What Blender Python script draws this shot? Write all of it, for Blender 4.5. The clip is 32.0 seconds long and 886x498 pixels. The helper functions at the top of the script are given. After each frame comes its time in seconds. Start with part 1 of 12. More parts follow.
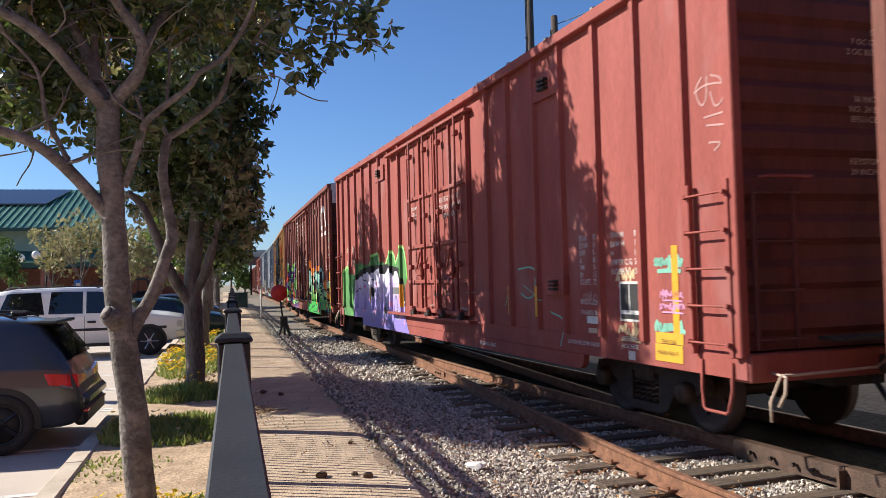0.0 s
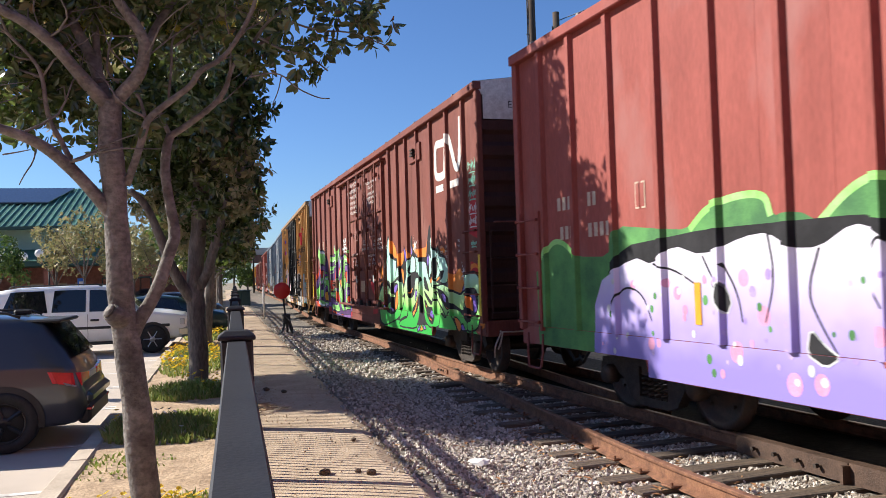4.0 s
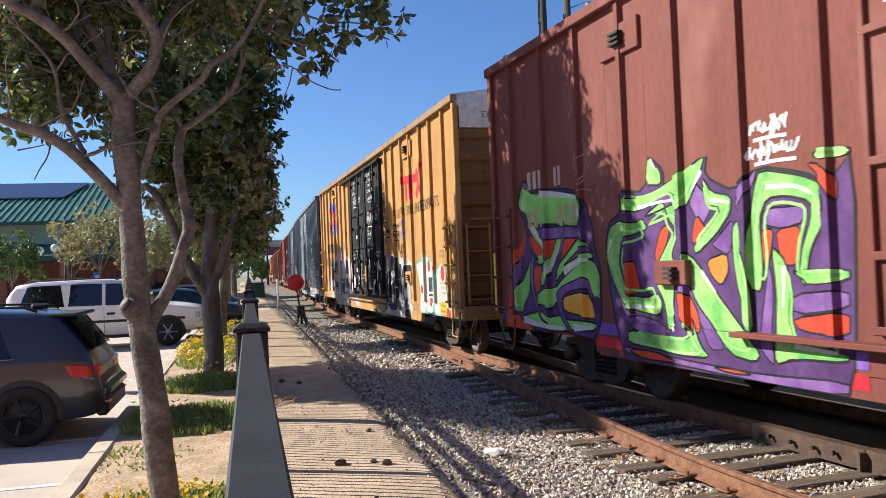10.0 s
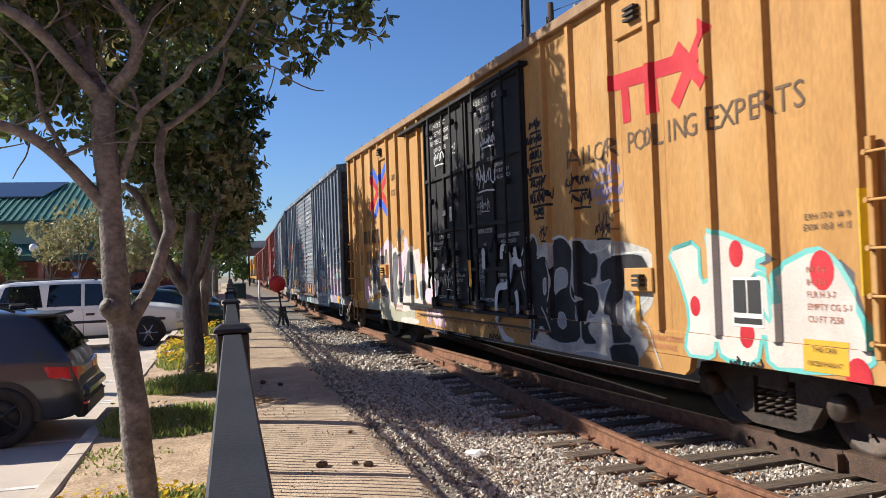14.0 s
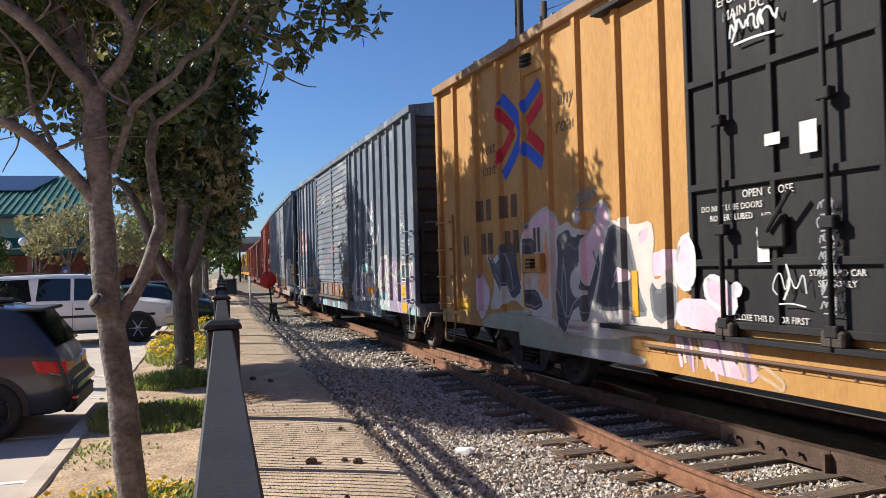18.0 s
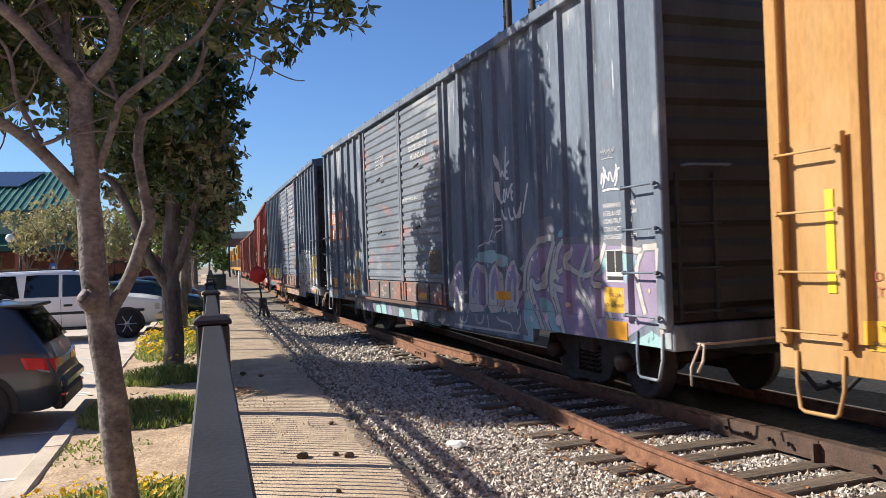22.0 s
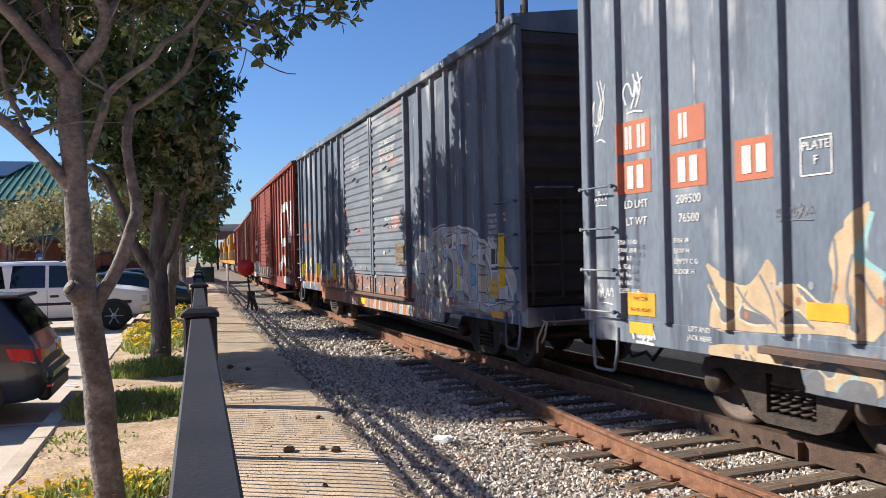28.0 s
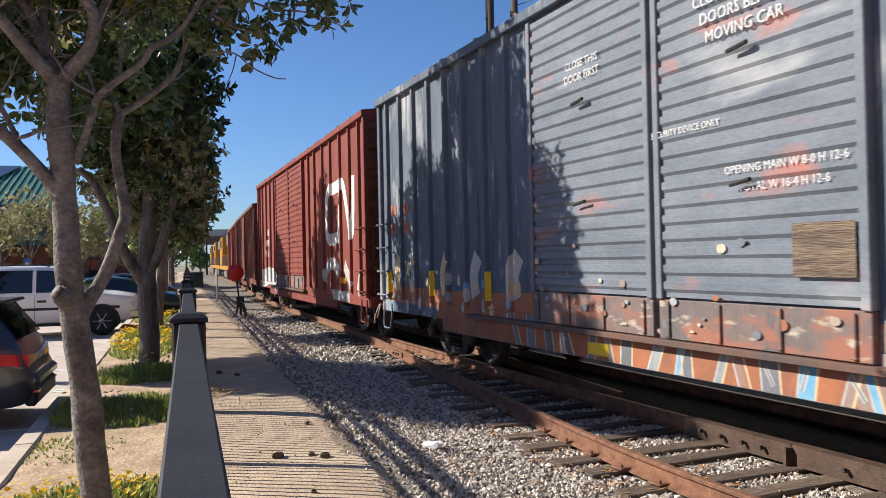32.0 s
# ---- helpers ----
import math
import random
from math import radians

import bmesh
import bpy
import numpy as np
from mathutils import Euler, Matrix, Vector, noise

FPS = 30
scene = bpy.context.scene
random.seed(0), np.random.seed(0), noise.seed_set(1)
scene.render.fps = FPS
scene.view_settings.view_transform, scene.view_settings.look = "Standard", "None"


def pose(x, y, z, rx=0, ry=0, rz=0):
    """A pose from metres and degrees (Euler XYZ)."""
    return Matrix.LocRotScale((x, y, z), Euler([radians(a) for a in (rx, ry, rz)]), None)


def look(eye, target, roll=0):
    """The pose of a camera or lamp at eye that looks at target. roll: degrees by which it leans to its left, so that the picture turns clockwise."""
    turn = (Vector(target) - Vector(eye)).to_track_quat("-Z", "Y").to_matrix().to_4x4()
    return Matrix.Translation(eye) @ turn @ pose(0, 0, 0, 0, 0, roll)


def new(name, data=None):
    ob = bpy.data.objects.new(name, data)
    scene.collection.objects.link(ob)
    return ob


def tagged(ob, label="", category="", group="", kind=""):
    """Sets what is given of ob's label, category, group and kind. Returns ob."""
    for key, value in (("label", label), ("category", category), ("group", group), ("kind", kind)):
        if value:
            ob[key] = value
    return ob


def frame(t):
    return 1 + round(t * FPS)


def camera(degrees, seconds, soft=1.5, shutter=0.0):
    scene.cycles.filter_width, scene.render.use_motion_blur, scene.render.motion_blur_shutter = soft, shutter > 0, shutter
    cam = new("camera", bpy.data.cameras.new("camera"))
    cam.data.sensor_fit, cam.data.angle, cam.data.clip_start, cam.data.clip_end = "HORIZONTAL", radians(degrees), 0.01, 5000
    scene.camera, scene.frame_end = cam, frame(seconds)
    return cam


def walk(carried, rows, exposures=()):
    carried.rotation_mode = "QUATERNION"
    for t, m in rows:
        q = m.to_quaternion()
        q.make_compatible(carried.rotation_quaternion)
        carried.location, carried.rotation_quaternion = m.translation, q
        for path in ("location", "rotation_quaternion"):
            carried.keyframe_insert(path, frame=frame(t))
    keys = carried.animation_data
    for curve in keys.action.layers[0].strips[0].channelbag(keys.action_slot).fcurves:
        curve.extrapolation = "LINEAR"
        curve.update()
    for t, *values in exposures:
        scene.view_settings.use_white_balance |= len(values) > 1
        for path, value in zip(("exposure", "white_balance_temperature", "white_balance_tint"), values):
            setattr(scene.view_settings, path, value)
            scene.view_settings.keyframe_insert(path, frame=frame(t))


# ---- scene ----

from mathutils.geometry import tessellate_polygon

# ================= camera =================
cam = camera(56, 32.0, soft=0.85, shutter=0.3)
EYE = (0.0, 0.0, 1.774)
TURNS = [(0, 92.03, 1.54, -14.83),(0.5, 92.07, 1.43, -14.86),(1, 92.10, 1.45, -14.87),(1.5, 92.07, 1.53, -14.86),(2, 92.01, 1.59, -14.82),(2.5, 92.01, 1.51, -14.78),(3, 92.01, 1.47, -14.79),(3.5, 91.94, 1.66, -14.77),(5.5, 91.49, 1.87, -14.47),(6, 91.45, 1.97, -14.44),(6.5, 91.46, 2.00, -14.46),(7, 91.53, 1.83, -14.47),(7.5, 91.59, 1.73, -14.45),(8, 91.64, 1.89, -14.30),(8.5, 91.60, 1.97, -14.24),(9, 91.53, 1.84, -14.28),(9.5, 91.38, 2.25, -13.96),(10, 91.20, 2.33, -13.75),(10.5, 91.18, 2.22, -13.86),(11, 91.22, 2.07, -14.05),(11.5, 91.26, 1.96, -14.21),(12, 91.30, 1.87, -14.23),(12.5, 91.21, 1.95, -14.14),(13, 91.21, 2.15, -14.48),(13.5, 91.24, 2.18, -14.86),(14, 91.26, 2.11, -14.96),(14.5, 91.26, 2.12, -15.00),(16.5, 91.12, 2.07, -15.13),(17, 91.12, 2.07, -15.13),(17.5, 91.12, 2.05, -15.24),(18, 91.08, 1.61, -15.56),(18.5, 90.93, 1.25, -15.84),(19, 90.75, 1.17, -15.70),(19.5, 90.71, 1.56, -15.31),(20, 91.05, 1.34, -15.22),(20.5, 91.33, 1.38, -15.24),(21, 91.17, 1.76, -15.31),(21.5, 90.88, 1.90, -15.84),(22, 90.62, 2.00, -16.25),(22.5, 90.47, 1.91, -16.53),(23, 90.45, 1.63, -16.69),(23.5, 90.51, 1.38, -16.83),(24, 90.55, 1.36, -16.93),(24.5, 90.52, 1.32, -16.99),(25, 90.50, 1.22, -17.06),(25.5, 90.49, 1.12, -17.03),(27.5, 90.33, 1.19, -17.07),(28, 90.28, 1.31, -17.00),(28.5, 90.29, 1.34, -16.78),(29, 90.39, 1.38, -16.75),(29.5, 90.44, 1.61, -17.02),(30, 90.54, 1.49, -17.34),(30.5, 90.59, 1.31, -17.54),(31, 90.62, 1.20, -17.58),(31.5, 90.61, 1.28, -17.64),(32, 90.64, 1.23, -17.70)]
walk(cam, [(t, pose(*EYE, rx, ry, rz)) for t, rx, ry, rz in TURNS],
     [(0.0, 0.80), (3.0, 0.84), (6.0, 0.88), (9.0, 0.90), (12.5, 0.88), (14.0, 0.72), (17.0, 0.82), (18.5, 0.62), (20.0, 0.58), (21.5, 0.80), (22.5, 0.86), (24.0, 0.80), (25.0, 0.72), (28.0, 0.88), (30.0, 0.92), (31.0, 0.78), (32.0, 0.74)])

# ================= light =================
SUN_EL = radians(32.3)
SUN_TO = Vector((-0.864 * math.cos(SUN_EL), 0.503 * math.cos(SUN_EL), math.sin(SUN_EL)))
world = bpy.data.worlds.new("sky")
scene.world = world
world.use_nodes = True
wt = world.node_tree
sky = wt.nodes.new("ShaderNodeTexSky")
sky.sky_type = 'NISHITA'
sky.sun_disc = False
sky.sun_elevation = SUN_EL
sky.sun_rotation = math.atan2(SUN_TO.x, SUN_TO.y)
sky.air_density = 1.0
sky.dust_density = 0.3
sky.ozone_density = 5.0
wt.nodes["Background"].inputs["Strength"].default_value = 0.067
tone = wt.nodes.new("ShaderNodeMix")
tone.data_type, tone.blend_type = 'RGBA', 'MULTIPLY'
tone.inputs[0].default_value = 1
tone.inputs[7].default_value = (0.76, 0.92, 1.18, 1)
wt.links.new(sky.outputs[0], tone.inputs[6])
wt.links.new(tone.outputs[2], wt.nodes["Background"].inputs["Color"])
sun_data = bpy.data.lights.new("sun", 'SUN')
sun_data.energy = 5.0
sun_data.angle = radians(0.53)
sun_data.color = (1.0, 0.93, 0.82)
sun = new("sun", sun_data)
sun.matrix_world = look(SUN_TO * 60, (0, 0, 0))
scene.view_settings.exposure = 0.68


# ================= materials =================
def mat(name, col, rough=0.7, metal=0.0, col2=None, scale=6.0, amount=0.5, bump=0.0, bscale=40.0, fine=None,
        space="Object", spec=0.5, stretch=None, vary=0.0, coat=0.0):
    """A surface with two scales of uneven colour and a fine relief."""
    m = bpy.data.materials.new(name)
    m.use_nodes = True
    nt = m.node_tree
    b = nt.nodes["Principled BSDF"]
    b.inputs["Roughness"].default_value = rough
    b.inputs["Metallic"].default_value = metal
    b.inputs["Specular IOR Level"].default_value = spec
    b.inputs["Coat Weight"].default_value = coat
    tc = nt.nodes.new("ShaderNodeTexCoord")
    mp = nt.nodes.new("ShaderNodeMapping")
    nt.links.new(tc.outputs[space], mp.inputs[0])
    if stretch:
        mp.inputs["Scale"].default_value = stretch
    n1 = nt.nodes.new("ShaderNodeTexNoise")
    n1.inputs["Scale"].default_value = scale
    n1.inputs["Detail"].default_value = 6
    n1.inputs["Roughness"].default_value = 0.65
    nt.links.new(mp.outputs[0], n1.inputs["Vector"])
    rp = nt.nodes.new("ShaderNodeValToRGB")
    c2 = col2 or tuple(c * (1 - amount) for c in col)
    rp.color_ramp.elements[0].position = 0.35
    rp.color_ramp.elements[0].color = (*c2, 1)
    rp.color_ramp.elements[1].position = 0.62
    rp.color_ramp.elements[1].color = (*col, 1)
    nt.links.new(n1.outputs["Fac"], rp.inputs[0])
    last = rp.outputs[0]
    n2 = nt.nodes.new("ShaderNodeTexNoise")
    n2.inputs["Scale"].default_value = bscale
    n2.inputs["Detail"].default_value = 5
    nt.links.new(mp.outputs[0], n2.inputs["Vector"])
    if fine:
        r2 = nt.nodes.new("ShaderNodeMapRange")
        r2.inputs[1].default_value, r2.inputs[2].default_value = 0.3, 0.7
        r2.inputs[3].default_value, r2.inputs[4].default_value = 1 - fine, 1 + fine
        nt.links.new(n2.outputs["Fac"], r2.inputs[0])
        mx = nt.nodes.new("ShaderNodeMix")
        mx.data_type, mx.blend_type = 'RGBA', 'MULTIPLY'
        mx.inputs[0].default_value = 1
        nt.links.new(last, mx.inputs[6])
        nt.links.new(r2.outputs[0], mx.inputs[7])
        last = mx.outputs[2]
    if vary:
        oi = nt.nodes.new("ShaderNodeObjectInfo")
        r3 = nt.nodes.new("ShaderNodeMapRange")
        r3.inputs[3].default_value, r3.inputs[4].default_value = 1 - vary, 1 + vary
        nt.links.new(oi.outputs["Random"], r3.inputs[0])
        mv = nt.nodes.new("ShaderNodeMix")
        mv.data_type, mv.blend_type = 'RGBA', 'MULTIPLY'
        mv.inputs[0].default_value = 1
        nt.links.new(last, mv.inputs[6])
        nt.links.new(r3.outputs[0], mv.inputs[7])
        last = mv.outputs[2]
    nt.links.new(last, b.inputs["Base Color"])
    if bump:
        bp = nt.nodes.new("ShaderNodeBump")
        bp.inputs["Strength"].default_value = bump
        bp.inputs["Distance"].default_value = 0.02
        nt.links.new(n2.outputs["Fac"], bp.inputs["Height"])
        nt.links.new(bp.outputs[0], b.inputs["Normal"])
    return m


def island_mat(name, cols, rough=0.8, bump=0.3, bscale=60.0):
    """Loose pieces in one mesh, each with its own tone out of a ramp."""
    m = mat(name, cols[0], rough, bump=bump, bscale=bscale)
    nt = m.node_tree
    g = nt.nodes.new("ShaderNodeNewGeometry")
    rp = nt.nodes.new("ShaderNodeValToRGB")
    rp.color_ramp.interpolation = 'LINEAR'
    n = len(cols)
    while len(rp.color_ramp.elements) < n:
        rp.color_ramp.elements.new(0.5)
    for i, c in enumerate(cols):
        rp.color_ramp.elements[i].position = i / (n - 1)
        rp.color_ramp.elements[i].color = (*c, 1)
    nt.links.new(g.outputs["Random Per Island"], rp.inputs[0])
    nt.links.new(rp.outputs[0], nt.nodes["Principled BSDF"].inputs["Base Color"])
    return m


def leaf_mat(name, cols, rough=0.35, glow=0.25, thin_tint=(1.0, 1.0, 0.9)):
    m = island_mat(name, cols, rough, bump=0.0)
    nt = m.node_tree
    b = nt.nodes["Principled BSDF"]
    tr = nt.nodes.new("ShaderNodeBsdfTranslucent")
    mx = nt.nodes.new("ShaderNodeMixShader")
    mx.inputs[0].default_value = glow
    rp = [n for n in nt.nodes if n.type == 'VALTORGB'][-1]
    thin = nt.nodes.new("ShaderNodeMix")
    thin.data_type, thin.blend_type = 'RGBA', 'MULTIPLY'
    thin.inputs[0].default_value = 1
    thin.inputs[7].default_value = (*thin_tint, 1)
    nt.links.new(rp.outputs[0], thin.inputs[6])
    nt.links.new(thin.outputs[2], tr.inputs[0])
    nt.links.new(b.outputs[0], mx.inputs[1])
    nt.links.new(tr.outputs[0], mx.inputs[2])
    nt.links.new(mx.outputs[0], nt.nodes["Material Output"].inputs[0])
    return m


def glass_mat(name, tint, rough=0.03):
    m = mat(name, tint, rough, 0.0, amount=0.15, scale=2, spec=0.9)
    return m


M = {}
M["walk"] = mat("trodden decomposed granite", (0.55, 0.43, 0.31), 0.95, col2=(0.40, 0.305, 0.215), scale=1.2, bump=0.5, bscale=45, fine=0.22, spec=0.2)
M["soil"] = mat("dry sandy soil", (0.52, 0.385, 0.26), 0.95, col2=(0.37, 0.265, 0.175), scale=2.5, bump=0.7, bscale=30, fine=0.3, spec=0.2)
M["ballast_bed"] = mat("grey ballast bed", (0.27, 0.24, 0.20), 0.95, col2=(0.14, 0.118, 0.095), scale=9, bump=1.0, bscale=26, fine=0.5, spec=0.2)
M["stone"] = island_mat("crushed ballast stones", [(0.12, 0.10, 0.085), (0.36, 0.325, 0.28), (0.56, 0.51, 0.45), (0.30, 0.23, 0.17), (0.72, 0.66, 0.58), (0.42, 0.38, 0.33)], 0.85)
M["asphalt"] = mat("sun-bleached parking lot paving", (0.56, 0.485, 0.415), 0.9, col2=(0.46, 0.395, 0.335), scale=0.6, bump=0.3, bscale=90, fine=0.15, spec=0.2)
M["earth"] = mat("dusty ground", (0.32, 0.27, 0.2), 0.95, col2=(0.2, 0.17, 0.12), scale=0.15, bump=0.3, bscale=8, fine=0.3, spec=0.2)
M["kerb"] = mat("pale concrete kerb", (0.58, 0.49, 0.39), 0.85, col2=(0.44, 0.36, 0.28), scale=2.2, bump=0.25, bscale=60, fine=0.15)
M["line_paint"] = mat("worn white line paint", (0.72, 0.71, 0.68), 0.8, col2=(0.5, 0.48, 0.45), scale=7, bump=0.1, fine=0.12)
# near-black tone that stands for the shade beneath the train
M["greasy_bed"] = mat("ballast darkened for the shade under cars", (0.040, 0.035, 0.030), 0.85, col2=(0.016, 0.014, 0.012), scale=7, bump=1.0, bscale=30, fine=0.5, spec=0.2)
M["rail"] = mat("rusty rail steel", (0.26, 0.125, 0.07), 0.75, 0.25, col2=(0.13, 0.06, 0.035), scale=7, bump=0.3, bscale=80, fine=0.25)
M["rail_top"] = mat("worn rail head", (0.36, 0.25, 0.19), 0.42, 0.7, col2=(0.22, 0.13, 0.09), scale=5, bump=0.1, bscale=60, fine=0.15)
M["frog_steel"] = mat("brown cast steel", (0.12, 0.075, 0.055), 0.6, 0.4, col2=(0.07, 0.045, 0.035), scale=6, bump=0.25, bscale=60, fine=0.2)
M["tie"] = mat("weathered timber sleepers", (0.20, 0.145, 0.10), 0.9, col2=(0.09, 0.065, 0.05), scale=4, bump=0.9, bscale=22, fine=0.35, stretch=(0.35, 5, 5), vary=0.25)
M["fence"] = mat("dusty black painted steel", (0.031, 0.031, 0.035), 0.5, 0.0, col2=(0.022, 0.022, 0.026), scale=2.2, bump=0.10, bscale=70, fine=0.2, spec=0.3)
M["bark"] = mat("grey smooth bark", (0.21, 0.19, 0.172), 0.92, col2=(0.095, 0.084, 0.076), scale=5, bump=0.9, bscale=26, fine=0.3, stretch=(1, 1, 1.25))
M["bark_dark"] = mat("mottled grey-brown bark", (0.185, 0.16, 0.14), 0.9, col2=(0.075, 0.063, 0.054), scale=5, bump=1.0, bscale=22, fine=0.3, stretch=(1, 1, 0.35))
M["leaf"] = leaf_mat("glossy dark leaves", [(0.04, 0.06, 0.026), (0.07, 0.095, 0.036), (0.11, 0.14, 0.05), (0.045, 0.07, 0.028), (0.13, 0.155, 0.06)], 0.22, 0.34, (1.5, 1.7, 0.9))
M["leaf"].node_tree.nodes["Principled BSDF"].inputs["Specular IOR Level"].default_value = 0.9
# pale tone; in the fence trees it stands for sunlit leaves
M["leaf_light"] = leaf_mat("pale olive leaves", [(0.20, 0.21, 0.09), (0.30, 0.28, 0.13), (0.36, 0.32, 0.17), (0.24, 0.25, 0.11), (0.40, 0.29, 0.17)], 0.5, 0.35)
M["leaf_green"] = leaf_mat("green shrub leaves", [(0.04, 0.09, 0.015), (0.08, 0.14, 0.03), (0.11, 0.17, 0.04)], 0.6, 0.3)
M["leaf_yellow"] = leaf_mat("yellowing leaves", [(0.45, 0.38, 0.05), (0.36, 0.34, 0.06)], 0.5, 0.4)
M["grass"] = leaf_mat("green ground cover blades", [(0.13, 0.20, 0.035), (0.23, 0.31, 0.07), (0.34, 0.38, 0.13), (0.18, 0.25, 0.055), (0.38, 0.33, 0.15)], 0.7, 0.3)
M["petal"] = leaf_mat("yellow petals", [(0.75, 0.50, 0.02), (0.8, 0.62, 0.05), (0.75, 0.38, 0.02)], 0.7, 0.3)
M["black"] = mat("black underframe paint", (0.02, 0.018, 0.017), 0.85, col2=(0.034, 0.025, 0.02), scale=5, bump=0.2, fine=0.3)
M["truck"] = mat("rust-dusted cast steel", (0.06, 0.045, 0.037), 0.8, 0.2, col2=(0.035, 0.027, 0.023), scale=6, bump=0.4, bscale=40, fine=0.3)
M["wheel"] = mat("dark wheel steel", (0.06, 0.05, 0.045), 0.65, 0.4, col2=(0.1, 0.065, 0.05), scale=6, fine=0.2)
M["tread"] = mat("bright worn wheel tread", (0.42, 0.40, 0.38), 0.3, 0.9, scale=5)
M["rubber"] = mat("black rubber", (0.02, 0.02, 0.02), 0.75, scale=10, fine=0.2)
M["chrome"] = mat("silver alloy", (0.55, 0.55, 0.56), 0.28, 0.9, scale=6, amount=0.15)
M["dark_alloy"] = mat("black alloy", (0.03, 0.03, 0.032), 0.35, 0.3, scale=6)
M["tint"] = glass_mat("tinted car glass", (0.012, 0.013, 0.016))
M["brake_red"] = mat("red lamp lens", (0.75, 0.02, 0.03), 0.2, amount=0.3, scale=8, spec=0.7)
M["lamp_clear"] = mat("clear lamp lens", (0.6, 0.6, 0.58), 0.1, amount=0.2, spec=0.8)
M["suv_grey"] = mat("slate metallic car paint", (0.062, 0.069, 0.083), 0.32, 0.45, amount=0.1, scale=1, coat=0.7)
M["suv_white"] = mat("white car paint", (0.90, 0.90, 0.89), 0.3, 0.0, amount=0.04, scale=2, coat=0.5)
M["teal_car"] = mat("dark teal car paint", (0.02, 0.05, 0.06), 0.3, 0.3, amount=0.1, coat=0.6)
M["trim_black"] = mat("black plastic trim", (0.025, 0.025, 0.027), 0.6, scale=5)
M["white_paint"] = mat("white stencil paint", (0.66, 0.65, 0.63), 0.7, col2=(0.50, 0.48, 0.46), scale=9, fine=0.1)
M["cream_paint"] = mat("faded cream stencil paint", (0.52, 0.40, 0.31), 0.7, scale=9, amount=0.2)
M["black_paint"] = mat("black stencil paint", (0.02, 0.02, 0.022), 0.6, scale=9, amount=0.3)
M["sign_yellow"] = mat("yellow warning plate", (0.64, 0.36, 0.03), 0.5, amount=0.15, scale=4)
M["sign_orange"] = mat("orange reflective tape", (0.76, 0.34, 0.02), 0.45, amount=0.2, scale=5)
M["refl_yellow"] = mat("yellow reflective tape", (0.76, 0.54, 0.02), 0.45, amount=0.15, scale=5)
M["disc_red"] = mat("red target paint", (0.50, 0.02, 0.025), 0.5, amount=0.25, scale=4)
M["brick"] = mat("red-brown brick wall", (0.36, 0.14, 0.09), 0.85, col2=(0.22, 0.08, 0.055), scale=3, fine=0.2, bump=0.2)
M["roof_green"] = mat("green standing-seam metal roof", (0.17, 0.36, 0.28), 0.5, 0.1, amount=0.2, scale=1.5)
M["fascia_green"] = mat("dark green fascia paint", (0.015, 0.06, 0.045), 0.5, amount=0.2)
M["pale_green"] = mat("pale sage render", (0.36, 0.46, 0.38), 0.85, amount=0.1, scale=2)
M["panel_dark"] = mat("dark solar glass", (0.03, 0.035, 0.05), 0.15, amount=0.2, spec=0.8)
M["concrete"] = mat("grey bridge concrete", (0.5, 0.47, 0.43), 0.9, amount=0.2, scale=0.6, fine=0.1)
M["bridge_steel"] = mat("rust-brown girder paint", (0.2, 0.09, 0.06), 0.7, amount=0.3, scale=1)
M["pole_wood"] = mat("dark creosoted pole", (0.075, 0.05, 0.035), 0.9, amount=0.4, scale=4, stretch=(3, 3, 0.3), fine=0.3)
M["globe"] = mat("white globe glass", (0.85, 0.84, 0.8), 0.3, amount=0.05)
M["bin_green"] = mat("dark green bin", (0.02, 0.055, 0.05), 0.5, amount=0.2)
M["blue"] = mat("blue sign face", (0.02, 0.12, 0.5), 0.5, amount=0.1)
M["plate"] = mat("pale number plate", (0.5, 0.5, 0.48), 0.4, amount=0.1)
M["tan"] = mat("tan board", (0.5, 0.33, 0.2), 0.8, amount=0.2)
M["litter"] = mat("white scrap", (0.78, 0.77, 0.74), 0.8, amount=0.1, scale=20)
M["dead_leaf"] = island_mat("dry fallen leaves", [(0.35, 0.16, 0.06), (0.25, 0.12, 0.05), (0.45, 0.27, 0.12)], 0.8)
M["clod"] = mat("brown clods", (0.13, 0.085, 0.055), 0.95, amount=0.4, scale=12, bump=0.6)


# ================= mesh helpers =================
def part(name, bm, material, parent=None, label="", smooth=False):
    """Links a bmesh as one mesh object under a thing."""
    me = bpy.data.meshes.new(name)
    bm.to_mesh(me)
    bm.free()
    mats = material if isinstance(material, (list, tuple)) else [material]
    for mm in mats:
        me.materials.append(M[mm] if isinstance(mm, str) else mm)
    if smooth:
        me.shade_smooth()
    ob = new(name, me)
    ob.parent = parent
    if label:
        tagged(ob, label)
    return ob


def share(name, mesh, parent, m=None):
    ob = new(name, mesh)
    ob.parent = parent
    if m is not None:
        ob.matrix_basis = m
    return ob


def thing(name, label, category, group="", kind="", m=None):
    ob = new(name)
    ob.empty_display_size = 0.2
    if m is not None:
        ob.matrix_basis = m
    return tagged(ob, label, category, group, kind)


def pydata(name, verts, faces, material, parent=None, smooth=False):
    me = bpy.data.meshes.new(name)
    me.from_pydata([tuple(v) for v in verts], [], faces)
    mats = material if isinstance(material, (list, tuple)) else [material]
    for mm in mats:
        me.materials.append(M[mm])
    if smooth:
        me.shade_smooth()
    ob = new(name, me)
    ob.parent = parent
    return ob


def B():
    return bmesh.new()


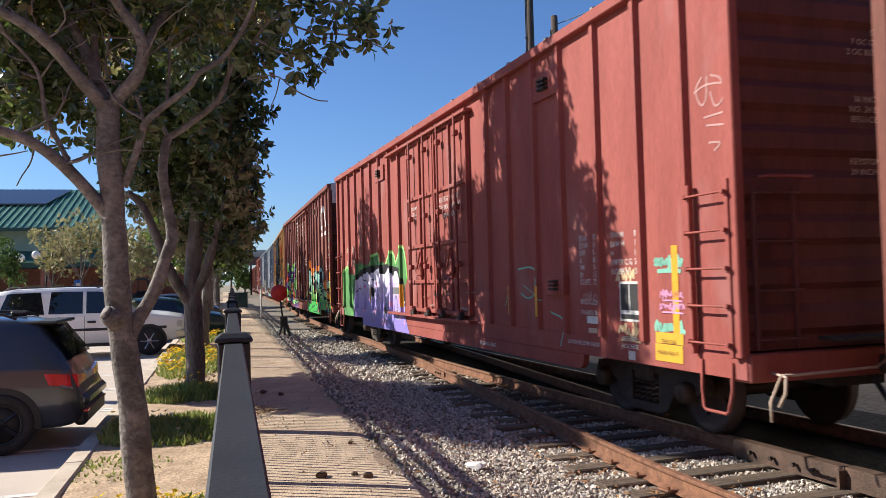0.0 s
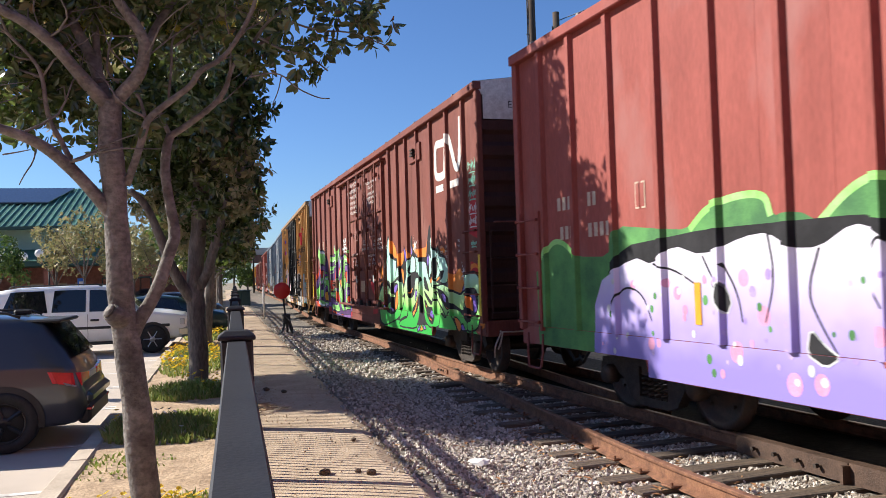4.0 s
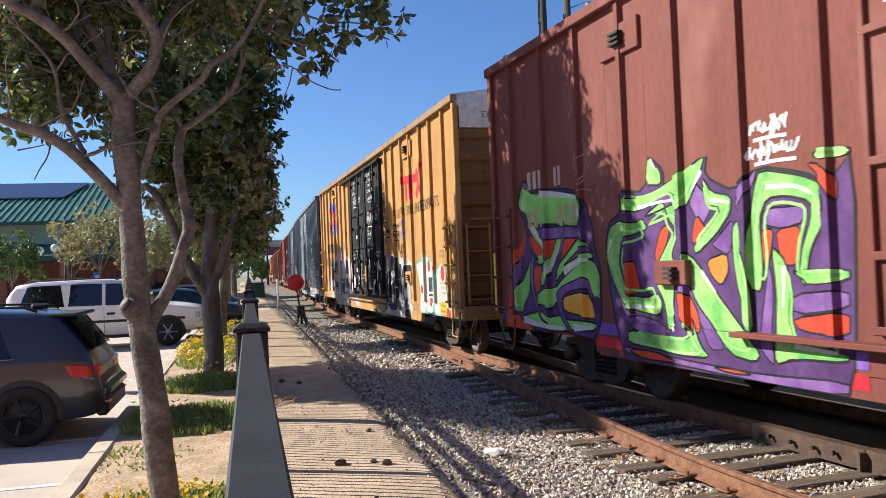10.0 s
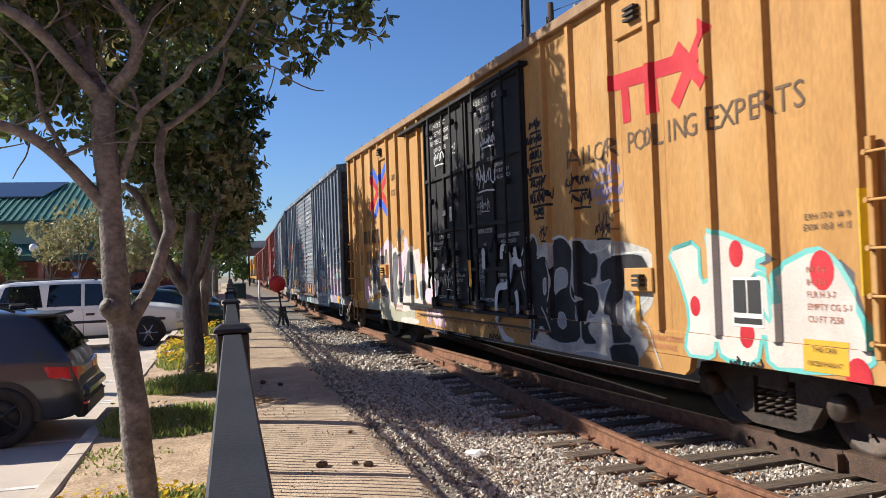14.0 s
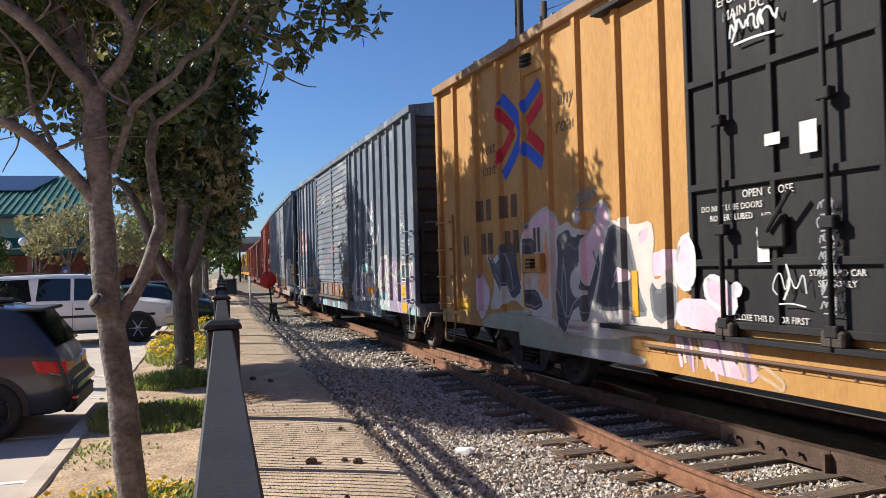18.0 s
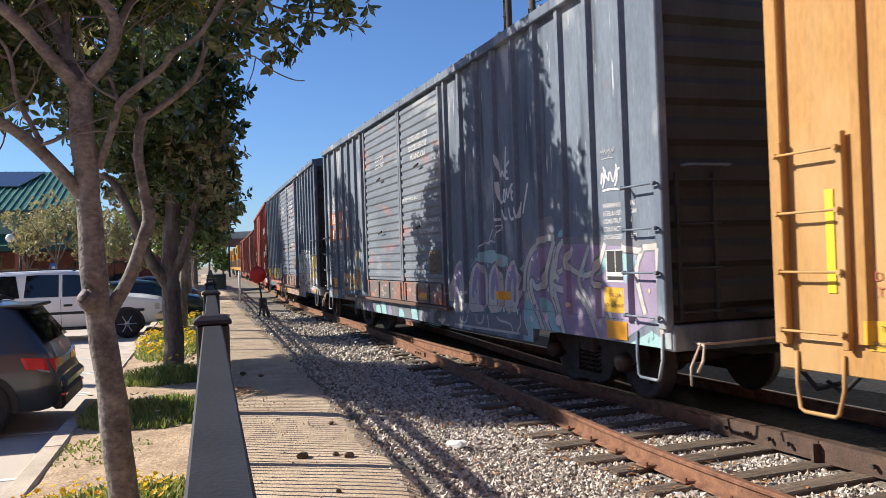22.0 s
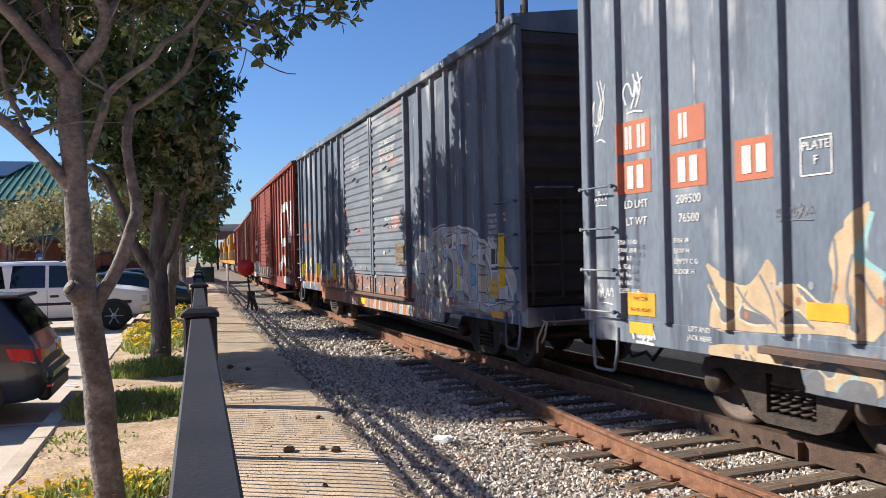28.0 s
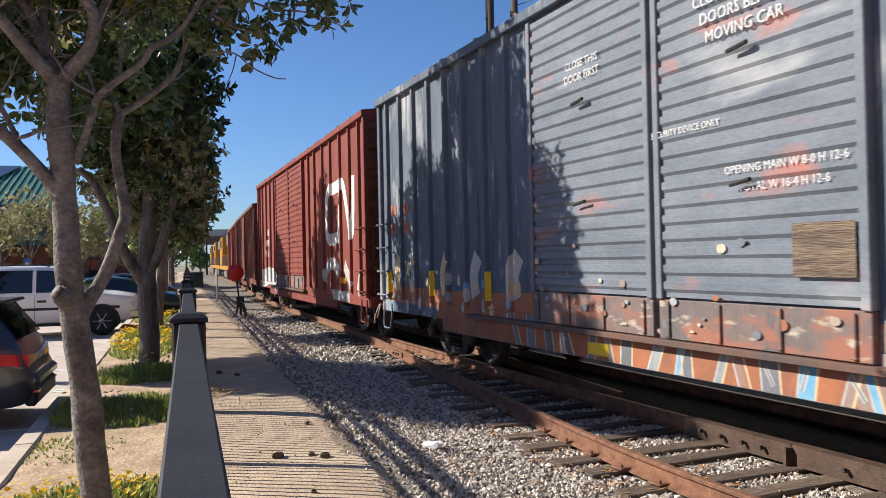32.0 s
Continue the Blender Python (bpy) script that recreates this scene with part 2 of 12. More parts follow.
def box(bm, x0, x1, y0, y1, z0, z1, bev=0.0, mi=0):
    r = bmesh.ops.create_cube(bm, size=1)
    vs = r["verts"]
    for v in vs:
        v.co = Vector(((x0 + x1) / 2 + v.co.x * (x1 - x0), (y0 + y1) / 2 + v.co.y * (y1 - y0), (z0 + z1) / 2 + v.co.z * (z1 - z0)))
    fs = {f for v in vs for f in v.link_faces}
    for f in fs:
        f.material_index = mi
    if bev:
        es = list({e for v in vs for e in v.link_edges})
        bmesh.ops.bevel(bm, geom=es, offset=bev, segments=1, affect='EDGES', profile=0.5)
    return vs


def rod(bm, a, b, r, n=8, r2=None, mi=0, caps=True):
    """A round bar from a to b."""
    a, b = Vector(a), Vector(b)
    d = b - a
    if d.length < 1e-6:
        return
    q = d.to_track_quat('Z', 'Y').to_matrix()
    r2 = r if r2 is None else r2
    lo = [bm.verts.new(a + q @ Vector((math.cos(i * 6.28319 / n) * r, math.sin(i * 6.28319 / n) * r, 0))) for i in range(n)]
    hi = [bm.verts.new(b + q @ Vector((math.cos(i * 6.28319 / n) * r2, math.sin(i * 6.28319 / n) * r2, 0))) for i in range(n)]
    for i in range(n):
        f = bm.faces.new((lo[i], lo[(i + 1) % n], hi[(i + 1) % n], hi[i]))
        f.material_index = mi
        f.smooth = n > 6
    if caps:
        bm.faces.new(lo[::-1]).material_index = mi
        bm.faces.new(hi).material_index = mi


def tube(bm, pts, r, n=8, mi=0):
    """A bent round bar through the points; r may be a list."""
    rs = r if isinstance(r, (list, tuple)) else [r] * len(pts)
    pts = [Vector(p) for p in pts]
    prev = None
    rings = []
    for i, p in enumerate(pts):
        d = (pts[min(i + 1, len(pts) - 1)] - pts[max(i - 1, 0)]).normalized()
        if prev is None:
            u = d.orthogonal().normalized()
        else:
            u = (prev - d * prev.dot(d)).normalized()
        prev = u
        w = d.cross(u)
        rings.append([bm.verts.new(p + (u * math.cos(k * 6.28319 / n) + w * math.sin(k * 6.28319 / n)) * rs[i]) for k in range(n)])
    for a, b in zip(rings, rings[1:]):
        for k in range(n):
            f = bm.faces.new((a[k], a[(k + 1) % n], b[(k + 1) % n], b[k]))
            f.smooth = True
            f.material_index = mi
    bm.faces.new(rings[0][::-1]).material_index = mi
    bm.faces.new(rings[-1]).material_index = mi


def lathe(bm, prof, n, axis='Y', centre=(0, 0, 0), mi=0):
    """Turns (radius, height) pairs round an axis."""
    rings = []
    for r, h in prof:
        ring = []
        for i in range(n):
            a = i * 6.283185 / n
            c, s = math.cos(a) * r, math.sin(a) * r
            p = {'Y': (c, h, s), 'Z': (c, s, h), 'X': (h, c, s)}[axis]
            ring.append(bm.verts.new(Vector(p) + Vector(centre)))
        rings.append(ring)
    for a, b in zip(rings, rings[1:]):
        for i in range(n):
            f = bm.faces.new((a[i], a[(i + 1) % n], b[(i + 1) % n], b[i]))
            f.smooth = True
            f.material_index = mi
    bm.faces.new(rings[0][::-1]).material_index = mi
    bm.faces.new(rings[-1]).material_index = mi


def extrude_profile(bm, prof, y0, y1, mi=0):
    """A closed x-z outline pushed from y0 to y1."""
    a = [bm.verts.new((x, y0, z)) for x, z in prof]
    b = [bm.verts.new((x, y1, z)) for x, z in prof]
    n = len(prof)
    for i in range(n):
        bm.faces.new((a[i], a[(i + 1) % n], b[(i + 1) % n], b[i])).material_index = mi
    bm.faces.new(a[::-1]).material_index = mi
    bm.faces.new(b).material_index = mi
    bmesh.ops.recalc_face_normals(bm, faces=bm.faces[:])


def sweep(bm, pts, prof, mi=0, top_mi=None):
    """An x-z profile swept along points in plan (x, y, z)."""
    pts = [Vector(p) for p in pts]
    rings = []
    for i, p in enumerate(pts):
        d = (pts[min(i + 1, len(pts) - 1)] - pts[max(i - 1, 0)])
        d.z = 0
        d.normalize()
        side = Vector((d.y, -d.x, 0))
        rings.append([bm.verts.new(p + side * x + Vector((0, 0, z))) for x, z in prof])
    n = len(prof)
    ztop = max(z for _, z in prof)
    for a, b in zip(rings, rings[1:]):
        for k in range(n):
            f = bm.faces.new((a[k], a[(k + 1) % n], b[(k + 1) % n], b[k]))
            j = (k + 1) % n
            f.material_index = top_mi if top_mi is not None and prof[k][1] > ztop - 0.004 and prof[j][1] > ztop - 0.004 else mi
    bm.faces.new(rings[0]).material_index = mi
    bm.faces.new(rings[-1][::-1]).material_index = mi
    bmesh.ops.recalc_face_normals(bm, faces=bm.faces[:])


# ================= the plan =================
# y runs along the fence, x away from it towards the tracks, z = 0 at the rail heads.
TILT = math.atan(0.098)
CA, SA = math.cos(TILT), math.sin(TILT)


def plan(x, y):
    """From the axes of the near track to those of the fence."""
    return x * CA - y * SA, x * SA + y * CA


def track_x(y):
    """The middle of the running track, across, at the distance y along it."""
    if y < 50:
        return 6.69 + 0.00132 * y * y
    e = y - 50
    s0, s1, span = 0.132, 0.112, 30.0
    if e < span:
        return 6.69 + 3.3 + s0 * e + (s1 - s0) * e * e / (2 * span)
    return 6.69 + 3.3 + s0 * span + (s1 - s0) * span / 2 + s1 * (e - span)


def siding_x(y):
    """The near rail of the diverging track."""
    ys = [-12, 0, 3, 5, 6.5, 8, 10, 12, 14, 18, 24]
    xs = [4.6, 4.44, 4.41, 4.42, 4.50, 4.71, 4.97, 5.24, 5.50, 6.04, 6.70]
    return float(np.interp(y, ys, xs))


WALK_Z, LOT_Z = 0.03, -0.1
FENCE_X = 0.05
KERB_X = -1.42


# ================= ground, paths, tracks =================
def bed_z(x, y):
    """Height of the gravel between the walk and the far side of the tracks."""
    ox, oy = x * CA + y * SA, -x * SA + y * CA
    t = min(max((x - 1.45) / 1.6, 0), 1)
    z = WALK_Z - 0.012 - t * t * (3 - 2 * t) * 0.222
    far = ox - track_x(oy)
    if far > 2.2:
        z -= min((far - 2.2) * 0.12, 0.2)
    return z


def setting():
    g = B()
    for xs, ys in (((-900, 900), (-400, 1500)),):
        vs = [g.verts.new((x, y, -0.36)) for x, y in ((xs[0], ys[0]), (xs[1], ys[0]), (xs[1], ys[1]), (xs[0], ys[1]))]
        g.faces.new(vs)
    tagged(part("ground", g, "earth"), "dusty brown open ground reaching the horizon", "ground", kind="structure")
    # parking lot
    b = B()
    box(b, -70, KERB_X - 0.14, -20, 66, -0.4, LOT_Z)
    tagged(part("parking_lot", b, "asphalt"), "sun-bleached grey paved parking lot", "parking lot", kind="structure")
    b = B()
    random.seed(5)
    for y in (5.6, 8.35, 11.1 - 0.45, 13.6, 16.3, 19.0, 21.7, 26.0, 28.7):
        box(b, -7.2, -1.62, y, y + 0.1, LOT_Z - 0.02, LOT_Z + 0.005)
    for y in (12.9, 15.6):
        box(b, -7.2, -1.62, y + 0.9, y + 1.0, LOT_Z - 0.02, LOT_Z + 0.005)
    tagged(part("parking_line", b, "line_paint"), "worn white painted parking bay lines", "road marking", kind="structure")
    # kerb, in lengths
    kerb = B()
    y = -15.0
    while y < 90:
        box(kerb, KERB_X - 0.14, KERB_X + 0.06, y + 0.006, y + 3.0, -0.35, WALK_Z + 0.015, 0.018)
        y += 3.006
    tagged(part("kerb", kerb, "kerb"), "pale concrete kerb along the planting strip", "kerb", kind="structure")
    # planting strip and walk as uneven sheets with thickness below
    def strip(name, x0, x1, nx, y0, y1, ny, zf, material, label, cat):
        vs, fs = [], []
        for j in range(ny + 1):
            yy = y0 + (y1 - y0) * (j / ny) ** 1.6
            for i in range(nx + 1):
                xx = x0 + (x1 - x0) * i / nx
                vs.append((xx, yy, zf(xx, yy)))
        for j in range(ny):
            for i in range(nx):
                a = j * (nx + 1) + i
                fs.append((a, a + 1, a + nx + 2, a + nx + 1))
        n0 = len(vs)
        for j in range(ny + 1):
            for i in (0, nx):
                q = vs[j * (nx + 1) + i]
                vs.append((q[0], q[1], -0.4))
        for j in range(ny):
            a, bq = j * (nx + 1), (j + 1) * (nx + 1)
            fs.append((a, bq, n0 + 2 * (j + 1), n0 + 2 * j))
            a, bq = a + nx, bq + nx
            fs.append((bq, a, n0 + 2 * j + 1, n0 + 2 * (j + 1) + 1))
        return tagged(pydata(name, vs, fs, material), label, cat, kind="structure")

    def soil_z(x, y):
        return WALK_Z - 0.005 + 0.025 * noise.noise((x * 1.7, y * 1.7, 3)) + 0.012 * noise.noise((x * 6, y * 6, 8))

    def walk_z(x, y):
        return WALK_Z + 0.012 * noise.noise((x * 1.2, y * 0.8, 1)) + 0.005 * noise.noise((x * 7, y * 7, 2)) - 0.3 * max(0, x - 1.45 - 0.16 * noise.noise((y * 0.8, 4, 0)) - 0.09 * noise.noise((y * 3.5, 9, 0)))

    strip("planting_bed", KERB_X + 0.06, FENCE_X + 0.0, 14, -15, 90, 240, soil_z, "soil", "dry sandy planting strip beside the kerb", "planting bed")
    strip("walkway", FENCE_X, 1.75, 30, -15, 190, 620, walk_z, "walk", "trodden tan gravel footpath along the fence", "footpath")
    strip("ballast_bed", 1.6, 14.5, 60, -15, 240, 420, lambda x, y: bed_z(x, y) + 0.012 * noise.noise((x * 3, y * 3, 5)), "ballast_bed", "grey crushed-stone ballast under the tracks", "ballast")


def rail_profile():
    return [(-0.07, -0.168), (0.07, -0.168), (0.07, -0.155), (0.012, -0.135), (0.010, -0.045), (0.036, -0.032), (0.036, -0.006), (0.028, 0.0),
            (-0.028, 0.0), (-0.036, -0.006), (-0.036, -0.032), (-0.010, -0.045), (-0.012, -0.135), (-0.07, -0.155)]


TIE_ROWS = []


def tracks():
    prof = rail_profile()
    ys = [-14 + i * 1.0 for i in range(90)] + [76 + 4 * i for i in range(34)]
    for off, nm in ((-0.7525, "near"), (0.7525, "far")):
        b = B()
        sweep(b, [(*plan(track_x(y) + off, y), 0) for y in ys], prof, 0, 1)
        tagged(part("rail", b, ["rail", "rail_top"]), "rusty steel running rail with worn head", "rail", "running rails", "structure")
    b = B()
    sy = [-12 + i * 0.5 for i in range(73)]
    sm = [(siding_x(y - 0.8) + siding_x(y) + siding_x(y + 0.8)) / 3 for y in sy]
    sweep(b, [(*plan(x, y), 0) for x, y in zip(sm, sy)], prof, 0, 0)
    tagged(part("rail", b, ["rail", "rail_top"]), "rust-red siding rail running into the switch", "rail", "running rails", "structure")
    b = B()
    pts = [(*plan(x + 1.505, y), 0) for x, y in zip(sm, sy) if 8.6 < y < 24]
    sweep(b, pts, prof, 0, 1)
    tagged(part("rail", b, ["rail", "rail_top"]), "rusty closure rail leading from the frog", "rail", "running rails", "structure")
    # joint bars with bolts on the siding rail, and the frog with its guard
    fr = thing("rail_frog", "dark brown cast-steel frog with wing rails and bolts", "railway frog")
    b = B()
    def px(y):
        return track_x(y) - 0.7525
    for y0, y1, o0, o1, h in ((2.2, 4.6, -0.14, -0.045, 0.03), (4.62, 5.7, -0.135, -0.045, 0.035), (5.72, 7.2, -0.13, -0.045, 0.028)):
        sweep(b, [(*plan(px(y) + (o0 + o1) / 2, y), 0) for y in (y0, y1)],
              [((o0 - o1) / 2, -0.165), ((o1 - o0) / 2, -0.165), ((o1 - o0) / 2, h), ((o0 - o1) / 2, h - 0.012)], 0)
    part("wing_rail", b, "frog_steel", fr)
    for y in (6.9, 6.6, 6.3, 6.05, 5.1, 4.1, 3.3):
        b = B()
        c = plan(px(y) - 0.15, y)
        d = plan(px(y) - 0.19, y)
        rod(b, (*c, -0.07), (*d, -0.07), 0.022, 6)
        part("bolt", b, "truck", fr)
    for y in (5.71, 4.61, 3.6):
        b = B()
        c = plan(px(y) - 0.16, y)
        box(b, c[0] - 0.05, c[0] + 0.03, c[1] - 0.018, c[1] + 0.018, -0.16, 0.0)
        part("brace", b, "frog_steel", fr)
    for y in (4.55, 15.5):
        jb = thing("joint_bar", "rusty bolted splice bar on the siding rail", "joint bar", "splice bars")
        b = B()
        x = siding_x(y)
        sweep(b, [(*plan(siding_x(y + e) - 0.03, y + e), 0) for e in (-0.33, 0.33)], [(-0.014, -0.13), (0.016, -0.13), (0.016, -0.05), (-0.014, -0.05)], 0)
        part("bar", b, "rail", jb)
        for e in (-0.22, -0.07, 0.07, 0.22):
            b = B()
            c, d = plan(x - 0.045, y + e), plan(x - 0.075, y + e)
            rod(b, (*c, -0.09), (*d, -0.09), 0.02, 6)
            part("bolt", b, "truck", jb)
    # dark strips under and beyond the cars, with their shade put into the colour
    for o0, o1 in ((-0.66, 0.66), (0.84, 2.3)):
        vs, fs = [], []
        n, k = 90, 8
        for j in range(n + 1):
            y = -9 + 0.6 * j
            for i in range(k + 1):
                o = o0 + (o1 - o0) * i / k
                vs.append((*plan(track_x(y) + o, y), -0.140 + 0.008 * noise.noise((o * 4, y * 4, 2))))
        for j in range(n):
            for i in range(k):
                a = j * (k + 1) + i
                fs.append((a, a + 1, a + k + 2, a + k + 1))
        tagged(pydata("greasy_bed", vs, fs, "greasy_bed"), "near-black strip of ballast holding the shade under the cars", "ballast", kind="structure")
    # sleepers
    random.seed(11)
    ties = tagged(new("sleepers"), "weathered timber sleepers half sunk in ballast", "railway sleepers", kind="structure")
    y = -3.0
    while y < 46:
        x0 = (siding_x(y) if y < 24 else track_x(y) - 0.7525) - 0.5 + random.uniform(-0.12, 0.1)
        x1 = track_x(y) + 0.7525 + 0.5
        b = B()
        w = random.uniform(0.105, 0.125)
        zt = -0.157 + random.uniform(-0.016, 0.008)
        vs = box(b, x0, x1, -w, w, -0.34, zt, 0.012)
        bmesh.ops.subdivide_edges(b, edges=[e for e in b.edges if abs(e.verts[0].co.x - e.verts[1].co.x) > 1], cuts=6)
        for v in b.verts:
            v.co.z += 0.006 * noise.noise((v.co.x * 2, v.co.y * 9, y * 3))
            v.co.y += 0.008 * noise.noise((v.co.x * 3, y * 5, 1))
        ob = part("sleeper", b, "tie", ties)
        p = plan(0, y)
        ob.matrix_basis = pose(p[0], p[1], 0, 0, 0, math.degrees(TILT) + random.uniform(-1.2, 1.2))
        TIE_ROWS.append((y, x0))
        y += 0.575 + random.uniform(-0.03, 0.04)
    # tie plates and spikes on the near rail
    plates = tagged(new("tie_plates"), "rusty tie plates with spikes under the rails", "tie plates", kind="structure")
    for i in range(14):
        y = 3.4 + i * 0.58
        for xx in (siding_x(y),):
            b = B()
            box(b, -0.13, 0.13, -0.08, 0.08, -0.152, -0.135, 0.004)
            for sx in (-0.1, 0.1):
                rod(b, (sx, 0.05 * (1 if sx > 0 else -1), -0.14), (sx, 0.05 * (1 if sx > 0 else -1), -0.105), 0.014, 6)
            ob = part("tie_plate", b, "rail", plates)
            p = plan(xx, y)
            ob.matrix_basis = pose(p[0], p[1], 0, 0, 0, math.degrees(TILT))


def stones():
    """Loose crushed stone over the bed, dense where it lies near."""
    rng = np.random.default_rng(7)
    base = np.array([(1, 0, 0), (-1, 0, 0), (0, 1, 0), (0, -1, 0), (0, 0, 1), (0, 0, -1)], float)
    tri = [(0, 2, 4), (2, 1, 4), (1, 3, 4), (3, 0, 4), (2, 0, 5), (1, 2, 5), (3, 1, 5), (0, 3, 5)]
    verts, faces = [], []
    def put(x, y, z, s):
        n = len(verts)
        q = rng.normal(size=(3, 3))
        u, _, vt = np.linalg.svd(q)
        m = u @ vt
        sc = s * rng.uniform(0.6, 1.25, 3)
        jit = base * rng.uniform(0.7, 1.25, (6, 1))
        pts = (jit * sc) @ m.T + (x, y, z)
        verts.extend(map(tuple, pts))
        faces.extend((n + a, n + b2, n + c) for a, b2, c in tri)
    for zone, count, lo, hi in (((1.38, 5.2, 3.2, 9.0), 19500, 0.013, 0.030), ((1.38, 5.6, 8.0, 16.0), 14000, 0.017, 0.036), ((1.6, 5.2, 15.0, 34.0), 6500, 0.03, 0.055)):
        for _ in range(count):
            x = zone[0] + (zone[1] - zone[0]) * rng.random() ** (0.8)
            y = zone[2] + (zone[3] - zone[2]) * rng.random()
            if x < 2.0 and rng.random() > (x - 1.36) / 0.64:
                continue
            s = rng.uniform(lo, hi)
            ox, oy = x * CA + y * SA, -x * SA + y * CA
            if rng.random() < 0.95 and any(abs(oy - ty) < 0.135 and ox > tx - 0.02 for ty, tx in TIE_ROWS):
                continue
            if abs(ox - siding_x(oy)) < 0.09:
                continue
            put(x, y, (bed_z(x, y) if x > 1.62 else WALK_Z - 0.012) + s * 0.35, s)
    me = bpy.data.meshes.new("ballast_stones")
    me.from_pydata(verts, [], faces)
    me.materials.append(M["stone"])
    ob = new("ballast_stones", me)
    tagged(ob, "loose grey crushed ballast stones beside the rails", "gravel", kind="stuff")


# ================= the fence =================
FENCE_TOP, PANEL_LEN = 1.43, 2.6


def fence_x(y):
    """The fence runs a little away from the kerb as it goes."""
    return 0.004 + 0.0107 * y


def fence():
    fn = thing("fence", "black steel picket fence with flat top rail and broad capped posts", "fence")
    ys = [-2.7 + PANEL_LEN * i for i in range(28)]
    for i, y in enumerate(ys):
        ps = new("post")
        ps.parent = fn
        ps.location = (fence_x(y), y, 0)
        b = B()
        if i % 2:
            # broad sleeve with a shallow pyramid cap
            box(b, -0.094, 0.094, -0.094, 0.094, WALK_Z - 0.2, FENCE_TOP + 0.005, 0.012)
            part("sleeve", b, "fence", ps)
            b = B()
            lo = [b.verts.new(p) for p in ((-0.108, -0.108, FENCE_TOP + 0.005), (0.108, -0.108, FENCE_TOP + 0.005), (0.108, 0.108, FENCE_TOP + 0.005), (-0.108, 0.108, FENCE_TOP + 0.005))]
            mid = [b.verts.new(v.co + Vector((0, 0, 0.022))) for v in lo]
            hi = [b.verts.new((v.co.x * 0.62, v.co.y * 0.62, FENCE_TOP + 0.058)) for v in lo]
            for r0, r1 in ((lo, mid), (mid, hi)):
                for k in range(4):
                    b.faces.new((r0[k], r0[(k + 1) % 4], r1[(k + 1) % 4], r1[k]))
            b.faces.new(lo[::-1])
            b.faces.new(hi)
            bmesh.ops.bevel(b, geom=b.edges[:], offset=0.007, segments=2, affect='EDGES', profile=0.5)
            part("cap", b, "fence", ps)
        else:
            box(b, -0.04, 0.04, -0.04, 0.04, WALK_Z - 0.2, FENCE_TOP - 0.042, 0.006)
            part("shaft", b, "fence", ps)
    pick = B()
    box(pick, -0.009, 0.009, -0.009, 0.009, WALK_Z + 0.06, FENCE_TOP - 0.31)
    pick_me = bpy.data.meshes.new("picket")
    pick.to_mesh(pick_me)
    pick.free()
    pick_me.materials.append(M["fence"])
    for i, (y0, y1) in enumerate(zip(ys, ys[1:])):
        pn = new("panel")
        pn.parent = fn
        for z1, w, hh in ((FENCE_TOP, 0.053, 0.04), (FENCE_TOP - 0.145, 0.02, 0.045), (FENCE_TOP - 0.29, 0.02, 0.045), (WALK_Z + 0.14, 0.02, 0.04)):
            top = z1 == FENCE_TOP
            if top and i % 2 == 0:
                continue
            b = B()
            box(b, -w, w, y0 + (0.095 if top else 0.045), y1 + PANEL_LEN - 0.095 if top else y1 - 0.045, z1 - hh, z1, 0.006)
            for v in b.verts:
                v.co.x += fence_x(v.co.y)
            part("top_rail" if top else "rail", b, "fence", pn)
        if y1 < 42:
            for k in range(1, 23):
                y = y0 + (y1 - y0) * k / 23
                share("picket", pick_me, pn, pose(fence_x(y), y, 0))


# ================= the train =================
# A car's own axes: x forward (the way it rolls), y away from the walk, z up from the rail heads.
PANEL, POST, DOOR_Y, SILL = -1.535, -1.595, -1.575, -1.545
DROP = 3.15  # the sill steps down this far in from each end


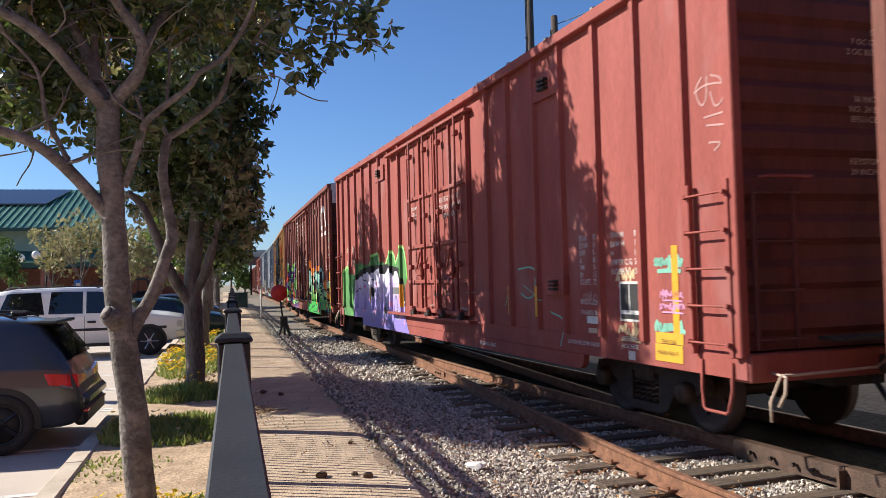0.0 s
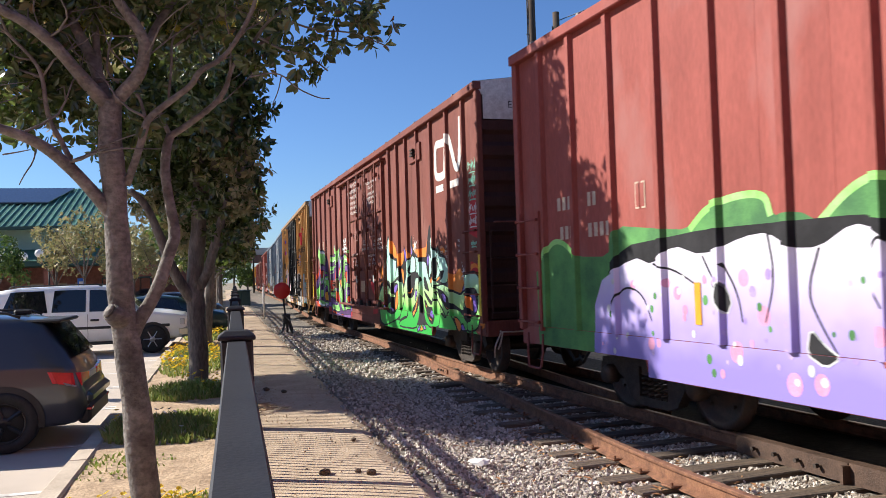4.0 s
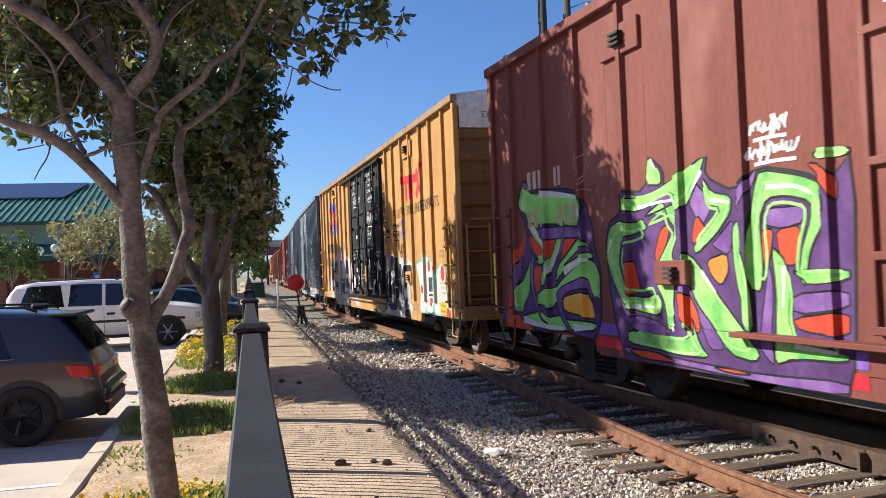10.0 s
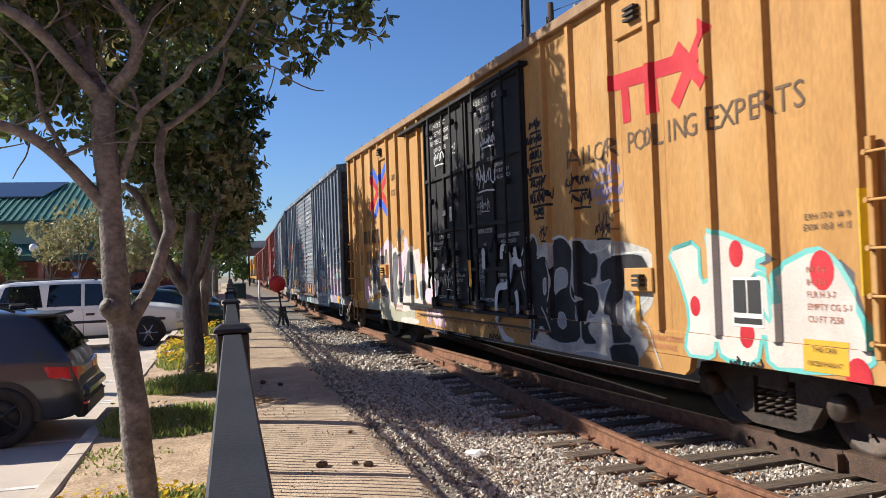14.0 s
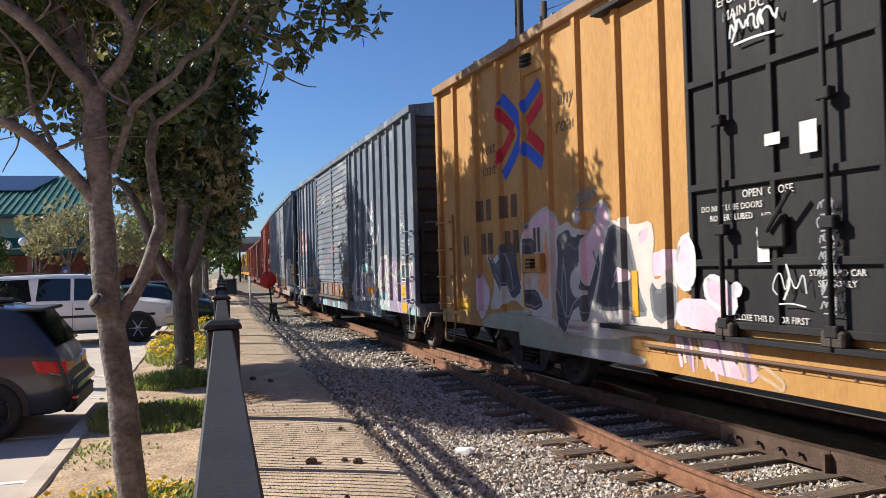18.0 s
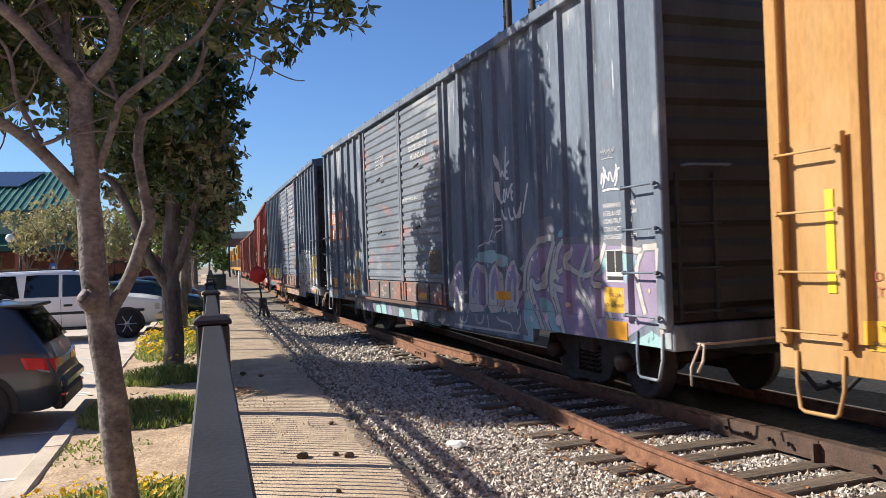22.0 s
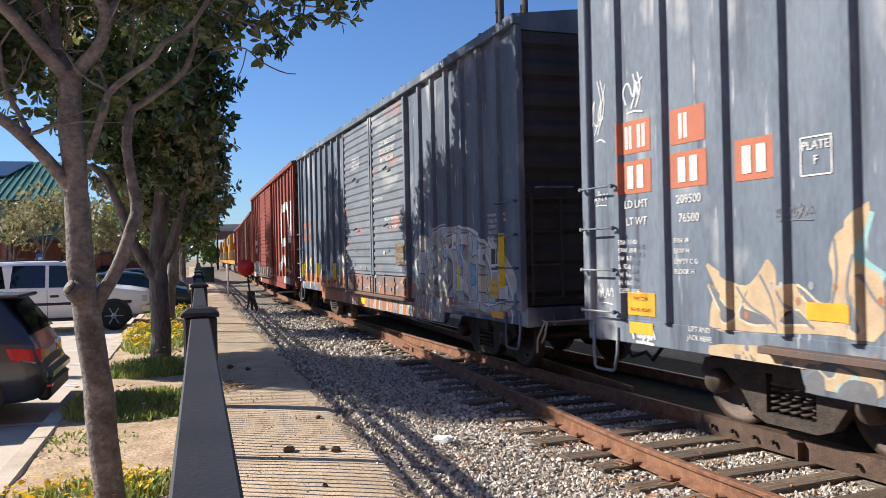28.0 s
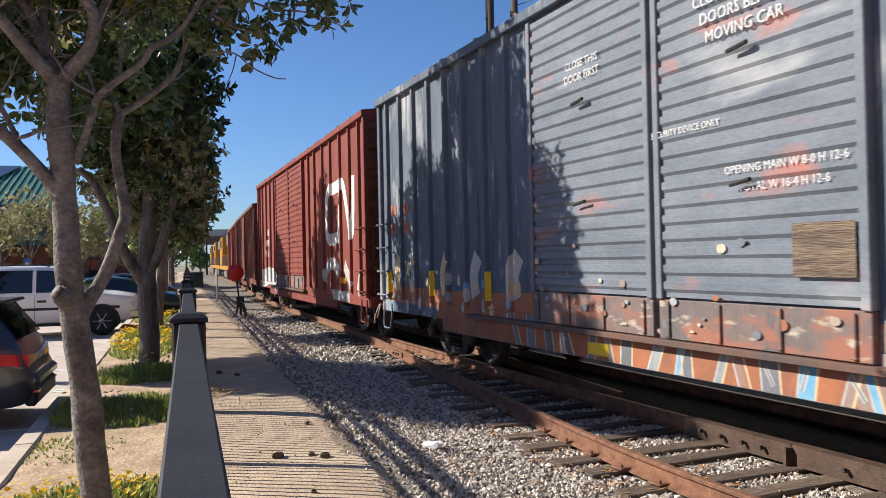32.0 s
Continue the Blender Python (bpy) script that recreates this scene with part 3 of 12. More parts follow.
def truck(parent, x, colour="truck"):
    """A two-axle freight truck; its wheelsets turn."""
    t = new("truck")
    t.parent = parent
    t.location = (x, 0, 0)
    for sy in (-1, 1):
        b = B()
        y0, y1 = sy * 0.93, sy * 1.06
        yy = (min(y0, y1), max(y0, y1))
        top = [(-1.18, 0.52), (-1.12, 0.66), (-0.85, 0.68), (-0.45, 0.80), (0.45, 0.80), (0.85, 0.68), (1.12, 0.66), (1.18, 0.52)]
        bot = [(1.0, 0.42), (0.78, 0.50), (0.62, 0.42), (0.46, 0.2), (0.3, 0.14), (-0.3, 0.14), (-0.46, 0.2), (-0.62, 0.42), (-0.78, 0.50), (-1.0, 0.42)]
        a = [b.verts.new((px_, yy[0], pz)) for px_, pz in top + bot]
        c = [b.verts.new((px_, yy[1], pz)) for px_, pz in top + bot]
        n = len(a)
        for i in range(n):
            b.faces.new((a[i], a[(i + 1) % n], c[(i + 1) % n], c[i]))
        # faces with the spring opening left out
        hole = [(-0.29, 0.24), (0.29, 0.24), (0.29, 0.60), (-0.29, 0.60)]
        for ring, flip in ((a, sy > 0), (c, sy < 0)):
            yv = ring[0].co.y
            hv = [b.verts.new((hx, yv, hz)) for hx, hz in hole]
            order = {0: hv[3], 1: hv[3], 2: hv[3], 3: hv[3], 4: hv[2], 5: hv[2], 6: hv[2], 7: hv[2], 8: hv[2], 9: hv[2], 10: hv[2], 11: hv[1], 12: hv[1], 13: hv[0], 14: hv[0], 15: hv[0], 16: hv[3], 17: hv[3]}
            for i in range(n):
                j = (i + 1) % n
                p, q = order[i], order[j]
                try:
                    if p is q:
                        b.faces.new((ring[i], ring[j], p))
                    else:
                        b.faces.new((ring[i], ring[j], q, p))
                except ValueError:
                    pass
            ring.append(hv)
        ha, hc = a.pop(), c.pop()
        for i in range(4):
            b.faces.new((ha[i], ha[(i + 1) % 4], hc[(i + 1) % 4], hc[i]))
        bmesh.ops.recalc_face_normals(b, faces=b.faces[:])
        part("side_frame", b, colour, t)
        for k in (-0.19, -0.063, 0.063, 0.19):
            b = B()
            pts = [(k + 0.048 * math.cos(u * 0.9), sy * 1.02 + 0.048 * math.sin(u * 0.9), 0.25 + u * 0.0083) for u in range(37)]
            tube(b, pts, 0.016, 5)
            part("spring", b, colour, t)
        for ax in (-0.889, 0.889):
            b = B()
            lathe(b, [(0.0, -0.06), (0.10, -0.06), (0.12, -0.02), (0.12, 0.1), (0.0, 0.1)], 14, 'Y', (ax, sy * 1.08 if sy > 0 else -1.12, 0.457))
            part("bearing_cap", b, "wheel", t)
    b = B()
    box(b, -0.2, 0.2, -1.1, 1.1, 0.5, 0.78, 0.03)
    part("bolster", b, colour, t)
    sets = []
    for ax in (-0.889, 0.889):
        w = B()
        for sy in (-1, 1):
            r = [(0.0, -0.02), (0.12, -0.05), (0.16, -0.02), (0.36, 0.02), (0.38, -0.07), (0.457, -0.065), (0.457, 0.045), (0.485, 0.055), (0.475, 0.075), (0.38, 0.075), (0.34, 0.03), (0.16, 0.05), (0.0, 0.05)]
            lathe(w, [(rr, -sy * -0.0 + (hh * (-1 if sy > 0 else 1))) for rr, hh in r], 28, 'Y', (0, sy * 0.76, 0))
        rod(w, (0, -1.1, 0), (0, 1.1, 0), 0.08, 10)
        for k in range(4):
            a = k * 1.5708 + 0.4
            rod(w, (0.27 * math.cos(a), -0.80, 0.27 * math.sin(a)), (0.27 * math.cos(a), -0.74, 0.27 * math.sin(a)), 0.02, 6)
        o = part("wheelset", w, "wheel", t, "dark steel wheels on an axle")
        o.location = (ax, 0, 0.457)
        sets.append(o)
    return sets


def coupler(parent, x, s):
    c = new("coupler")
    c.parent = parent
    c.location = (x, 0, 0.86)
    b = B()
    box(b, min(0, s * 0.55), max(0, s * 0.55), -0.08, 0.08, -0.09, 0.09, 0.02)
    part("shank", b, "truck", c)
    b = B()
    for q in ((0.0, 0.16), (-0.16, -0.05)):
        box(b, s * 0.5 - 0.12, s * 0.5 + 0.14, q[0], q[1], -0.15, 0.15, 0.03)
    part("knuckle", b, "truck", c)
    b = B()
    tube(b, [(s * 0.12, -0.25, -0.1), (s * 0.3, -0.28, -0.28), (s * 0.55, -0.26, -0.5), (s * 0.78, -0.2, -0.42)], 0.025, 6)
    part("air_hose", b, "rubber", c)


def boxcar(name, label, L, posts, skin, end_skin, eave=4.93, colour_sill=None, white_end=False, chord=None):
    """A boxcar shell. posts: their distances behind the leading end, on both sides."""
    car = thing(name, label, "boxcar", "freight cars of the train")
    H = L / 2
    top = eave - 0.12
    X = lambda d: H - d
    sill = colour_sill or skin
    for sy in (-1, 1):
        b = B()
        y = sy * -PANEL
        box(b, -H + 0.02, H - 0.02, min(y, y - sy * 0.04), max(y, y - sy * 0.04), 1.0, top)
        part("side_wall", b, skin, car)
        b = B()
        yo, yi = sy * -SILL, sy * 1.47
        lo, hi = min(yo, yi), max(yo, yi)
        box(b, -H, H, lo, hi, 0.78, 1.03, 0.006)
        part("side_sill", b, sill, car)
        b = B()
        d0, d1 = DROP - 0.05, L - DROP + 0.05
        vs = [(X(d0), 0.778), (X(d0) - 0.03, 0.66), (X(d0) - 0.12, 0.595), (X(d1) + 0.12, 0.595), (X(d1) + 0.03, 0.66), (X(d1), 0.778)]
        a_ = [b.verts.new((px_, lo, pz)) for px_, pz in vs]
        b_ = [b.verts.new((px_, hi - 0.05 if sy > 0 else hi, pz)) for px_, pz in vs]
        for i in range(6):
            b.faces.new((a_[i], a_[(i + 1) % 6], b_[(i + 1) % 6], b_[i]))
        b.faces.new(a_[::-1])
        b.faces.new(b_)
        bmesh.ops.recalc_face_normals(b, faces=b.faces[:])
        part("skirt", b, sill, car)
        b = B()
        lo, hi = min(sy * 1.64, sy * 1.50), max(sy * 1.64, sy * 1.50)
        box(b, -H - 0.01, H + 0.01, lo, hi, top - 0.02, eave, 0.012)
        part("top_chord", b, chord or skin, car)
    # posts share one mesh a side
    me = None
    b = B()
    for sgn in (1,):
        prof = [(-0.07, 0.0), (-0.04, POST - PANEL), (0.04, POST - PANEL), (0.07, 0.0)]
        lo_v = [b.verts.new((px_, py_, 1.034)) for px_, py_ in prof]
        hi_v = [b.verts.new((px_, py_, top - 0.02)) for px_, py_ in prof]
        for i in range(3):
            b.faces.new((lo_v[i], lo_v[i + 1], hi_v[i + 1], hi_v[i]))
        b.faces.new((lo_v[3], lo_v[2], lo_v[1], lo_v[0]))
        b.faces.new(hi_v)
        bmesh.ops.recalc_face_normals(b, faces=b.faces[:])
    first = part("post", b, skin, car)
    first.location = (X(posts[0]), PANEL, 0)
    for d in posts[1:]:
        share("post", first.data, car, pose(X(d), PANEL, 0))
    for d in posts:
        share("post", first.data, car, pose(X(d), -PANEL, 0, 0, 0, 180))
    # corner posts
    for sx in (-1, 1):
        for sy in (-1, 1):
            b = B()
            x0, x1 = sorted((sx * H, sx * (H - 0.14)))
            y0, y1 = sorted((sy * 1.60, sy * 1.50))
            box(b, x0, x1, y0, y1, 0.98, top - 0.02, 0.012)
            part("corner_post", b, skin, car)
    # ribbed ends
    for sx in (-1, 1):
        b = B()
        prof = []
        n = 9
        z0, z1 = 1.02, top - 0.05
        st = (z1 - z0) / n
        prof.append((sx * (H - 0.12), z0))
        for i in range(n):
            z = z0 + i * st
            prof += [(sx * (H - 0.07), z + 0.02), (sx * (H - 0.07), z + st * 0.35), (sx * (H - 0.005), z + st * 0.5), (sx * (H - 0.005), z + st * 0.86)]
        prof.append((sx * (H - 0.12), z1))
        a_ = [b.verts.new((px_, -1.51, pz)) for px_, pz in prof]
        b_ = [b.verts.new((px_, 1.51, pz)) for px_, pz in prof]
        for i in range(len(prof) - 1):
            b.faces.new((a_[i], a_[i + 1], b_[i + 1], b_[i]))
        b.faces.new((a_[-1], a_[0], b_[0], b_[-1]))
        b.faces.new(a_)
        b.faces.new(b_[::-1])
        bmesh.ops.recalc_face_normals(b, faces=b.faces[:])
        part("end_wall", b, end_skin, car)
        b = B()
        pk = [(-1.62, eave - 0.01), (0, eave + 0.2), (1.62, eave - 0.01), (1.5, top - 0.09), (-1.5, top - 0.09)]
        f0 = [b.verts.new((sx * (H - 0.10), py_, pz)) for py_, pz in pk]
        f1 = [b.verts.new((sx * (H + 0.005), py_, pz)) for py_, pz in pk]
        for i in range(5):
            b.faces.new((f0[i], f0[(i + 1) % 5], f1[(i + 1) % 5], f1[i]))
        b.faces.new(f0)
        b.faces.new(f1[::-1])
        bmesh.ops.recalc_face_normals(b, faces=b.faces[:])
        part("end_fascia", b, "white_paint" if white_end else skin, car)
        if white_end:
            b = B()
            box(b, *sorted((sx * (H - 0.0), sx * (H + 0.012))), -1.48, 1.48, eave - 0.62, eave - 0.1)
            part("height_band", b, "white_paint", car, "white band across the end")
        b = B()
        box(b, *sorted((sx * (H - 0.25), sx * (H + 0.03))), -1.53, 1.53, 0.76, 1.02, 0.015)
        part("end_sill", b, sill, car)
    # roof with raised seams
    b = B()
    for sy in (-1, 1):
        vs = [b.verts.new(p) for p in ((-H, sy * 1.63, eave - 0.005), (H, sy * 1.63, eave - 0.005), (H, 0, eave + 0.21), (-H, 0, eave + 0.21))]
        b.faces.new(vs if sy < 0 else vs[::-1])
    part("roof", b, "roof_zinc", car)
    d = 1.2
    while d < L - 0.6:
        b = B()
        for sy in (-1, 1):
            vs = box(b, X(d) - 0.03, X(d) + 0.03, *sorted((sy * 1.62, sy * 0.02)), -0.01, 0.035)
            for v in vs:
                v.co.z += eave + 0.21 - abs(v.co.y) * 0.132
        part("roof_seam", b, "roof_zinc", car)
        d += 1.3
    # underframe
    b = B()
    box(b, -H + 0.3, H - 0.3, -0.32, 0.32, 0.62, 0.98)
    part("centre_sill", b, "black", car)
    b = B()
    box(b, -H + 0.2, H - 0.2, -1.5, 1.5, 0.985, 1.06)
    part("floor", b, "black", car)
    for d in (4.6, 6.6, 8.6, 10.6, 12.6):
        if d < L - 4:
            b = B()
            box(b, X(d) - 0.06, X(d) + 0.06, -1.5, 1.5, 0.75, 0.98)
            part("cross_bearer", b, "black", car)
    b = B()
    rod(b, (-0.6, 0.1, 0.52), (0.5, 0.1, 0.52), 0.2, 12)
    part("brake_reservoir", b, "black", car)
    wheels = []
    for x in (H - 2.5, -H + 2.5):
        wheels += truck(car, x)
        bb = B()
        box(bb, x - 0.25, x + 0.25, -1.5, 1.5, 0.8, 0.99)
        part("body_bolster", bb, "black", car)
    for s in (-1, 1):
        coupler(car, s * H, s)
    return car, wheels


def hand_ladder(car, L, d0, d1, z0, z1, n, material, stiles=True, trailing=False, y=POST):
    """Rungs (and stiles) close to the corner of the walk side, with a stirrup below."""
    X0, X1 = (L / 2 - d0, L / 2 - d1) if not trailing else (-L / 2 + d0, -L / 2 + d1)
    lad = new("ladder")
    lad.parent = car
    out = y - 0.062
    for i in range(n):
        z = z0 + (z1 - z0) * i / (n - 1)
        b = B()
        tube(b, [(X0, y + 0.03, z), (X0, out + 0.015, z), (X0 + (X1 - X0) * 0.05, out, z), (X1 - (X1 - X0) * 0.05, out, z), (X1, out + 0.015, z), (X1, y + 0.03, z)], 0.0115, 6)
        part("rung", b, material, lad)
        for xx in (X0, X1):
            b = B()
            rod(b, (xx, out + 0.03, z), (xx, out - 0.012, z), 0.022, 8)
            part("bolt", b, material, lad)
    if stiles:
        for xx in (X0, X1):
            b = B()
            box(b, xx - 0.03, xx + 0.03, y - 0.025, y + 0.03, z0 - 0.12, z1 + 0.12, 0.006)
            part("stile", b, material, lad)
    b = B()
    xa, xb = X0 + (X1 - X0) * 0.12, X0 + (X1 - X0) * 0.88
    k = 0.04 if xb > xa else -0.04
    tube(b, [(xa, SILL - 0.012, 0.93), (xa, SILL - 0.02, 0.66), (xa + k, SILL - 0.035, 0.48), (xa + 2 * k, SILL - 0.035, 0.455), (xb - 2 * k, SILL - 0.035, 0.455), (xb - k, SILL - 0.035, 0.48), (xb, SILL - 0.02, 0.66), (xb, SILL - 0.012, 0.93)], 0.017, 6)
    part("stirrup", b, material, car)
    return lad


def end_gear(car, L, material, lever="cream_paint", end_material=None):
    """Grab irons, crossover step, brake wheel and uncoupling lever on the leading end."""
    H = L / 2
    lad = new("end_ladder")
    lad.parent = car
    for i in range(4):
        z = 1.15 + i * 0.44
        b = B()
        tube(b, [(H, -1.42, z), (H + 0.1, -1.42, z), (H + 0.1, -0.98, z), (H, -0.98, z)], 0.011, 6)
        part("rung", b, end_material or material, lad)
    for yy in (-1.42, -0.98):
        b = B()
        box(b, H - 0.005, H + 0.03, yy - 0.018, yy + 0.018, 1.05, 2.55, 0.005)
        part("stile", b, end_material or material, lad)
    b = B()
    tube(b, [(H, -1.35, 2.62), (H + 0.12, -1.35, 2.62), (H + 0.12, -0.85, 2.62), (H, -0.85, 2.62)], 0.015, 6)
    part("grab_iron", b, material, car)
    b = B()
    tube(b, [(H, 0.55, 1.5), (H + 0.1, 0.55, 1.5), (H + 0.1, 1.35, 1.5), (H, 1.35, 1.5)], 0.015, 6)
    part("grab_iron", b, material, car)
    b = B()
    box(b, H, H + 0.32, -0.75, 0.75, 1.12, 1.15)
    part("crossover_step", b, "black", car)
    bw = B()
    lathe(bw, [(0.25, -0.012), (0.28, 0.0), (0.25, 0.012), (0.24, 0.0)], 20, 'X', (H + 0.14, 0.75, 2.55))
    rod(bw, (H + 0.0, 0.75, 2.55), (H + 0.15, 0.75, 2.55), 0.03, 8)
    for k in range(3):
        a = k * 2.094
        rod(bw, (H + 0.13, 0.75, 2.55), (H + 0.13, 0.75 + 0.25 * math.cos(a), 2.55 + 0.25 * math.sin(a)), 0.012, 5)
    part("brake_wheel", bw, material, car)
    b = B()
    tube(b, [(H + 0.05, 0.1, 0.95), (H + 0.22, -0.3, 0.86), (H + 0.22, -1.2, 0.84), (H + 0.24, -1.38, 0.85), (H + 0.2, -1.47, 0.62), (H + 0.24, -1.5, 0.45)], 0.013, 6)
    tube(b, [(H + 0.05, -1.32, 0.85), (H + 0.3, -1.38, 0.84), (H + 0.33, -1.42, 0.7), (H + 0.28, -1.45, 0.58)], 0.014, 6)
    part("uncoupling_lever", b, lever, car)


def plug_doors(car, L, d0, d1, material, rod_mat=None, split=True, z0=1.12, z1=4.62):
    """Two plug doors with frames, ribs, locking rods and gear."""
    X = lambda d: L / 2 - d
    mid = (d0 + d1) / 2
    leaves = [(d0, mid - 0.02), (mid + 0.02, d1)] if split else [(d0, d1)]
    for a, c in leaves:
        xr, xl = X(a), X(c)
        dr = new("door")
        dr.parent = car
        tagged(dr, "plug door with raised ribs and locking rods")
        b = B()
        box(b, xl, xr, DOOR_Y, PANEL + 0.02, z0, z1, 0.01)
        part("leaf", b, material, dr)
        w = xr - xl
        for z in (z0 + 0.03, z0 + 0.6, z0 + 1.32, z0 + 2.32, z1 - 0.03):
            b = B()
            box(b, xl + 0.02, xr - 0.02, DOOR_Y - 0.045, DOOR_Y + 0.002, z - 0.035, z + 0.035, 0.008)
            part("rib", b, material, dr)
        for fx in (0.02, 0.5, 0.98):
            b = B()
            x = xl + w * fx
            box(b, x - 0.03, x + 0.03, DOOR_Y - 0.043, DOOR_Y + 0.003, z0, z1, 0.006)
            part("stile", b, material, dr)
        for fx in (0.24, 0.78):
            x = xl + w * fx
            b = B()
            rod(b, (x, DOOR_Y - 0.10, z0 - 0.1), (x, DOOR_Y - 0.10, z1 + 0.05), 0.024, 8)
            part("locking_rod", b, rod_mat or material, dr)
            for z in (z0 + 0.05, z0 + 0.9, z0 + 1.9, z1 - 0.3):
                b = B()
                box(b, x - 0.07, x + 0.07, DOOR_Y - 0.13, DOOR_Y - 0.04, z - 0.05, z + 0.05, 0.012)
                part("bracket", b, rod_mat or material, dr)
            b = B()
            box(b, x - 0.12, x + 0.12, DOOR_Y - 0.12, DOOR_Y - 0.03, z0 - 0.08, z0 + 0.06, 0.02)
            part("roller", b, "truck", dr)
        b = B()
        x = xl + w * 0.5
        box(b, x - 0.16, x + 0.16, DOOR_Y - 0.09, DOOR_Y - 0.02, z0 + 0.72, z0 + 1.0, 0.015)
        rod(b, (x, DOOR_Y - 0.12, z0 + 0.86), (x + 0.3, DOOR_Y - 0.14, z0 + 1.18), 0.02, 6)
        part("gear_box", b, rod_mat or material, dr)
    # tracks below and above
    for z, hh in ((z0 - 0.07, 0.05), (z1 + 0.04, 0.06)):
        b = B()
        box(b, X(d1 + 1.6), X(d0 - 0.15), DOOR_Y - 0.11, PANEL + 0.03, z - hh, z, 0.006)
        part("door_track", b, material, car)


def ribbed_doors(car, L, leaves, material, z0=1.35, z1=4.72, lower=True):
    """Sliding doors of horizontal corrugated sheet."""
    X = lambda d: L / 2 - d
    for a, c in leaves:
        xr, xl = X(a), X(c)
        dr = new("door")
        dr.parent = car
        tagged(dr, "corrugated sliding door, scuffed and dented")
        b = B()
        n = 21
        st = (z1 - z0) / n
        prof = []
        for i in range(n):
            z = z0 + i * st
            prof += [(DOOR_Y - 0.012, z), (DOOR_Y - 0.012, z + st * 0.3), (DOOR_Y - 0.034, z + st * 0.5), (DOOR_Y - 0.034, z + st * 0.93)]
        prof.append((DOOR_Y - 0.012, z1))
        va = [b.verts.new((xl + 0.05, py_, pz)) for py_, pz in prof]
        vb = [b.verts.new((xr - 0.05, py_, pz)) for py_, pz in prof]
        for i in range(len(prof) - 1):
            b.faces.new((va[i], vb[i], vb[i + 1], va[i + 1]))
        bmesh.ops.recalc_face_normals(b, faces=b.faces[:])
        part("corrugated_sheet", b, material, dr)
        for x in (xl + 0.03, xr - 0.03):
            b = B()
            box(b, x - 0.045, x + 0.045, DOOR_Y - 0.055, PANEL + 0.02, z0 - 0.02, z1 + 0.02, 0.008)
            part("stile", b, material, dr)
        b = B()
        box(b, xl, xr, DOOR_Y - 0.03, PANEL + 0.02, z0 - 0.4, z0 - 0.022, 0.006)
        part("kick_panel", b, "kick_paint", dr)
        for k in range(4):
            x = xl + 0.15 + (xr - xl - 0.3) * k / 3
            b = B()
            box(b, x - 0.025, x + 0.025, DOOR_Y - 0.055, DOOR_Y - 0.028, z0 - 0.38, z0 - 0.04, 0.006)
            part("stiffener", b, "kick_paint", dr)
        for zz in (2.35, 3.5):
            b = B()
            rod(b, ((xl + xr) / 2 - 0.12, DOOR_Y - 0.09, zz), ((xl + xr) / 2 + 0.12, DOOR_Y - 0.09, zz + 0.03), 0.02, 6)
            part("handle", b, "black", dr)
    a, c = min(l[0] for l in leaves), max(l[1] for l in leaves)
    b = B()
    box(b, X(c + 2.0), X(a - 0.2), DOOR_Y - 0.09, PANEL + 0.03, z0 - 0.47, z0 - 0.41, 0.006)
    part("door_track", b, "rust_paint", car)


# --- paint on a car's side: shapes cut at every change of depth so they lie on the steel ---
def clip_poly(poly, axis, val, keep_greater):
    out = []
    n = len(poly)
    for i in range(n):
        p, q = poly[i], poly[(i + 1) % n]
        pin = (p[axis] >= val) == keep_greater or p[axis] == val
        qin = (q[axis] >= val) == keep_greater or q[axis] == val
        if pin:
            out.append(p)
        if pin != qin:
            t = (val - p[axis]) / (q[axis] - p[axis])
            out.append((p[0] + (q[0] - p[0]) * t, p[1] + (q[1] - p[1]) * t))
    return out


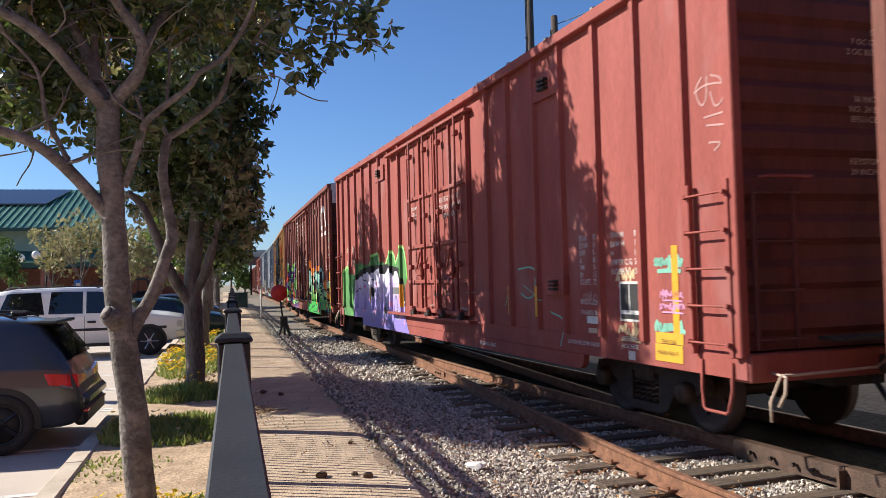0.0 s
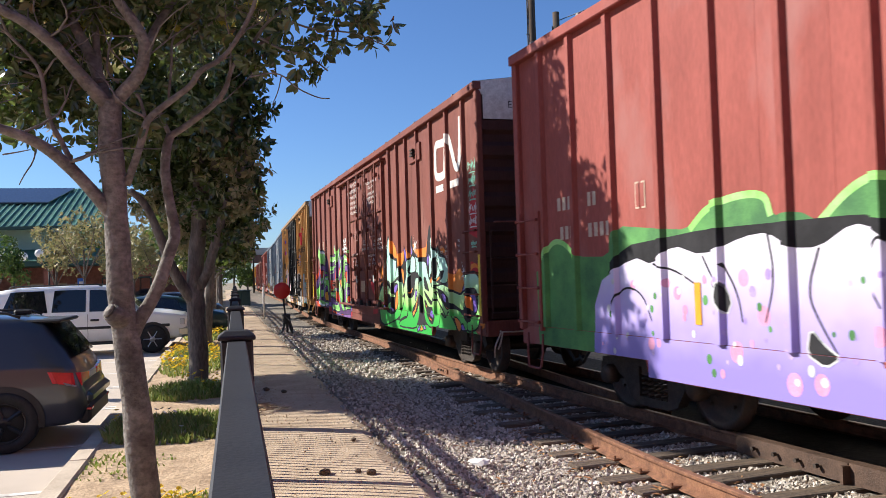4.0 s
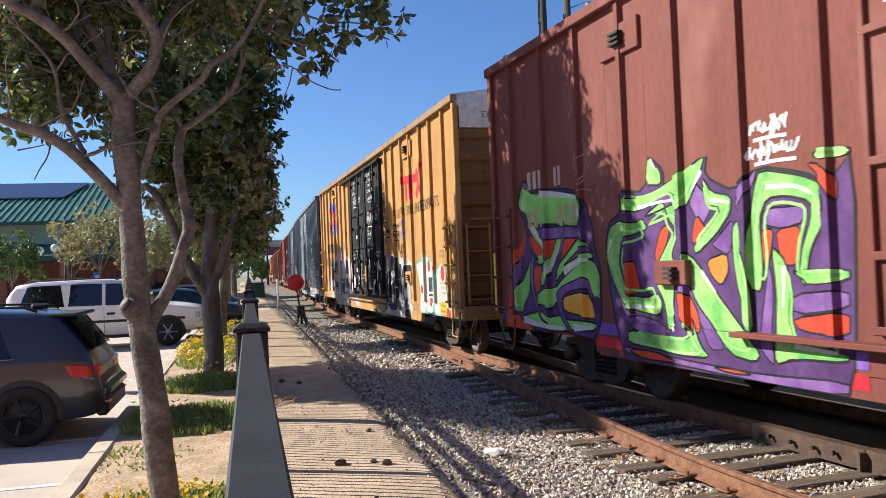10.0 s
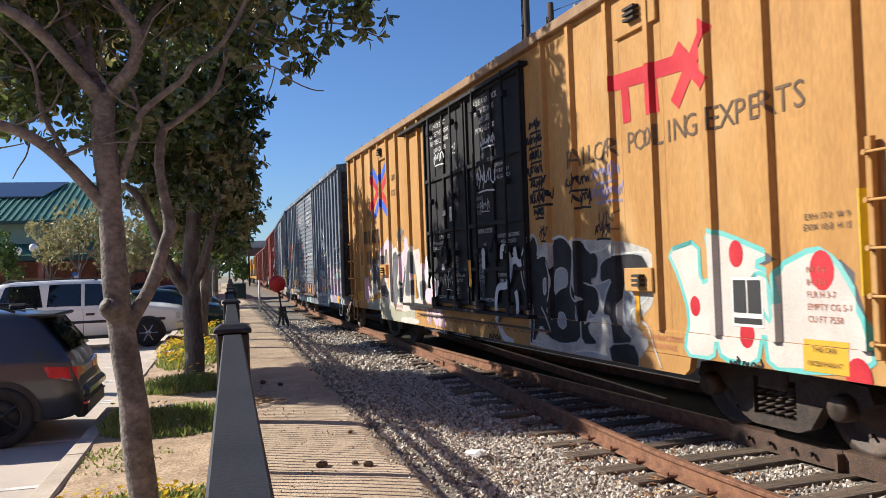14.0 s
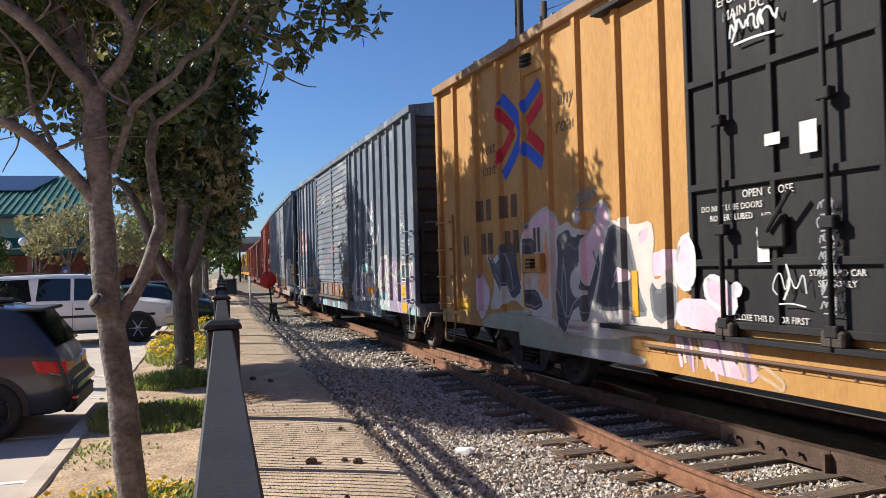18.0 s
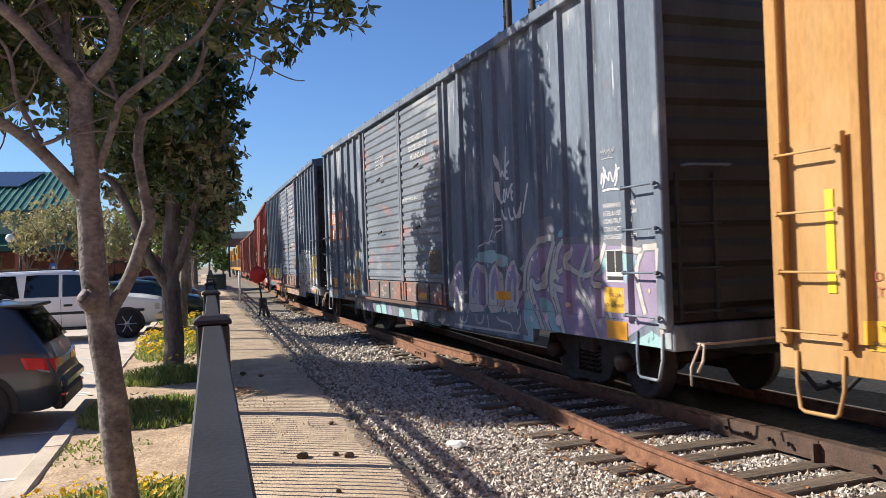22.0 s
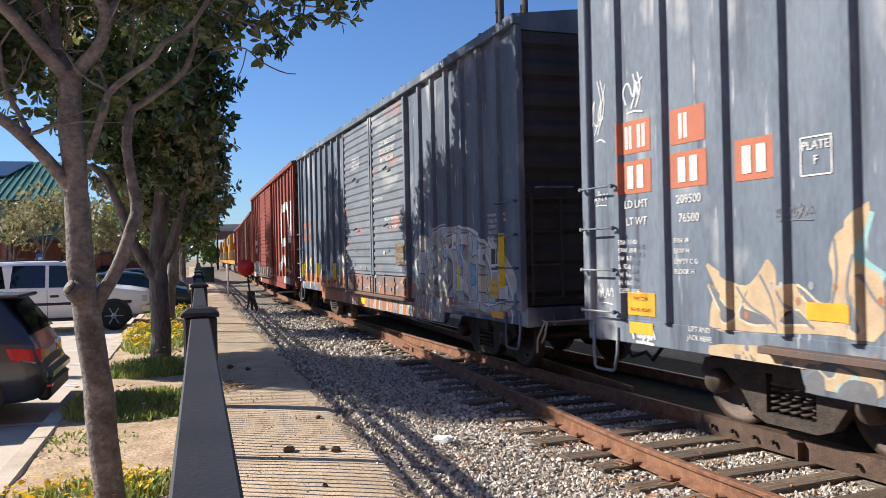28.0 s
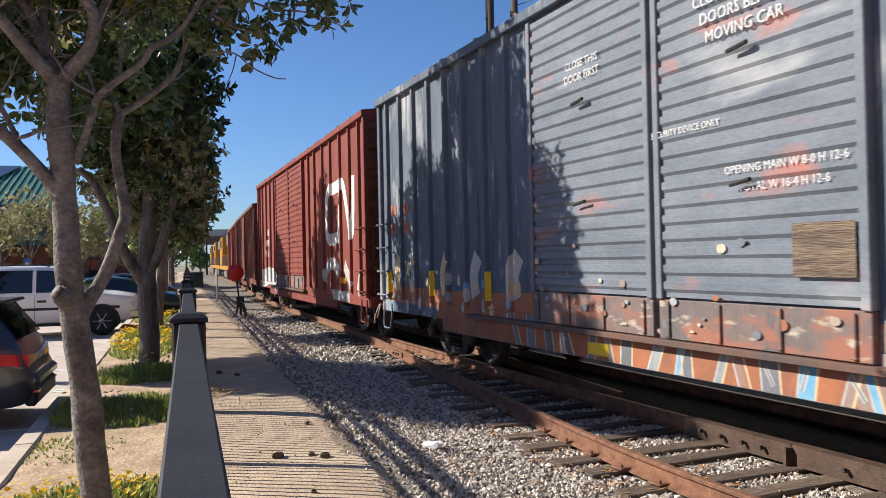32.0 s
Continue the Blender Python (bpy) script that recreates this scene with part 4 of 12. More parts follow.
class Side:
    """The stepped face of a car's walk side, for paint, plates and lettering."""

    def __init__(self, car, L, posts, doors=(), door_z=1.12):
        self.car, self.L = car, L
        cuts = [(-0.01, 0.14, POST, POST)]
        for d in posts:
            cuts += [(d - 0.07, d - 0.04, PANEL, POST), (d - 0.04, d + 0.04, POST, POST), (d + 0.04, d + 0.07, POST, PANEL)]
        cuts.append((L - 0.14, L + 0.01, POST, POST))
        for a, c in doors:
            cuts.append((a, c, DOOR_Y - 0.006, DOOR_Y - 0.006))
        cuts.sort()
        self.cells = []
        at = 0.0
        for a, c, y0, y1 in cuts:
            if a > at + 0.001:
                self.cells.append((at, a, PANEL, PANEL))
            if c > at:
                self.cells.append((max(a, at), c, y0, y1))
            at = max(at, c)
        self.sills = [(-0.01, DROP, 0.785), (DROP, L - DROP, 0.60), (L - DROP, L + 0.01, 0.785)]
        self.layer = {}

    def lay(self, polys, material, level, name="painted_shape", label=""):
        """Convex pieces in (distance behind the leading end, height)."""
        b = B()
        lift = 0.003 + (0.0009 if level < 20 else 0.0015) * level
        for poly in polys:
            lo, hi = min(p[0] for p in poly), max(p[0] for p in poly)
            bands = [(a, c, y0, y1, 1.035, 4.75) for a, c, y0, y1 in self.cells] + [(a, c, SILL, SILL, zb, 1.03) for a, c, zb in self.sills]
            for a, c, y0, y1, zl, zh in bands:
                if hi <= a or lo >= c:
                    continue
                r = clip_poly(poly, 0, a, True)
                for axis, val, keep in ((0, c, False), (1, zl, True), (1, zh, False)):
                    if len(r) > 2:
                        r = clip_poly(r, axis, val, keep)
                clean = []
                for p in r:
                    if not clean or (abs(p[0] - clean[-1][0]) + abs(p[1] - clean[-1][1])) > 1e-5:
                        clean.append(p)
                if len(clean) > 2 and (abs(clean[0][0] - clean[-1][0]) + abs(clean[0][1] - clean[-1][1])) < 1e-5:
                    clean.pop()
                if len(clean) < 3:
                    continue
                k = (y1 - y0) / (c - a)
                f = b.faces.new([b.verts.new((self.L / 2 - p[0], y0 + k * (p[0] - a) - lift, p[1])) for p in clean])
                f.normal_update()
                if f.normal.y > 0:
                    f.normal_flip()
        if not b.faces:
            b.free()
            return None
        if name == "spray_paint":
            # paint of one colour gathers in one coat
            if material in self.layer:
                coat = self.layer[material]
                for f in b.faces:
                    coat.faces.new([coat.verts.new(v.co) for v in f.verts])
                b.free()
            else:
                self.layer[material] = b
            return None
        return part(name, b, material, self.car, label)

    def dry(self):
        """Links each coat of spray paint as one part."""
        for material, b in self.layer.items():
            ob = part("spray_paint", b, material, self.car)
            tagged(ob, "faded coat of sprayed lettering paint", kind="stuff")
        self.layer = {}

    def area(self, pts, smooth=1):
        """A closed painted outline, cut into triangles."""
        p = [np.array(q, float) for q in pts]
        for _ in range(smooth):
            n = []
            for a, c in zip(p, p[1:] + p[:1]):
                n += [a * 0.8 + c * 0.2, a * 0.2 + c * 0.8]
            p = n
        tri = tessellate_polygon([[Vector((q[0], q[1], 0)) for q in p]])
        return [[tuple(p[i]) for i in t] for t in tri]

    def rim(self, pts, width, smooth=1):
        """A line of paint round a closed outline."""
        p = [np.array(q, float) for q in pts]
        for _ in range(smooth):
            n = []
            for a, c in zip(p, p[1:] + p[:1]):
                n += [a * 0.8 + c * 0.2, a * 0.2 + c * 0.8]
            p = n
        return self.stroke([tuple(q) for q in p + p[:2]], width, smooth=0)

    def stroke(self, pts, width, smooth=3, taper=(1, 1)):
        """A brush stroke as a chain of convex pieces with mitred joints."""
        p = [np.array(q, float) for q in pts]
        for _ in range(smooth if len(p) > 2 else 0):
            n = [p[0]]
            for a, c in zip(p, p[1:]):
                n += [a * 0.75 + c * 0.25, a * 0.25 + c * 0.75]
            n.append(p[-1])
            p = n
            if len(p) > 40:
                break
        lr = []
        m = len(p)
        for i in range(m):
            d = p[min(i + 1, m - 1)] - p[max(i - 1, 0)]
            d = d / (np.linalg.norm(d) + 1e-9)
            nrm = np.array((-d[1], d[0]))
            t = i / max(m - 1, 1)
            w = width / 2 * (taper[0] + (taper[1] - taper[0]) * t)
            lr.append((p[i] + nrm * w, p[i] - nrm * w))
        return [[tuple(a[0]), tuple(a[1]), tuple(c[1]), tuple(c[0])] for a, c in zip(lr, lr[1:])]

    def plate(self, d, z, w, h, material, level=3, name="plate", label=""):
        return self.lay([[(d - w / 2, z - h / 2), (d + w / 2, z - h / 2), (d + w / 2, z + h / 2), (d - w / 2, z + h / 2)]], material, level, name, label)

    def text(self, words, d, z, size, material, y=None, level=4, name="lettering", align='CENTER', gap=1.15):
        """Stencilled words; d is the middle (or the left edge) of the lines."""
        cu = bpy.data.curves.new("lettering", 'FONT')
        cu.body = words
        cu.size = size
        cu.align_x = align
        cu.space_line = gap
        cu.resolution_u = 2
        tmp = bpy.data.objects.new("lettering", cu)
        me = bpy.data.meshes.new_from_object(tmp)
        bpy.data.objects.remove(tmp)
        me.materials.clear()
        me.materials.append(M[material])
        ob = new(name, me)
        ob.parent = self.car
        dd = d
        yy = y
        if yy is None:
            yy = PANEL
            for a, c, q, _ in self.cells:
                if a <= dd <= c:
                    yy = q
            if z < 1.03:
                yy = SILL - 0.004
        ob.matrix_basis = Matrix(((1, 0, 0, self.L / 2 - d), (0, 0, -1, yy - 0.004 - 0.0015 * level), (0, 1, 0, z), (0, 0, 0, 1)))
        if size < 0.2:
            tagged(ob, "small stencilled lettering", kind="stuff")
        return ob


    def painted_words(self, words, d, z, size, material, level=4, gap=1.15, shear=0.0):
        """Words laid onto the stepped steel, letter by letter in one line or several."""
        cu = bpy.data.curves.new("lettering", 'FONT')
        cu.body, cu.size, cu.align_x, cu.space_line, cu.resolution_u, cu.shear = words, size, 'CENTER', gap, 2, shear
        tmp = bpy.data.objects.new("lettering", cu)
        me = bpy.data.meshes.new_from_object(tmp)
        bpy.data.objects.remove(tmp)
        polys = [[(d - me.vertices[i].co.x, z + me.vertices[i].co.y) for i in p.vertices] for p in me.polygons]
        bpy.data.meshes.remove(me)
        ob = self.lay(polys, material, level, "lettering")
        if ob:
            tagged(ob, "painted lettering", kind="stuff")


# ================= spray paint: strokes as (distance behind the leading end, height) =================
def spray_strokes():
    T = {}
    T["red_green"] = []
    T["red_green"].append((0.50, [(18.03, 1.25), (17.84, 1.98), (16.92, 1.62), (15.85, 2.09), (14.67, 1.98), (13.66, 2.34), (13.20, 2.06), (12.34, 2.25), (11.62, 2.41), (11.25, 2.02)]))
    T["red_green"].append((0.40, [(18.07, 0.79), (18.12, 1.80)]))
    T["red_marks"] = []
    T["red_marks"].append((0.05, [(5.12, 1.88), (4.53, 1.92), (4.32, 1.64), (4.74, 1.42), (5.04, 1.53)]))
    T["red_marks"].append((0.04, [(4.93, 1.64), (4.29, 1.43)]))
    T["red_marks"].append((0.05, [(4.04, 1.28), (3.58, 1.20), (3.75, 0.84)]))
    T["red_marks"].append((0.04, [(5.65, 1.33), (5.46, 1.58)]))
    T["red_face"] = []
    T["red_face"].append((0.02, [(0.51, 3.65), (0.64, 3.55), (0.55, 3.36), (0.45, 3.40), (0.44, 3.64)]))
    T["red_face"].append((0.02, [(0.38, 3.64), (0.20, 3.57), (0.18, 3.38), (0.33, 3.30), (0.39, 3.48)]))
    T["red_face"].append((0.02, [(0.65, 3.52), (0.45, 3.57), (0.14, 3.51)]))
    T["red_face"].append((0.02, [(0.50, 3.25), (0.21, 3.25)]))
    T["red_face"].append((0.02, [(0.47, 3.17), (0.16, 3.13)]))
    T["red_face"].append((0.02, [(0.44, 3.00), (0.23, 2.98), (0.36, 2.91)]))
    T["cn_red"] = []
    T["cn_red"].append((0.50, [(0.58, 3.05), (0.32, 2.88), (0.23, 2.61)]))
    T["cn_red"].append((0.40, [(0.65, 2.67), (0.23, 2.56)]))
    T["cn_red"].append((0.25, [(0.70, 1.88), (0.28, 1.82)]))
    T["cn_redmark"] = []
    T["cn_redmark"].append((0.30, [(8.52, 1.72), (8.35, 1.55), (8.10, 1.45)]))
    T["cn_redmark"].append((0.12, [(8.57, 0.89), (8.05, 0.93)]))
    T["g_white"] = []
    T["g_white"].append((0.062, [(4.17, 3.26), (4.07, 2.88), (4.01, 3.04), (3.93, 2.86), (3.86, 3.34)]))
    T["g_white"].append((0.062, [(3.88, 3.06), (3.92, 2.88), (3.79, 2.88)]))
    T["g_white"].append((0.062, [(3.88, 3.06), (3.75, 3.12)]))
    T["g_white"].append((0.062, [(3.91, 2.97), (3.82, 2.98)]))
    T["g_white"].append((0.062, [(4.15, 2.86), (4.11, 2.53), (4.02, 2.57)]))
    T["g_white"].append((0.062, [(3.96, 2.74), (4.01, 2.59), (3.95, 2.54), (3.91, 2.66), (3.96, 2.74)]))
    T["g_white"].append((0.062, [(3.88, 2.74), (3.85, 2.57), (3.76, 2.75)]))
    T["g_white"].append((0.062, [(3.72, 2.78), (3.72, 2.56), (3.63, 2.57)]))
    T["g_white"].append((0.062, [(3.73, 2.77), (3.60, 2.78)]))
    T["g_white"].append((0.062, [(3.72, 2.66), (3.64, 2.68)]))
    T["g_white"].append((0.062, [(4.36, 2.58), (4.35, 2.33), (4.28, 2.47), (4.24, 2.30), (4.11, 2.31)]))
    T["g_white"].append((0.062, [(4.07, 2.45), (3.99, 2.30), (3.88, 2.31)]))
    T["g_white"].append((0.062, [(3.83, 2.46), (3.77, 2.28), (3.66, 2.30)]))
    T["g_white"].append((0.062, [(3.58, 2.26), (3.54, 2.49), (3.45, 2.24), (3.40, 2.51)]))
    T["g_white"].append((0.062, [(3.17, 2.75), (3.35, 2.35)]))
    T["g_white"].append((0.038, [(4.90, 1.90), (4.76, 2.01), (4.64, 1.95), (4.49, 2.12), (4.42, 2.17)]))
    T["g_white"].append((0.038, [(4.62, 1.95), (4.50, 2.02), (4.42, 1.98)]))
    T["g_white"].append((0.038, [(4.39, 1.98), (4.24, 2.03), (4.06, 2.23)]))
    T["g_white"].append((0.038, [(4.19, 2.21), (4.06, 2.23), (4.08, 2.15)]))
    T["g2_white"] = []
    T["g2_white"].append((0.50, [(4.62, 1.72), (3.78, 1.89), (3.35, 2.11), (2.97, 2.15)]))
    T["g2_white"].append((0.50, [(2.79, 1.98), (2.14, 2.05), (1.71, 1.98), (1.27, 1.87)]))
    T["g2_white"].append((0.80, [(4.51, 1.33), (3.38, 1.48), (2.31, 1.55), (1.53, 1.46)]))
    T["g2_white"].append((0.50, [(2.17, 1.15), (1.54, 1.18), (0.90, 1.14)]))
    T["g2_white"].append((0.40, [(1.27, 1.83), (0.57, 1.48), (0.35, 1.18)]))
    T["cn2_gr"] = []
    T["cn2_gr"].append((0.30, [(4.61, 1.35), (3.85, 1.80), (2.90, 1.52)]))
    T["cn2_gr"].append((0.30, [(2.28, 1.66), (1.48, 1.14)]))
    T["cn2_gr"].append((0.25, [(3.59, 0.94), (1.77, 0.93)]))
    T["cn2_gr"].append((0.30, [(0.68, 1.53), (0.97, 1.02)]))
    return T


def spray_areas():
    """Outlines of the painted letters, as (distance behind the leading end, height)."""
    A = {}
    A["y_body"] = []
    A["y_body"].append([(3.45, 1.86), (2.91, 1.95), (2.9, 1.52), (2.69, 1.59), (2.81, 2.06), (2.44, 1.97), (1.87, 1.78), (2.13, 1.7), (1.92, 1.63), (1.8, 1.29), (1.83, 1.67), (1.37, 1.83), (1.16, 1.72), (1.01, 1.51), (0.82, 1.21), (0.82, 0.89), (1.39, 0.82), (1.96, 0.78), (2.01, 1.14), (2.11, 0.79), (2.61, 0.81), (2.68, 1.0), (2.73, 0.8), (3.2, 0.79), (3.1, 1.21), (3.26, 1.59)])
    A["y_cast"] = []
    A["y_cast"].append([(2.21, 1.92), (1.75, 1.75), (1.94, 1.68), (2.18, 1.74)])
    A["y_cast"].append([(1.16, 1.76), (0.93, 1.58), (0.81, 1.23), (0.95, 1.2), (1.04, 1.53)])
    A["y_cast"].append([(2.16, 1.31), (1.92, 1.29), (1.79, 1.21), (1.87, 1.15), (2.14, 1.22)])
    A["y_hole"] = []
    A["y_hole"].append([(2.2, 1.54), (2.07, 1.63), (1.95, 1.59), (1.87, 1.44), (1.85, 1.22), (1.95, 1.19), (2.09, 1.39), (2.22, 1.4)])
    A["y_lett"] = [
        [(7.03, 1.77), (6.88, 2.09), (6.72, 2.18), (6.6, 2.02), (6.64, 1.86), (6.42, 1.91), (6.22, 1.84), (6.13, 1.67), (6.13, 2.08), (5.89, 2.12), (5.65, 2.06), (5.57, 1.9), (5.65, 1.51), (5.5, 1.34), (5.35, 1.05), (5.43, 0.77), (5.93, 0.7), (6.33, 0.76), (6.58, 0.94), (6.78, 0.68), (6.96, 0.63), (6.88, 0.98), (6.94, 1.33)],
        [(5.57, 1.75), (5.47, 2.06), (5.3, 2.08), (5.21, 1.93), (4.98, 1.89), (4.9, 1.81), (4.94, 1.59), (5.13, 1.55), (4.95, 1.44), (4.91, 1.22), (5.08, 1.09), (5.23, 0.94), (4.95, 0.77), (5.39, 0.74), (5.39, 1.16), (5.58, 1.43)],
        [(4.86, 1.77), (4.61, 1.86), (3.95, 1.85), (3.82, 1.72), (3.77, 1.52), (3.91, 1.48), (4.18, 1.59), (4.35, 1.38), (4.44, 1.2), (4.38, 0.99), (4.17, 0.89), (4.33, 0.78), (4.6, 0.75), (4.66, 1.12), (4.85, 1.14), (4.76, 1.37), (4.59, 1.57), (4.88, 1.51)],
        [(4.72, 0.79), (4.17, 0.85), (4.05, 0.7), (4.09, 0.52), (4.65, 0.56)],
    ]
    A["y_eye"] = [
        [(6.09, 1.67), (5.89, 1.72), (5.71, 1.67), (5.73, 1.47), (5.96, 1.43), (6.13, 1.34)],
        [(6.03, 1.12), (5.87, 1.12), (5.77, 0.97), (5.89, 0.9), (6.04, 0.95)],
        [(5.62, 0.63), (5.21, 0.68), (4.7, 0.66), (4.72, 0.58), (5.22, 0.57), (5.63, 0.56)],
        [(5.34, 1.53), (5.13, 1.48), (4.88, 1.51), (4.59, 1.57), (4.76, 1.4), (4.85, 1.18), (4.92, 1.45)],
        [(5.55, 1.37), (5.3, 1.32), (5.45, 1.27)],
        [(4.32, 1.48), (4.26, 1.59), (4.12, 1.53), (3.93, 1.44), (3.82, 1.47), (3.85, 1.35), (4.02, 1.28), (4.23, 1.2), (4.22, 0.96), (4.36, 1.09), (4.37, 1.3)],
        [(5.18, 1.19), (5.08, 1.11), (4.72, 1.11), (5.26, 1.02)],
        [(6.48, 1.54), (6.37, 1.59), (6.34, 1.42), (6.46, 1.32)],
    ]
    A["y_edge"] = [
        [(7.39, 1.95), (7.12, 1.78), (7.06, 1.5), (6.86, 1.24), (6.77, 0.94), (6.87, 0.68)],
        [(7.06, 1.9), (6.87, 2.16), (6.71, 2.21), (6.58, 2.03), (6.64, 1.89)],
        [(6.64, 1.85), (6.38, 1.91), (6.19, 1.75), (6.15, 1.51), (6.21, 1.26), (6.43, 1.13), (6.2, 1.01)],
        [(6.13, 2.1), (5.85, 2.14), (5.62, 2.02), (5.54, 1.9), (5.41, 2.1), (5.21, 1.98), (5.11, 1.89)],
        [(5.54, 1.9), (5.62, 1.59), (5.68, 1.35), (5.49, 1.24), (5.4, 1.05), (5.4, 0.85)],
        [(6.56, 1.17), (6.36, 1.0), (6.26, 0.84)],
        [(4.95, 1.51), (4.88, 1.74), (4.66, 1.84), (3.95, 1.87), (3.81, 1.84)],
        [(5.3, 1.01), (5.08, 1.09), (4.68, 1.11), (4.63, 0.94)],
        [(4.34, 1.31), (4.41, 1.16), (4.31, 0.99), (4.2, 0.91)],
        [(6.87, 0.68), (6.33, 0.69), (6.16, 0.59)],
        [(5.1, 1.89), (4.76, 1.91), (4.55, 2.02)],
        [(6.96, 0.63), (6.55, 0.64), (6.4, 0.58)],
        [(4.04, 1.11), (3.85, 1.05), (3.76, 0.85), (3.62, 0.62)],
    ]
    A["y_sgrey"] = [
        [(13.45, 1.22), (13.34, 1.51), (13.22, 1.9), (13.09, 2.17), (12.74, 2.12), (12.6, 1.7), (12.54, 1.4), (12.39, 1.18), (12.58, 1.17), (12.78, 1.25), (13.11, 1.2)],
        [(12.32, 1.52), (12.19, 1.41), (11.89, 1.53), (11.89, 1.2), (12.11, 1.1), (12.29, 1.18)],
    ]
    A["y_swht"] = [
        [(13.76, 0.84), (13.54, 1.25), (13.33, 1.71), (13.19, 2.2), (13.05, 2.24), (12.58, 2.15), (12.27, 2.19), (12.22, 1.98), (12.29, 1.7), (12.23, 1.53), (11.99, 1.65), (11.84, 1.69), (11.87, 1.12), (12.06, 0.88), (12.35, 0.95), (12.75, 0.92), (13.18, 0.85)],
        [(13.79, 0.7), (13.08, 0.74), (12.41, 0.71), (12.46, 0.62), (13.31, 0.59), (13.8, 0.57)],
    ]
    A["y_sin"] = [
        [(13.03, 1.58), (12.94, 1.7), (12.71, 1.64), (12.71, 1.55), (12.98, 1.52)],
        [(12.54, 2.0), (12.43, 2.11), (12.31, 2.13), (12.32, 1.99), (12.49, 1.91)],
        [(13.69, 2.04), (13.4, 2.22), (13.28, 2.15), (13.36, 1.9), (13.49, 1.64), (13.62, 1.44), (13.71, 1.64)],
    ]
    A["y_door"] = [
        [(11.82, 1.69), (11.72, 1.96), (11.56, 2.01), (11.45, 1.85), (11.46, 1.54), (11.66, 1.45), (11.79, 1.53)],
        [(11.31, 1.54), (11.2, 1.6), (10.99, 1.54), (10.86, 1.35), (10.93, 1.25), (11.1, 1.29), (11.28, 1.38)],
        [(10.94, 1.48), (10.87, 1.53), (10.81, 1.5), (10.82, 1.44), (10.9, 1.42)],
    ]
    A["y_fall"] = [
        [(11.81, 1.37), (11.24, 1.38), (11.03, 1.26), (10.93, 1.06), (11.41, 1.08), (11.85, 1.1)],
        [(11.94, 1.03), (11.41, 1.02), (10.9, 0.99), (10.79, 0.63), (11.43, 0.57), (11.91, 0.65)],
        [(10.75, 0.76), (10.66, 0.81), (10.54, 0.76), (10.39, 0.68), (10.42, 0.61), (10.54, 0.67), (10.66, 0.7)],
    ]
    A["y_hook"] = [
        [(7.72, 1.87), (7.71, 2.05), (7.51, 2.03), (7.34, 1.82), (7.38, 1.62), (7.54, 1.45), (7.87, 1.46), (7.98, 1.33), (8.02, 1.07)],
        [(7.21, 2.03), (7.17, 1.85), (7.06, 1.78), (6.98, 1.81)],
        [(7.34, 1.82), (7.18, 1.85)],
        [(7.22, 1.39), (7.17, 1.26), (7.18, 1.04), (7.52, 1.05)],
        [(8.02, 1.03), (8.11, 0.89)],
    ]
    A["y_hookl"] = [
        [(8.11, 0.87), (7.92, 0.64), (7.55, 0.59)],
    ]
    A["y_haze"] = []
    A["y_haze"].append([(6.88, 1.95), (6.6, 2.05), (5.39, 2.06), (4.41, 2.02), (3.66, 1.86), (3.7, 1.33), (4.13, 1.05), (3.8, 0.89), (4.09, 0.64), (5.52, 0.57), (7.0, 0.6)])
    A["m_org"] = []
    A["m_org"].append([(6.51, 2.72), (6.29, 2.63), (6.00, 2.45), (5.90, 2.33), (5.91, 2.18), (6.17, 2.21), (6.36, 2.32), (6.48, 2.53)])
    A["m_org"].append([(5.90, 2.29), (5.51, 2.30), (5.24, 2.35), (4.93, 2.42), (4.70, 2.29), (4.65, 2.21), (4.89, 2.09), (5.27, 2.00), (5.53, 2.00), (5.88, 2.04)])
    A["m_org"].append([(4.49, 2.49), (4.21, 2.34), (4.06, 2.34), (3.87, 2.25), (3.86, 2.34), (3.63, 2.35), (3.42, 2.36), (3.33, 2.52), (3.30, 2.49), (3.32, 2.23), (3.47, 2.16), (3.87, 2.17), (4.11, 2.22), (4.32, 2.28), (4.44, 2.37)])
    A["m_org"].append([(2.51, 2.32), (2.36, 2.35), (2.21, 2.30), (2.14, 2.24), (2.21, 2.19), (2.37, 2.22)])
    A["m_org"].append([(7.47, 1.59), (7.29, 2.08), (7.06, 2.03), (7.09, 1.70), (7.64, 1.35), (7.77, 0.99), (7.85, 1.21)])
    A["m_org"].append([(1.92, 1.89), (1.62, 1.76), (1.28, 1.92), (1.11, 1.78), (1.05, 1.66), (1.22, 1.45), (1.69, 1.50), (1.96, 1.62)])
    A["m_org"].append([(0.69, 1.95), (0.46, 1.97), (0.27, 1.91), (0.26, 1.76), (0.33, 1.77), (0.50, 1.85), (0.69, 1.85)])
    A["m_org"].append([(0.23, 1.35), (0.05, 1.31), (0.04, 0.92), (0.18, 0.87), (0.28, 0.90)])
    A["m_back"] = []
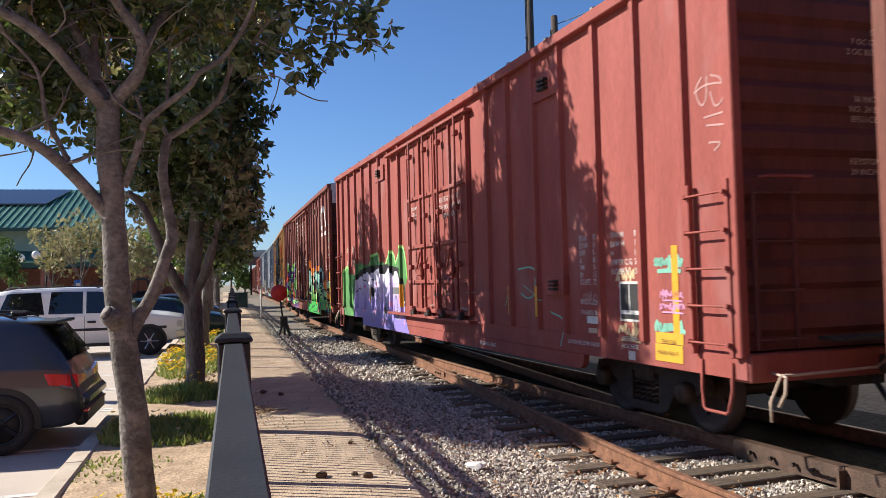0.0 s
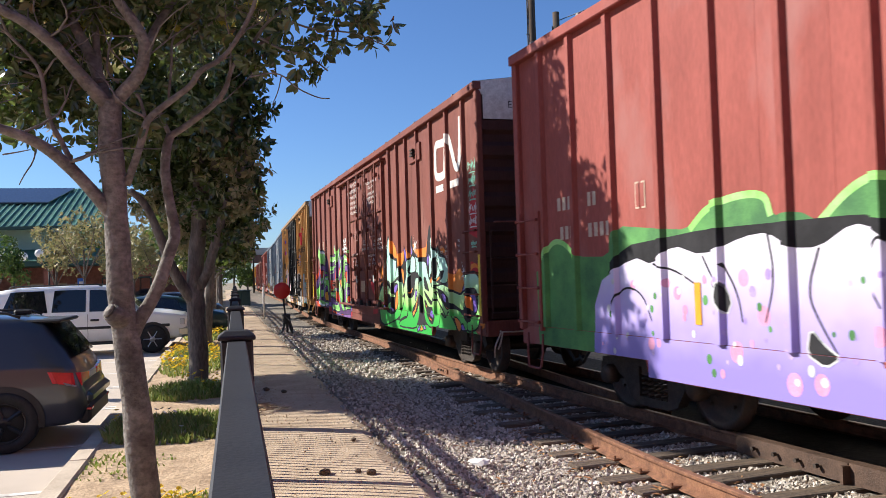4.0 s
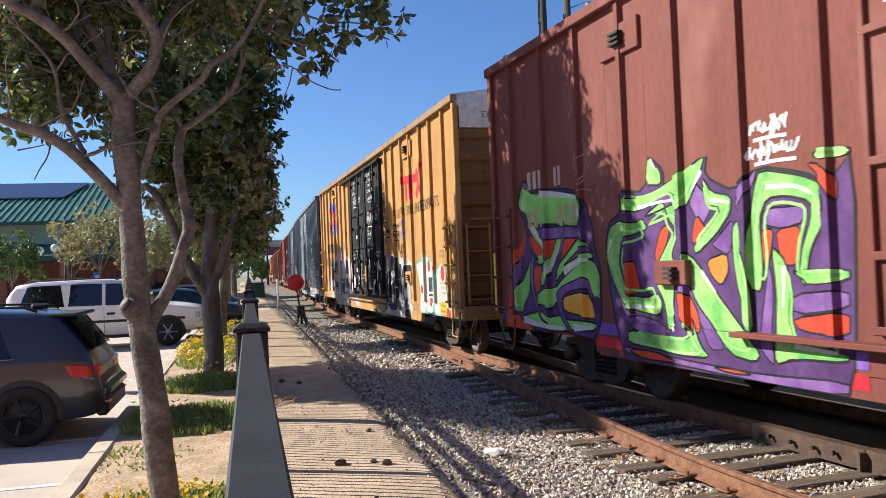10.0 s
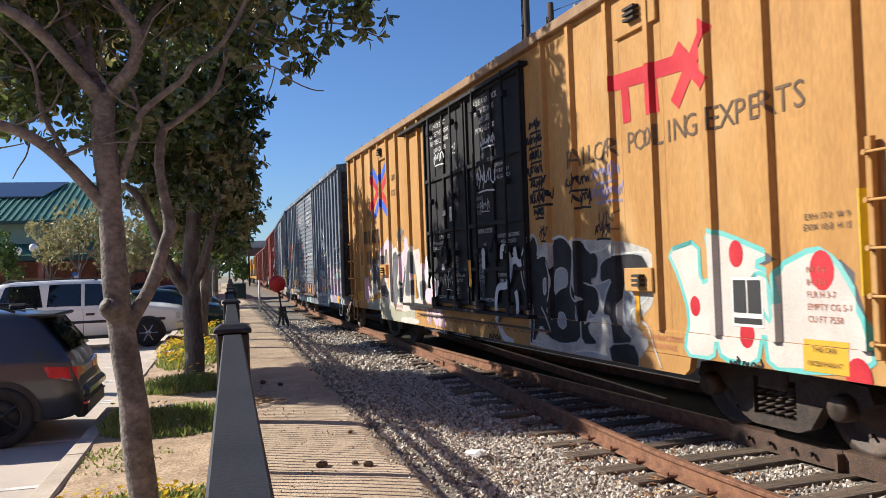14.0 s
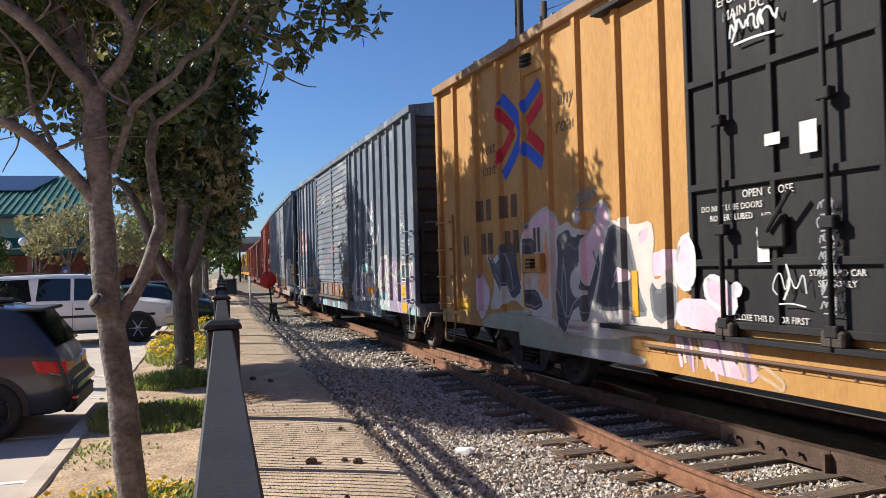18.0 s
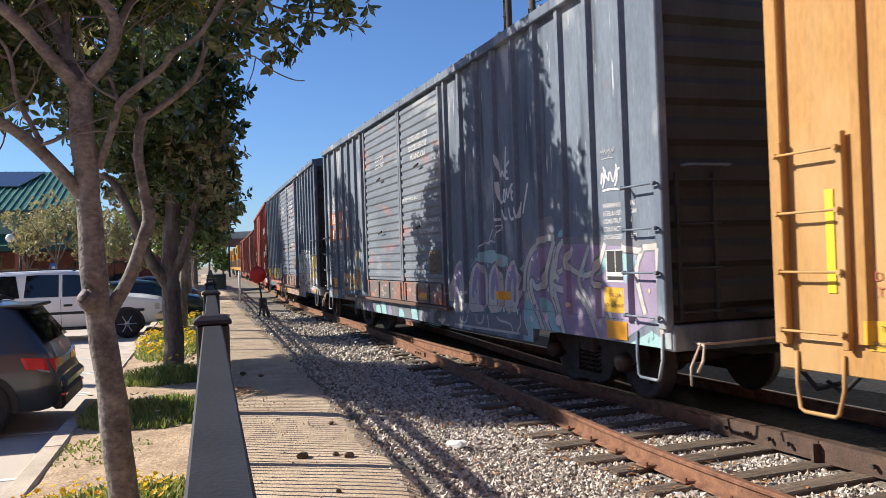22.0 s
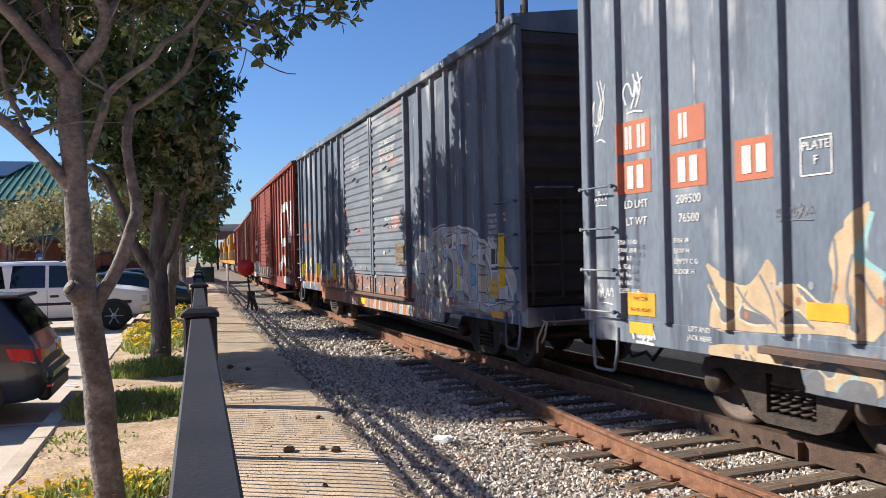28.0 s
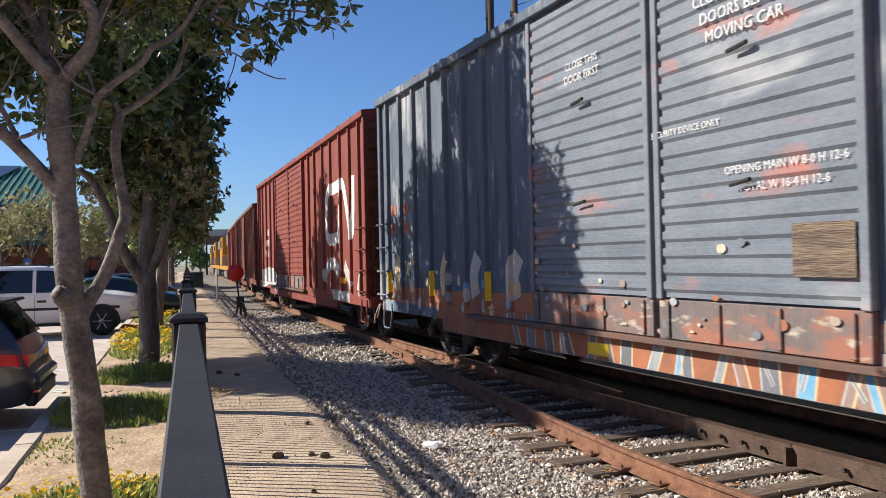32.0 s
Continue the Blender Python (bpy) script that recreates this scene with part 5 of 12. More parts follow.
    A["m_back"].append([(7.80, 0.58), (7.85, 0.98), (7.64, 1.39), (7.44, 1.61), (7.09, 1.70), (7.08, 2.03), (6.96, 2.22), (6.80, 2.74), (6.70, 2.77), (6.58, 2.71), (6.50, 2.52), (6.36, 2.36), (6.21, 2.25), (6.00, 2.20), (5.90, 2.22), (5.87, 2.04), (5.52, 2.00), (5.28, 2.11), (5.24, 2.48), (5.05, 2.35), (4.87, 2.29), (4.77, 2.15), (4.63, 2.21), (4.64, 2.54), (4.53, 2.68), (4.49, 2.52), (4.43, 2.36), (4.29, 2.25), (4.07, 2.20), (3.87, 2.16), (3.47, 2.16), (3.37, 2.15), (3.27, 2.26), (3.26, 2.48), (3.16, 2.61), (2.95, 2.58), (2.85, 2.38), (2.71, 2.27), (2.71, 1.71), (2.85, 0.82), (4.32, 0.62), (5.76, 0.68), (6.36, 0.69)])
    A["m_back"].append([(3.95, 2.15), (3.45, 2.12), (3.35, 2.44), (3.19, 2.75), (3.08, 2.80), (2.98, 2.41), (2.79, 2.28), (2.63, 2.37), (2.43, 2.20), (2.17, 2.15), (2.07, 2.03), (1.93, 1.92), (1.96, 1.73), (2.04, 1.62), (1.69, 1.50), (1.27, 1.45), (1.10, 1.55), (1.03, 1.72), (0.90, 1.77), (0.75, 1.83), (0.50, 1.84), (0.29, 1.76), (0.22, 1.58), (0.20, 1.25), (0.25, 1.05), (0.39, 0.85), (1.01, 0.78), (1.95, 0.72), (2.88, 0.66), (4.04, 0.59)])
    A["m_fade"] = []
    A["m_fade"].append([(7.04, 1.67), (6.97, 1.90), (7.05, 2.02), (6.91, 2.23), (6.78, 2.66), (6.70, 2.74), (6.60, 2.62), (6.52, 2.47), (6.38, 2.34), (6.28, 2.20), (6.06, 2.16), (5.91, 2.17), (6.03, 2.06), (5.90, 1.91), (5.96, 1.76), (6.29, 1.65), (6.39, 1.50), (6.57, 1.57), (6.78, 1.69)])
    A["m_fade"].append([(7.64, 1.35), (7.25, 1.60), (6.82, 1.59), (6.66, 1.51), (6.38, 1.43), (6.14, 1.35), (6.18, 1.28), (6.47, 1.33), (6.89, 1.36), (7.12, 1.34), (7.17, 1.19), (7.05, 0.98), (6.59, 0.91), (6.18, 0.95), (5.95, 1.08), (5.77, 1.31), (5.80, 1.54), (5.98, 1.64), (6.25, 1.59), (6.05, 1.70), (5.69, 1.73), (5.45, 1.66), (5.34, 1.54), (5.34, 1.25), (5.46, 1.03), (5.81, 0.84), (6.36, 0.74), (7.22, 0.61), (7.67, 0.67), (7.78, 0.99)])
    A["m_fade"].append([(6.92, 1.15), (6.52, 1.22), (6.44, 1.02), (6.97, 0.99)])
    A["m_fade"].append([(5.88, 2.02), (5.57, 1.98), (5.53, 1.81), (5.58, 1.76), (5.94, 1.76), (6.21, 1.67), (6.04, 1.88)])
    A["m_fade"].append([(4.92, 2.07), (4.63, 2.19), (4.71, 1.85), (4.56, 1.84), (4.78, 1.72), (4.93, 1.47), (4.93, 1.23), (5.04, 0.90), (5.34, 0.88), (5.78, 0.78), (5.37, 1.20), (5.21, 1.40), (5.51, 1.30), (5.35, 1.49), (5.12, 1.75), (5.02, 1.90)])
    A["m_fade"].append([(4.63, 2.17), (4.53, 2.23), (4.33, 2.19), (4.27, 2.09), (4.28, 1.87), (4.56, 1.85), (4.74, 1.84), (4.68, 2.06)])
    A["m_fade"].append([(4.41, 2.22), (4.12, 2.17), (3.91, 2.14), (3.93, 2.02), (4.02, 1.85), (4.21, 1.84), (4.26, 1.86), (4.20, 1.95), (4.23, 2.12)])
    A["m_fade"].append([(4.88, 1.17), (4.82, 1.41), (4.68, 1.31), (4.42, 1.43), (4.35, 1.74), (3.90, 1.77), (3.85, 1.62), (4.11, 1.45), (4.22, 1.26), (4.61, 1.08), (4.64, 1.00), (4.51, 0.89), (4.19, 1.11), (3.90, 1.43), (3.86, 1.59), (3.82, 1.37), (3.94, 1.12), (4.13, 0.86), (4.32, 0.67), (5.73, 0.65), (5.79, 0.75), (5.35, 0.85), (5.03, 0.89), (4.92, 1.13)])
    A["m_fade"].append([(3.87, 2.06), (3.83, 2.09), (3.63, 2.09), (3.45, 2.05), (3.39, 1.89), (3.29, 1.73), (3.21, 1.71), (3.01, 1.46), (3.05, 1.34), (3.12, 1.25), (3.43, 1.38), (3.65, 1.48), (3.60, 1.40), (3.24, 1.22), (3.05, 1.23), (2.82, 1.31), (2.68, 1.30), (2.55, 1.20), (2.51, 1.05), (2.54, 0.90), (2.64, 0.80), (3.19, 0.74), (3.55, 0.83), (3.65, 0.96), (3.73, 1.22), (3.82, 1.44), (3.85, 1.59), (3.76, 1.73), (3.90, 1.85)])
    A["m_fade"].append([(3.12, 2.56), (2.99, 2.53), (2.92, 2.39), (2.82, 2.32), (2.71, 2.25), (2.67, 2.18), (2.85, 2.06), (3.01, 1.91), (3.25, 1.72), (3.28, 1.75), (3.24, 1.93), (3.24, 2.14), (3.30, 2.26), (3.07, 2.12), (3.05, 2.16), (3.13, 2.30)])
    A["m_fade"].append([(2.66, 2.35), (2.56, 2.28), (2.47, 2.11), (2.34, 2.07), (2.12, 2.04), (2.13, 1.88), (2.26, 1.88), (2.45, 1.86), (2.62, 1.74), (2.77, 1.66), (2.83, 1.69), (2.69, 1.84), (2.64, 2.02), (2.72, 2.05), (2.68, 2.21)])
    A["m_fade"].append([(2.87, 1.74), (2.66, 1.63), (2.14, 1.64), (2.15, 1.46), (2.35, 1.47), (2.67, 1.60), (2.81, 1.58), (2.67, 1.49), (2.51, 1.36), (2.27, 1.17), (2.18, 1.08), (2.19, 0.85), (2.51, 0.82), (2.51, 1.05), (2.57, 1.23), (2.73, 1.31), (2.89, 1.33), (3.01, 1.26), (2.98, 1.39), (3.08, 1.61)])
    A["m_fade"].append([(2.66, 2.32), (2.51, 2.14), (2.18, 2.13), (2.08, 2.04), (1.96, 1.91), (1.99, 1.73), (2.07, 1.63), (2.38, 1.62), (2.54, 1.67), (2.31, 1.77), (2.31, 1.85), (2.51, 1.84), (2.65, 2.05)])
    A["m_fade"].append([(2.84, 1.57), (2.38, 1.62), (2.07, 1.58), (1.69, 1.48), (1.27, 1.43), (1.11, 1.49), (0.97, 1.66), (0.90, 1.72), (0.93, 1.58), (1.01, 1.38), (0.89, 1.37), (1.06, 1.18), (1.20, 1.14), (1.47, 1.19), (1.81, 1.27), (2.01, 1.34), (2.39, 1.48), (2.69, 1.51)])
    A["m_fade"].append([(2.79, 1.51), (2.52, 1.34), (2.18, 1.19), (1.81, 1.18), (1.42, 1.17), (1.16, 1.07), (0.91, 0.95), (0.92, 0.81), (1.18, 0.80), (1.44, 0.93), (1.67, 1.02), (1.83, 0.87), (2.20, 1.00), (2.47, 1.18), (2.71, 1.30)])
    A["m_fade"].append([(2.03, 1.13), (1.63, 0.92), (1.50, 0.76), (2.82, 0.67), (2.59, 0.87), (2.51, 1.08), (2.20, 0.97)])
    A["m_fade"].append([(0.87, 1.77), (0.70, 1.82), (0.50, 1.83), (0.31, 1.75), (0.23, 1.58), (0.21, 1.25), (0.26, 1.05), (0.40, 0.86), (0.92, 0.79), (0.95, 0.97), (0.75, 0.99), (0.74, 1.07), (0.55, 1.09), (0.42, 1.17), (0.36, 1.32), (0.40, 1.48), (0.52, 1.54), (0.79, 1.54), (0.88, 1.50), (0.93, 1.33), (1.05, 1.21), (1.15, 1.18), (1.06, 1.32), (0.91, 1.55)])
    A["m_pur"] = []
    A["m_pur"].append([(5.22, 2.46), (5.17, 2.42), (4.94, 2.23), (4.98, 2.07), (5.12, 2.10), (5.19, 2.28)])
    A["m_pur"].append([(4.57, 2.47), (4.48, 2.29), (4.56, 2.23), (4.63, 2.24)])
    A["m_pur"].append([(3.41, 2.10), (3.26, 2.24), (3.23, 2.14), (3.28, 1.95), (3.34, 1.98)])
    A["m_pur"].append([(6.26, 1.43), (6.23, 1.55), (5.95, 1.63), (5.84, 1.59), (6.11, 1.38)])
    A["m_pur"].append([(7.12, 1.32), (6.94, 1.34), (7.05, 1.00), (7.20, 1.14)])
    A["m_pur"].append([(6.44, 1.17), (6.24, 1.03), (6.36, 0.92), (6.49, 1.03)])
    A["m_pur"].append([(4.34, 1.50), (4.16, 1.48), (4.29, 1.32), (4.38, 1.24)])
    A["m_pur"].append([(3.21, 1.12), (2.96, 1.07), (3.00, 0.93), (3.25, 0.99)])
    A["m_pur"].append([(2.46, 1.43), (2.33, 1.46), (2.16, 1.39), (2.17, 1.25), (2.33, 1.29)])
    A["m_pur"].append([(4.27, 0.63), (4.04, 0.77), (4.02, 0.69), (4.09, 0.63)])
    A["m_pur"].append([(3.76, 0.82), (3.58, 0.74), (3.54, 0.70), (3.72, 0.69)])
    A["m_pur"].append([(3.98, 1.89), (3.89, 1.96), (3.88, 1.88), (3.95, 1.85)])
    A["m_pur"].append([(1.20, 1.49), (1.01, 1.65), (0.97, 1.63), (1.04, 1.49)])
    A["m_pur"].append([(0.84, 1.48), (0.64, 1.46), (0.49, 1.44), (0.41, 1.32), (0.44, 1.14), (0.59, 1.12), (0.63, 1.31), (0.80, 1.43)])
    A["m_pur"].append([(1.28, 0.90), (1.15, 0.93), (1.03, 0.81), (1.24, 0.79)])
    A["m_oin"] = []
    A["m_oin"].append([(5.52, 1.97), (5.32, 1.95), (5.24, 1.79), (5.30, 1.57), (5.39, 1.72)])
    A["m_oin"].append([(6.18, 0.97), (6.19, 1.11), (6.03, 1.44), (5.85, 1.49), (5.88, 1.23), (6.00, 1.04)])
    A["m_oin"].append([(4.57, 1.02), (4.39, 1.10), (4.22, 1.29), (4.09, 1.44), (4.18, 1.25), (4.38, 0.98), (4.54, 0.92)])
    A["m_oin"].append([(4.76, 1.43), (4.58, 1.54), (4.50, 1.53), (4.70, 1.39)])
    A["m_oin"].append([(3.19, 1.71), (2.86, 1.85), (2.88, 1.78), (3.15, 1.60)])
    A["m_oin"].append([(2.76, 1.69), (2.66, 1.74), (2.52, 1.77), (2.52, 1.71), (2.71, 1.66)])
    A["m_oin"].append([(3.42, 1.00), (3.07, 0.91), (3.05, 0.88), (3.22, 0.89)])
    A["m_oin"].append([(3.57, 1.23), (3.45, 1.18), (3.47, 1.09)])
    A["m_oin"].append([(4.02, 0.64), (3.89, 0.79), (3.76, 0.69), (3.83, 0.66)])
    A["m_oin"].append([(2.35, 1.25), (1.94, 1.15), (2.11, 1.14)])
    A["m_oin"].append([(0.86, 1.44), (0.68, 1.39), (0.60, 1.29), (0.62, 1.13), (0.80, 1.20), (0.91, 1.32)])
    A["m_oin"].append([(1.67, 1.02), (1.48, 1.02), (1.26, 0.93), (1.29, 0.78), (1.45, 0.78)])
    A["m_red"] = []
    A["m_red"].append([(0.69, 1.85), (0.50, 1.90), (0.30, 1.88), (0.26, 1.76), (0.47, 1.84)])
    A["r_back"] = []
    A["r_back"].append([(15.44, 1.90), (15.35, 2.22), (15.04, 2.33), (15.10, 2.58), (14.52, 2.52), (14.44, 2.92), (14.15, 2.72), (14.17, 2.52), (13.39, 2.80), (13.45, 2.57), (13.00, 2.37), (12.67, 2.57), (12.10, 2.45), (11.83, 2.33), (11.54, 2.58), (11.66, 0.41), (12.30, 0.37), (13.16, 0.35), (13.98, 0.37), (14.99, 0.44), (15.32, 1.12)])
    A["r_grn"] = []
    A["r_grn"].append([(15.08, 2.52), (14.74, 2.46), (14.32, 2.50), (13.88, 2.62), (13.41, 2.79), (13.53, 2.58), (13.72, 2.33), (13.91, 2.24), (13.98, 2.47), (14.33, 2.42), (14.70, 2.30), (14.98, 2.35)])
    A["r_grn"].append([(14.44, 2.92), (14.40, 2.81), (14.20, 2.72), (14.20, 2.56), (14.50, 2.59)])
    A["r_grn"].append([(15.35, 2.15), (15.10, 2.24), (14.76, 2.18), (14.60, 2.23), (14.50, 2.10), (14.78, 2.05), (15.06, 2.01), (15.14, 1.76), (15.05, 1.51), (14.94, 1.35), (14.57, 1.33), (14.36, 1.39), (14.27, 1.28), (14.33, 1.13), (14.74, 1.17), (15.07, 1.22), (15.29, 1.51), (15.44, 1.83)])
    A["r_grn"].append([(14.60, 2.23), (14.18, 2.40), (14.10, 2.19), (13.97, 2.07), (14.17, 1.86), (14.33, 1.69), (14.40, 1.51), (14.22, 1.28), (14.19, 1.00), (14.05, 0.98), (14.08, 1.17), (14.00, 1.68), (14.08, 1.80), (13.87, 2.12), (13.95, 2.35), (14.34, 2.27)])
    A["r_grn"].append([(13.85, 1.84), (13.64, 1.73), (13.34, 1.41), (13.12, 1.21), (12.92, 1.03), (12.72, 0.85), (12.80, 0.77), (13.15, 0.81), (13.44, 1.10), (13.67, 1.30), (13.78, 1.51)])
    A["r_grn"].append([(13.49, 2.58), (13.34, 2.40), (13.04, 2.34), (13.07, 2.17), (13.29, 1.98), (13.64, 1.78), (13.67, 1.89), (13.37, 2.09), (13.20, 2.23), (13.43, 2.28)])
    A["r_grn"].append([(12.72, 2.38), (12.64, 2.54), (12.13, 2.43), (11.91, 2.34), (11.84, 2.16), (11.91, 1.99), (12.06, 1.79), (12.13, 1.48), (12.19, 1.52), (12.14, 1.83), (12.04, 2.05), (12.03, 2.20), (12.31, 2.27), (12.56, 2.27), (12.67, 2.09), (12.64, 1.66), (12.69, 1.42), (12.82, 1.45), (12.82, 1.91), (12.77, 2.20)])
    A["r_grn"].append([(12.97, 2.11), (12.93, 1.91), (12.84, 1.67), (12.79, 1.42), (12.78, 1.04), (12.88, 1.08), (13.00, 1.42), (13.05, 1.72), (13.06, 2.02)])
    A["r_grn"].append([(12.53, 1.85), (12.35, 1.70), (12.31, 1.43), (12.35, 1.20), (12.28, 0.98), (12.05, 0.94), (11.69, 0.95), (11.69, 0.87), (12.29, 0.85), (12.54, 0.77), (12.52, 1.06), (12.49, 1.43)])
    A["r_grn"].append([(14.98, 0.95), (14.44, 0.92), (13.70, 0.92), (13.77, 1.19), (13.62, 0.87), (13.46, 0.75), (13.98, 0.73), (14.45, 0.77), (14.99, 0.79)])
    A["r_grn"].append([(12.30, 1.61), (12.18, 1.61), (11.65, 1.63), (11.65, 1.53), (12.13, 1.50), (12.16, 1.55)])
    A["r_grn"].append([(12.00, 2.58), (11.89, 2.62), (11.59, 2.59), (11.59, 2.54), (11.90, 2.54)])
    A["r_pur"] = []
    A["r_pur"].append([(14.32, 2.44), (13.94, 2.46), (13.95, 2.35), (14.55, 2.23), (14.44, 2.31)])
    A["r_pur"].append([(13.62, 2.54), (13.43, 2.38), (13.35, 2.25), (13.53, 2.05), (13.65, 2.22), (13.72, 2.33)])
    A["r_pur"].append([(13.30, 1.93), (13.02, 2.14), (13.08, 1.82), (13.16, 1.77), (13.38, 1.88)])
    A["r_pur"].append([(12.60, 2.18), (12.09, 2.17), (12.10, 2.03), (12.39, 1.98), (12.64, 2.04)])
    A["r_pur"].append([(15.25, 1.96), (15.15, 1.70), (15.00, 1.38), (14.91, 1.14), (14.14, 1.00), (14.17, 0.94), (14.97, 1.01), (15.24, 1.38), (15.38, 1.83)])
    A["r_pur"].append([(14.09, 1.68), (13.82, 1.62), (13.59, 1.30), (13.36, 1.05), (13.22, 0.85), (13.46, 0.83), (13.60, 1.09), (13.85, 1.29)])
    A["r_pur"].append([(12.89, 2.40), (12.67, 2.57), (12.72, 2.43), (12.95, 2.16), (13.01, 2.27)])
    A["r_pur"].append([(12.57, 1.71), (12.52, 1.43), (12.58, 1.05), (12.54, 0.77), (12.63, 0.81), (12.75, 0.94), (12.66, 1.33)])
    A["r_pur"].append([(12.31, 1.41), (11.66, 1.46), (11.67, 1.30), (12.29, 1.23)])
    A["r_pur"].append([(12.21, 1.97), (12.09, 2.09), (12.14, 1.83), (12.18, 1.57), (12.24, 1.75)])
    A["r_pur"].append([(14.85, 1.14), (14.23, 1.05), (14.20, 0.91), (14.65, 0.91), (14.92, 0.98)])
    A["r_pur"].append([(15.11, 0.75), (14.46, 0.71), (13.39, 0.68), (12.67, 0.67), (11.70, 0.72), (11.71, 0.60), (12.55, 0.59), (13.32, 0.61), (15.00, 0.66)])
    A["r_red"] = []
    A["r_red"].append([(14.25, 2.09), (14.06, 2.14), (14.15, 1.91), (14.33, 1.71), (14.39, 1.80)])
    A["r_red"].append([(13.60, 2.21), (13.45, 2.04), (13.59, 1.84), (13.71, 1.95)])
    A["r_red"].append([(14.02, 1.40), (13.79, 1.40), (13.64, 1.19), (13.61, 0.98), (13.78, 1.02), (13.99, 1.23)])
    A["r_red"].append([(12.46, 1.98), (12.15, 2.01), (12.20, 1.79), (12.23, 1.66), (12.38, 1.66), (12.44, 1.80)])
    A["r_red"].append([(12.65, 2.00), (12.49, 1.99), (12.53, 1.80), (12.61, 1.57), (12.65, 1.76)])
    A["r_red"].append([(12.32, 1.20), (11.67, 1.29), (11.68, 1.07), (12.21, 1.09)])
    A["r_red"].append([(14.97, 1.73), (14.80, 1.75), (14.67, 1.39), (14.94, 1.35), (15.05, 1.51)])
    A["r_red"].append([(12.06, 2.53), (11.85, 2.48), (11.73, 2.36), (11.74, 2.15), (11.83, 2.29), (11.96, 2.43)])
    A["r_red"].append([(15.02, 0.72), (14.46, 0.74), (13.98, 0.65), (14.67, 0.63)])
    A["r_red"].append([(13.47, 0.67), (13.09, 0.68), (12.81, 0.65), (13.16, 0.63)])
    A["r_org"] = []
    A["r_org"].append([(13.47, 1.73), (13.15, 1.80), (13.13, 1.62), (13.25, 1.47), (13.40, 1.57)])
    A["r_glint"] = []
    A["r_glint"].append([(14.70, 2.35), (14.33, 2.38), (13.99, 2.38)])
    A["r_glint"].append([(14.39, 2.86), (14.30, 2.75)])
    A["r_glint"].append([(13.49, 2.63), (13.67, 2.44)])
    A["r_glint"].append([(12.56, 2.37), (12.19, 2.35), (12.02, 2.26)])
    A["r_glint"].append([(13.35, 2.32), (13.08, 2.28)])
    A["r_glint"].append([(11.89, 2.29), (11.93, 2.08)])
    A["r_glint"].append([(12.38, 1.66), (12.41, 1.29)])
    A["r_glint"].append([(15.30, 2.02), (15.38, 1.86)])
    A["r_glint"].append([(14.84, 1.23), (14.42, 1.23)])
    A["r_glint"].append([(13.56, 1.62), (13.34, 1.41)])
    A["r_glint"].append([(12.28, 0.96), (11.80, 0.94)])
    A["r_glint"].append([(14.09, 1.06), (14.07, 0.98)])
    A["v_halo"] = []
    A["v_halo"].append([(18.28, 0.65), (18.19, 1.80), (17.90, 2.16), (17.56, 2.19), (17.18, 1.96), (16.38, 1.94), (16.22, 2.29), (15.53, 2.22), (14.85, 2.16), (14.51, 2.40), (13.77, 2.45), (13.70, 2.21), (13.37, 2.23), (13.14, 2.12), (12.83, 2.36), (12.54, 2.45), (12.28, 2.34), (12.20, 2.15), (11.92, 2.33), (11.79, 2.49), (11.57, 2.52), (11.42, 2.43), (11.28, 2.07), (11.21, 1.77), (11.41, 1.63), (11.48, 1.28), (13.35, 1.20), (15.88, 0.64)])
    A["v_lime"] = []
    A["v_lime"].append([(18.19, 1.80), (17.90, 2.16), (17.56, 2.19), (17.18, 1.96)])
    A["v_lime"].append([(14.85, 2.16), (14.51, 2.40), (13.77, 2.45), (13.70, 2.21)])
    A["v_lime"].append([(13.14, 2.12), (12.83, 2.36), (12.54, 2.45), (12.28, 2.34), (12.20, 2.15)])
    A["v_lime"].append([(12.20, 2.15), (11.92, 2.33), (11.79, 2.49), (11.57, 2.52), (11.42, 2.43), (11.28, 2.07), (11.22, 1.78)])
    A["v_back"] = []
    A["v_back"].append([(16.51, 1.68), (16.07, 2.05), (15.31, 2.10), (14.64, 2.15), (13.77, 2.15), (13.39, 2.15), (12.70, 2.15), (12.59, 2.11), (12.06, 2.06), (11.79, 2.02), (11.67, 1.88), (11.47, 1.71), (11.39, 1.51), (11.41, 1.14), (11.80, 1.17), (12.44, 1.31), (15.56, 1.21)])
    A["v_body"] = []
    A["v_body"].append([(16.74, 1.60), (15.88, 1.92), (15.51, 1.82), (15.14, 2.02), (14.66, 1.89), (14.05, 2.05), (13.75, 2.07), (13.47, 1.92), (13.16, 1.91), (12.81, 2.09), (12.55, 2.02), (12.41, 1.81), (12.30, 1.98), (12.06, 1.96), (11.89, 1.77), (11.86, 1.50), (11.66, 1.34), (11.46, 1.19), (11.40, 0.94), (11.07, 0.57), (11.08, 0.42), (11.83, 0.37), (13.36, 0.37), (16.80, 0.41)])
    A["v_line"] = []
    A["v_line"].append([(12.41, 1.84), (12.55, 2.02), (12.67, 1.67), (12.53, 1.43)])
    A["v_line"].append([(15.51, 1.83), (15.08, 1.75), (14.76, 1.60)])
    A["v_line"].append([(14.36, 1.81), (14.16, 1.53), (14.11, 1.26)])
    A["v_line"].append([(13.75, 2.07), (13.67, 1.67), (13.81, 1.27)])
    A["v_line"].append([(13.16, 1.91), (13.31, 1.54), (13.18, 1.29), (13.01, 1.05)])
    A["v_line"].append([(12.29, 1.32), (12.19, 1.44), (12.10, 1.33), (12.07, 1.10)])
    A["v_line"].append([(12.43, 0.62), (12.31, 1.09), (12.35, 1.20)])
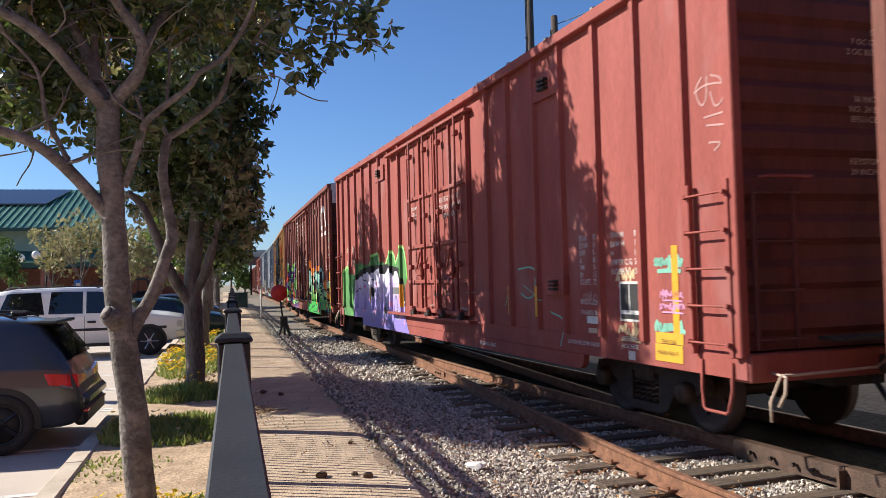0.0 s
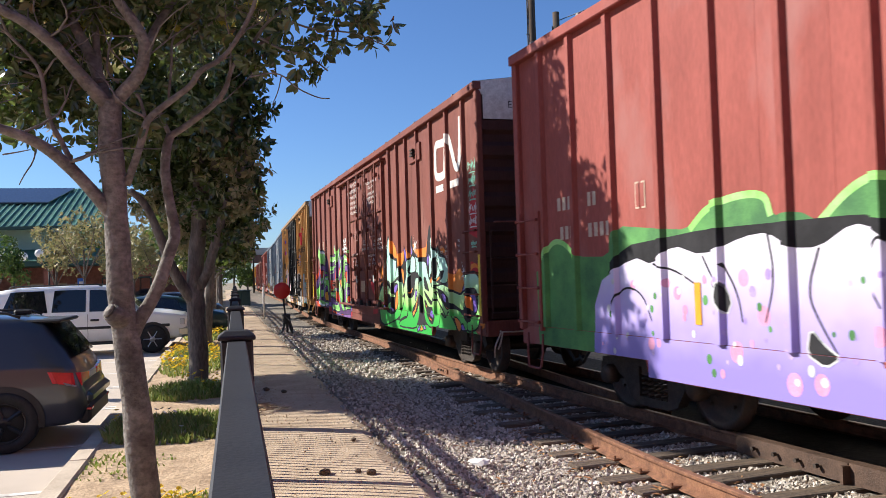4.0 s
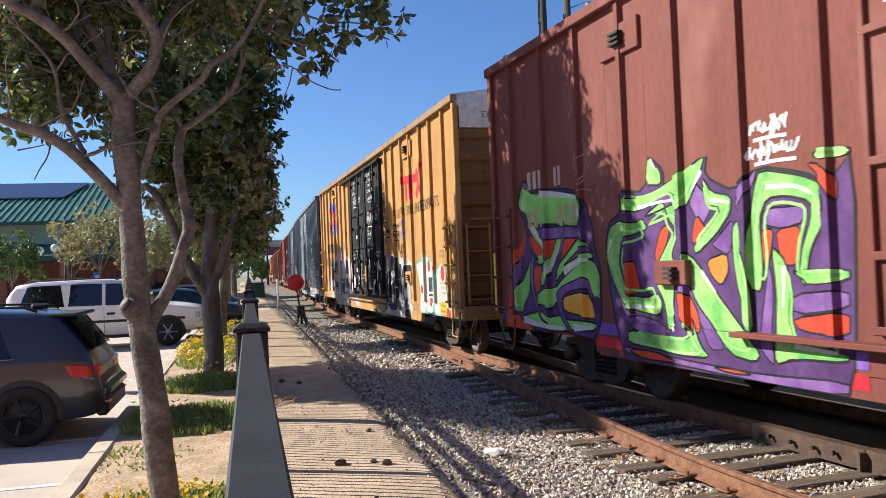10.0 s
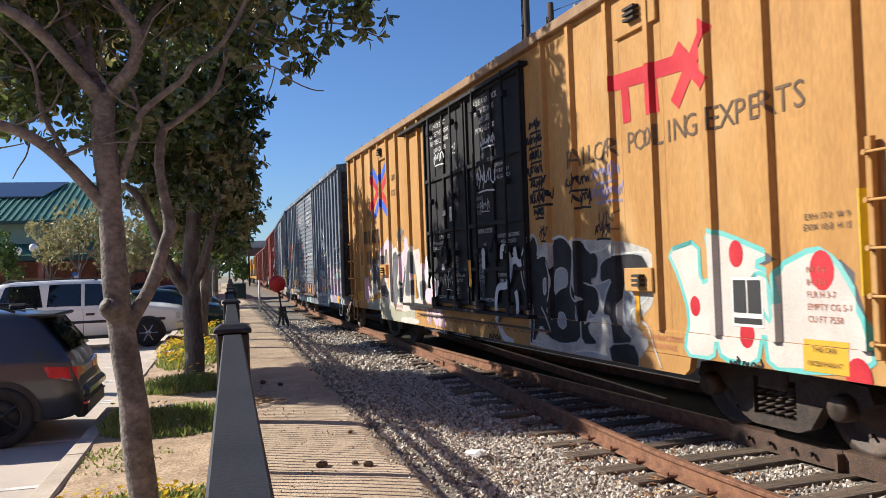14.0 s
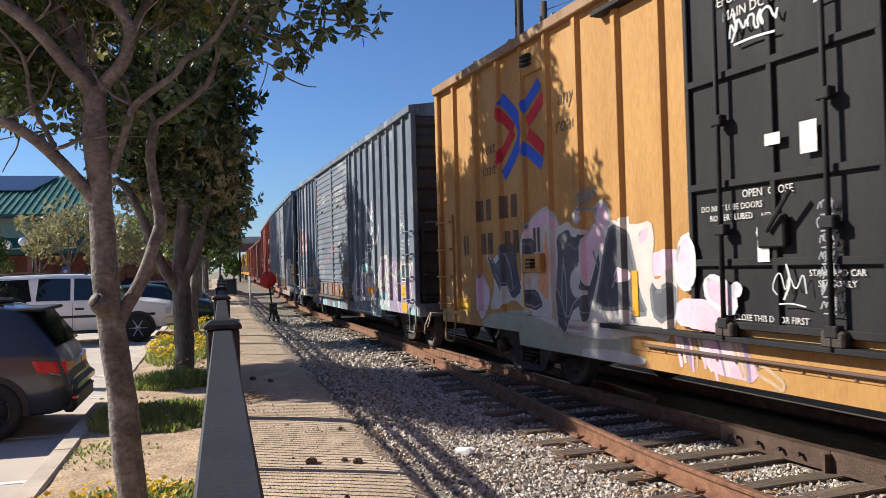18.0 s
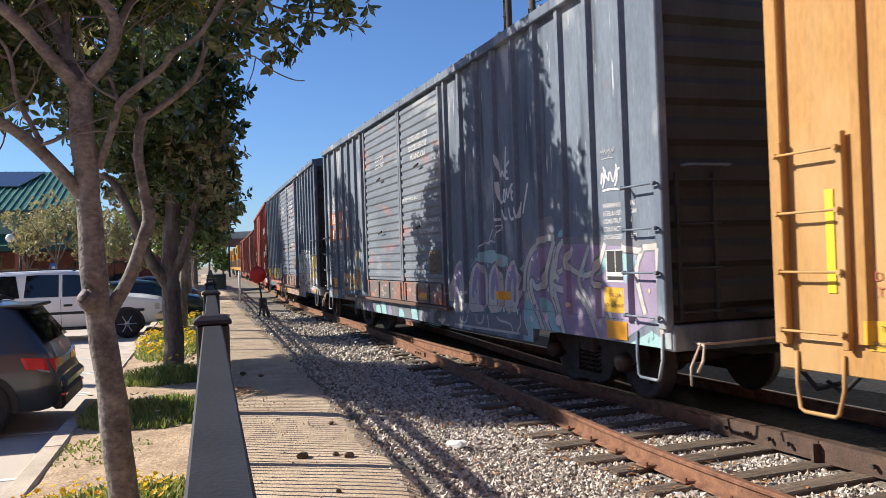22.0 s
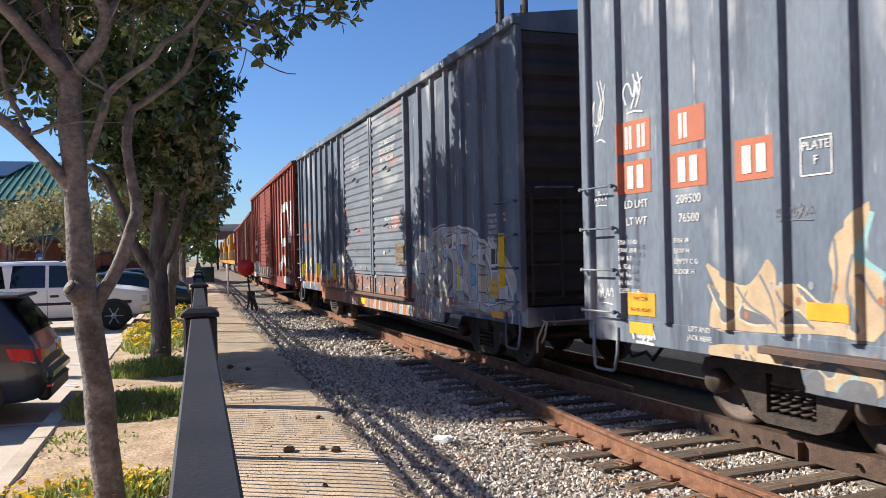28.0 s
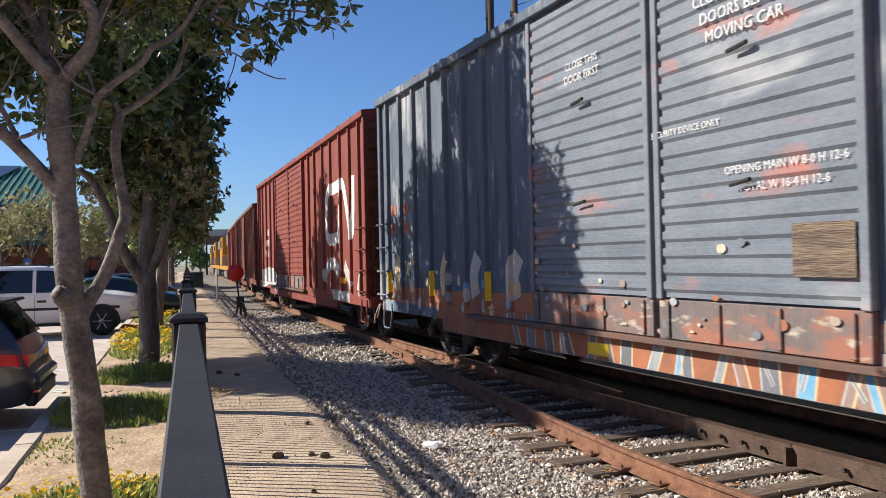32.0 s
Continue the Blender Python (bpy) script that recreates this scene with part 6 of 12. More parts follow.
    A["v_line"].append([(16.33, 1.35), (16.10, 1.60), (15.72, 1.52), (15.56, 1.21)])
    A["v_line"].append([(14.66, 1.89), (14.52, 1.67), (14.38, 1.53)])
    A["v_blob"] = []
    A["v_blob"].append([(12.14, 1.10), (12.00, 1.08), (11.92, 0.97), (11.99, 0.88), (12.13, 0.87), (12.03, 0.97)])
    A["v_blob"].append([(13.29, 1.25), (13.12, 1.10), (12.97, 1.02), (13.13, 0.93), (13.34, 1.03)])
    A["v_blob"].append([(14.40, 1.67), (14.24, 1.46), (14.32, 1.31), (14.46, 1.46)])
    A["v_dot"] = []
    A["v_dot"].append([(13.16, 1.04), (12.55, 1.22), (11.92, 1.33), (11.76, 1.01), (13.18, 0.79), (11.49, 0.83), (11.81, 0.96), (14.20, 0.98), (15.09, 1.52), (13.83, 1.33), (15.91, 1.60), (14.08, 1.67), (13.48, 0.76), (15.57, 0.97)])
    A["v_bar"] = []
    A["v_bar"].append([(12.44, 1.60), (11.79, 1.60), (11.80, 1.45), (12.45, 1.45)])
    A["b_teal"] = []
    A["b_teal"].append([(3.40, 1.21), (3.30, 1.31), (3.06, 1.14), (2.84, 0.37), (3.20, 0.37), (3.45, 0.53)])
    A["b_teal"].append([(2.82, 1.25), (2.51, 1.10), (2.32, 0.40), (2.63, 0.38), (2.78, 0.99)])
    A["b_teal"].append([(5.49, 1.58), (4.92, 1.84), (4.47, 1.88), (4.14, 1.80), (3.87, 1.74), (4.07, 1.59), (4.48, 1.67), (5.12, 1.70)])
    A["b_teal"].append([(2.35, 2.05), (2.11, 2.10), (2.12, 1.94), (2.36, 1.95)])
    A["b_teal"].append([(3.49, 1.59), (3.19, 1.83), (3.36, 1.40)])
    A["b_out"] = []
    A["b_out"].append([(6.29, 0.85), (6.29, 1.41), (6.13, 1.67), (5.86, 1.76), (5.60, 1.67), (5.52, 1.33), (5.56, 0.91)])
    A["b_out"].append([(5.56, 0.87), (5.54, 1.27), (5.37, 1.63), (5.07, 1.74), (4.79, 1.68), (4.64, 1.47), (4.70, 0.94)])
    A["b_out"].append([(4.74, 0.91), (4.70, 1.47), (4.55, 1.65), (4.33, 1.72), (4.14, 1.65), (4.06, 1.43), (4.09, 0.97)])
    A["b_out"].append([(4.12, 0.96), (4.09, 1.38), (3.97, 1.61), (3.76, 1.75), (3.52, 1.70), (3.40, 1.50), (3.42, 1.16), (3.58, 0.96)])
    A["b_wht"] = []
    A["b_wht"].append([(6.24, 0.85), (6.24, 1.40), (6.09, 1.64), (5.86, 1.73), (5.63, 1.65), (5.56, 1.33), (5.60, 0.90)])
    A["b_wht"].append([(5.52, 0.88), (5.50, 1.26), (5.34, 1.59), (5.07, 1.70), (4.82, 1.66), (4.68, 1.47), (4.74, 0.94)])
    A["b_wht"].append([(4.70, 0.91), (4.66, 1.46), (4.52, 1.62), (4.33, 1.69), (4.17, 1.62), (4.09, 1.43), (4.12, 0.96)])
    A["b_wht"].append([(4.09, 0.97), (4.06, 1.37), (3.95, 1.59), (3.76, 1.72), (3.54, 1.67), (3.43, 1.49), (3.44, 1.16), (3.59, 0.98)])
    A["b_pur"] = []
    A["b_pur"].append([(6.08, 1.03), (6.09, 1.41), (6.01, 1.61), (5.86, 1.67), (5.70, 1.59), (5.65, 1.33), (5.69, 0.96), (5.80, 0.98), (5.76, 1.26), (5.87, 1.45), (5.95, 1.26), (5.96, 1.00)])
    A["b_pur"].append([(5.38, 1.13), (5.32, 1.40), (5.21, 1.58), (5.05, 1.65), (4.89, 1.60), (4.77, 1.44), (4.81, 0.99), (4.91, 0.98), (4.95, 1.30), (5.08, 1.46), (5.20, 1.29), (5.25, 1.11)])
    A["b_pur"].append([(4.58, 1.14), (4.56, 1.43), (4.45, 1.57), (4.33, 1.63), (4.23, 1.59), (4.15, 1.42), (4.19, 1.01), (4.27, 1.03), (4.27, 1.27), (4.35, 1.40), (4.46, 1.26), (4.48, 1.10)])
    A["b_pur"].append([(3.98, 1.18), (3.97, 1.38), (3.89, 1.56), (3.75, 1.66), (3.58, 1.63), (3.49, 1.47), (3.50, 1.35), (3.62, 1.32), (3.63, 1.20), (3.71, 1.10), (3.78, 1.14), (3.74, 1.29), (3.77, 1.49), (3.85, 1.34), (3.86, 1.14)])
    A["b_letter"] = []
    A["b_letter"].append([(3.27, 1.41), (3.35, 1.59), (3.16, 1.76), (2.89, 1.86), (2.80, 1.82), (2.98, 1.60), (3.08, 1.41)])
    A["b_letter"].append([(2.80, 1.82), (2.58, 1.94), (2.53, 1.87), (2.73, 1.60), (2.87, 1.51)])
    A["b_letter"].append([(3.14, 1.43), (2.73, 1.45), (2.82, 1.36), (3.05, 1.33)])
    A["b_letter"].append([(2.53, 1.35), (2.58, 1.22), (2.41, 1.10), (2.22, 0.92), (2.12, 1.29), (2.35, 1.44), (2.44, 1.52)])
    A["b_letter"].append([(2.29, 1.84), (2.10, 1.88), (2.11, 1.64), (2.39, 1.64)])
    A["b_line"] = []
    A["b_line"].append([(3.40, 1.28), (3.35, 1.59), (3.19, 1.80), (2.88, 1.93), (2.63, 2.00), (2.45, 1.97)])
    A["b_line"].append([(2.45, 1.95), (2.53, 1.85), (2.73, 1.51), (2.70, 1.36), (3.05, 1.32), (3.11, 1.43), (3.20, 1.41), (3.15, 1.23), (2.95, 0.97), (2.76, 0.68)])
    A["b_line"].append([(2.46, 1.72), (2.60, 1.43), (2.50, 1.35), (2.21, 1.32)])
    A["b_line"].append([(2.56, 1.22), (2.59, 1.39), (2.55, 1.47), (2.44, 1.52), (2.37, 1.44)])
    A["b_line"].append([(2.10, 1.92), (2.33, 1.89), (2.41, 1.72), (2.50, 1.47)])
    A["b_line"].append([(2.50, 1.31), (2.36, 1.03), (2.23, 0.72)])
    A["b_low"] = []
    A["b_low"].append([(6.16, 0.86), (3.38, 0.93), (3.26, 0.66), (3.59, 0.68), (4.97, 0.66), (6.17, 0.65)])
    A["b_lowln"] = []
    A["b_lowln"].append([(5.93, 0.81), (5.87, 0.70), (5.64, 0.71), (5.58, 0.84)])
    A["b_lowln"].append([(5.21, 0.87), (5.17, 0.73), (4.97, 0.73), (4.87, 0.87)])
    A["b_lowln"].append([(4.38, 0.88), (4.30, 0.82), (3.87, 0.81), (3.80, 0.69)])
    A["b_lowln"].append([(3.55, 0.95), (3.52, 0.82), (3.66, 0.71)])
    A["b_lowln"].append([(3.41, 0.90), (3.35, 0.79), (3.25, 0.66)])
    A["b_lowln"].append([(4.73, 0.88), (4.69, 0.69)])
    A["b_lowln"].append([(6.17, 0.65), (4.97, 0.66), (3.59, 0.68)])
    A["b_dot"] = []
    A["b_dot"].append([(3.17, 0.91), (2.72, 0.95), (2.39, 0.94), (3.07, 0.72), (2.45, 0.73), (3.84, 1.59)])
    A["b_pale"] = []
    A["b_pale"].append([(3.37, 2.10), (2.94, 2.13), (2.91, 1.93), (3.38, 1.85)])
    A["b_pale"].append([(4.53, 2.32), (4.24, 2.38), (4.25, 2.01), (4.46, 1.99)])
    A["b_pale"].append([(2.79, 2.25), (2.47, 2.27), (2.48, 2.08), (2.80, 1.99)])
    A["y_dots"] = []
    A["y_dots"].append([(2.35, 1.80), (1.31, 1.64), (3.00, 1.30), (2.24, 1.07), (0.97, 0.81)])
    A["y_rosep"] = []
    A["y_rosep"].append([(13.34, 1.92), (12.98, 2.00), (13.13, 1.58), (13.29, 1.65)])
    A["y_rosep"].append([(12.56, 1.80), (11.84, 1.89), (11.78, 1.73), (12.20, 1.56), (12.43, 1.68)])
    A["y_rosep"].append([(11.40, 1.04), (10.91, 1.02), (10.65, 0.64), (11.32, 0.66), (11.53, 0.81)])
    A["y_rosep"].append([(14.04, 1.94), (13.74, 2.07), (13.62, 1.79)])
    A["m_blob"] = []
    A["m_blob"].append([(2.85, 2.06), (2.72, 2.07), (2.64, 2.02), (2.70, 1.92), (2.94, 1.82), (3.21, 1.75), (3.01, 1.91)])
    A["m_blob"].append([(2.52, 1.80), (2.45, 1.87), (2.25, 1.88), (2.24, 1.83), (2.39, 1.73), (2.56, 1.71)])
    A["m_blob"].append([(3.67, 1.76), (3.54, 1.77), (3.42, 1.67), (3.25, 1.45), (3.43, 1.49), (3.60, 1.52), (3.67, 1.64)])
    A["m_blob"].append([(3.68, 1.31), (3.55, 1.29), (3.37, 1.16), (3.05, 1.16), (2.93, 1.07), (2.92, 0.94), (3.07, 0.81), (3.26, 0.85), (3.46, 0.98), (3.60, 1.14)])
    A["m_blob"].append([(3.12, 1.33), (3.01, 1.46), (2.98, 1.39), (3.05, 1.26)])
    A["m_blob"].append([(4.67, 1.84), (4.34, 1.84), (4.40, 1.77), (4.57, 1.64), (4.73, 1.48), (4.81, 1.54), (4.77, 1.71)])
    A["m_blob"].append([(5.31, 1.41), (5.15, 1.40), (5.51, 1.29)])
    A["d_ice"] = []
    A["d_ice"].append([(4.70, 1.98), (4.13, 2.12), (3.77, 2.00), (3.43, 2.22), (3.13, 2.26), (2.90, 2.20), (2.85, 2.07), (2.59, 2.15), (2.44, 2.20), (2.13, 2.14), (1.97, 1.84), (1.99, 1.13), (2.73, 1.11), (3.80, 1.14), (4.74, 1.10)])
    A["d_dark"] = []
    A["d_dark"].append([(3.74, 2.00), (3.40, 2.21), (3.07, 2.23)])
    A["d_dark"].append([(3.07, 2.23), (2.90, 2.20), (2.85, 2.02), (3.14, 1.98), (3.20, 2.20)])
    A["d_dark"].append([(3.02, 1.94), (2.69, 2.08), (2.59, 2.15)])
    A["d_dark"].append([(2.81, 1.87), (2.86, 1.70), (3.15, 1.66), (3.14, 1.88), (2.82, 1.89)])
    A["d_dark"].append([(3.77, 2.00), (3.85, 1.76), (3.62, 1.56), (3.63, 1.99)])
    A["d_dark"].append([(4.06, 1.86), (3.93, 1.51), (3.87, 1.21)])
    A["d_dark"].append([(2.60, 1.95), (2.50, 1.86), (2.41, 1.62), (2.32, 1.58)])
    A["d_dark"].append([(2.49, 2.17), (2.31, 1.93), (2.14, 1.89)])
    A["d_dark"].append([(3.26, 1.79), (3.22, 1.25)])
    A["d_dark"].append([(4.54, 1.76), (4.29, 1.92), (4.22, 1.61), (4.43, 1.34)])
    A["d_dark"].append([(4.63, 1.66), (4.46, 1.82), (4.33, 2.02)])
    A["d_dark"].append([(3.51, 1.85), (3.46, 1.52), (3.59, 1.23)])
    A["d_sky"] = []
    A["d_sky"].append([(3.22, 2.16), (2.96, 2.18), (2.91, 2.03), (3.13, 1.99)])
    A["d_sky"].append([(2.40, 2.10), (2.13, 2.12), (2.13, 1.98), (2.33, 1.98)])
    A["d_sky"].append([(3.17, 1.79), (2.91, 1.83), (2.84, 1.70), (3.09, 1.66)])
    A["d_blue"] = []
    A["d_blue"].append([(2.45, 1.94), (2.36, 1.82), (2.32, 1.60), (2.41, 1.62), (2.43, 1.78)])
    A["d_cream"] = []
    A["d_cream"].append([(3.84, 1.90), (3.44, 1.94), (3.53, 1.33), (4.01, 1.21), (3.92, 1.61)])
    A["d_cream"].append([(3.15, 1.61), (2.82, 1.53), (2.88, 1.14), (3.22, 1.21)])
    A["d_cream"].append([(2.60, 1.82), (2.46, 1.74), (2.50, 1.25), (2.67, 1.24)])
    A["d_rust"] = []
    A["d_rust"].append([(6.67, 0.55), (3.29, 0.62), (2.90, 0.28), (3.82, 0.28), (6.69, 0.22)])
    A["d_rust"].append([(4.74, 1.00), (3.41, 0.98), (3.47, 1.19), (3.80, 1.22), (4.56, 1.15)])
    A["d_skirt"] = []
    A["d_skirt"].append([(6.06, 0.81), (5.97, 0.66)])
    A["d_skirt"].append([(5.61, 0.84), (5.67, 0.66)])
    A["d_skirt"].append([(5.21, 0.85), (5.07, 0.66)])
    A["d_skirt"].append([(4.46, 0.70), (4.25, 0.78), (4.14, 0.66)])
    A["d_skirt"].append([(3.95, 0.96), (3.75, 0.66)])
    A["d_skirt"].append([(3.81, 0.97), (3.42, 0.66)])
    A["d_skirt"].append([(3.17, 0.89), (3.30, 0.65)])
    A["d_skirt"].append([(2.79, 0.85), (2.95, 0.68)])
    A["z_pink"] = []
    A["z_pink"].append([(15.38, 2.10), (15.14, 2.34), (14.82, 2.47), (14.54, 2.50), (14.43, 2.38), (14.29, 2.19), (14.07, 2.25), (14.11, 2.15), (14.36, 2.15), (14.59, 2.24), (14.92, 2.19), (15.15, 2.12)])
    A["z_pink"].append([(13.93, 2.38), (13.70, 2.43), (13.68, 2.24), (13.92, 2.26)])
    A["z_pink"].append([(13.43, 2.29), (13.37, 2.42), (13.26, 2.47), (13.13, 2.39), (13.08, 2.21), (13.16, 2.18), (12.99, 2.00), (13.18, 1.75), (13.29, 1.62), (13.33, 1.97), (13.50, 2.16), (13.38, 2.22)])
    A["z_pink"].append([(17.12, 1.48), (16.85, 1.61), (16.55, 1.29), (16.89, 0.88), (17.08, 1.07)])
    A["z_wht"] = []
    A["z_wht"].append([(16.80, 1.98), (16.46, 1.82), (16.22, 1.93), (16.18, 1.68), (15.91, 1.68), (15.46, 1.39), (15.49, 2.19), (15.14, 2.14), (14.51, 2.33), (14.44, 2.19), (14.07, 2.29), (13.94, 2.18), (13.62, 2.16), (13.38, 2.03), (13.26, 1.84), (13.24, 1.49), (12.85, 2.24), (12.66, 2.26), (12.71, 1.12), (13.15, 1.07), (13.34, 1.23), (13.41, 0.89), (13.93, 0.83), (14.50, 0.93), (15.33, 1.08), (15.72, 1.26), (16.27, 1.08), (16.63, 1.06), (16.36, 1.49)])
    A["z_grey"] = []
    A["z_grey"].append([(16.68, 1.93), (16.41, 1.74), (16.21, 1.83), (16.13, 2.05), (15.63, 2.06), (15.60, 1.67), (15.46, 1.37), (15.77, 1.23), (16.02, 1.49), (16.15, 1.21), (16.25, 1.40), (16.48, 1.61)])
    A["z_grey"].append([(15.33, 2.10), (15.06, 2.11), (15.02, 1.89), (15.22, 1.62), (15.36, 1.50), (15.39, 1.79)])
    A["z_grey"].append([(14.40, 2.10), (14.07, 2.19), (13.98, 2.06), (13.68, 2.11), (13.45, 2.01), (13.34, 1.84), (13.33, 1.36), (13.43, 1.00), (13.67, 0.98), (13.78, 1.25), (14.05, 1.13), (14.21, 0.83), (14.42, 1.01), (14.44, 1.41), (14.36, 1.82)])
    A["z_grey"].append([(13.26, 1.49), (13.15, 1.66), (12.91, 1.95), (12.67, 2.06), (12.70, 1.18), (13.10, 1.11), (13.23, 1.28)])
    A["z_grey"].append([(15.32, 1.39), (15.00, 1.40), (14.80, 1.19), (15.06, 1.10), (15.28, 1.17)])
    A["z_org"] = []
    A["z_org"].append([(14.71, 2.22), (14.55, 2.24), (14.52, 2.03), (14.44, 1.82), (14.47, 1.52), (14.56, 1.26), (14.76, 1.25), (14.96, 1.40), (14.97, 1.56), (14.81, 1.83)])
    A["z_in"] = []
    A["z_in"].append([(13.86, 1.71), (13.70, 1.76), (13.70, 1.53), (13.78, 1.43), (13.59, 1.39), (13.78, 1.32), (13.98, 1.33), (14.07, 1.47), (14.03, 1.62)])
    A["z_olive"] = []
    A["z_olive"].append([(16.89, 0.95), (15.52, 1.12), (14.57, 1.02), (13.80, 0.87), (12.70, 1.14), (12.74, 0.34), (13.82, 0.31), (14.68, 0.31), (15.18, 0.45), (16.91, 0.48)])
    A["z_ln"] = []
    A["z_ln"].append([(14.23, 1.82), (14.14, 1.42), (14.20, 1.03)])
    A["z_ln"].append([(14.40, 1.42), (14.26, 1.22), (14.17, 0.93)])
    A["z_ln"].append([(13.48, 1.89), (13.37, 1.67)])
    A["z_ln"].append([(13.08, 1.45), (12.87, 1.79)])
    A["z_ln"].append([(16.00, 1.92), (15.80, 1.68), (15.76, 1.38)])
    A["k_back"] = []
    A["k_back"].append([(18.02, 2.74), (17.80, 3.01), (17.61, 2.96), (17.49, 2.82), (16.91, 2.79), (16.51, 2.76), (16.10, 2.68), (15.90, 2.51), (15.76, 2.23), (15.70, 1.88), (15.58, 1.69), (15.61, 1.01), (15.76, 0.77), (16.16, 0.79), (16.62, 0.83), (17.38, 0.77), (18.07, 0.92), (18.30, 1.12), (18.36, 1.38), (18.16, 1.73), (17.86, 2.06), (17.74, 2.34), (17.96, 2.57)])
    A["k_grn"] = []
    A["k_grn"].append([(17.99, 2.70), (17.80, 2.95), (17.67, 2.88), (17.49, 2.78), (16.92, 2.75), (16.10, 2.66), (15.94, 2.51), (15.97, 2.32), (16.08, 2.21), (16.84, 2.30), (17.37, 2.31), (17.65, 2.31), (17.73, 2.50), (17.93, 2.56)])
    A["k_grn"].append([(17.64, 2.41), (17.46, 2.33), (17.23, 2.14), (17.05, 1.90), (17.11, 1.77), (17.32, 1.73), (17.49, 1.80), (17.19, 1.85), (17.21, 1.98), (17.41, 2.11), (17.62, 2.29)])
    A["k_grn"].append([(18.29, 1.29), (18.21, 1.47), (17.96, 1.47), (17.75, 1.68), (17.61, 1.84), (17.48, 2.00), (17.63, 1.64), (17.71, 1.31), (17.92, 1.14), (17.99, 1.01), (18.23, 1.12)])
    A["k_grn"].append([(16.45, 2.60), (16.54, 2.23), (16.76, 1.82), (16.99, 1.60), (17.05, 1.48), (17.34, 1.42), (17.27, 1.60), (17.09, 1.71), (16.86, 1.93), (16.69, 2.21)])
    A["k_grn"].append([(16.77, 1.71), (16.37, 1.94), (16.09, 2.11), (15.93, 2.02), (15.77, 1.88), (15.74, 1.80), (15.94, 1.82), (16.29, 1.73), (16.67, 1.60), (16.83, 1.49)])
    A["k_grn"].append([(16.84, 1.41), (16.68, 1.52), (16.29, 1.70), (15.94, 1.81), (15.70, 1.75), (15.60, 1.56), (15.64, 1.25), (15.76, 1.37), (15.88, 1.50), (15.95, 1.58), (16.30, 1.54), (16.63, 1.44), (16.90, 1.34), (16.85, 1.19), (17.02, 1.11), (17.35, 1.17), (17.47, 1.16), (17.43, 1.36)])
    A["k_grn"].append([(18.07, 0.96), (17.36, 1.09), (17.13, 0.99), (16.71, 1.05), (16.61, 0.99), (15.75, 0.99), (15.70, 0.94), (15.83, 0.87), (16.34, 0.86), (16.93, 0.80), (17.49, 0.84)])
    A["k_pur"] = []
    A["k_pur"].append([(17.35, 2.27), (16.54, 2.25), (16.13, 2.22), (16.07, 2.08), (16.55, 2.09), (17.07, 2.09), (17.29, 2.12)])
    A["k_pur"].append([(16.51, 2.27), (16.47, 2.25), (16.61, 1.92), (16.77, 1.72), (16.74, 1.81)])
    A["k_pur"].append([(16.84, 1.34), (16.63, 1.45), (15.99, 1.58), (15.88, 1.50), (15.79, 1.21), (15.88, 1.34), (15.96, 1.43), (16.49, 1.37), (16.69, 1.27), (16.61, 1.06), (16.34, 0.79), (16.62, 0.92), (16.80, 1.16)])
    A["k_pur"].append([(18.21, 1.43), (18.16, 1.64), (17.90, 1.97), (18.03, 1.47), (18.11, 1.38)])
    A["k_pur"].append([(17.69, 1.56), (17.55, 1.92), (17.48, 2.00), (17.57, 1.48), (17.44, 1.12), (17.30, 0.97), (17.07, 0.89), (17.31, 0.94), (17.53, 1.16)])
    A["k_pur"].append([(17.75, 2.28), (17.67, 2.00), (17.49, 1.84), (17.31, 1.81), (17.55, 1.90), (17.63, 2.12)])
    A["k_pur"].append([(16.62, 1.70), (16.37, 1.82), (15.97, 1.99), (15.74, 1.85), (15.93, 1.89), (16.28, 1.80)])
    A["k_pur"].append([(17.80, 2.99), (17.61, 2.94), (17.64, 2.87), (17.75, 2.87)])
    A["k_red"] = []
    A["k_red"].append([(18.54, 0.88), (18.48, 1.29), (18.22, 1.86), (17.85, 2.14), (17.71, 2.34), (17.79, 2.05), (18.09, 1.64), (18.31, 1.29), (18.14, 0.96), (17.49, 0.78), (18.51, 0.79)])
    A["k_red"].append([(17.66, 2.17), (17.29, 2.12), (17.13, 1.94), (17.31, 1.83), (17.54, 1.96)])
    A["k_red"].append([(17.07, 2.07), (16.70, 2.08), (16.86, 1.89), (17.02, 1.82)])
    A["k_red"].append([(16.55, 2.08), (16.09, 2.06), (16.37, 1.91), (16.66, 1.78), (16.59, 1.95)])
    A["k_red"].append([(16.10, 1.90), (15.85, 1.92), (15.74, 1.82), (16.19, 1.80)])
    A["k_red"].append([(17.50, 1.72), (17.26, 1.71), (17.33, 1.44), (17.43, 1.32), (17.54, 1.48)])
    A["k_gl"] = []
    A["k_gl"].append([(17.25, 2.76), (16.61, 2.69), (16.15, 2.61)])
    A["k_gl"].append([(17.64, 2.35), (17.40, 2.21), (17.18, 1.98)])
    A["k_gl"].append([(17.16, 1.54), (16.95, 1.71), (16.60, 2.06)])
    A["k_gl"].append([(16.57, 1.63), (16.20, 1.76), (15.90, 1.79)])
    A["k_gl"].append([(17.93, 0.93), (17.37, 0.87), (16.62, 0.86)])
    A["k_gl"].append([(16.34, 0.89), (15.83, 0.92)])
    A["k_gl"].append([(18.26, 1.29), (18.05, 1.13)])
    A["k_gl"].append([(16.07, 2.49), (16.01, 2.35)])
    A["e_crm"] = []
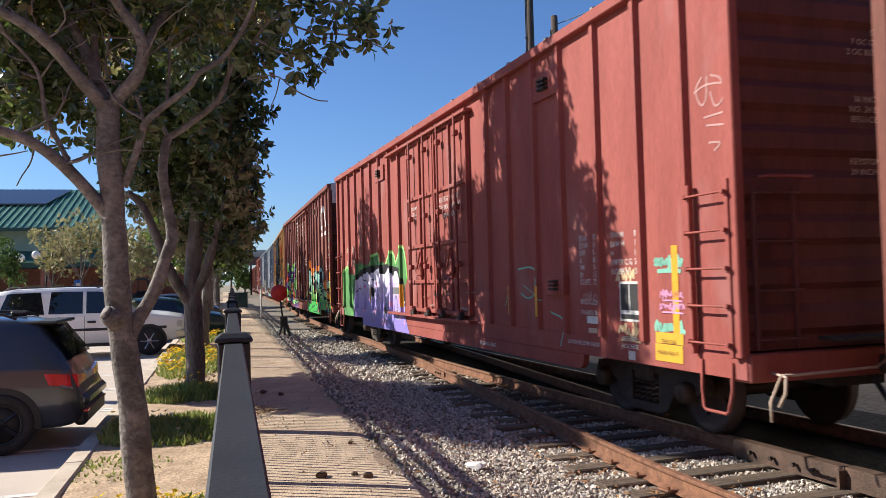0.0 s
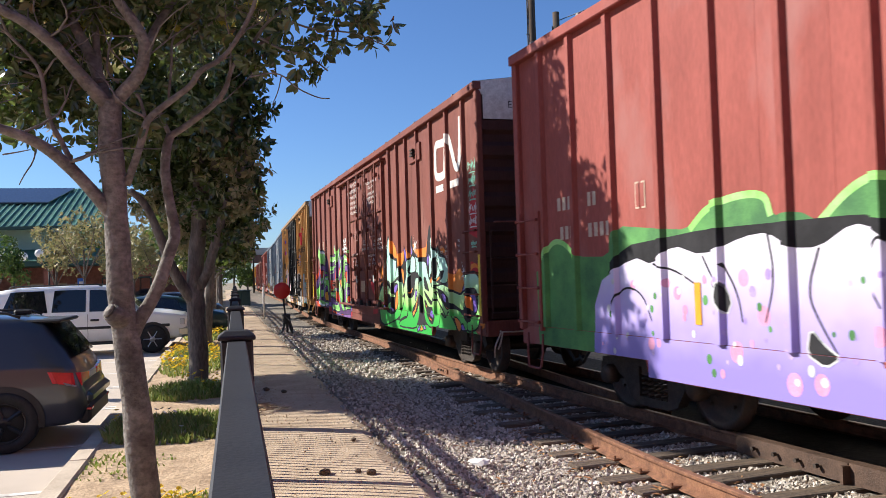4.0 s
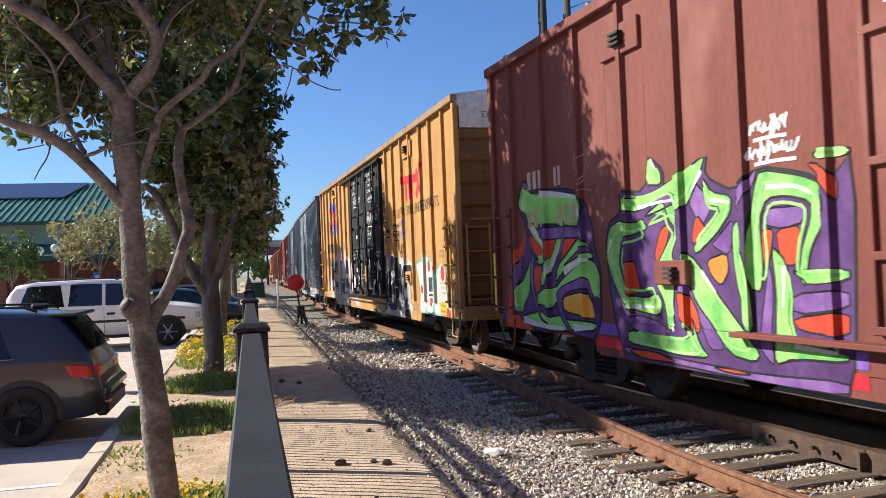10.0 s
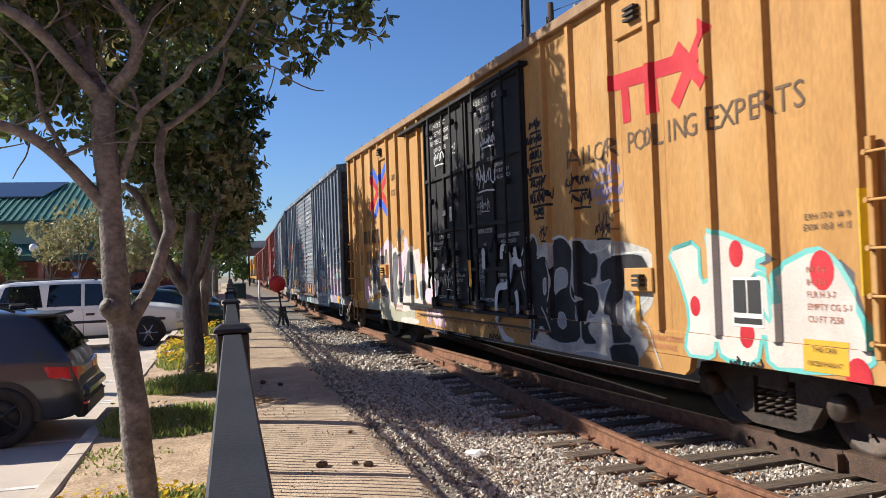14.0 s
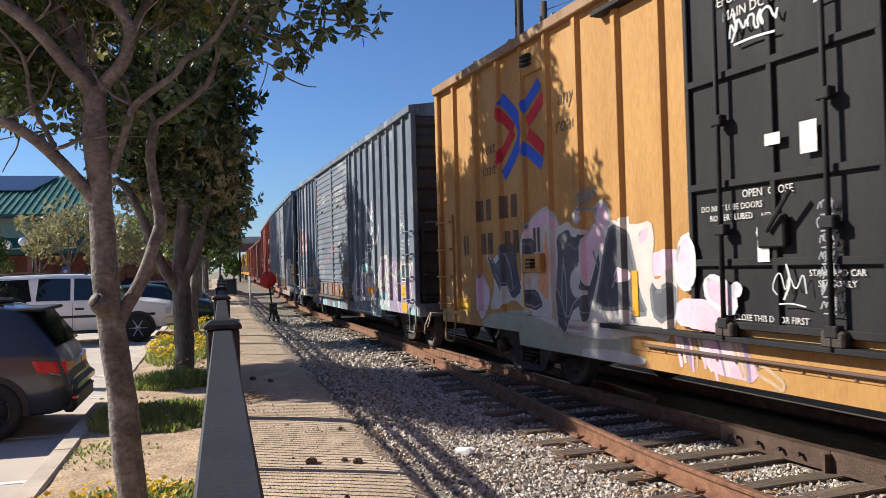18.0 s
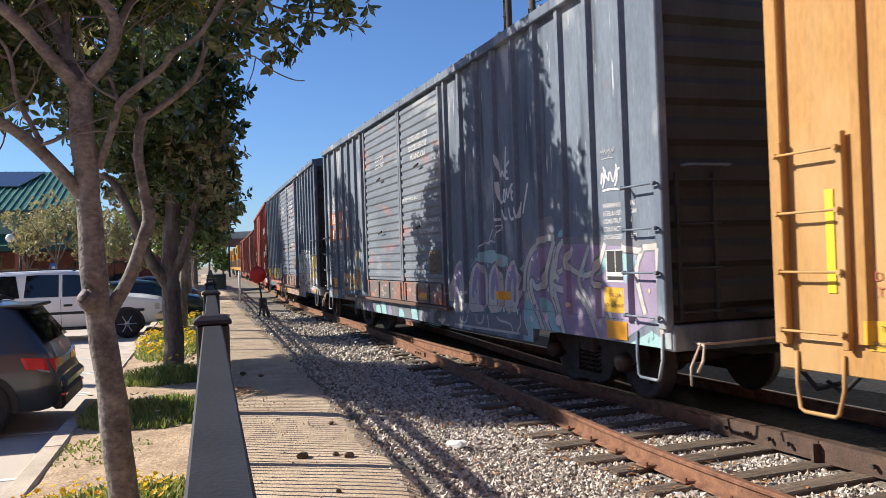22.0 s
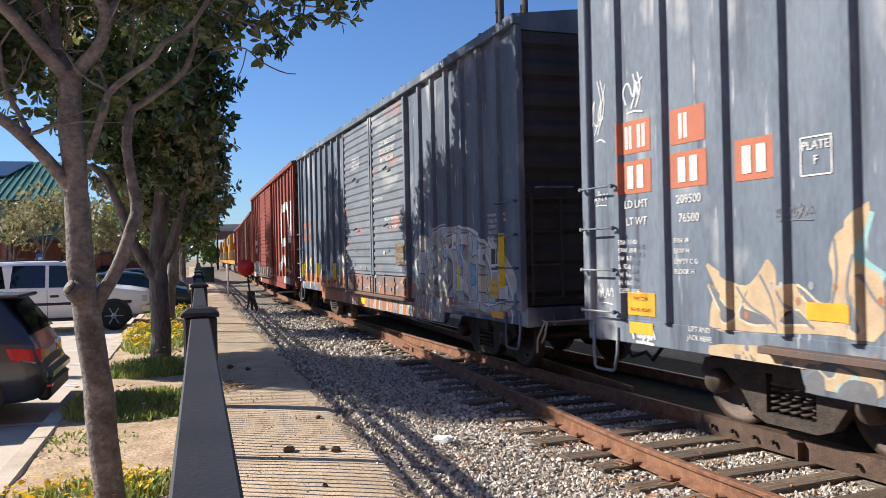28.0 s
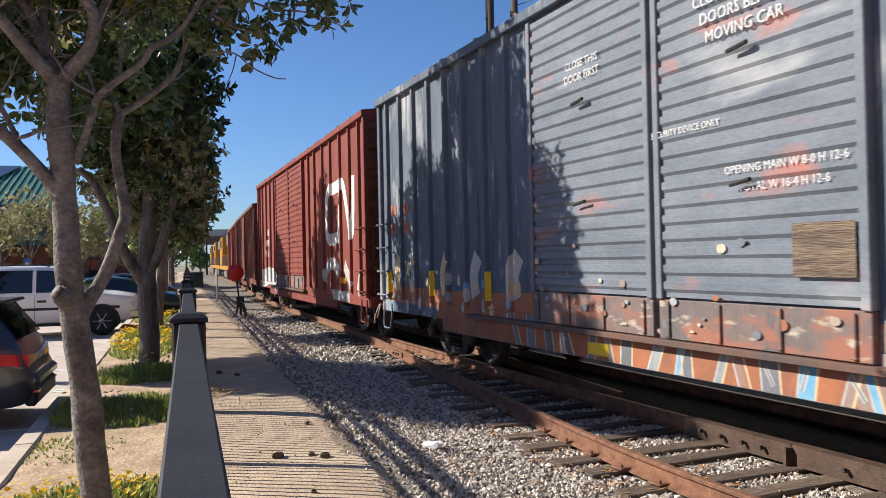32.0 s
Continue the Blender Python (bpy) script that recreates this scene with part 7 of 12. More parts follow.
    A["e_crm"].append([(14.54, 1.66), (14.21, 1.49), (14.11, 1.44), (13.97, 1.43), (13.83, 1.55), (13.74, 1.68), (13.65, 1.58), (13.61, 1.44), (13.45, 1.47), (13.33, 1.41), (13.22, 1.33), (13.10, 1.30), (13.06, 1.54), (13.11, 1.66), (13.05, 1.84), (12.94, 1.91), (12.73, 2.10), (12.72, 2.01), (12.83, 1.72), (12.81, 1.63), (12.61, 1.53), (12.63, 1.05), (13.07, 1.08), (13.63, 1.05), (14.48, 1.00), (14.45, 1.24), (14.36, 1.38)])
    A["e_skirt"] = []
    A["e_skirt"].append([(14.47, 0.89), (13.59, 0.94), (12.63, 0.88), (12.64, 0.63), (13.05, 0.64), (13.60, 0.67), (14.19, 0.67), (14.49, 0.78)])
    A["e_ln"] = []
    A["e_ln"].append([(14.11, 1.42), (13.98, 1.26), (13.75, 1.17), (13.65, 1.08)])
    A["e_ln"].append([(13.83, 1.53), (13.70, 1.34), (13.65, 1.11)])
    A["e_ln"].append([(12.83, 1.70), (12.90, 1.46), (12.87, 1.26), (12.91, 1.14)])
    A["e_ln"].append([(13.61, 1.43), (13.49, 1.25), (13.26, 1.11)])
    A["e_ln"].append([(13.05, 1.82), (13.02, 1.54), (13.09, 1.30)])
    A["e_ln"].append([(13.43, 0.69), (13.23, 0.81), (13.04, 0.86), (12.84, 0.80)])
    A["e_ln"].append([(12.81, 1.55), (12.72, 1.38), (12.62, 1.30)])
    A["e_wed"] = []
    A["e_wed"].append([(14.51, 1.47), (14.31, 1.36), (14.10, 1.18), (14.20, 1.07), (14.34, 1.20)])
    A["e_wed"].append([(13.97, 1.42), (14.06, 1.25), (13.82, 1.20), (13.67, 1.11), (13.94, 1.09), (14.12, 1.15)])
    A["e_wed"].append([(13.45, 1.47), (13.36, 1.34), (13.25, 1.26), (13.09, 1.30), (13.22, 1.32), (13.33, 1.41)])
    A["e_wed"].append([(13.58, 1.12), (13.45, 1.28), (13.26, 1.14)])
    A["e_wed"].append([(12.89, 1.43), (12.82, 1.32), (12.79, 1.09), (12.89, 1.14)])
    A["e_wed"].append([(14.18, 0.82), (14.04, 0.81), (14.07, 0.69)])
    A["e_wed"].append([(13.99, 0.85), (13.86, 0.77), (13.77, 0.67), (13.86, 0.67)])
    A["e_wed"].append([(13.59, 0.84), (13.43, 0.82), (13.66, 0.65)])
    A["e_wed"].append([(13.27, 0.83), (12.97, 0.93), (13.09, 0.71)])
    A["e_aq"] = []
    A["e_aq"].append([(12.72, 2.01), (12.82, 1.72), (12.80, 1.63), (12.61, 1.52)])
    A["e_aq"].append([(13.47, 0.81), (13.66, 0.65)])
    A["e_aq"].append([(13.05, 0.64), (12.84, 0.77)])
    A["f_body"] = []
    A["f_body"].append([(3.43, 1.82), (2.83, 1.87), (2.41, 1.92), (1.97, 1.88), (1.57, 1.89), (1.21, 1.93), (0.87, 1.84), (0.49, 1.86), (0.13, 1.80), (0.10, 0.99), (3.53, 0.29)])
    A["f_teal"] = []
    A["f_teal"].append([(3.50, 0.48), (2.70, 1.03), (2.03, 0.59), (1.26, 0.59), (0.10, 1.03), (0.10, 0.21), (3.56, -0.43)])
    A["f_teal"].append([(2.67, 1.42), (2.38, 1.48), (2.34, 1.18)])
    A["f_teal"].append([(1.30, 1.83), (1.14, 1.61), (1.41, 1.50)])
    A["f_teal"].append([(0.76, 1.81), (0.60, 1.76), (0.73, 1.35)])
    A["f_ln"] = []
    A["f_ln"].append([(2.83, 1.80), (2.98, 1.54), (2.68, 1.35), (2.41, 1.05), (2.16, 0.58)])
    A["f_ln"].append([(2.41, 1.86), (2.66, 1.61), (2.38, 1.52), (2.20, 1.61)])
    A["f_ln"].append([(1.98, 1.85), (2.15, 1.61), (1.69, 1.49), (1.50, 1.55)])
    A["f_ln"].append([(1.58, 1.86), (1.74, 1.61), (1.90, 1.43), (1.61, 1.21), (1.49, 0.87)])
    A["f_ln"].append([(1.21, 1.88), (1.41, 1.55), (1.46, 1.44), (1.33, 1.39)])
    A["f_ln"].append([(1.91, 1.31), (1.62, 1.09), (1.41, 0.77)])
    A["f_ln"].append([(0.87, 1.84), (0.49, 1.76), (0.42, 1.83), (0.61, 1.61), (0.55, 1.35), (0.45, 1.11)])
    A["f_ln"].append([(0.11, 1.80), (0.19, 1.37), (0.15, 0.93)])
    A["f_ln"].append([(1.25, 1.22), (1.05, 0.91)])
    A["f_ln"].append([(0.45, 1.81), (0.11, 1.82)])
    A["f_ln"].append([(2.82, 1.02), (2.54, 0.66)])
    A["f_ln"].append([(3.16, 1.74), (3.32, 1.27), (2.95, 0.95)])
    A["f_top"] = []
    A["f_top"].append([(3.42, 1.85), (2.83, 1.90), (2.41, 1.95), (1.57, 1.92), (0.87, 1.88), (0.13, 1.82)])
    A["k_org"] = []
    A["k_org"].append([(16.64, 1.29), (16.22, 1.36), (15.94, 1.37), (15.81, 1.21), (15.76, 1.02), (16.15, 1.06), (16.61, 1.10)])
    return A


def spray_colours():
    def c(name, col, col2=None, scale=2.2):
        col, col2 = tuple(v * 0.9 for v in col), col2 and tuple(v * 0.9 for v in col2)
        M[name] = mat("spray paint " + name, col, 0.7, col2=col2, amount=0.25, scale=scale, fine=0.08, bscale=50, spec=0.22)
    c("sp_violet", (0.40, 0.30, 0.62), (0.62, 0.52, 0.78))
    c("sp_lilac", (0.33, 0.23, 0.58), (0.46, 0.38, 0.68))
    c("sp_green_dull", (0.12, 0.33, 0.10), (0.06, 0.17, 0.07), 1.5)
    c("sp_black", (0.012, 0.012, 0.015), (0.03, 0.03, 0.035))
    c("sp_mint", (0.25, 0.58, 0.45))
    c("sp_pink", (0.75, 0.35, 0.55))
    c("sp_cream", (0.72, 0.56, 0.34), (0.52, 0.37, 0.22))
    c("sp_chalk", (0.52, 0.30, 0.28))
    c("sp_orange", (0.72, 0.20, 0.03), (0.78, 0.28, 0.06))
    c("sp_purple", (0.14, 0.05, 0.34), (0.22, 0.12, 0.45))
    c("sp_violet_deep", (0.17, 0.10, 0.46), (0.27, 0.18, 0.58))
    c("sp_amber", (0.80, 0.36, 0.03), (0.82, 0.46, 0.10))
    c("sp_white", (0.66, 0.67, 0.67), (0.54, 0.56, 0.58))
    c("sp_red", (0.42, 0.015, 0.03), (0.55, 0.04, 0.05))
    c("sp_scarlet", (0.70, 0.09, 0.03), (0.55, 0.05, 0.03))
    c("sp_lime", (0.20, 0.62, 0.10), (0.40, 0.72, 0.28), 1.6)
    c("sp_teal", (0.10, 0.45, 0.42), (0.22, 0.50, 0.48))
    c("sp_bone", (0.60, 0.565, 0.52), (0.50, 0.46, 0.42))
    c("sp_silver", (0.10, 0.11, 0.13), (0.34, 0.36, 0.38), 1.1)
    c("sp_rose", (0.66, 0.40, 0.50), (0.72, 0.55, 0.62))
    c("sp_peach", (0.80, 0.40, 0.18), (0.72, 0.48, 0.36))
    c("sp_dusk", (0.20, 0.16, 0.28), (0.34, 0.32, 0.42), 1.4)
    c("sp_aqua", (0.22, 0.42, 0.44), (0.34, 0.50, 0.50), 1.4)
    c("sp_ice", (0.56, 0.58, 0.56), (0.38, 0.36, 0.34), 1.5)
    c("sp_sky", (0.12, 0.34, 0.55), (0.25, 0.45, 0.6))
    c("sp_rust", (0.42, 0.16, 0.08), (0.26, 0.12, 0.08), 1.5)
    c("sp_grey", (0.2, 0.21, 0.24))
    c("sp_blue", (0.03, 0.10, 0.55), (0.05, 0.13, 0.6))
    c("stencil_orange", (0.46, 0.15, 0.09), (0.36, 0.13, 0.08))
    # pieces that fade from one colour at the top to another at the foot
    def fade(name, z0, z1, stops):
        m = mat("spray paint " + name, (0.2, 0.6, 0.2), 0.5, amount=0.2, fine=0.06)
        nt = m.node_tree
        tc = nt.nodes.new("ShaderNodeTexCoord")
        sx = nt.nodes.new("ShaderNodeSeparateXYZ")
        ns = nt.nodes.new("ShaderNodeTexNoise")
        ns.inputs["Scale"].default_value = 2.5
        ad = nt.nodes.new("ShaderNodeMath")
        ad.operation = 'MULTIPLY_ADD'
        ad.inputs[1].default_value = 0.5
        mr = nt.nodes.new("ShaderNodeMapRange")
        mr.inputs[1].default_value, mr.inputs[2].default_value = z0 + 0.25, z1 + 0.25
        rp = nt.nodes.new("ShaderNodeValToRGB")
        for i, (p, col) in enumerate(stops):
            e = rp.color_ramp.elements[i] if i < 2 else rp.color_ramp.elements.new(p)
            e.position, e.color = p, (*col, 1)
        nt.links.new(tc.outputs["Object"], sx.inputs[0])
        nt.links.new(tc.outputs["Object"], ns.inputs["Vector"])
        nt.links.new(ns.outputs["Fac"], ad.inputs[0])
        nt.links.new(sx.outputs["Z"], ad.inputs[2])
        nt.links.new(ad.outputs[0], mr.inputs[0])
        nt.links.new(mr.outputs[0], rp.inputs[0])
        nt.links.new(rp.outputs[0], nt.nodes["Principled BSDF"].inputs["Base Color"])
        M[name] = m
    fade("sp_fade", 0.7, 2.3, ((0.1, (0.02, 0.36, 0.05)), (0.22, (0.05, 0.42, 0.06)), (0.3, (0.34, 0.62, 0.19)), (0.5, (0.38, 0.63, 0.28)), (0.66, (0.36, 0.64, 0.52)), (0.95, (0.40, 0.66, 0.60))))
    fade("sp_lilac_fade", 0.7, 2.0, ((0.1, (0.25, 0.20, 0.56)), (0.4, (0.38, 0.31, 0.66)), (0.66, (0.50, 0.44, 0.70)), (0.92, (0.66, 0.63, 0.76))))
    c("sp_concrete", (0.30, 0.31, 0.32), (0.20, 0.21, 0.22), 1.4)
    c("sp_haze", (0.36, 0.38, 0.40), (0.24, 0.27, 0.30), 2.4)
    c("sp_tarnish", (0.52, 0.51, 0.47), (0.30, 0.29, 0.27), 3.5)
    c("sp_cream_worn", (0.60, 0.53, 0.40), (0.40, 0.33, 0.26), 4.0)
    c("sp_sky_pale", (0.40, 0.52, 0.56), (0.30, 0.40, 0.46), 3.0)
    c("sp_rust_worn", (0.33, 0.17, 0.12), (0.30, 0.28, 0.27), 2.5)
    c("sp_umber", (0.09, 0.06, 0.04), (0.16, 0.10, 0.06))
    c("sp_olive", (0.42, 0.42, 0.33), (0.33, 0.32, 0.24), 1.5)
    c("sp_lead", (0.075, 0.078, 0.09), (0.12, 0.125, 0.14), 1.2)
    c("sp_ember", (0.66, 0.24, 0.08), (0.72, 0.44, 0.28), 2.0)
    c("sp_slate", (0.13, 0.135, 0.15), (0.18, 0.185, 0.20), 1.2)
    c("sp_chalky", (0.54, 0.525, 0.50), (0.40, 0.37, 0.34), 3.0)
    c("sp_wheat", (0.52, 0.40, 0.26), (0.38, 0.28, 0.18), 2.6)
    c("sp_plum_dark", (0.06, 0.025, 0.10), (0.13, 0.06, 0.20), 2.0)
    c("sp_mulberry", (0.25, 0.19, 0.29), (0.34, 0.29, 0.40), 1.4)
    c("sp_jade", (0.12, 0.40, 0.10), (0.36, 0.62, 0.20), 3.0)
    c("sp_plum", (0.13, 0.05, 0.22), (0.26, 0.14, 0.38), 3.0)


def put(S, T, key, material, level, grow=0.0, shift=(0, 0), taper=(1, 1), name="spray_paint", keep=None):
    """Each stroke of a set, in one colour, on its own hair's breadth of depth."""
    for i, (w, pts) in enumerate(T[key]):
        pts = [(p[0] + shift[0], p[1] + shift[1]) for p in pts]
        if keep and not keep(sum(p[0] for p in pts) / len(pts)):
            continue
        S.lay(S.stroke(pts, w + grow, taper=taper), material, level + 0.12 * i, name)


def fill(S, A, key, material, level, rim=None, width=0.05, smooth=1):
    """Painted areas of a set, with a line round each."""
    for i, pts in enumerate(A[key]):
        S.lay(S.area(pts, smooth), material, level + 0.1 * i, "spray_paint")
        if rim:
            S.lay(S.rim(pts, width, smooth), rim, level + 0.1 * i + 0.06, "spray_paint")


def lines(S, A, key, material, level, width, taper=(1, 1)):
    for i, pts in enumerate(A[key]):
        S.lay(S.stroke(pts, width, taper=taper), material, level + 0.1 * i, "spray_paint")


def dots(S, pts, material, level, r, tall=1.0):
    for i, (d, z) in enumerate(pts):
        q = r * (0.7 + 0.5 * ((i * 7) % 5) / 4)
        S.lay([[(d + q * math.cos(k * 0.39), z + q * tall * math.sin(k * 0.39)) for k in range(16)]], material, level + 0.05 * i, "spray_paint")


def scribble(S, d, z, w, h, material, level, seed, width=0.02):
    """A quick looping tag, d the middle, z the middle."""
    r = random.Random(seed)
    n = max(6, int(w / h * 5))
    pts = []
    for i in range(n):
        u = i / (n - 1)
        pts.append((d + w * (0.5 - u) + r.uniform(-0.1, 0.1) * h, z + h * (0.5 if i % 2 else -0.5) * r.uniform(0.5, 1.1)))
        if r.random() < 0.4:
            pts.append((pts[-1][0] + r.uniform(0.05, 0.3) * h, z + r.uniform(-0.3, 0.3) * h))
    S.lay(S.stroke(pts, width), material, level, "spray_paint")
    for k in range(2):
        a = d + r.uniform(-0.4, 0.4) * w
        S.lay(S.stroke([(a, z + h * 0.6), (a - 0.2 * h, z), (a + 0.15 * h, z - h * 0.6)], width), material, level + 0.3 + 0.2 * k, "spray_paint")
    S.lay(S.stroke([(d + w * 0.4, z - h * 0.75), (d, z - h * 0.7), (d - w * 0.45, z - h * 0.8)], width), material, level + 0.8, "spray_paint")


def mark(S, d, z, w, h, material, level):
    """Reporting marks and numbers, as a row of plain upright bars."""
    n = max(2, round(w / (h * 0.8)))
    for k in range(n):
        S.plate(d + w * (0.5 - (k + 0.5) / n), z, w / n * 0.62, h, material, level, "reporting_mark")


def sparkle(S, d, z, r, level):
    for k in range(4):
        a = 0.3 + k * 0.785
        q = r * (1.0 if k % 2 else 0.6)
        S.lay([[(d - q * math.cos(a), z - q * math.sin(a)), (d + 0.02 * math.sin(a), z - 0.02 * math.cos(a)), (d + q * math.cos(a), z + q * math.sin(a)), (d - 0.02 * math.sin(a), z + 0.02 * math.cos(a))]], "sp_white", level + 0.1 * k, "spray_paint")
    S.lay([[(d + r * 0.22 * math.cos(k * 0.7854), z + r * 0.22 * math.sin(k * 0.7854)) for k in range(8)]], "sp_white", level + 0.5, "spray_paint")


def data_lines(S, rows, d, z, size, material, gap=0.15):
    for i, r in enumerate(rows):
        S.text(r, d, z - i * gap, size, material, align='LEFT')


def height_plate(S, d, z, w=0.5, h=0.3, material="sign_yellow"):
    S.plate(d, z, w, h, material, 5, "warning_plate", "yellow plate warning of excess height")
    S.text("THIS CAR", d, z + 0.035, w * 0.125, "black_paint", level=8)
    S.text("EXCESS HEIGHT", d, z - 0.075, w * 0.11, "black_paint", level=8)


def spec_plate(S, d, z, w=0.42, h=0.45):
    S.plate(d, z, w, h, "white_paint", 5, "data_plate", "black and white data plate")
    for k in (-1, 1):
        S.plate(d + k * w * 0.235, z + 0.05, w * 0.42, h * 0.66, "black_paint", 8, "data_panel")
    S.plate(d, z - h * 0.38, w * 0.9, h * 0.12, "black_paint", 8, "data_panel")


def vent(S, d, z, material):
    """A small hooded door on the upper side."""
    X = S.L / 2 - d
    b = B()
    box(b, X - 0.42, X + 0.42, PANEL - 0.045, PANEL + 0.01, z - 0.04, z + 0.32, 0.008)
    part("hatch_hood", b, material, S.car)
    b = B()
    for k in range(3):
        box(b, X - 0.1, X + 0.12, PANEL - 0.12, PANEL - 0.04, z + 0.07 + k * 0.06, z + 0.1 + k * 0.06)
    part("hatch_lock", b, "black", S.car)
    for s in (-1, 1):
        b = B()
        box(b, X + s * 0.42 - 0.02, X + s * 0.42 + 0.02, PANEL - 0.0022, PANEL + 0.01, 1.05, z - 0.04)
        part("hatch_rail", b, material, S.car)


def lower_lock(S, d, z, material):
    X = S.L / 2 - d
    b = B()
    box(b, X - 0.28, X + 0.28, POST - 0.03, PANEL, z - 0.12, z + 0.14, 0.01)
    part("lock_housing", b, material, S.car)
    b = B()
    for k in range(3):
        box(b, X - 0.02, X + 0.14, POST - 0.10, POST - 0.02, z - 0.06 + 0.05 * k, z - 0.03 + 0.05 * k)
    part("lock_lever", b, "black", S.car)


def paint_red(S, T):
    put(S, T, "red_green", "sp_green_dull", 0, keep=lambda d: d > 16.4)
    fill(S, T, "v_halo", "sp_green_dull", 0.2)
    lines(S, T, "v_lime", "sp_lime", 1.0, 0.07)
    fill(S, T, "v_back", "sp_black", 1.6)
    fill(S, T, "v_body", "sp_lilac_fade", 2.4)
    dots(S, T["v_dot"][0], "sp_pink", 3.4, 0.075, 1.15)
    dots(S, [(d - 0.03, z + 0.02) for d, z in T["v_dot"][0][::2]], "sp_white", 4.2, 0.035)
    lines(S, T, "v_line", "sp_black", 4.9, 0.028, (1, 0.6))
    fill(S, T, "v_blob", "sp_black", 6.0, "sp_white", 0.02)
    for pts in T["v_bar"]:
        S.lay([pts], "loco_grey", 8, "placard_board", "grey placard board")
    rr = random.Random(5)
    for k in range(70):
        d, z = rr.uniform(11.4, 16.6), rr.uniform(0.75, 1.7)
        dots(S, [(d, z)], rr.choice(("sp_pink", "sp_lilac", "sp_white", "sp_violet", "sp_lilac", "sp_green_dull")), 4.5 + 0.02 * k, rr.uniform(0.02, 0.06), 1.3)
    for k in range(9):
        # worn patches low on the doors
        d, z = rr.uniform(7.2, 9.8), rr.uniform(1.25, 1.6)
        S.lay(S.stroke([(d, z), (d - 0.15, z + rr.uniform(-0.03, 0.03)), (d - rr.uniform(0.25, 0.5), z + rr.uniform(-0.04, 0.04))], rr.uniform(0.03, 0.08), taper=(0.4, 0.3)), rr.choice(("sp_rust_worn", "sp_rust_worn", "sp_umber")), 28 + k * 0.05, "spray_paint")
    S.text("RETAINING VALVE", 6.40, 0.67, 0.085, "white_paint", y=SILL)
    put(S, T, "red_marks", "sp_mint", 1, -0.025)
    put(S, T, "red_face", "sp_chalk", 1)
    scribble(S, 2.05, 1.75, 0.4, 0.16, "sp_cream", 3, 110, 0.03)
    scribble(S, 1.98, 1.14, 0.5, 0.15, "sp_cream", 3, 111, 0.035)
    scribble(S, 1.15, 1.55, 0.42, 0.09, "sp_pink", 4, 112, 0.018)
    scribble(S, 1.15, 1.42, 0.45, 0.08, "sp_pink", 5, 113, 0.018)
    scribble(S, 1.2, 1.88, 0.5, 0.12, "sp_mint", 2, 114, 0.045)
    scribble(S, 1.2, 1.2, 0.5, 0.14, "sp_mint", 2, 115, 0.045)
    scribble(S, 2.9, 1.5, 0.4, 0.12, "sp_chalk", 2, 116, 0.012)
    data_lines(S, ["EXH", "EXW", "EW", "IL", "IW", "IH", "CU.FT."], 3.14, 2.19, 0.10, "white_paint", 0.09)
    data_lines(S, ["17-0", "10-8", "9-7", "60-9", "9-6", "13-1", "7583"], 2.80, 2.19, 0.10, "white_paint", 0.09)
    data_lines(S, ["EMPTY LOAD", "7/16 ADJ. BLOCK"], 3.15, 1.41, 0.085, "white_paint", 0.13)
    S.plate(2.86, 1.22, 0.28, 0.09, "white_paint", 4, "card", "white card on the side")
    S.plate(2.86, 1.09, 0.22, 0.06, "cream_paint", 4, "card")
    data_lines(S, ["EXH W", "EXW H", "H", "EMPTY C.G.", "FLOOR H"], 2.36, 2.19, 0.095, "white_paint", 0.105)
    data_lines(S, ["8-2", "16-2", "16-10", "5-1", "3-8"], 1.84, 2.19, 0.095, "white_paint", 0.105)
    spec_plate(S, 1.98, 1.46)
    S.plate(1.08, 1.55, 0.11, 1.0, "sign_orange", 4, "reflector", "orange reflective strip")
    S.plate(4.38, 1.42, 0.09, 0.42, "sign_orange", 4, "reflector")
    S.plate(5.5, 1.42, 0.07, 0.42, "sign_orange", 4, "reflector")
    S.plate(11.58, 1.42, 0.11, 0.5, "sign_orange", 12, "reflector")
    S.plate(14.75, 1.42, 0.1, 0.42, "sign_orange", 12, "reflector")
    height_plate(S, 1.22, 1.0)
    S.text("LIFT AND\nJACK HERE", 1.98, 1.02, 0.075, "white_paint", y=SILL)
    S.plate(1.95, 0.86, 0.14, 0.1, "white_paint", 4, "card")
    S.text("2 INCH HF COMP SHOES", 3.1, 0.9, 0.075, "white_paint", y=SILL)
    S.text("CLOSE AND LOCK\nBOTH DOORS BEFORE\nMOVING CAR", 8.1, 3.2, 0.13, "white_paint", y=DOOR_Y - 0.008)
    S.text("SECURITY\nDEVICE\nONLY", 10.35, 3.2, 0.1, "white_paint", y=DOOR_Y - 0.008)
    # reporting marks and number, as bars
    for d, z, w in ((17.45, 2.66, 0.42), (16.75, 2.66, 0.24), (17.4, 2.28, 0.40), (16.6, 2.28, 0.55)):
        mark(S, d, z, w, 0.17, "cream_paint", 3)
    mark(S, 15.7, 2.6, 0.24, 0.3, "cream_paint", 3)
    mark(S, 15.7, 2.6, 0.2, 0.26, "red_skin", 5)
    vent(S, 3.95, 4.22, "red_skin")
    lower_lock(S, 3.75, 1.64, "red_skin")
    vent(S, 13.4, 4.22, "red_skin")


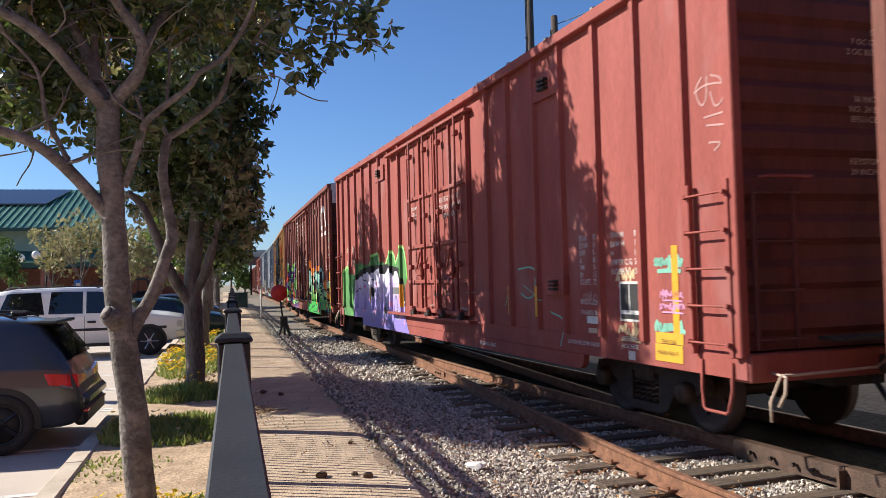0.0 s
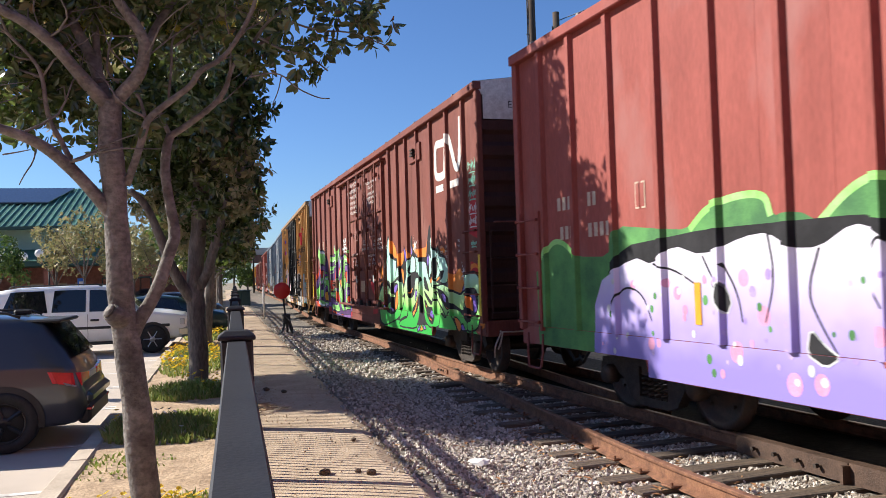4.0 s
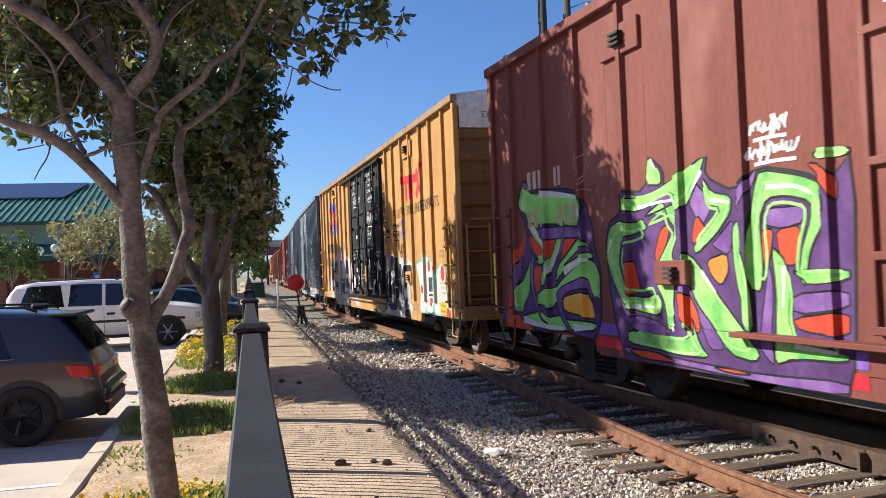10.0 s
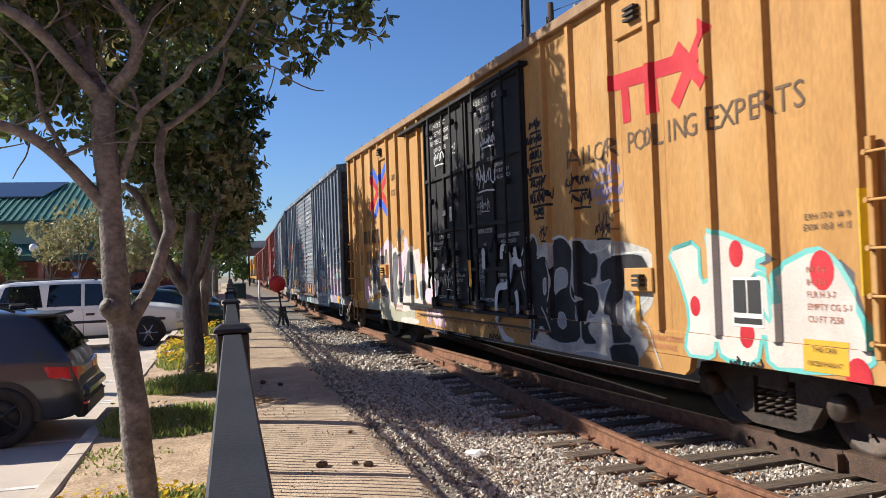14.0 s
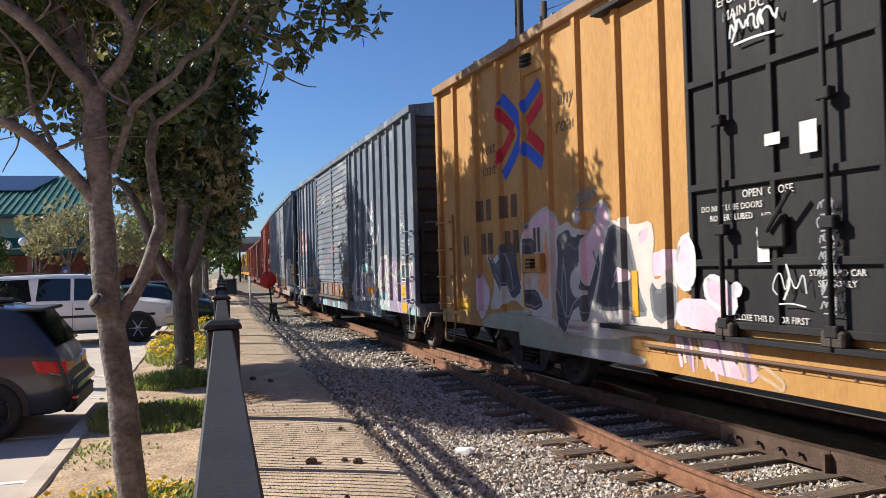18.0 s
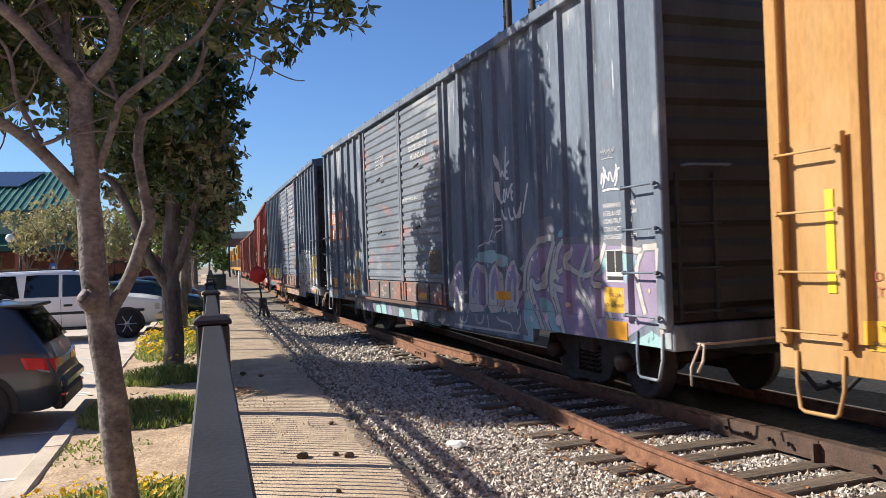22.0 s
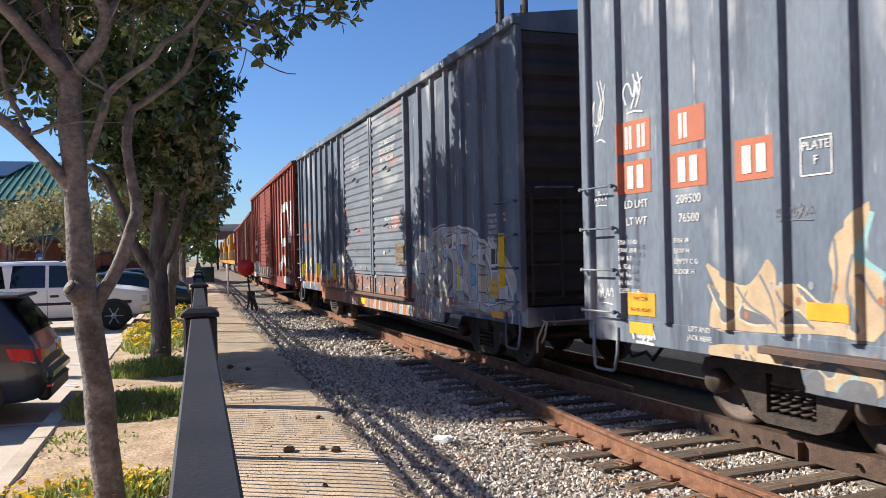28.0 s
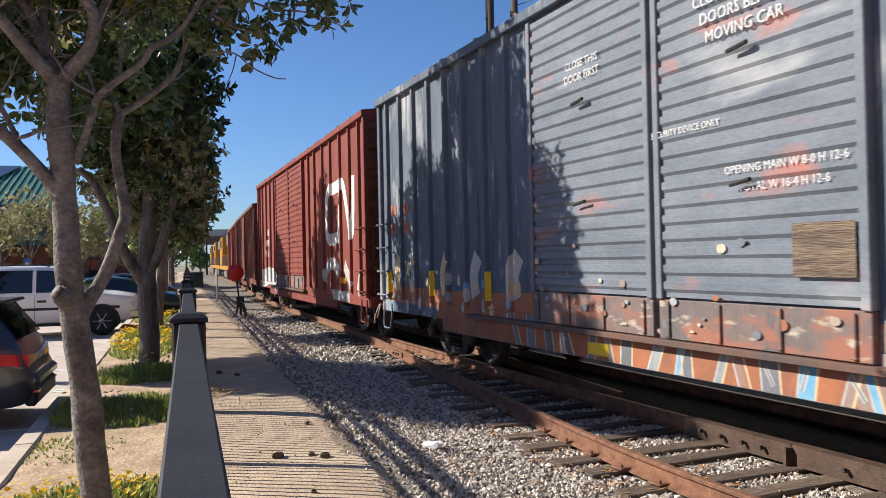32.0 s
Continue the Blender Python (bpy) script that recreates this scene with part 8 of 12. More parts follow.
def paint_maroon(S, T):
    fill(S, T, "m_org", "sp_orange", 0)
    put(S, T, "cn_red", "sp_red", 0)
    fill(S, T, "m_red", "sp_red", 1)
    fill(S, T, "m_back", "sp_black", 1.6)
    low = [(7.2, 0.42), (7.3, 0.72), (6.0, 0.80), (4.7, 0.72), (3.5, 0.8), (2.2, 0.74), (0.9, 0.8), (0.42, 0.85), (0.4, 0.5), (2.0, 0.44), (5.5, 0.4)]
    S.lay(S.area(low, 1), "sp_fade", 2.2, "spray_paint")
    fill(S, T, "m_fade", "sp_fade", 2.4, "sp_black", 0.035)
    fill(S, T, "m_blob", "sp_black", 4.2)
    fill(S, T, "m_pur", "sp_violet_deep", 5.0, "sp_black", 0.03)
    fill(S, T, "m_oin", "sp_orange", 6.4, "sp_black", 0.025)
    sparkle(S, 1.04, 1.80, 0.27, 8)
    sparkle(S, 4.25, 2.42, 0.27, 8)
    sparkle(S, 6.96, 2.49, 0.2, 8)
    for i, (z, w, h) in enumerate(((3.62, 0.4, 0.17), (3.38, 0.36, 0.15), (3.14, 0.38, 0.14), (2.9, 0.42, 0.14), (2.68, 0.4, 0.14), (2.3, 0.3, 0.08))):
        scribble(S, 0.48, z, w, h, "sp_mint" if i in (0, 1, 2, 5) else "sp_white", 3, 60 + i, 0.022)
    scribble(S, 8.1, 3.05, 1.0, 0.3, "sp_chalk", 28, 71, 0.016)
    scribble(S, 10.2, 3.0, 0.6, 0.25, "sp_chalk", 28, 72, 0.014)
    fill(S, T, "k_back", "sp_plum_dark", 1.0, "sp_black", 0.03)
    fill(S, T, "k_red", "sp_scarlet", 1.8)
    fill(S, T, "k_grn", "sp_jade", 2.6, "sp_black", 0.03)
    for i, pts in enumerate(T["k_grn"]):
        # paler spray inside each green shape
        c = np.mean(np.array(pts), axis=0)
        S.lay(S.area([tuple(c + (np.array(q) - c) * (0.9, 0.8)) for q in pts]), "sp_lime", 3.4 + 0.05 * i, "spray_paint")
    lines(S, T, "k_gl", "sp_white", 3.9, 0.10, (1, 0.4))
    fill(S, T, "k_pur", "sp_plum", 4.8, "sp_black", 0.02)
    fill(S, T, "k_org", "sp_amber", 5.8, "sp_black", 0.02)
    fill(S, T, "r_back", "sp_plum_dark", 1.8, "sp_black", 0.03)
    fill(S, T, "r_pur", "sp_plum", 2.6, "sp_black", 0.02)
    fill(S, T, "r_red", "sp_scarlet", 4.0, "sp_black", 0.02)
    fill(S, T, "r_org", "sp_orange", 5.0, "sp_black", 0.02)
    fill(S, T, "r_grn", "sp_jade", 5.2, "sp_black", 0.022)
    for pts in T["r_grn"]:
        c = np.mean(np.array(pts), axis=0)
        S.lay(S.rim([tuple(c + (np.array(q) - c) * 0.8) for q in pts], 0.03), "sp_lime", 6.8, "spray_paint")
    lines(S, T, "r_glint", "sp_white", 7.2, 0.05, (1, 0.4))
    scribble(S, 12.5, 2.92, 0.5, 0.15, "sp_white", 3, 73, 0.035)
    scribble(S, 12.45, 2.7, 0.62, 0.15, "sp_white", 3, 74, 0.035)
    scribble(S, 15.9, 3.05, 0.4, 0.5, "sp_chalk", 2, 75, 0.01)
    put(S, T, "cn_redmark", "sp_red", 1)
    S.lay(S.stroke([(11.5, 0.73), (14.0, 0.75), (18.3, 0.78)], 0.13), "sp_red", 0, "spray_paint")
    S.lay(S.stroke([(11.5, 0.9), (14.0, 0.92), (18.6, 0.95)], 0.14), "sp_purple", 1, "spray_paint")
    # the emblem: a bent white band
    band = S.stroke([(1.98, 3.66), (2.25, 3.63), (2.60, 3.66), (2.60, 4.0), (2.56, 4.28), (2.3, 4.26), (1.98, 4.25)], 0.15)
    S.lay(band, "white_paint", 3, "emblem", "white bent-band emblem")
    S.lay(S.stroke([(2.02, 3.66), (1.95, 4.0), (1.92, 4.27), (1.72, 4.32), (1.5, 3.95), (1.35, 3.68), (1.15, 3.68), (1.06, 4.1), (1.03, 4.55)], 0.15), "white_paint", 5, "emblem")
    for d, w in ((2.35, 0.48), (1.45, 0.5)):
        S.plate(d, 3.42, w, 0.13, "white_paint", 4, "emblem_bar")
    data_lines(S, ["EXH", "EXW", "H"], 2.42, 2.28, 0.075, "white_paint", 0.09)
    data_lines(S, ["17-0", "10-8", "16-2"], 2.1, 2.28, 0.075, "white_paint", 0.09)
    data_lines(S, ["15-6", "9-6", "3-8"], 1.35, 2.36, 0.075, "white_paint", 0.09)
    S.plate(0.0755, 1.6, 0.10, 1.0, "refl_yellow", 6, "reflector", "yellow reflective strip")
    y = DOOR_Y - 0.05
    S.text("CLOSE AND LOCK\nBOTH DOORS BEFORE\nMOVING CAR", 10.5, 4.35, 0.15, "white_paint", y=y)
    S.text("VERROUILLER LA\nPORTE AVANT DE\nDEPLACER LE WAGON", 10.5, 3.86, 0.12, "white_paint", y=y)
    S.text("OPENING MAIN W 8-0 H 12-4\nTOTAL W 16-0 H 12-4", 8.05, 4.18, 0.10, "white_paint", y=y)
    S.text("OUVERTURE DE PORTE\nESSENTIELLE W 8-0 H 12-4\nTOTAL W 16-0 H 12-4", 8.05, 3.9, 0.10, "white_paint", y=y)
    S.text("SECURITY\nDEVICE ONLY\nAPPAREIL DE SECURITE", 8.95, 2.72, 0.09, "white_paint", y=y)
    S.text("NO LUBE REQUIRED\nDOORS EQUIPPED WITH\nSELF LUBRICATING FITTINGS", 7.45, 2.68, 0.09, "white_paint", y=y)
    S.text("OPEN THIS DOOR FIRST", 8.2, 2.32, 0.08, "white_paint", y=y)
    S.text("OPEN  CLOSE\nOUVRIR FERMER\nASD", 8.15, 2.2, 0.10, "white_paint", y=y)
    S.text("OPEN  CLOSE\nOUVRIR FERMER\nASD", 10.35, 2.2, 0.10, "white_paint", y=y)
    S.text("CLOSE THIS DOOR FIRST", 10.3, 2.4, 0.08, "white_paint", y=y)
    S.plate(8.1, 1.78, 0.18, 0.26, "white_paint", 30, "card")
    S.plate(10.3, 1.78, 0.18, 0.26, "white_paint", 30, "card")
    S.plate(9.4, 1.55, 0.5, 0.3, "tan", 32, "timber_patch", "weathered timber patch on the door")
    for d, z, w, lift in ((17.39, 2.97, 0.55, 3), (16.67, 2.95, 0.24, 3), (17.39, 2.41, 0.62, 4.6), (16.42, 2.41, 0.62, 4.6)):
        mark(S, d, z, w, 0.26, "cream_paint" if lift < 4 else "sp_wheat", lift)
    S.plate(18.8, 1.5, 0.09, 0.9, "refl_yellow", 20, "reflector", "yellow reflective strip")
    vent(S, 4.0, 4.2, "maroon_skin")
    vent(S, 14.9, 4.2, "maroon_skin")
    lower_lock(S, 14.0, 1.6, "maroon_skin")


def paint_yellow(S, T):
    fill(S, T, "y_haze", "sp_tarnish", 0)
    fill(S, T, "y_lett", "sp_black", 1.0, "sp_haze", 0.02)
    fill(S, T, "y_eye", "sp_haze", 2.0, "sp_ice", 0.02)
    lines(S, T, "y_edge", "sp_ice", 2.6, 0.035, (1, 0.5))
    for d, z, w in ((6.35, 2.2, 0.35), (4.75, 2.16, 0.4)):
        scribble(S, d, z, w, 0.16, "sp_black", 3, int(d * 10), 0.025)
    fill(S, T, "y_cast", "sp_lead", 1.2)
    fill(S, T, "y_body", "sp_bone", 1.6, "sp_teal", 0.05)
    fill(S, T, "y_hole", "sp_bone", 2.6, "sp_teal", 0.04)
    scribble(S, 2.25, 0.78, 0.5, 0.14, "sp_black", 5, 88, 0.02)
    for (d, z), r in zip(T["y_dots"][0], (0.1, 0.13, 0.08, 0.1, 0.13)):
        S.lay([[(d + r * math.cos(k * 0.39), z + r * 1.25 * math.sin(k * 0.39)) for k in range(16)]], "sp_red", 4.4, "painted_dot", "red painted dot")
    fill(S, T, "y_rosep", "sp_rose", 0.4)
    fill(S, T, "z_olive", "sp_olive", 0.2)
    fill(S, T, "z_pink", "sp_rose", 0.6, "sp_ice", 0.05)
    fill(S, T, "z_wht", "sp_bone", 1.2)
    fill(S, T, "z_grey", "sp_lead", 2.0)
    for pts in T["z_grey"]:
        # paler spray along the inside of each letter
        c = np.mean(np.array(pts), axis=0)
        q = [tuple(c + (np.array(p) - c) * 0.72) for p in pts]
        S.lay(S.stroke(q[:max(3, len(q) // 3)], 0.05, taper=(1, 0.3)), "sp_slate", 2.75, "spray_paint")
        S.lay(S.stroke(q[len(q) // 2:], 0.035, taper=(0.3, 1)), "sp_concrete", 2.77, "spray_paint")
    fill(S, T, "z_org", "sp_ember", 2.8, "sp_bone", 0.05)
    fill(S, T, "z_in", "sp_bone", 3.2, "sp_ice", 0.02)
    lines(S, T, "z_ln", "sp_concrete", 3.6, 0.04, (1, 0.5))
    fill(S, T, "y_swht", "sp_bone", 2.9)
    fill(S, T, "y_sgrey", "sp_lead", 3.3, "sp_slate", 0.05)
    fill(S, T, "y_sin", "sp_rose", 3.5, "sp_bone", 0.03)
    S.lay(S.area(T["y_fall"][0]), "sp_rose", 28.5, "spray_paint")
    rf = random.Random(12)
    for k in range(15):
        # runs of paint down the sill
        d = 11.9 - 0.072 * k
        S.lay(S.stroke([(d, 1.0), (d - 0.05, 0.85), (d - rf.uniform(0.05, 0.14), rf.uniform(0.58, 0.72))], rf.uniform(0.04, 0.1), taper=(1, 0.5)), rf.choice(("sp_rose", "sp_rose", "sp_wheat", "sp_bone", "sp_mulberry")), 1.0 + 0.05 * k, "spray_paint")
    S.lay(S.rim(T["y_fall"][2], 0.035), "sp_wheat", 2.0, "spray_paint")
    lines(S, T, "y_hook", "sp_white", 29.6, 0.11)
    lines(S, T, "y_hookl", "sp_white", 2.2, 0.13)
    for pts in T["y_door"]:
        S.lay(S.area(pts), "sp_rose", 29, "spray_paint")
        S.lay(S.rim(pts, 0.05), "sp_white", 29.5, "spray_paint")
    for i, (d, z, w, h, q) in enumerate(((10.55, 3.82, 0.6, 0.2, 0.022), (9.75, 3.88, 0.25, 0.14, 0.02), (8.25, 3.2, 0.8, 0.32, 0.03), (8.1, 3.75, 0.6, 0.14, 0.025), (8.3, 2.75, 0.4, 0.15, 0.014), (10.2, 1.55, 0.35, 0.25, 0.012))):
        scribble(S, d, z, w, h, "sp_white", 29, 80 + i, q)
    scribble(S, 13.6, 2.55, 0.5, 0.2, "sp_concrete", 2, 95, 0.03)
    # a column of black tags beside the door and two lines under the words
    for k, (d, z, w, h) in enumerate(((6.5, 3.72, 0.5, 0.15), (6.52, 3.52, 0.62, 0.16), (6.5, 3.3, 0.5, 0.15), (6.55, 3.1, 0.65, 0.17), (6.45, 2.9, 0.6, 0.15), (6.4, 2.7, 0.75, 0.17), (6.45, 2.5, 0.45, 0.13))):
        scribble(S, d, z, w, h, "sp_black", 3, 200 + k, 0.034)
    for k, (d, z, w) in enumerate(((5.35, 2.8, 0.6), (4.65, 2.83, 0.6), (5.2, 2.58, 0.4), (4.6, 2.6, 0.7))):
        scribble(S, d, z, w, 0.17, "sp_black" if k % 2 == 0 else "sp_dusk", 3, 220 + k, 0.03)
    # fine white tags on the doors, one run down in drips
    for k in range(7):
        scribble(S, 9.78, 2.16 - 0.13 * k, 0.2, 0.1, "sp_haze", 29, 240 + k, 0.011)
    for k in range(4):
        scribble(S, 8.62, 1.86 - 0.09 * k, 0.3, 0.08, "sp_haze", 29, 250 + k, 0.010)
    rd = random.Random(5)
    for k in range(9):
        d = 8.78 - 0.04 * k
        S.lay(S.stroke([(d, 1.8), (d, 1.5), (d, rd.uniform(1.2, 1.45))], 0.008), "sp_haze", 29.4, "spray_paint")
    scribble(S, 8.3, 0.64, 0.5, 0.13, "sp_black", 2, 260, 0.022)
    scribble(S, 4.6, 2.3, 0.5, 0.2, "sp_umber", 3, 98, 0.015)
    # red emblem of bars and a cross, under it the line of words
    for a, c in (([(4.42, 3.82), (3.0, 3.74)], 0.18), ([(4.15, 3.8), (4.12, 3.32)], 0.16), ([(3.6, 3.76), (3.56, 3.32)], 0.16)):
        S.lay(S.stroke(a, c), "sp_red", 3.3 if c > 0.17 else 3, "emblem")
    S.lay(S.stroke([(2.62, 4.02), (3.2, 3.34)], 0.17), "sp_red", 4, "emblem")
    S.lay(S.stroke([(3.15, 3.9), (2.66, 3.42)], 0.17), "sp_red", 5, "emblem")
    words = "RAILCAR POOLING EXPERTS"
    for i, ch in enumerate(words):
        if ch != " ":
            S.painted_words(ch, 5.54 - 4.07 * i / (len(words) - 1), 2.98, 0.33, "sp_umber")
    S.text("EXH 17-0  W 9-0\nEXW 10-8  H 15-9", 1.2, 2.05, 0.075, "black_paint")
    data_lines(S, ["IW 9-6", "IH 13-1", "FLR H 3-7", "EMPTY CG 5-1", "CU FT 7550"], 1.48, 1.62, 0.075, "stencil_orange", 0.1)
    spec_plate(S, 2.22, 1.36)
    height_plate(S, 1.30, 0.95, 0.48, 0.26)
    S.plate(0.80, 1.85, 0.1, 0.8, "refl_yellow", 6, "reflector", "yellow reflective strip")
    S.plate(4.05, 1.3, 0.09, 0.45, "sign_orange", 12, "reflector")
    S.text("NO. 24 BRAKE BEAMS\n36 INCH WHLS", 3.6, 0.92, 0.08, "stencil_orange", y=SILL)
    S.text("NO. 24 BRAKE BEAMS\n36 INCH WHLS", 14.0, 0.92, 0.08, "stencil_orange", y=SILL)
    y = DOOR_Y - 0.008
    S.text("-IMPORTANT-\nCLOSE THIS DOOR\nBEFORE CLOSING\nMAIN DOOR", 10.6, 4.38, 0.13, "white_paint", y=y)
    S.text("CLOSE AND LOCK\nBOTH DOORS\nBEFORE\nMOVING CAR", 8.3, 4.38, 0.13, "white_paint", y=y)
    S.text("OPENING\nMAIN W 8-0 H 12-4\nTOTAL W 16-0 H 12-4", 7.75, 3.3, 0.085, "white_paint", y=y)
    S.text("DO NOT LUBE DOORS\nROLLERS LUBED", 7.5, 2.2, 0.08, "white_paint", y=y)
    S.text("DO NOT LUBE DOORS\nROLLERS LUBED", 10.95, 2.2, 0.08, "white_paint", y=y)
    for d in (8.46, 10.5):
        S.text("OPEN", d + 0.16, 2.3, 0.1, "white_paint", y=y)
        S.text("CLOSE", d - 0.18, 2.3, 0.1, "white_paint", y=y)
        S.text("ASD", d, 2.1, 0.07, "white_paint", y=y)
        S.plate(d, 1.82, 0.14, 0.2, "white_paint", 33, "card")
        S.lay([[(d + 0.08 * math.cos(k * 0.5236), 1.98 + 0.08 * math.sin(k * 0.5236)) for k in range(12)]], "white_paint", 33, "dial")
    S.text("R400885\n88 Blue\nJ 54/59", 8.67, 2.84, 0.1, "sp_haze", y=y)
    S.text("STANDARD CAR\nSEAL ONLY", 7.69, 1.6, 0.075, "white_paint", y=y)
    S.text("STANDARD CAR\nSEAL ONLY", 9.75, 1.6, 0.075, "white_paint", y=y)
    S.text("OPEN THIS DOOR FIRST", 8.4, 1.2, 0.08, "white_paint", y=y)
    S.text("CLOSE THIS DOOR FIRST", 10.5, 1.2, 0.08, "white_paint", y=y)
    S.plate(9.95, 2.72, 0.18, 0.26, "white_paint", 33, "card")
    S.plate(10.35, 2.76, 0.18, 0.1, "white_paint", 33, "card")
    S.plate(9.1, 1.65, 0.12, 0.45, "sign_orange", 33, "reflector")
    # crossed arrows in red and blue
    for k, (w, paint, arm) in enumerate((
            (0.19, "sp_blue", [(15.98, 4.22), (15.48, 3.88), (15.31, 3.61), (15.49, 3.38), (15.95, 3.06)]),
            (0.17, "sp_red", [(16.11, 4.04), (15.58, 3.70)]),
            (0.17, "sp_red", [(15.58, 3.67), (16.16, 3.26)]),
            (0.17, "sp_blue", [(15.23, 3.93), (14.74, 4.19)]),
            (0.17, "sp_red", [(15.13, 3.72), (14.64, 3.98)]),
            (0.17, "sp_red", [(15.12, 3.56), (14.66, 3.27)]),
            (0.17, "sp_blue", [(15.24, 3.38), (14.72, 3.09)]))):
        S.lay(S.stroke(arm, w), paint, 3 + 0.4 * k, "crossed_arrow")
    S.painted_words("any\nroad", 14.05, 3.78, 0.30, "sp_umber", shear=0.15)
    S.painted_words("next\nload", 16.5, 3.45, 0.28, "sp_umber", shear=0.15)
    for d, w in ((16.7, 0.55), (15.8, 0.6)):
        mark(S, d, 2.6, w, 0.33, "sp_umber", 3)
    for d, w in ((17.5, 0.24), (16.65, 0.52), (15.75, 0.55), (14.95, 0.24)):
        mark(S, d, 2.08, w, 0.33, "sp_umber", 6)
    S.text("LD LMT\nLT WT", 17.65, 1.5, 0.1, "stencil_orange")
    height_plate(S, 17.6, 1.1, 0.46, 0.22)
    S.plate(15.3, 1.38, 0.11, 0.5, "sign_orange", 14, "reflector")
    S.plate(12.6, 1.4, 0.11, 0.5, "sign_orange", 14, "reflector")
    S.plate(18.15, 1.8, 0.08, 0.8, "refl_yellow", 6, "reflector")
    vent(S, 3.85, 4.32, "yellow_skin")
    vent(S, 15.0, 4.4, "yellow_skin")
    lower_lock(S, 15.0, 1.75, "yellow_skin")
    lower_lock(S, 3.9, 1.55, "yellow_skin")


def paint_grey(S, T):
    fill(S, T, "f_body", "sp_mulberry", 0.1)
    fill(S, T, "f_teal", "sp_aqua", 0.6)
    lines(S, T, "f_top", "sp_grey", 0.9, 0.09)
    lines(S, T, "f_ln", "sp_grey", 1.2, 0.10)
    lines(S, T, "f_ln", "sp_chalky", 2.5, 0.065)
    fill(S, T, "b_pale", "sp_grey", 0.1)
    fill(S, T, "b_teal", "sp_aqua", 0.3)
    fill(S, T, "b_out", "sp_grey", 1.2)
    fill(S, T, "b_wht", "sp_chalky", 2.0)
    fill(S, T, "b_pur", "sp_mulberry", 2.8)
    fill(S, T, "b_letter", "sp_mulberry", 3.0)
    lines(S, T, "b_line", "sp_grey", 3.8, 0.13)
    lines(S, T, "b_line", "sp_chalky", 4.6, 0.085)
    fill(S, T, "b_low", "sp_grey", 0.6)
    lines(S, T, "b_lowln", "sp_chalky", 1.4, 0.035)
    dots(S, T["b_dot"][0], "sp_rose", 5.4, 0.06)
    rr = random.Random(3)
    for k in range(44):
        d, z = rr.uniform(0.2, 6.0), rr.uniform(0.85, 1.75)
        dots(S, [(d, z)], rr.choice(("sp_aqua", "sp_cream", "sp_ice", "sp_dusk", "sp_ice")), 5.6 + 0.02 * k, rr.uniform(0.015, 0.05), 1.4)
    for k in range(16):
        d, w = 6.4 + k * 0.45, rr.uniform(0.2, 0.5)
        S.lay(S.area([(d, 0.5), (d + w, 0.5), (d + w * rr.uniform(0.6, 1.4), rr.uniform(0.75, 1.0)), (d - w * rr.uniform(-0.3, 0.4), rr.uniform(0.75, 1.0))], 2), rr.choice(("sp_slate", "sp_slate", "sp_lead", "sp_grey", "sp_dusk", "sp_slate", "sp_aqua")), 0.2 + k * 0.05, "spray_paint")
    put(S, T, "g_white", "sp_white", 3, -0.02)
    scribble(S, 1.05, 2.62, 0.42, 0.2, "sp_white", 3, 100, 0.025)
    scribble(S, 1.1, 2.9, 0.3, 0.1, "sp_haze", 3, 101, 0.012)
    lines(S, T, "e_aq", "sp_aqua", 0.1, 0.08)
    fill(S, T, "e_skirt", "sp_wheat", 0)
    fill(S, T, "e_crm", "sp_wheat", 0.4)
    fill(S, T, "e_wed", "sp_slate", 0.9, "sp_cream_worn", 0.02)
    lines(S, T, "e_ln", "sp_grey", 1.6, 0.025)
    for k in range(40):
        d, z = rr.uniform(11.6, 14.4), rr.uniform(0.7, 1.5)
        dots(S, [(d, z)], rr.choice(("sp_rust_worn", "sp_grey", "sp_rust", "sp_haze")), 2 + 0.02 * k, rr.uniform(0.01, 0.04), 1.3)
    scribble(S, 15.55, 3.42, 0.32, 0.3, "sp_white", 3, 102, 0.02)
    scribble(S, 16.18, 3.35, 0.2, 0.5, "sp_white", 3, 103, 0.016)
    scribble(S, 16.2, 2.35, 0.25, 0.12, "sp_white", 3, 104, 0.012)
    scribble(S, 16.15, 1.3, 0.3, 0.16, "sp_white", 3, 105, 0.016)
    scribble(S, 15.45, 0.9, 0.35, 0.13, "sp_white", 3, 106, 0.03)
    scribble(S, 12.4, 1.95, 0.3, 0.25, "sp_ice", 3, 107, 0.01)
    scribble(S, 13.4, 2.05, 0.35, 0.1, "sp_grey", 3, 108, 0.012)
    data_lines(S, ["WARNING: SPECIAL", "STEELS USED IN CAR", "CONSTRUCTION", "CONTACT GE", "ENGINEERING DEPT."], 1.22, 2.27, 0.075, "white_paint", 0.088)
    spec_plate(S, 1.0, 1.62, 0.40, 0.36)
    height_plate(S, 1.03, 1.24, 0.46, 0.28)
    S.plate(1.0, 0.91, 0.42, 0.2, "sign_orange", 8, "reflector", "orange reflective plate")
    S.plate(4.05, 1.2, 0.42, 0.12, "sign_orange", 10, "reflector")
    S.plate(7.57, 1.08, 0.42, 0.13, "sign_orange", 40, "reflector")
    y = DOOR_Y - 0.04
    S.text("CLOSE AND LOCK\nDOORS BEFORE\nMOVING CAR", 7.68, 4.0, 0.15, "white_paint", y=y)
    S.text("CLOSE THIS\nDOOR FIRST", 10.38, 3.92, 0.13, "white_paint", y=y)
    S.text("SECURITY DEVICE ONLY", 8.25, 2.9, 0.09, "white_paint", y=y)
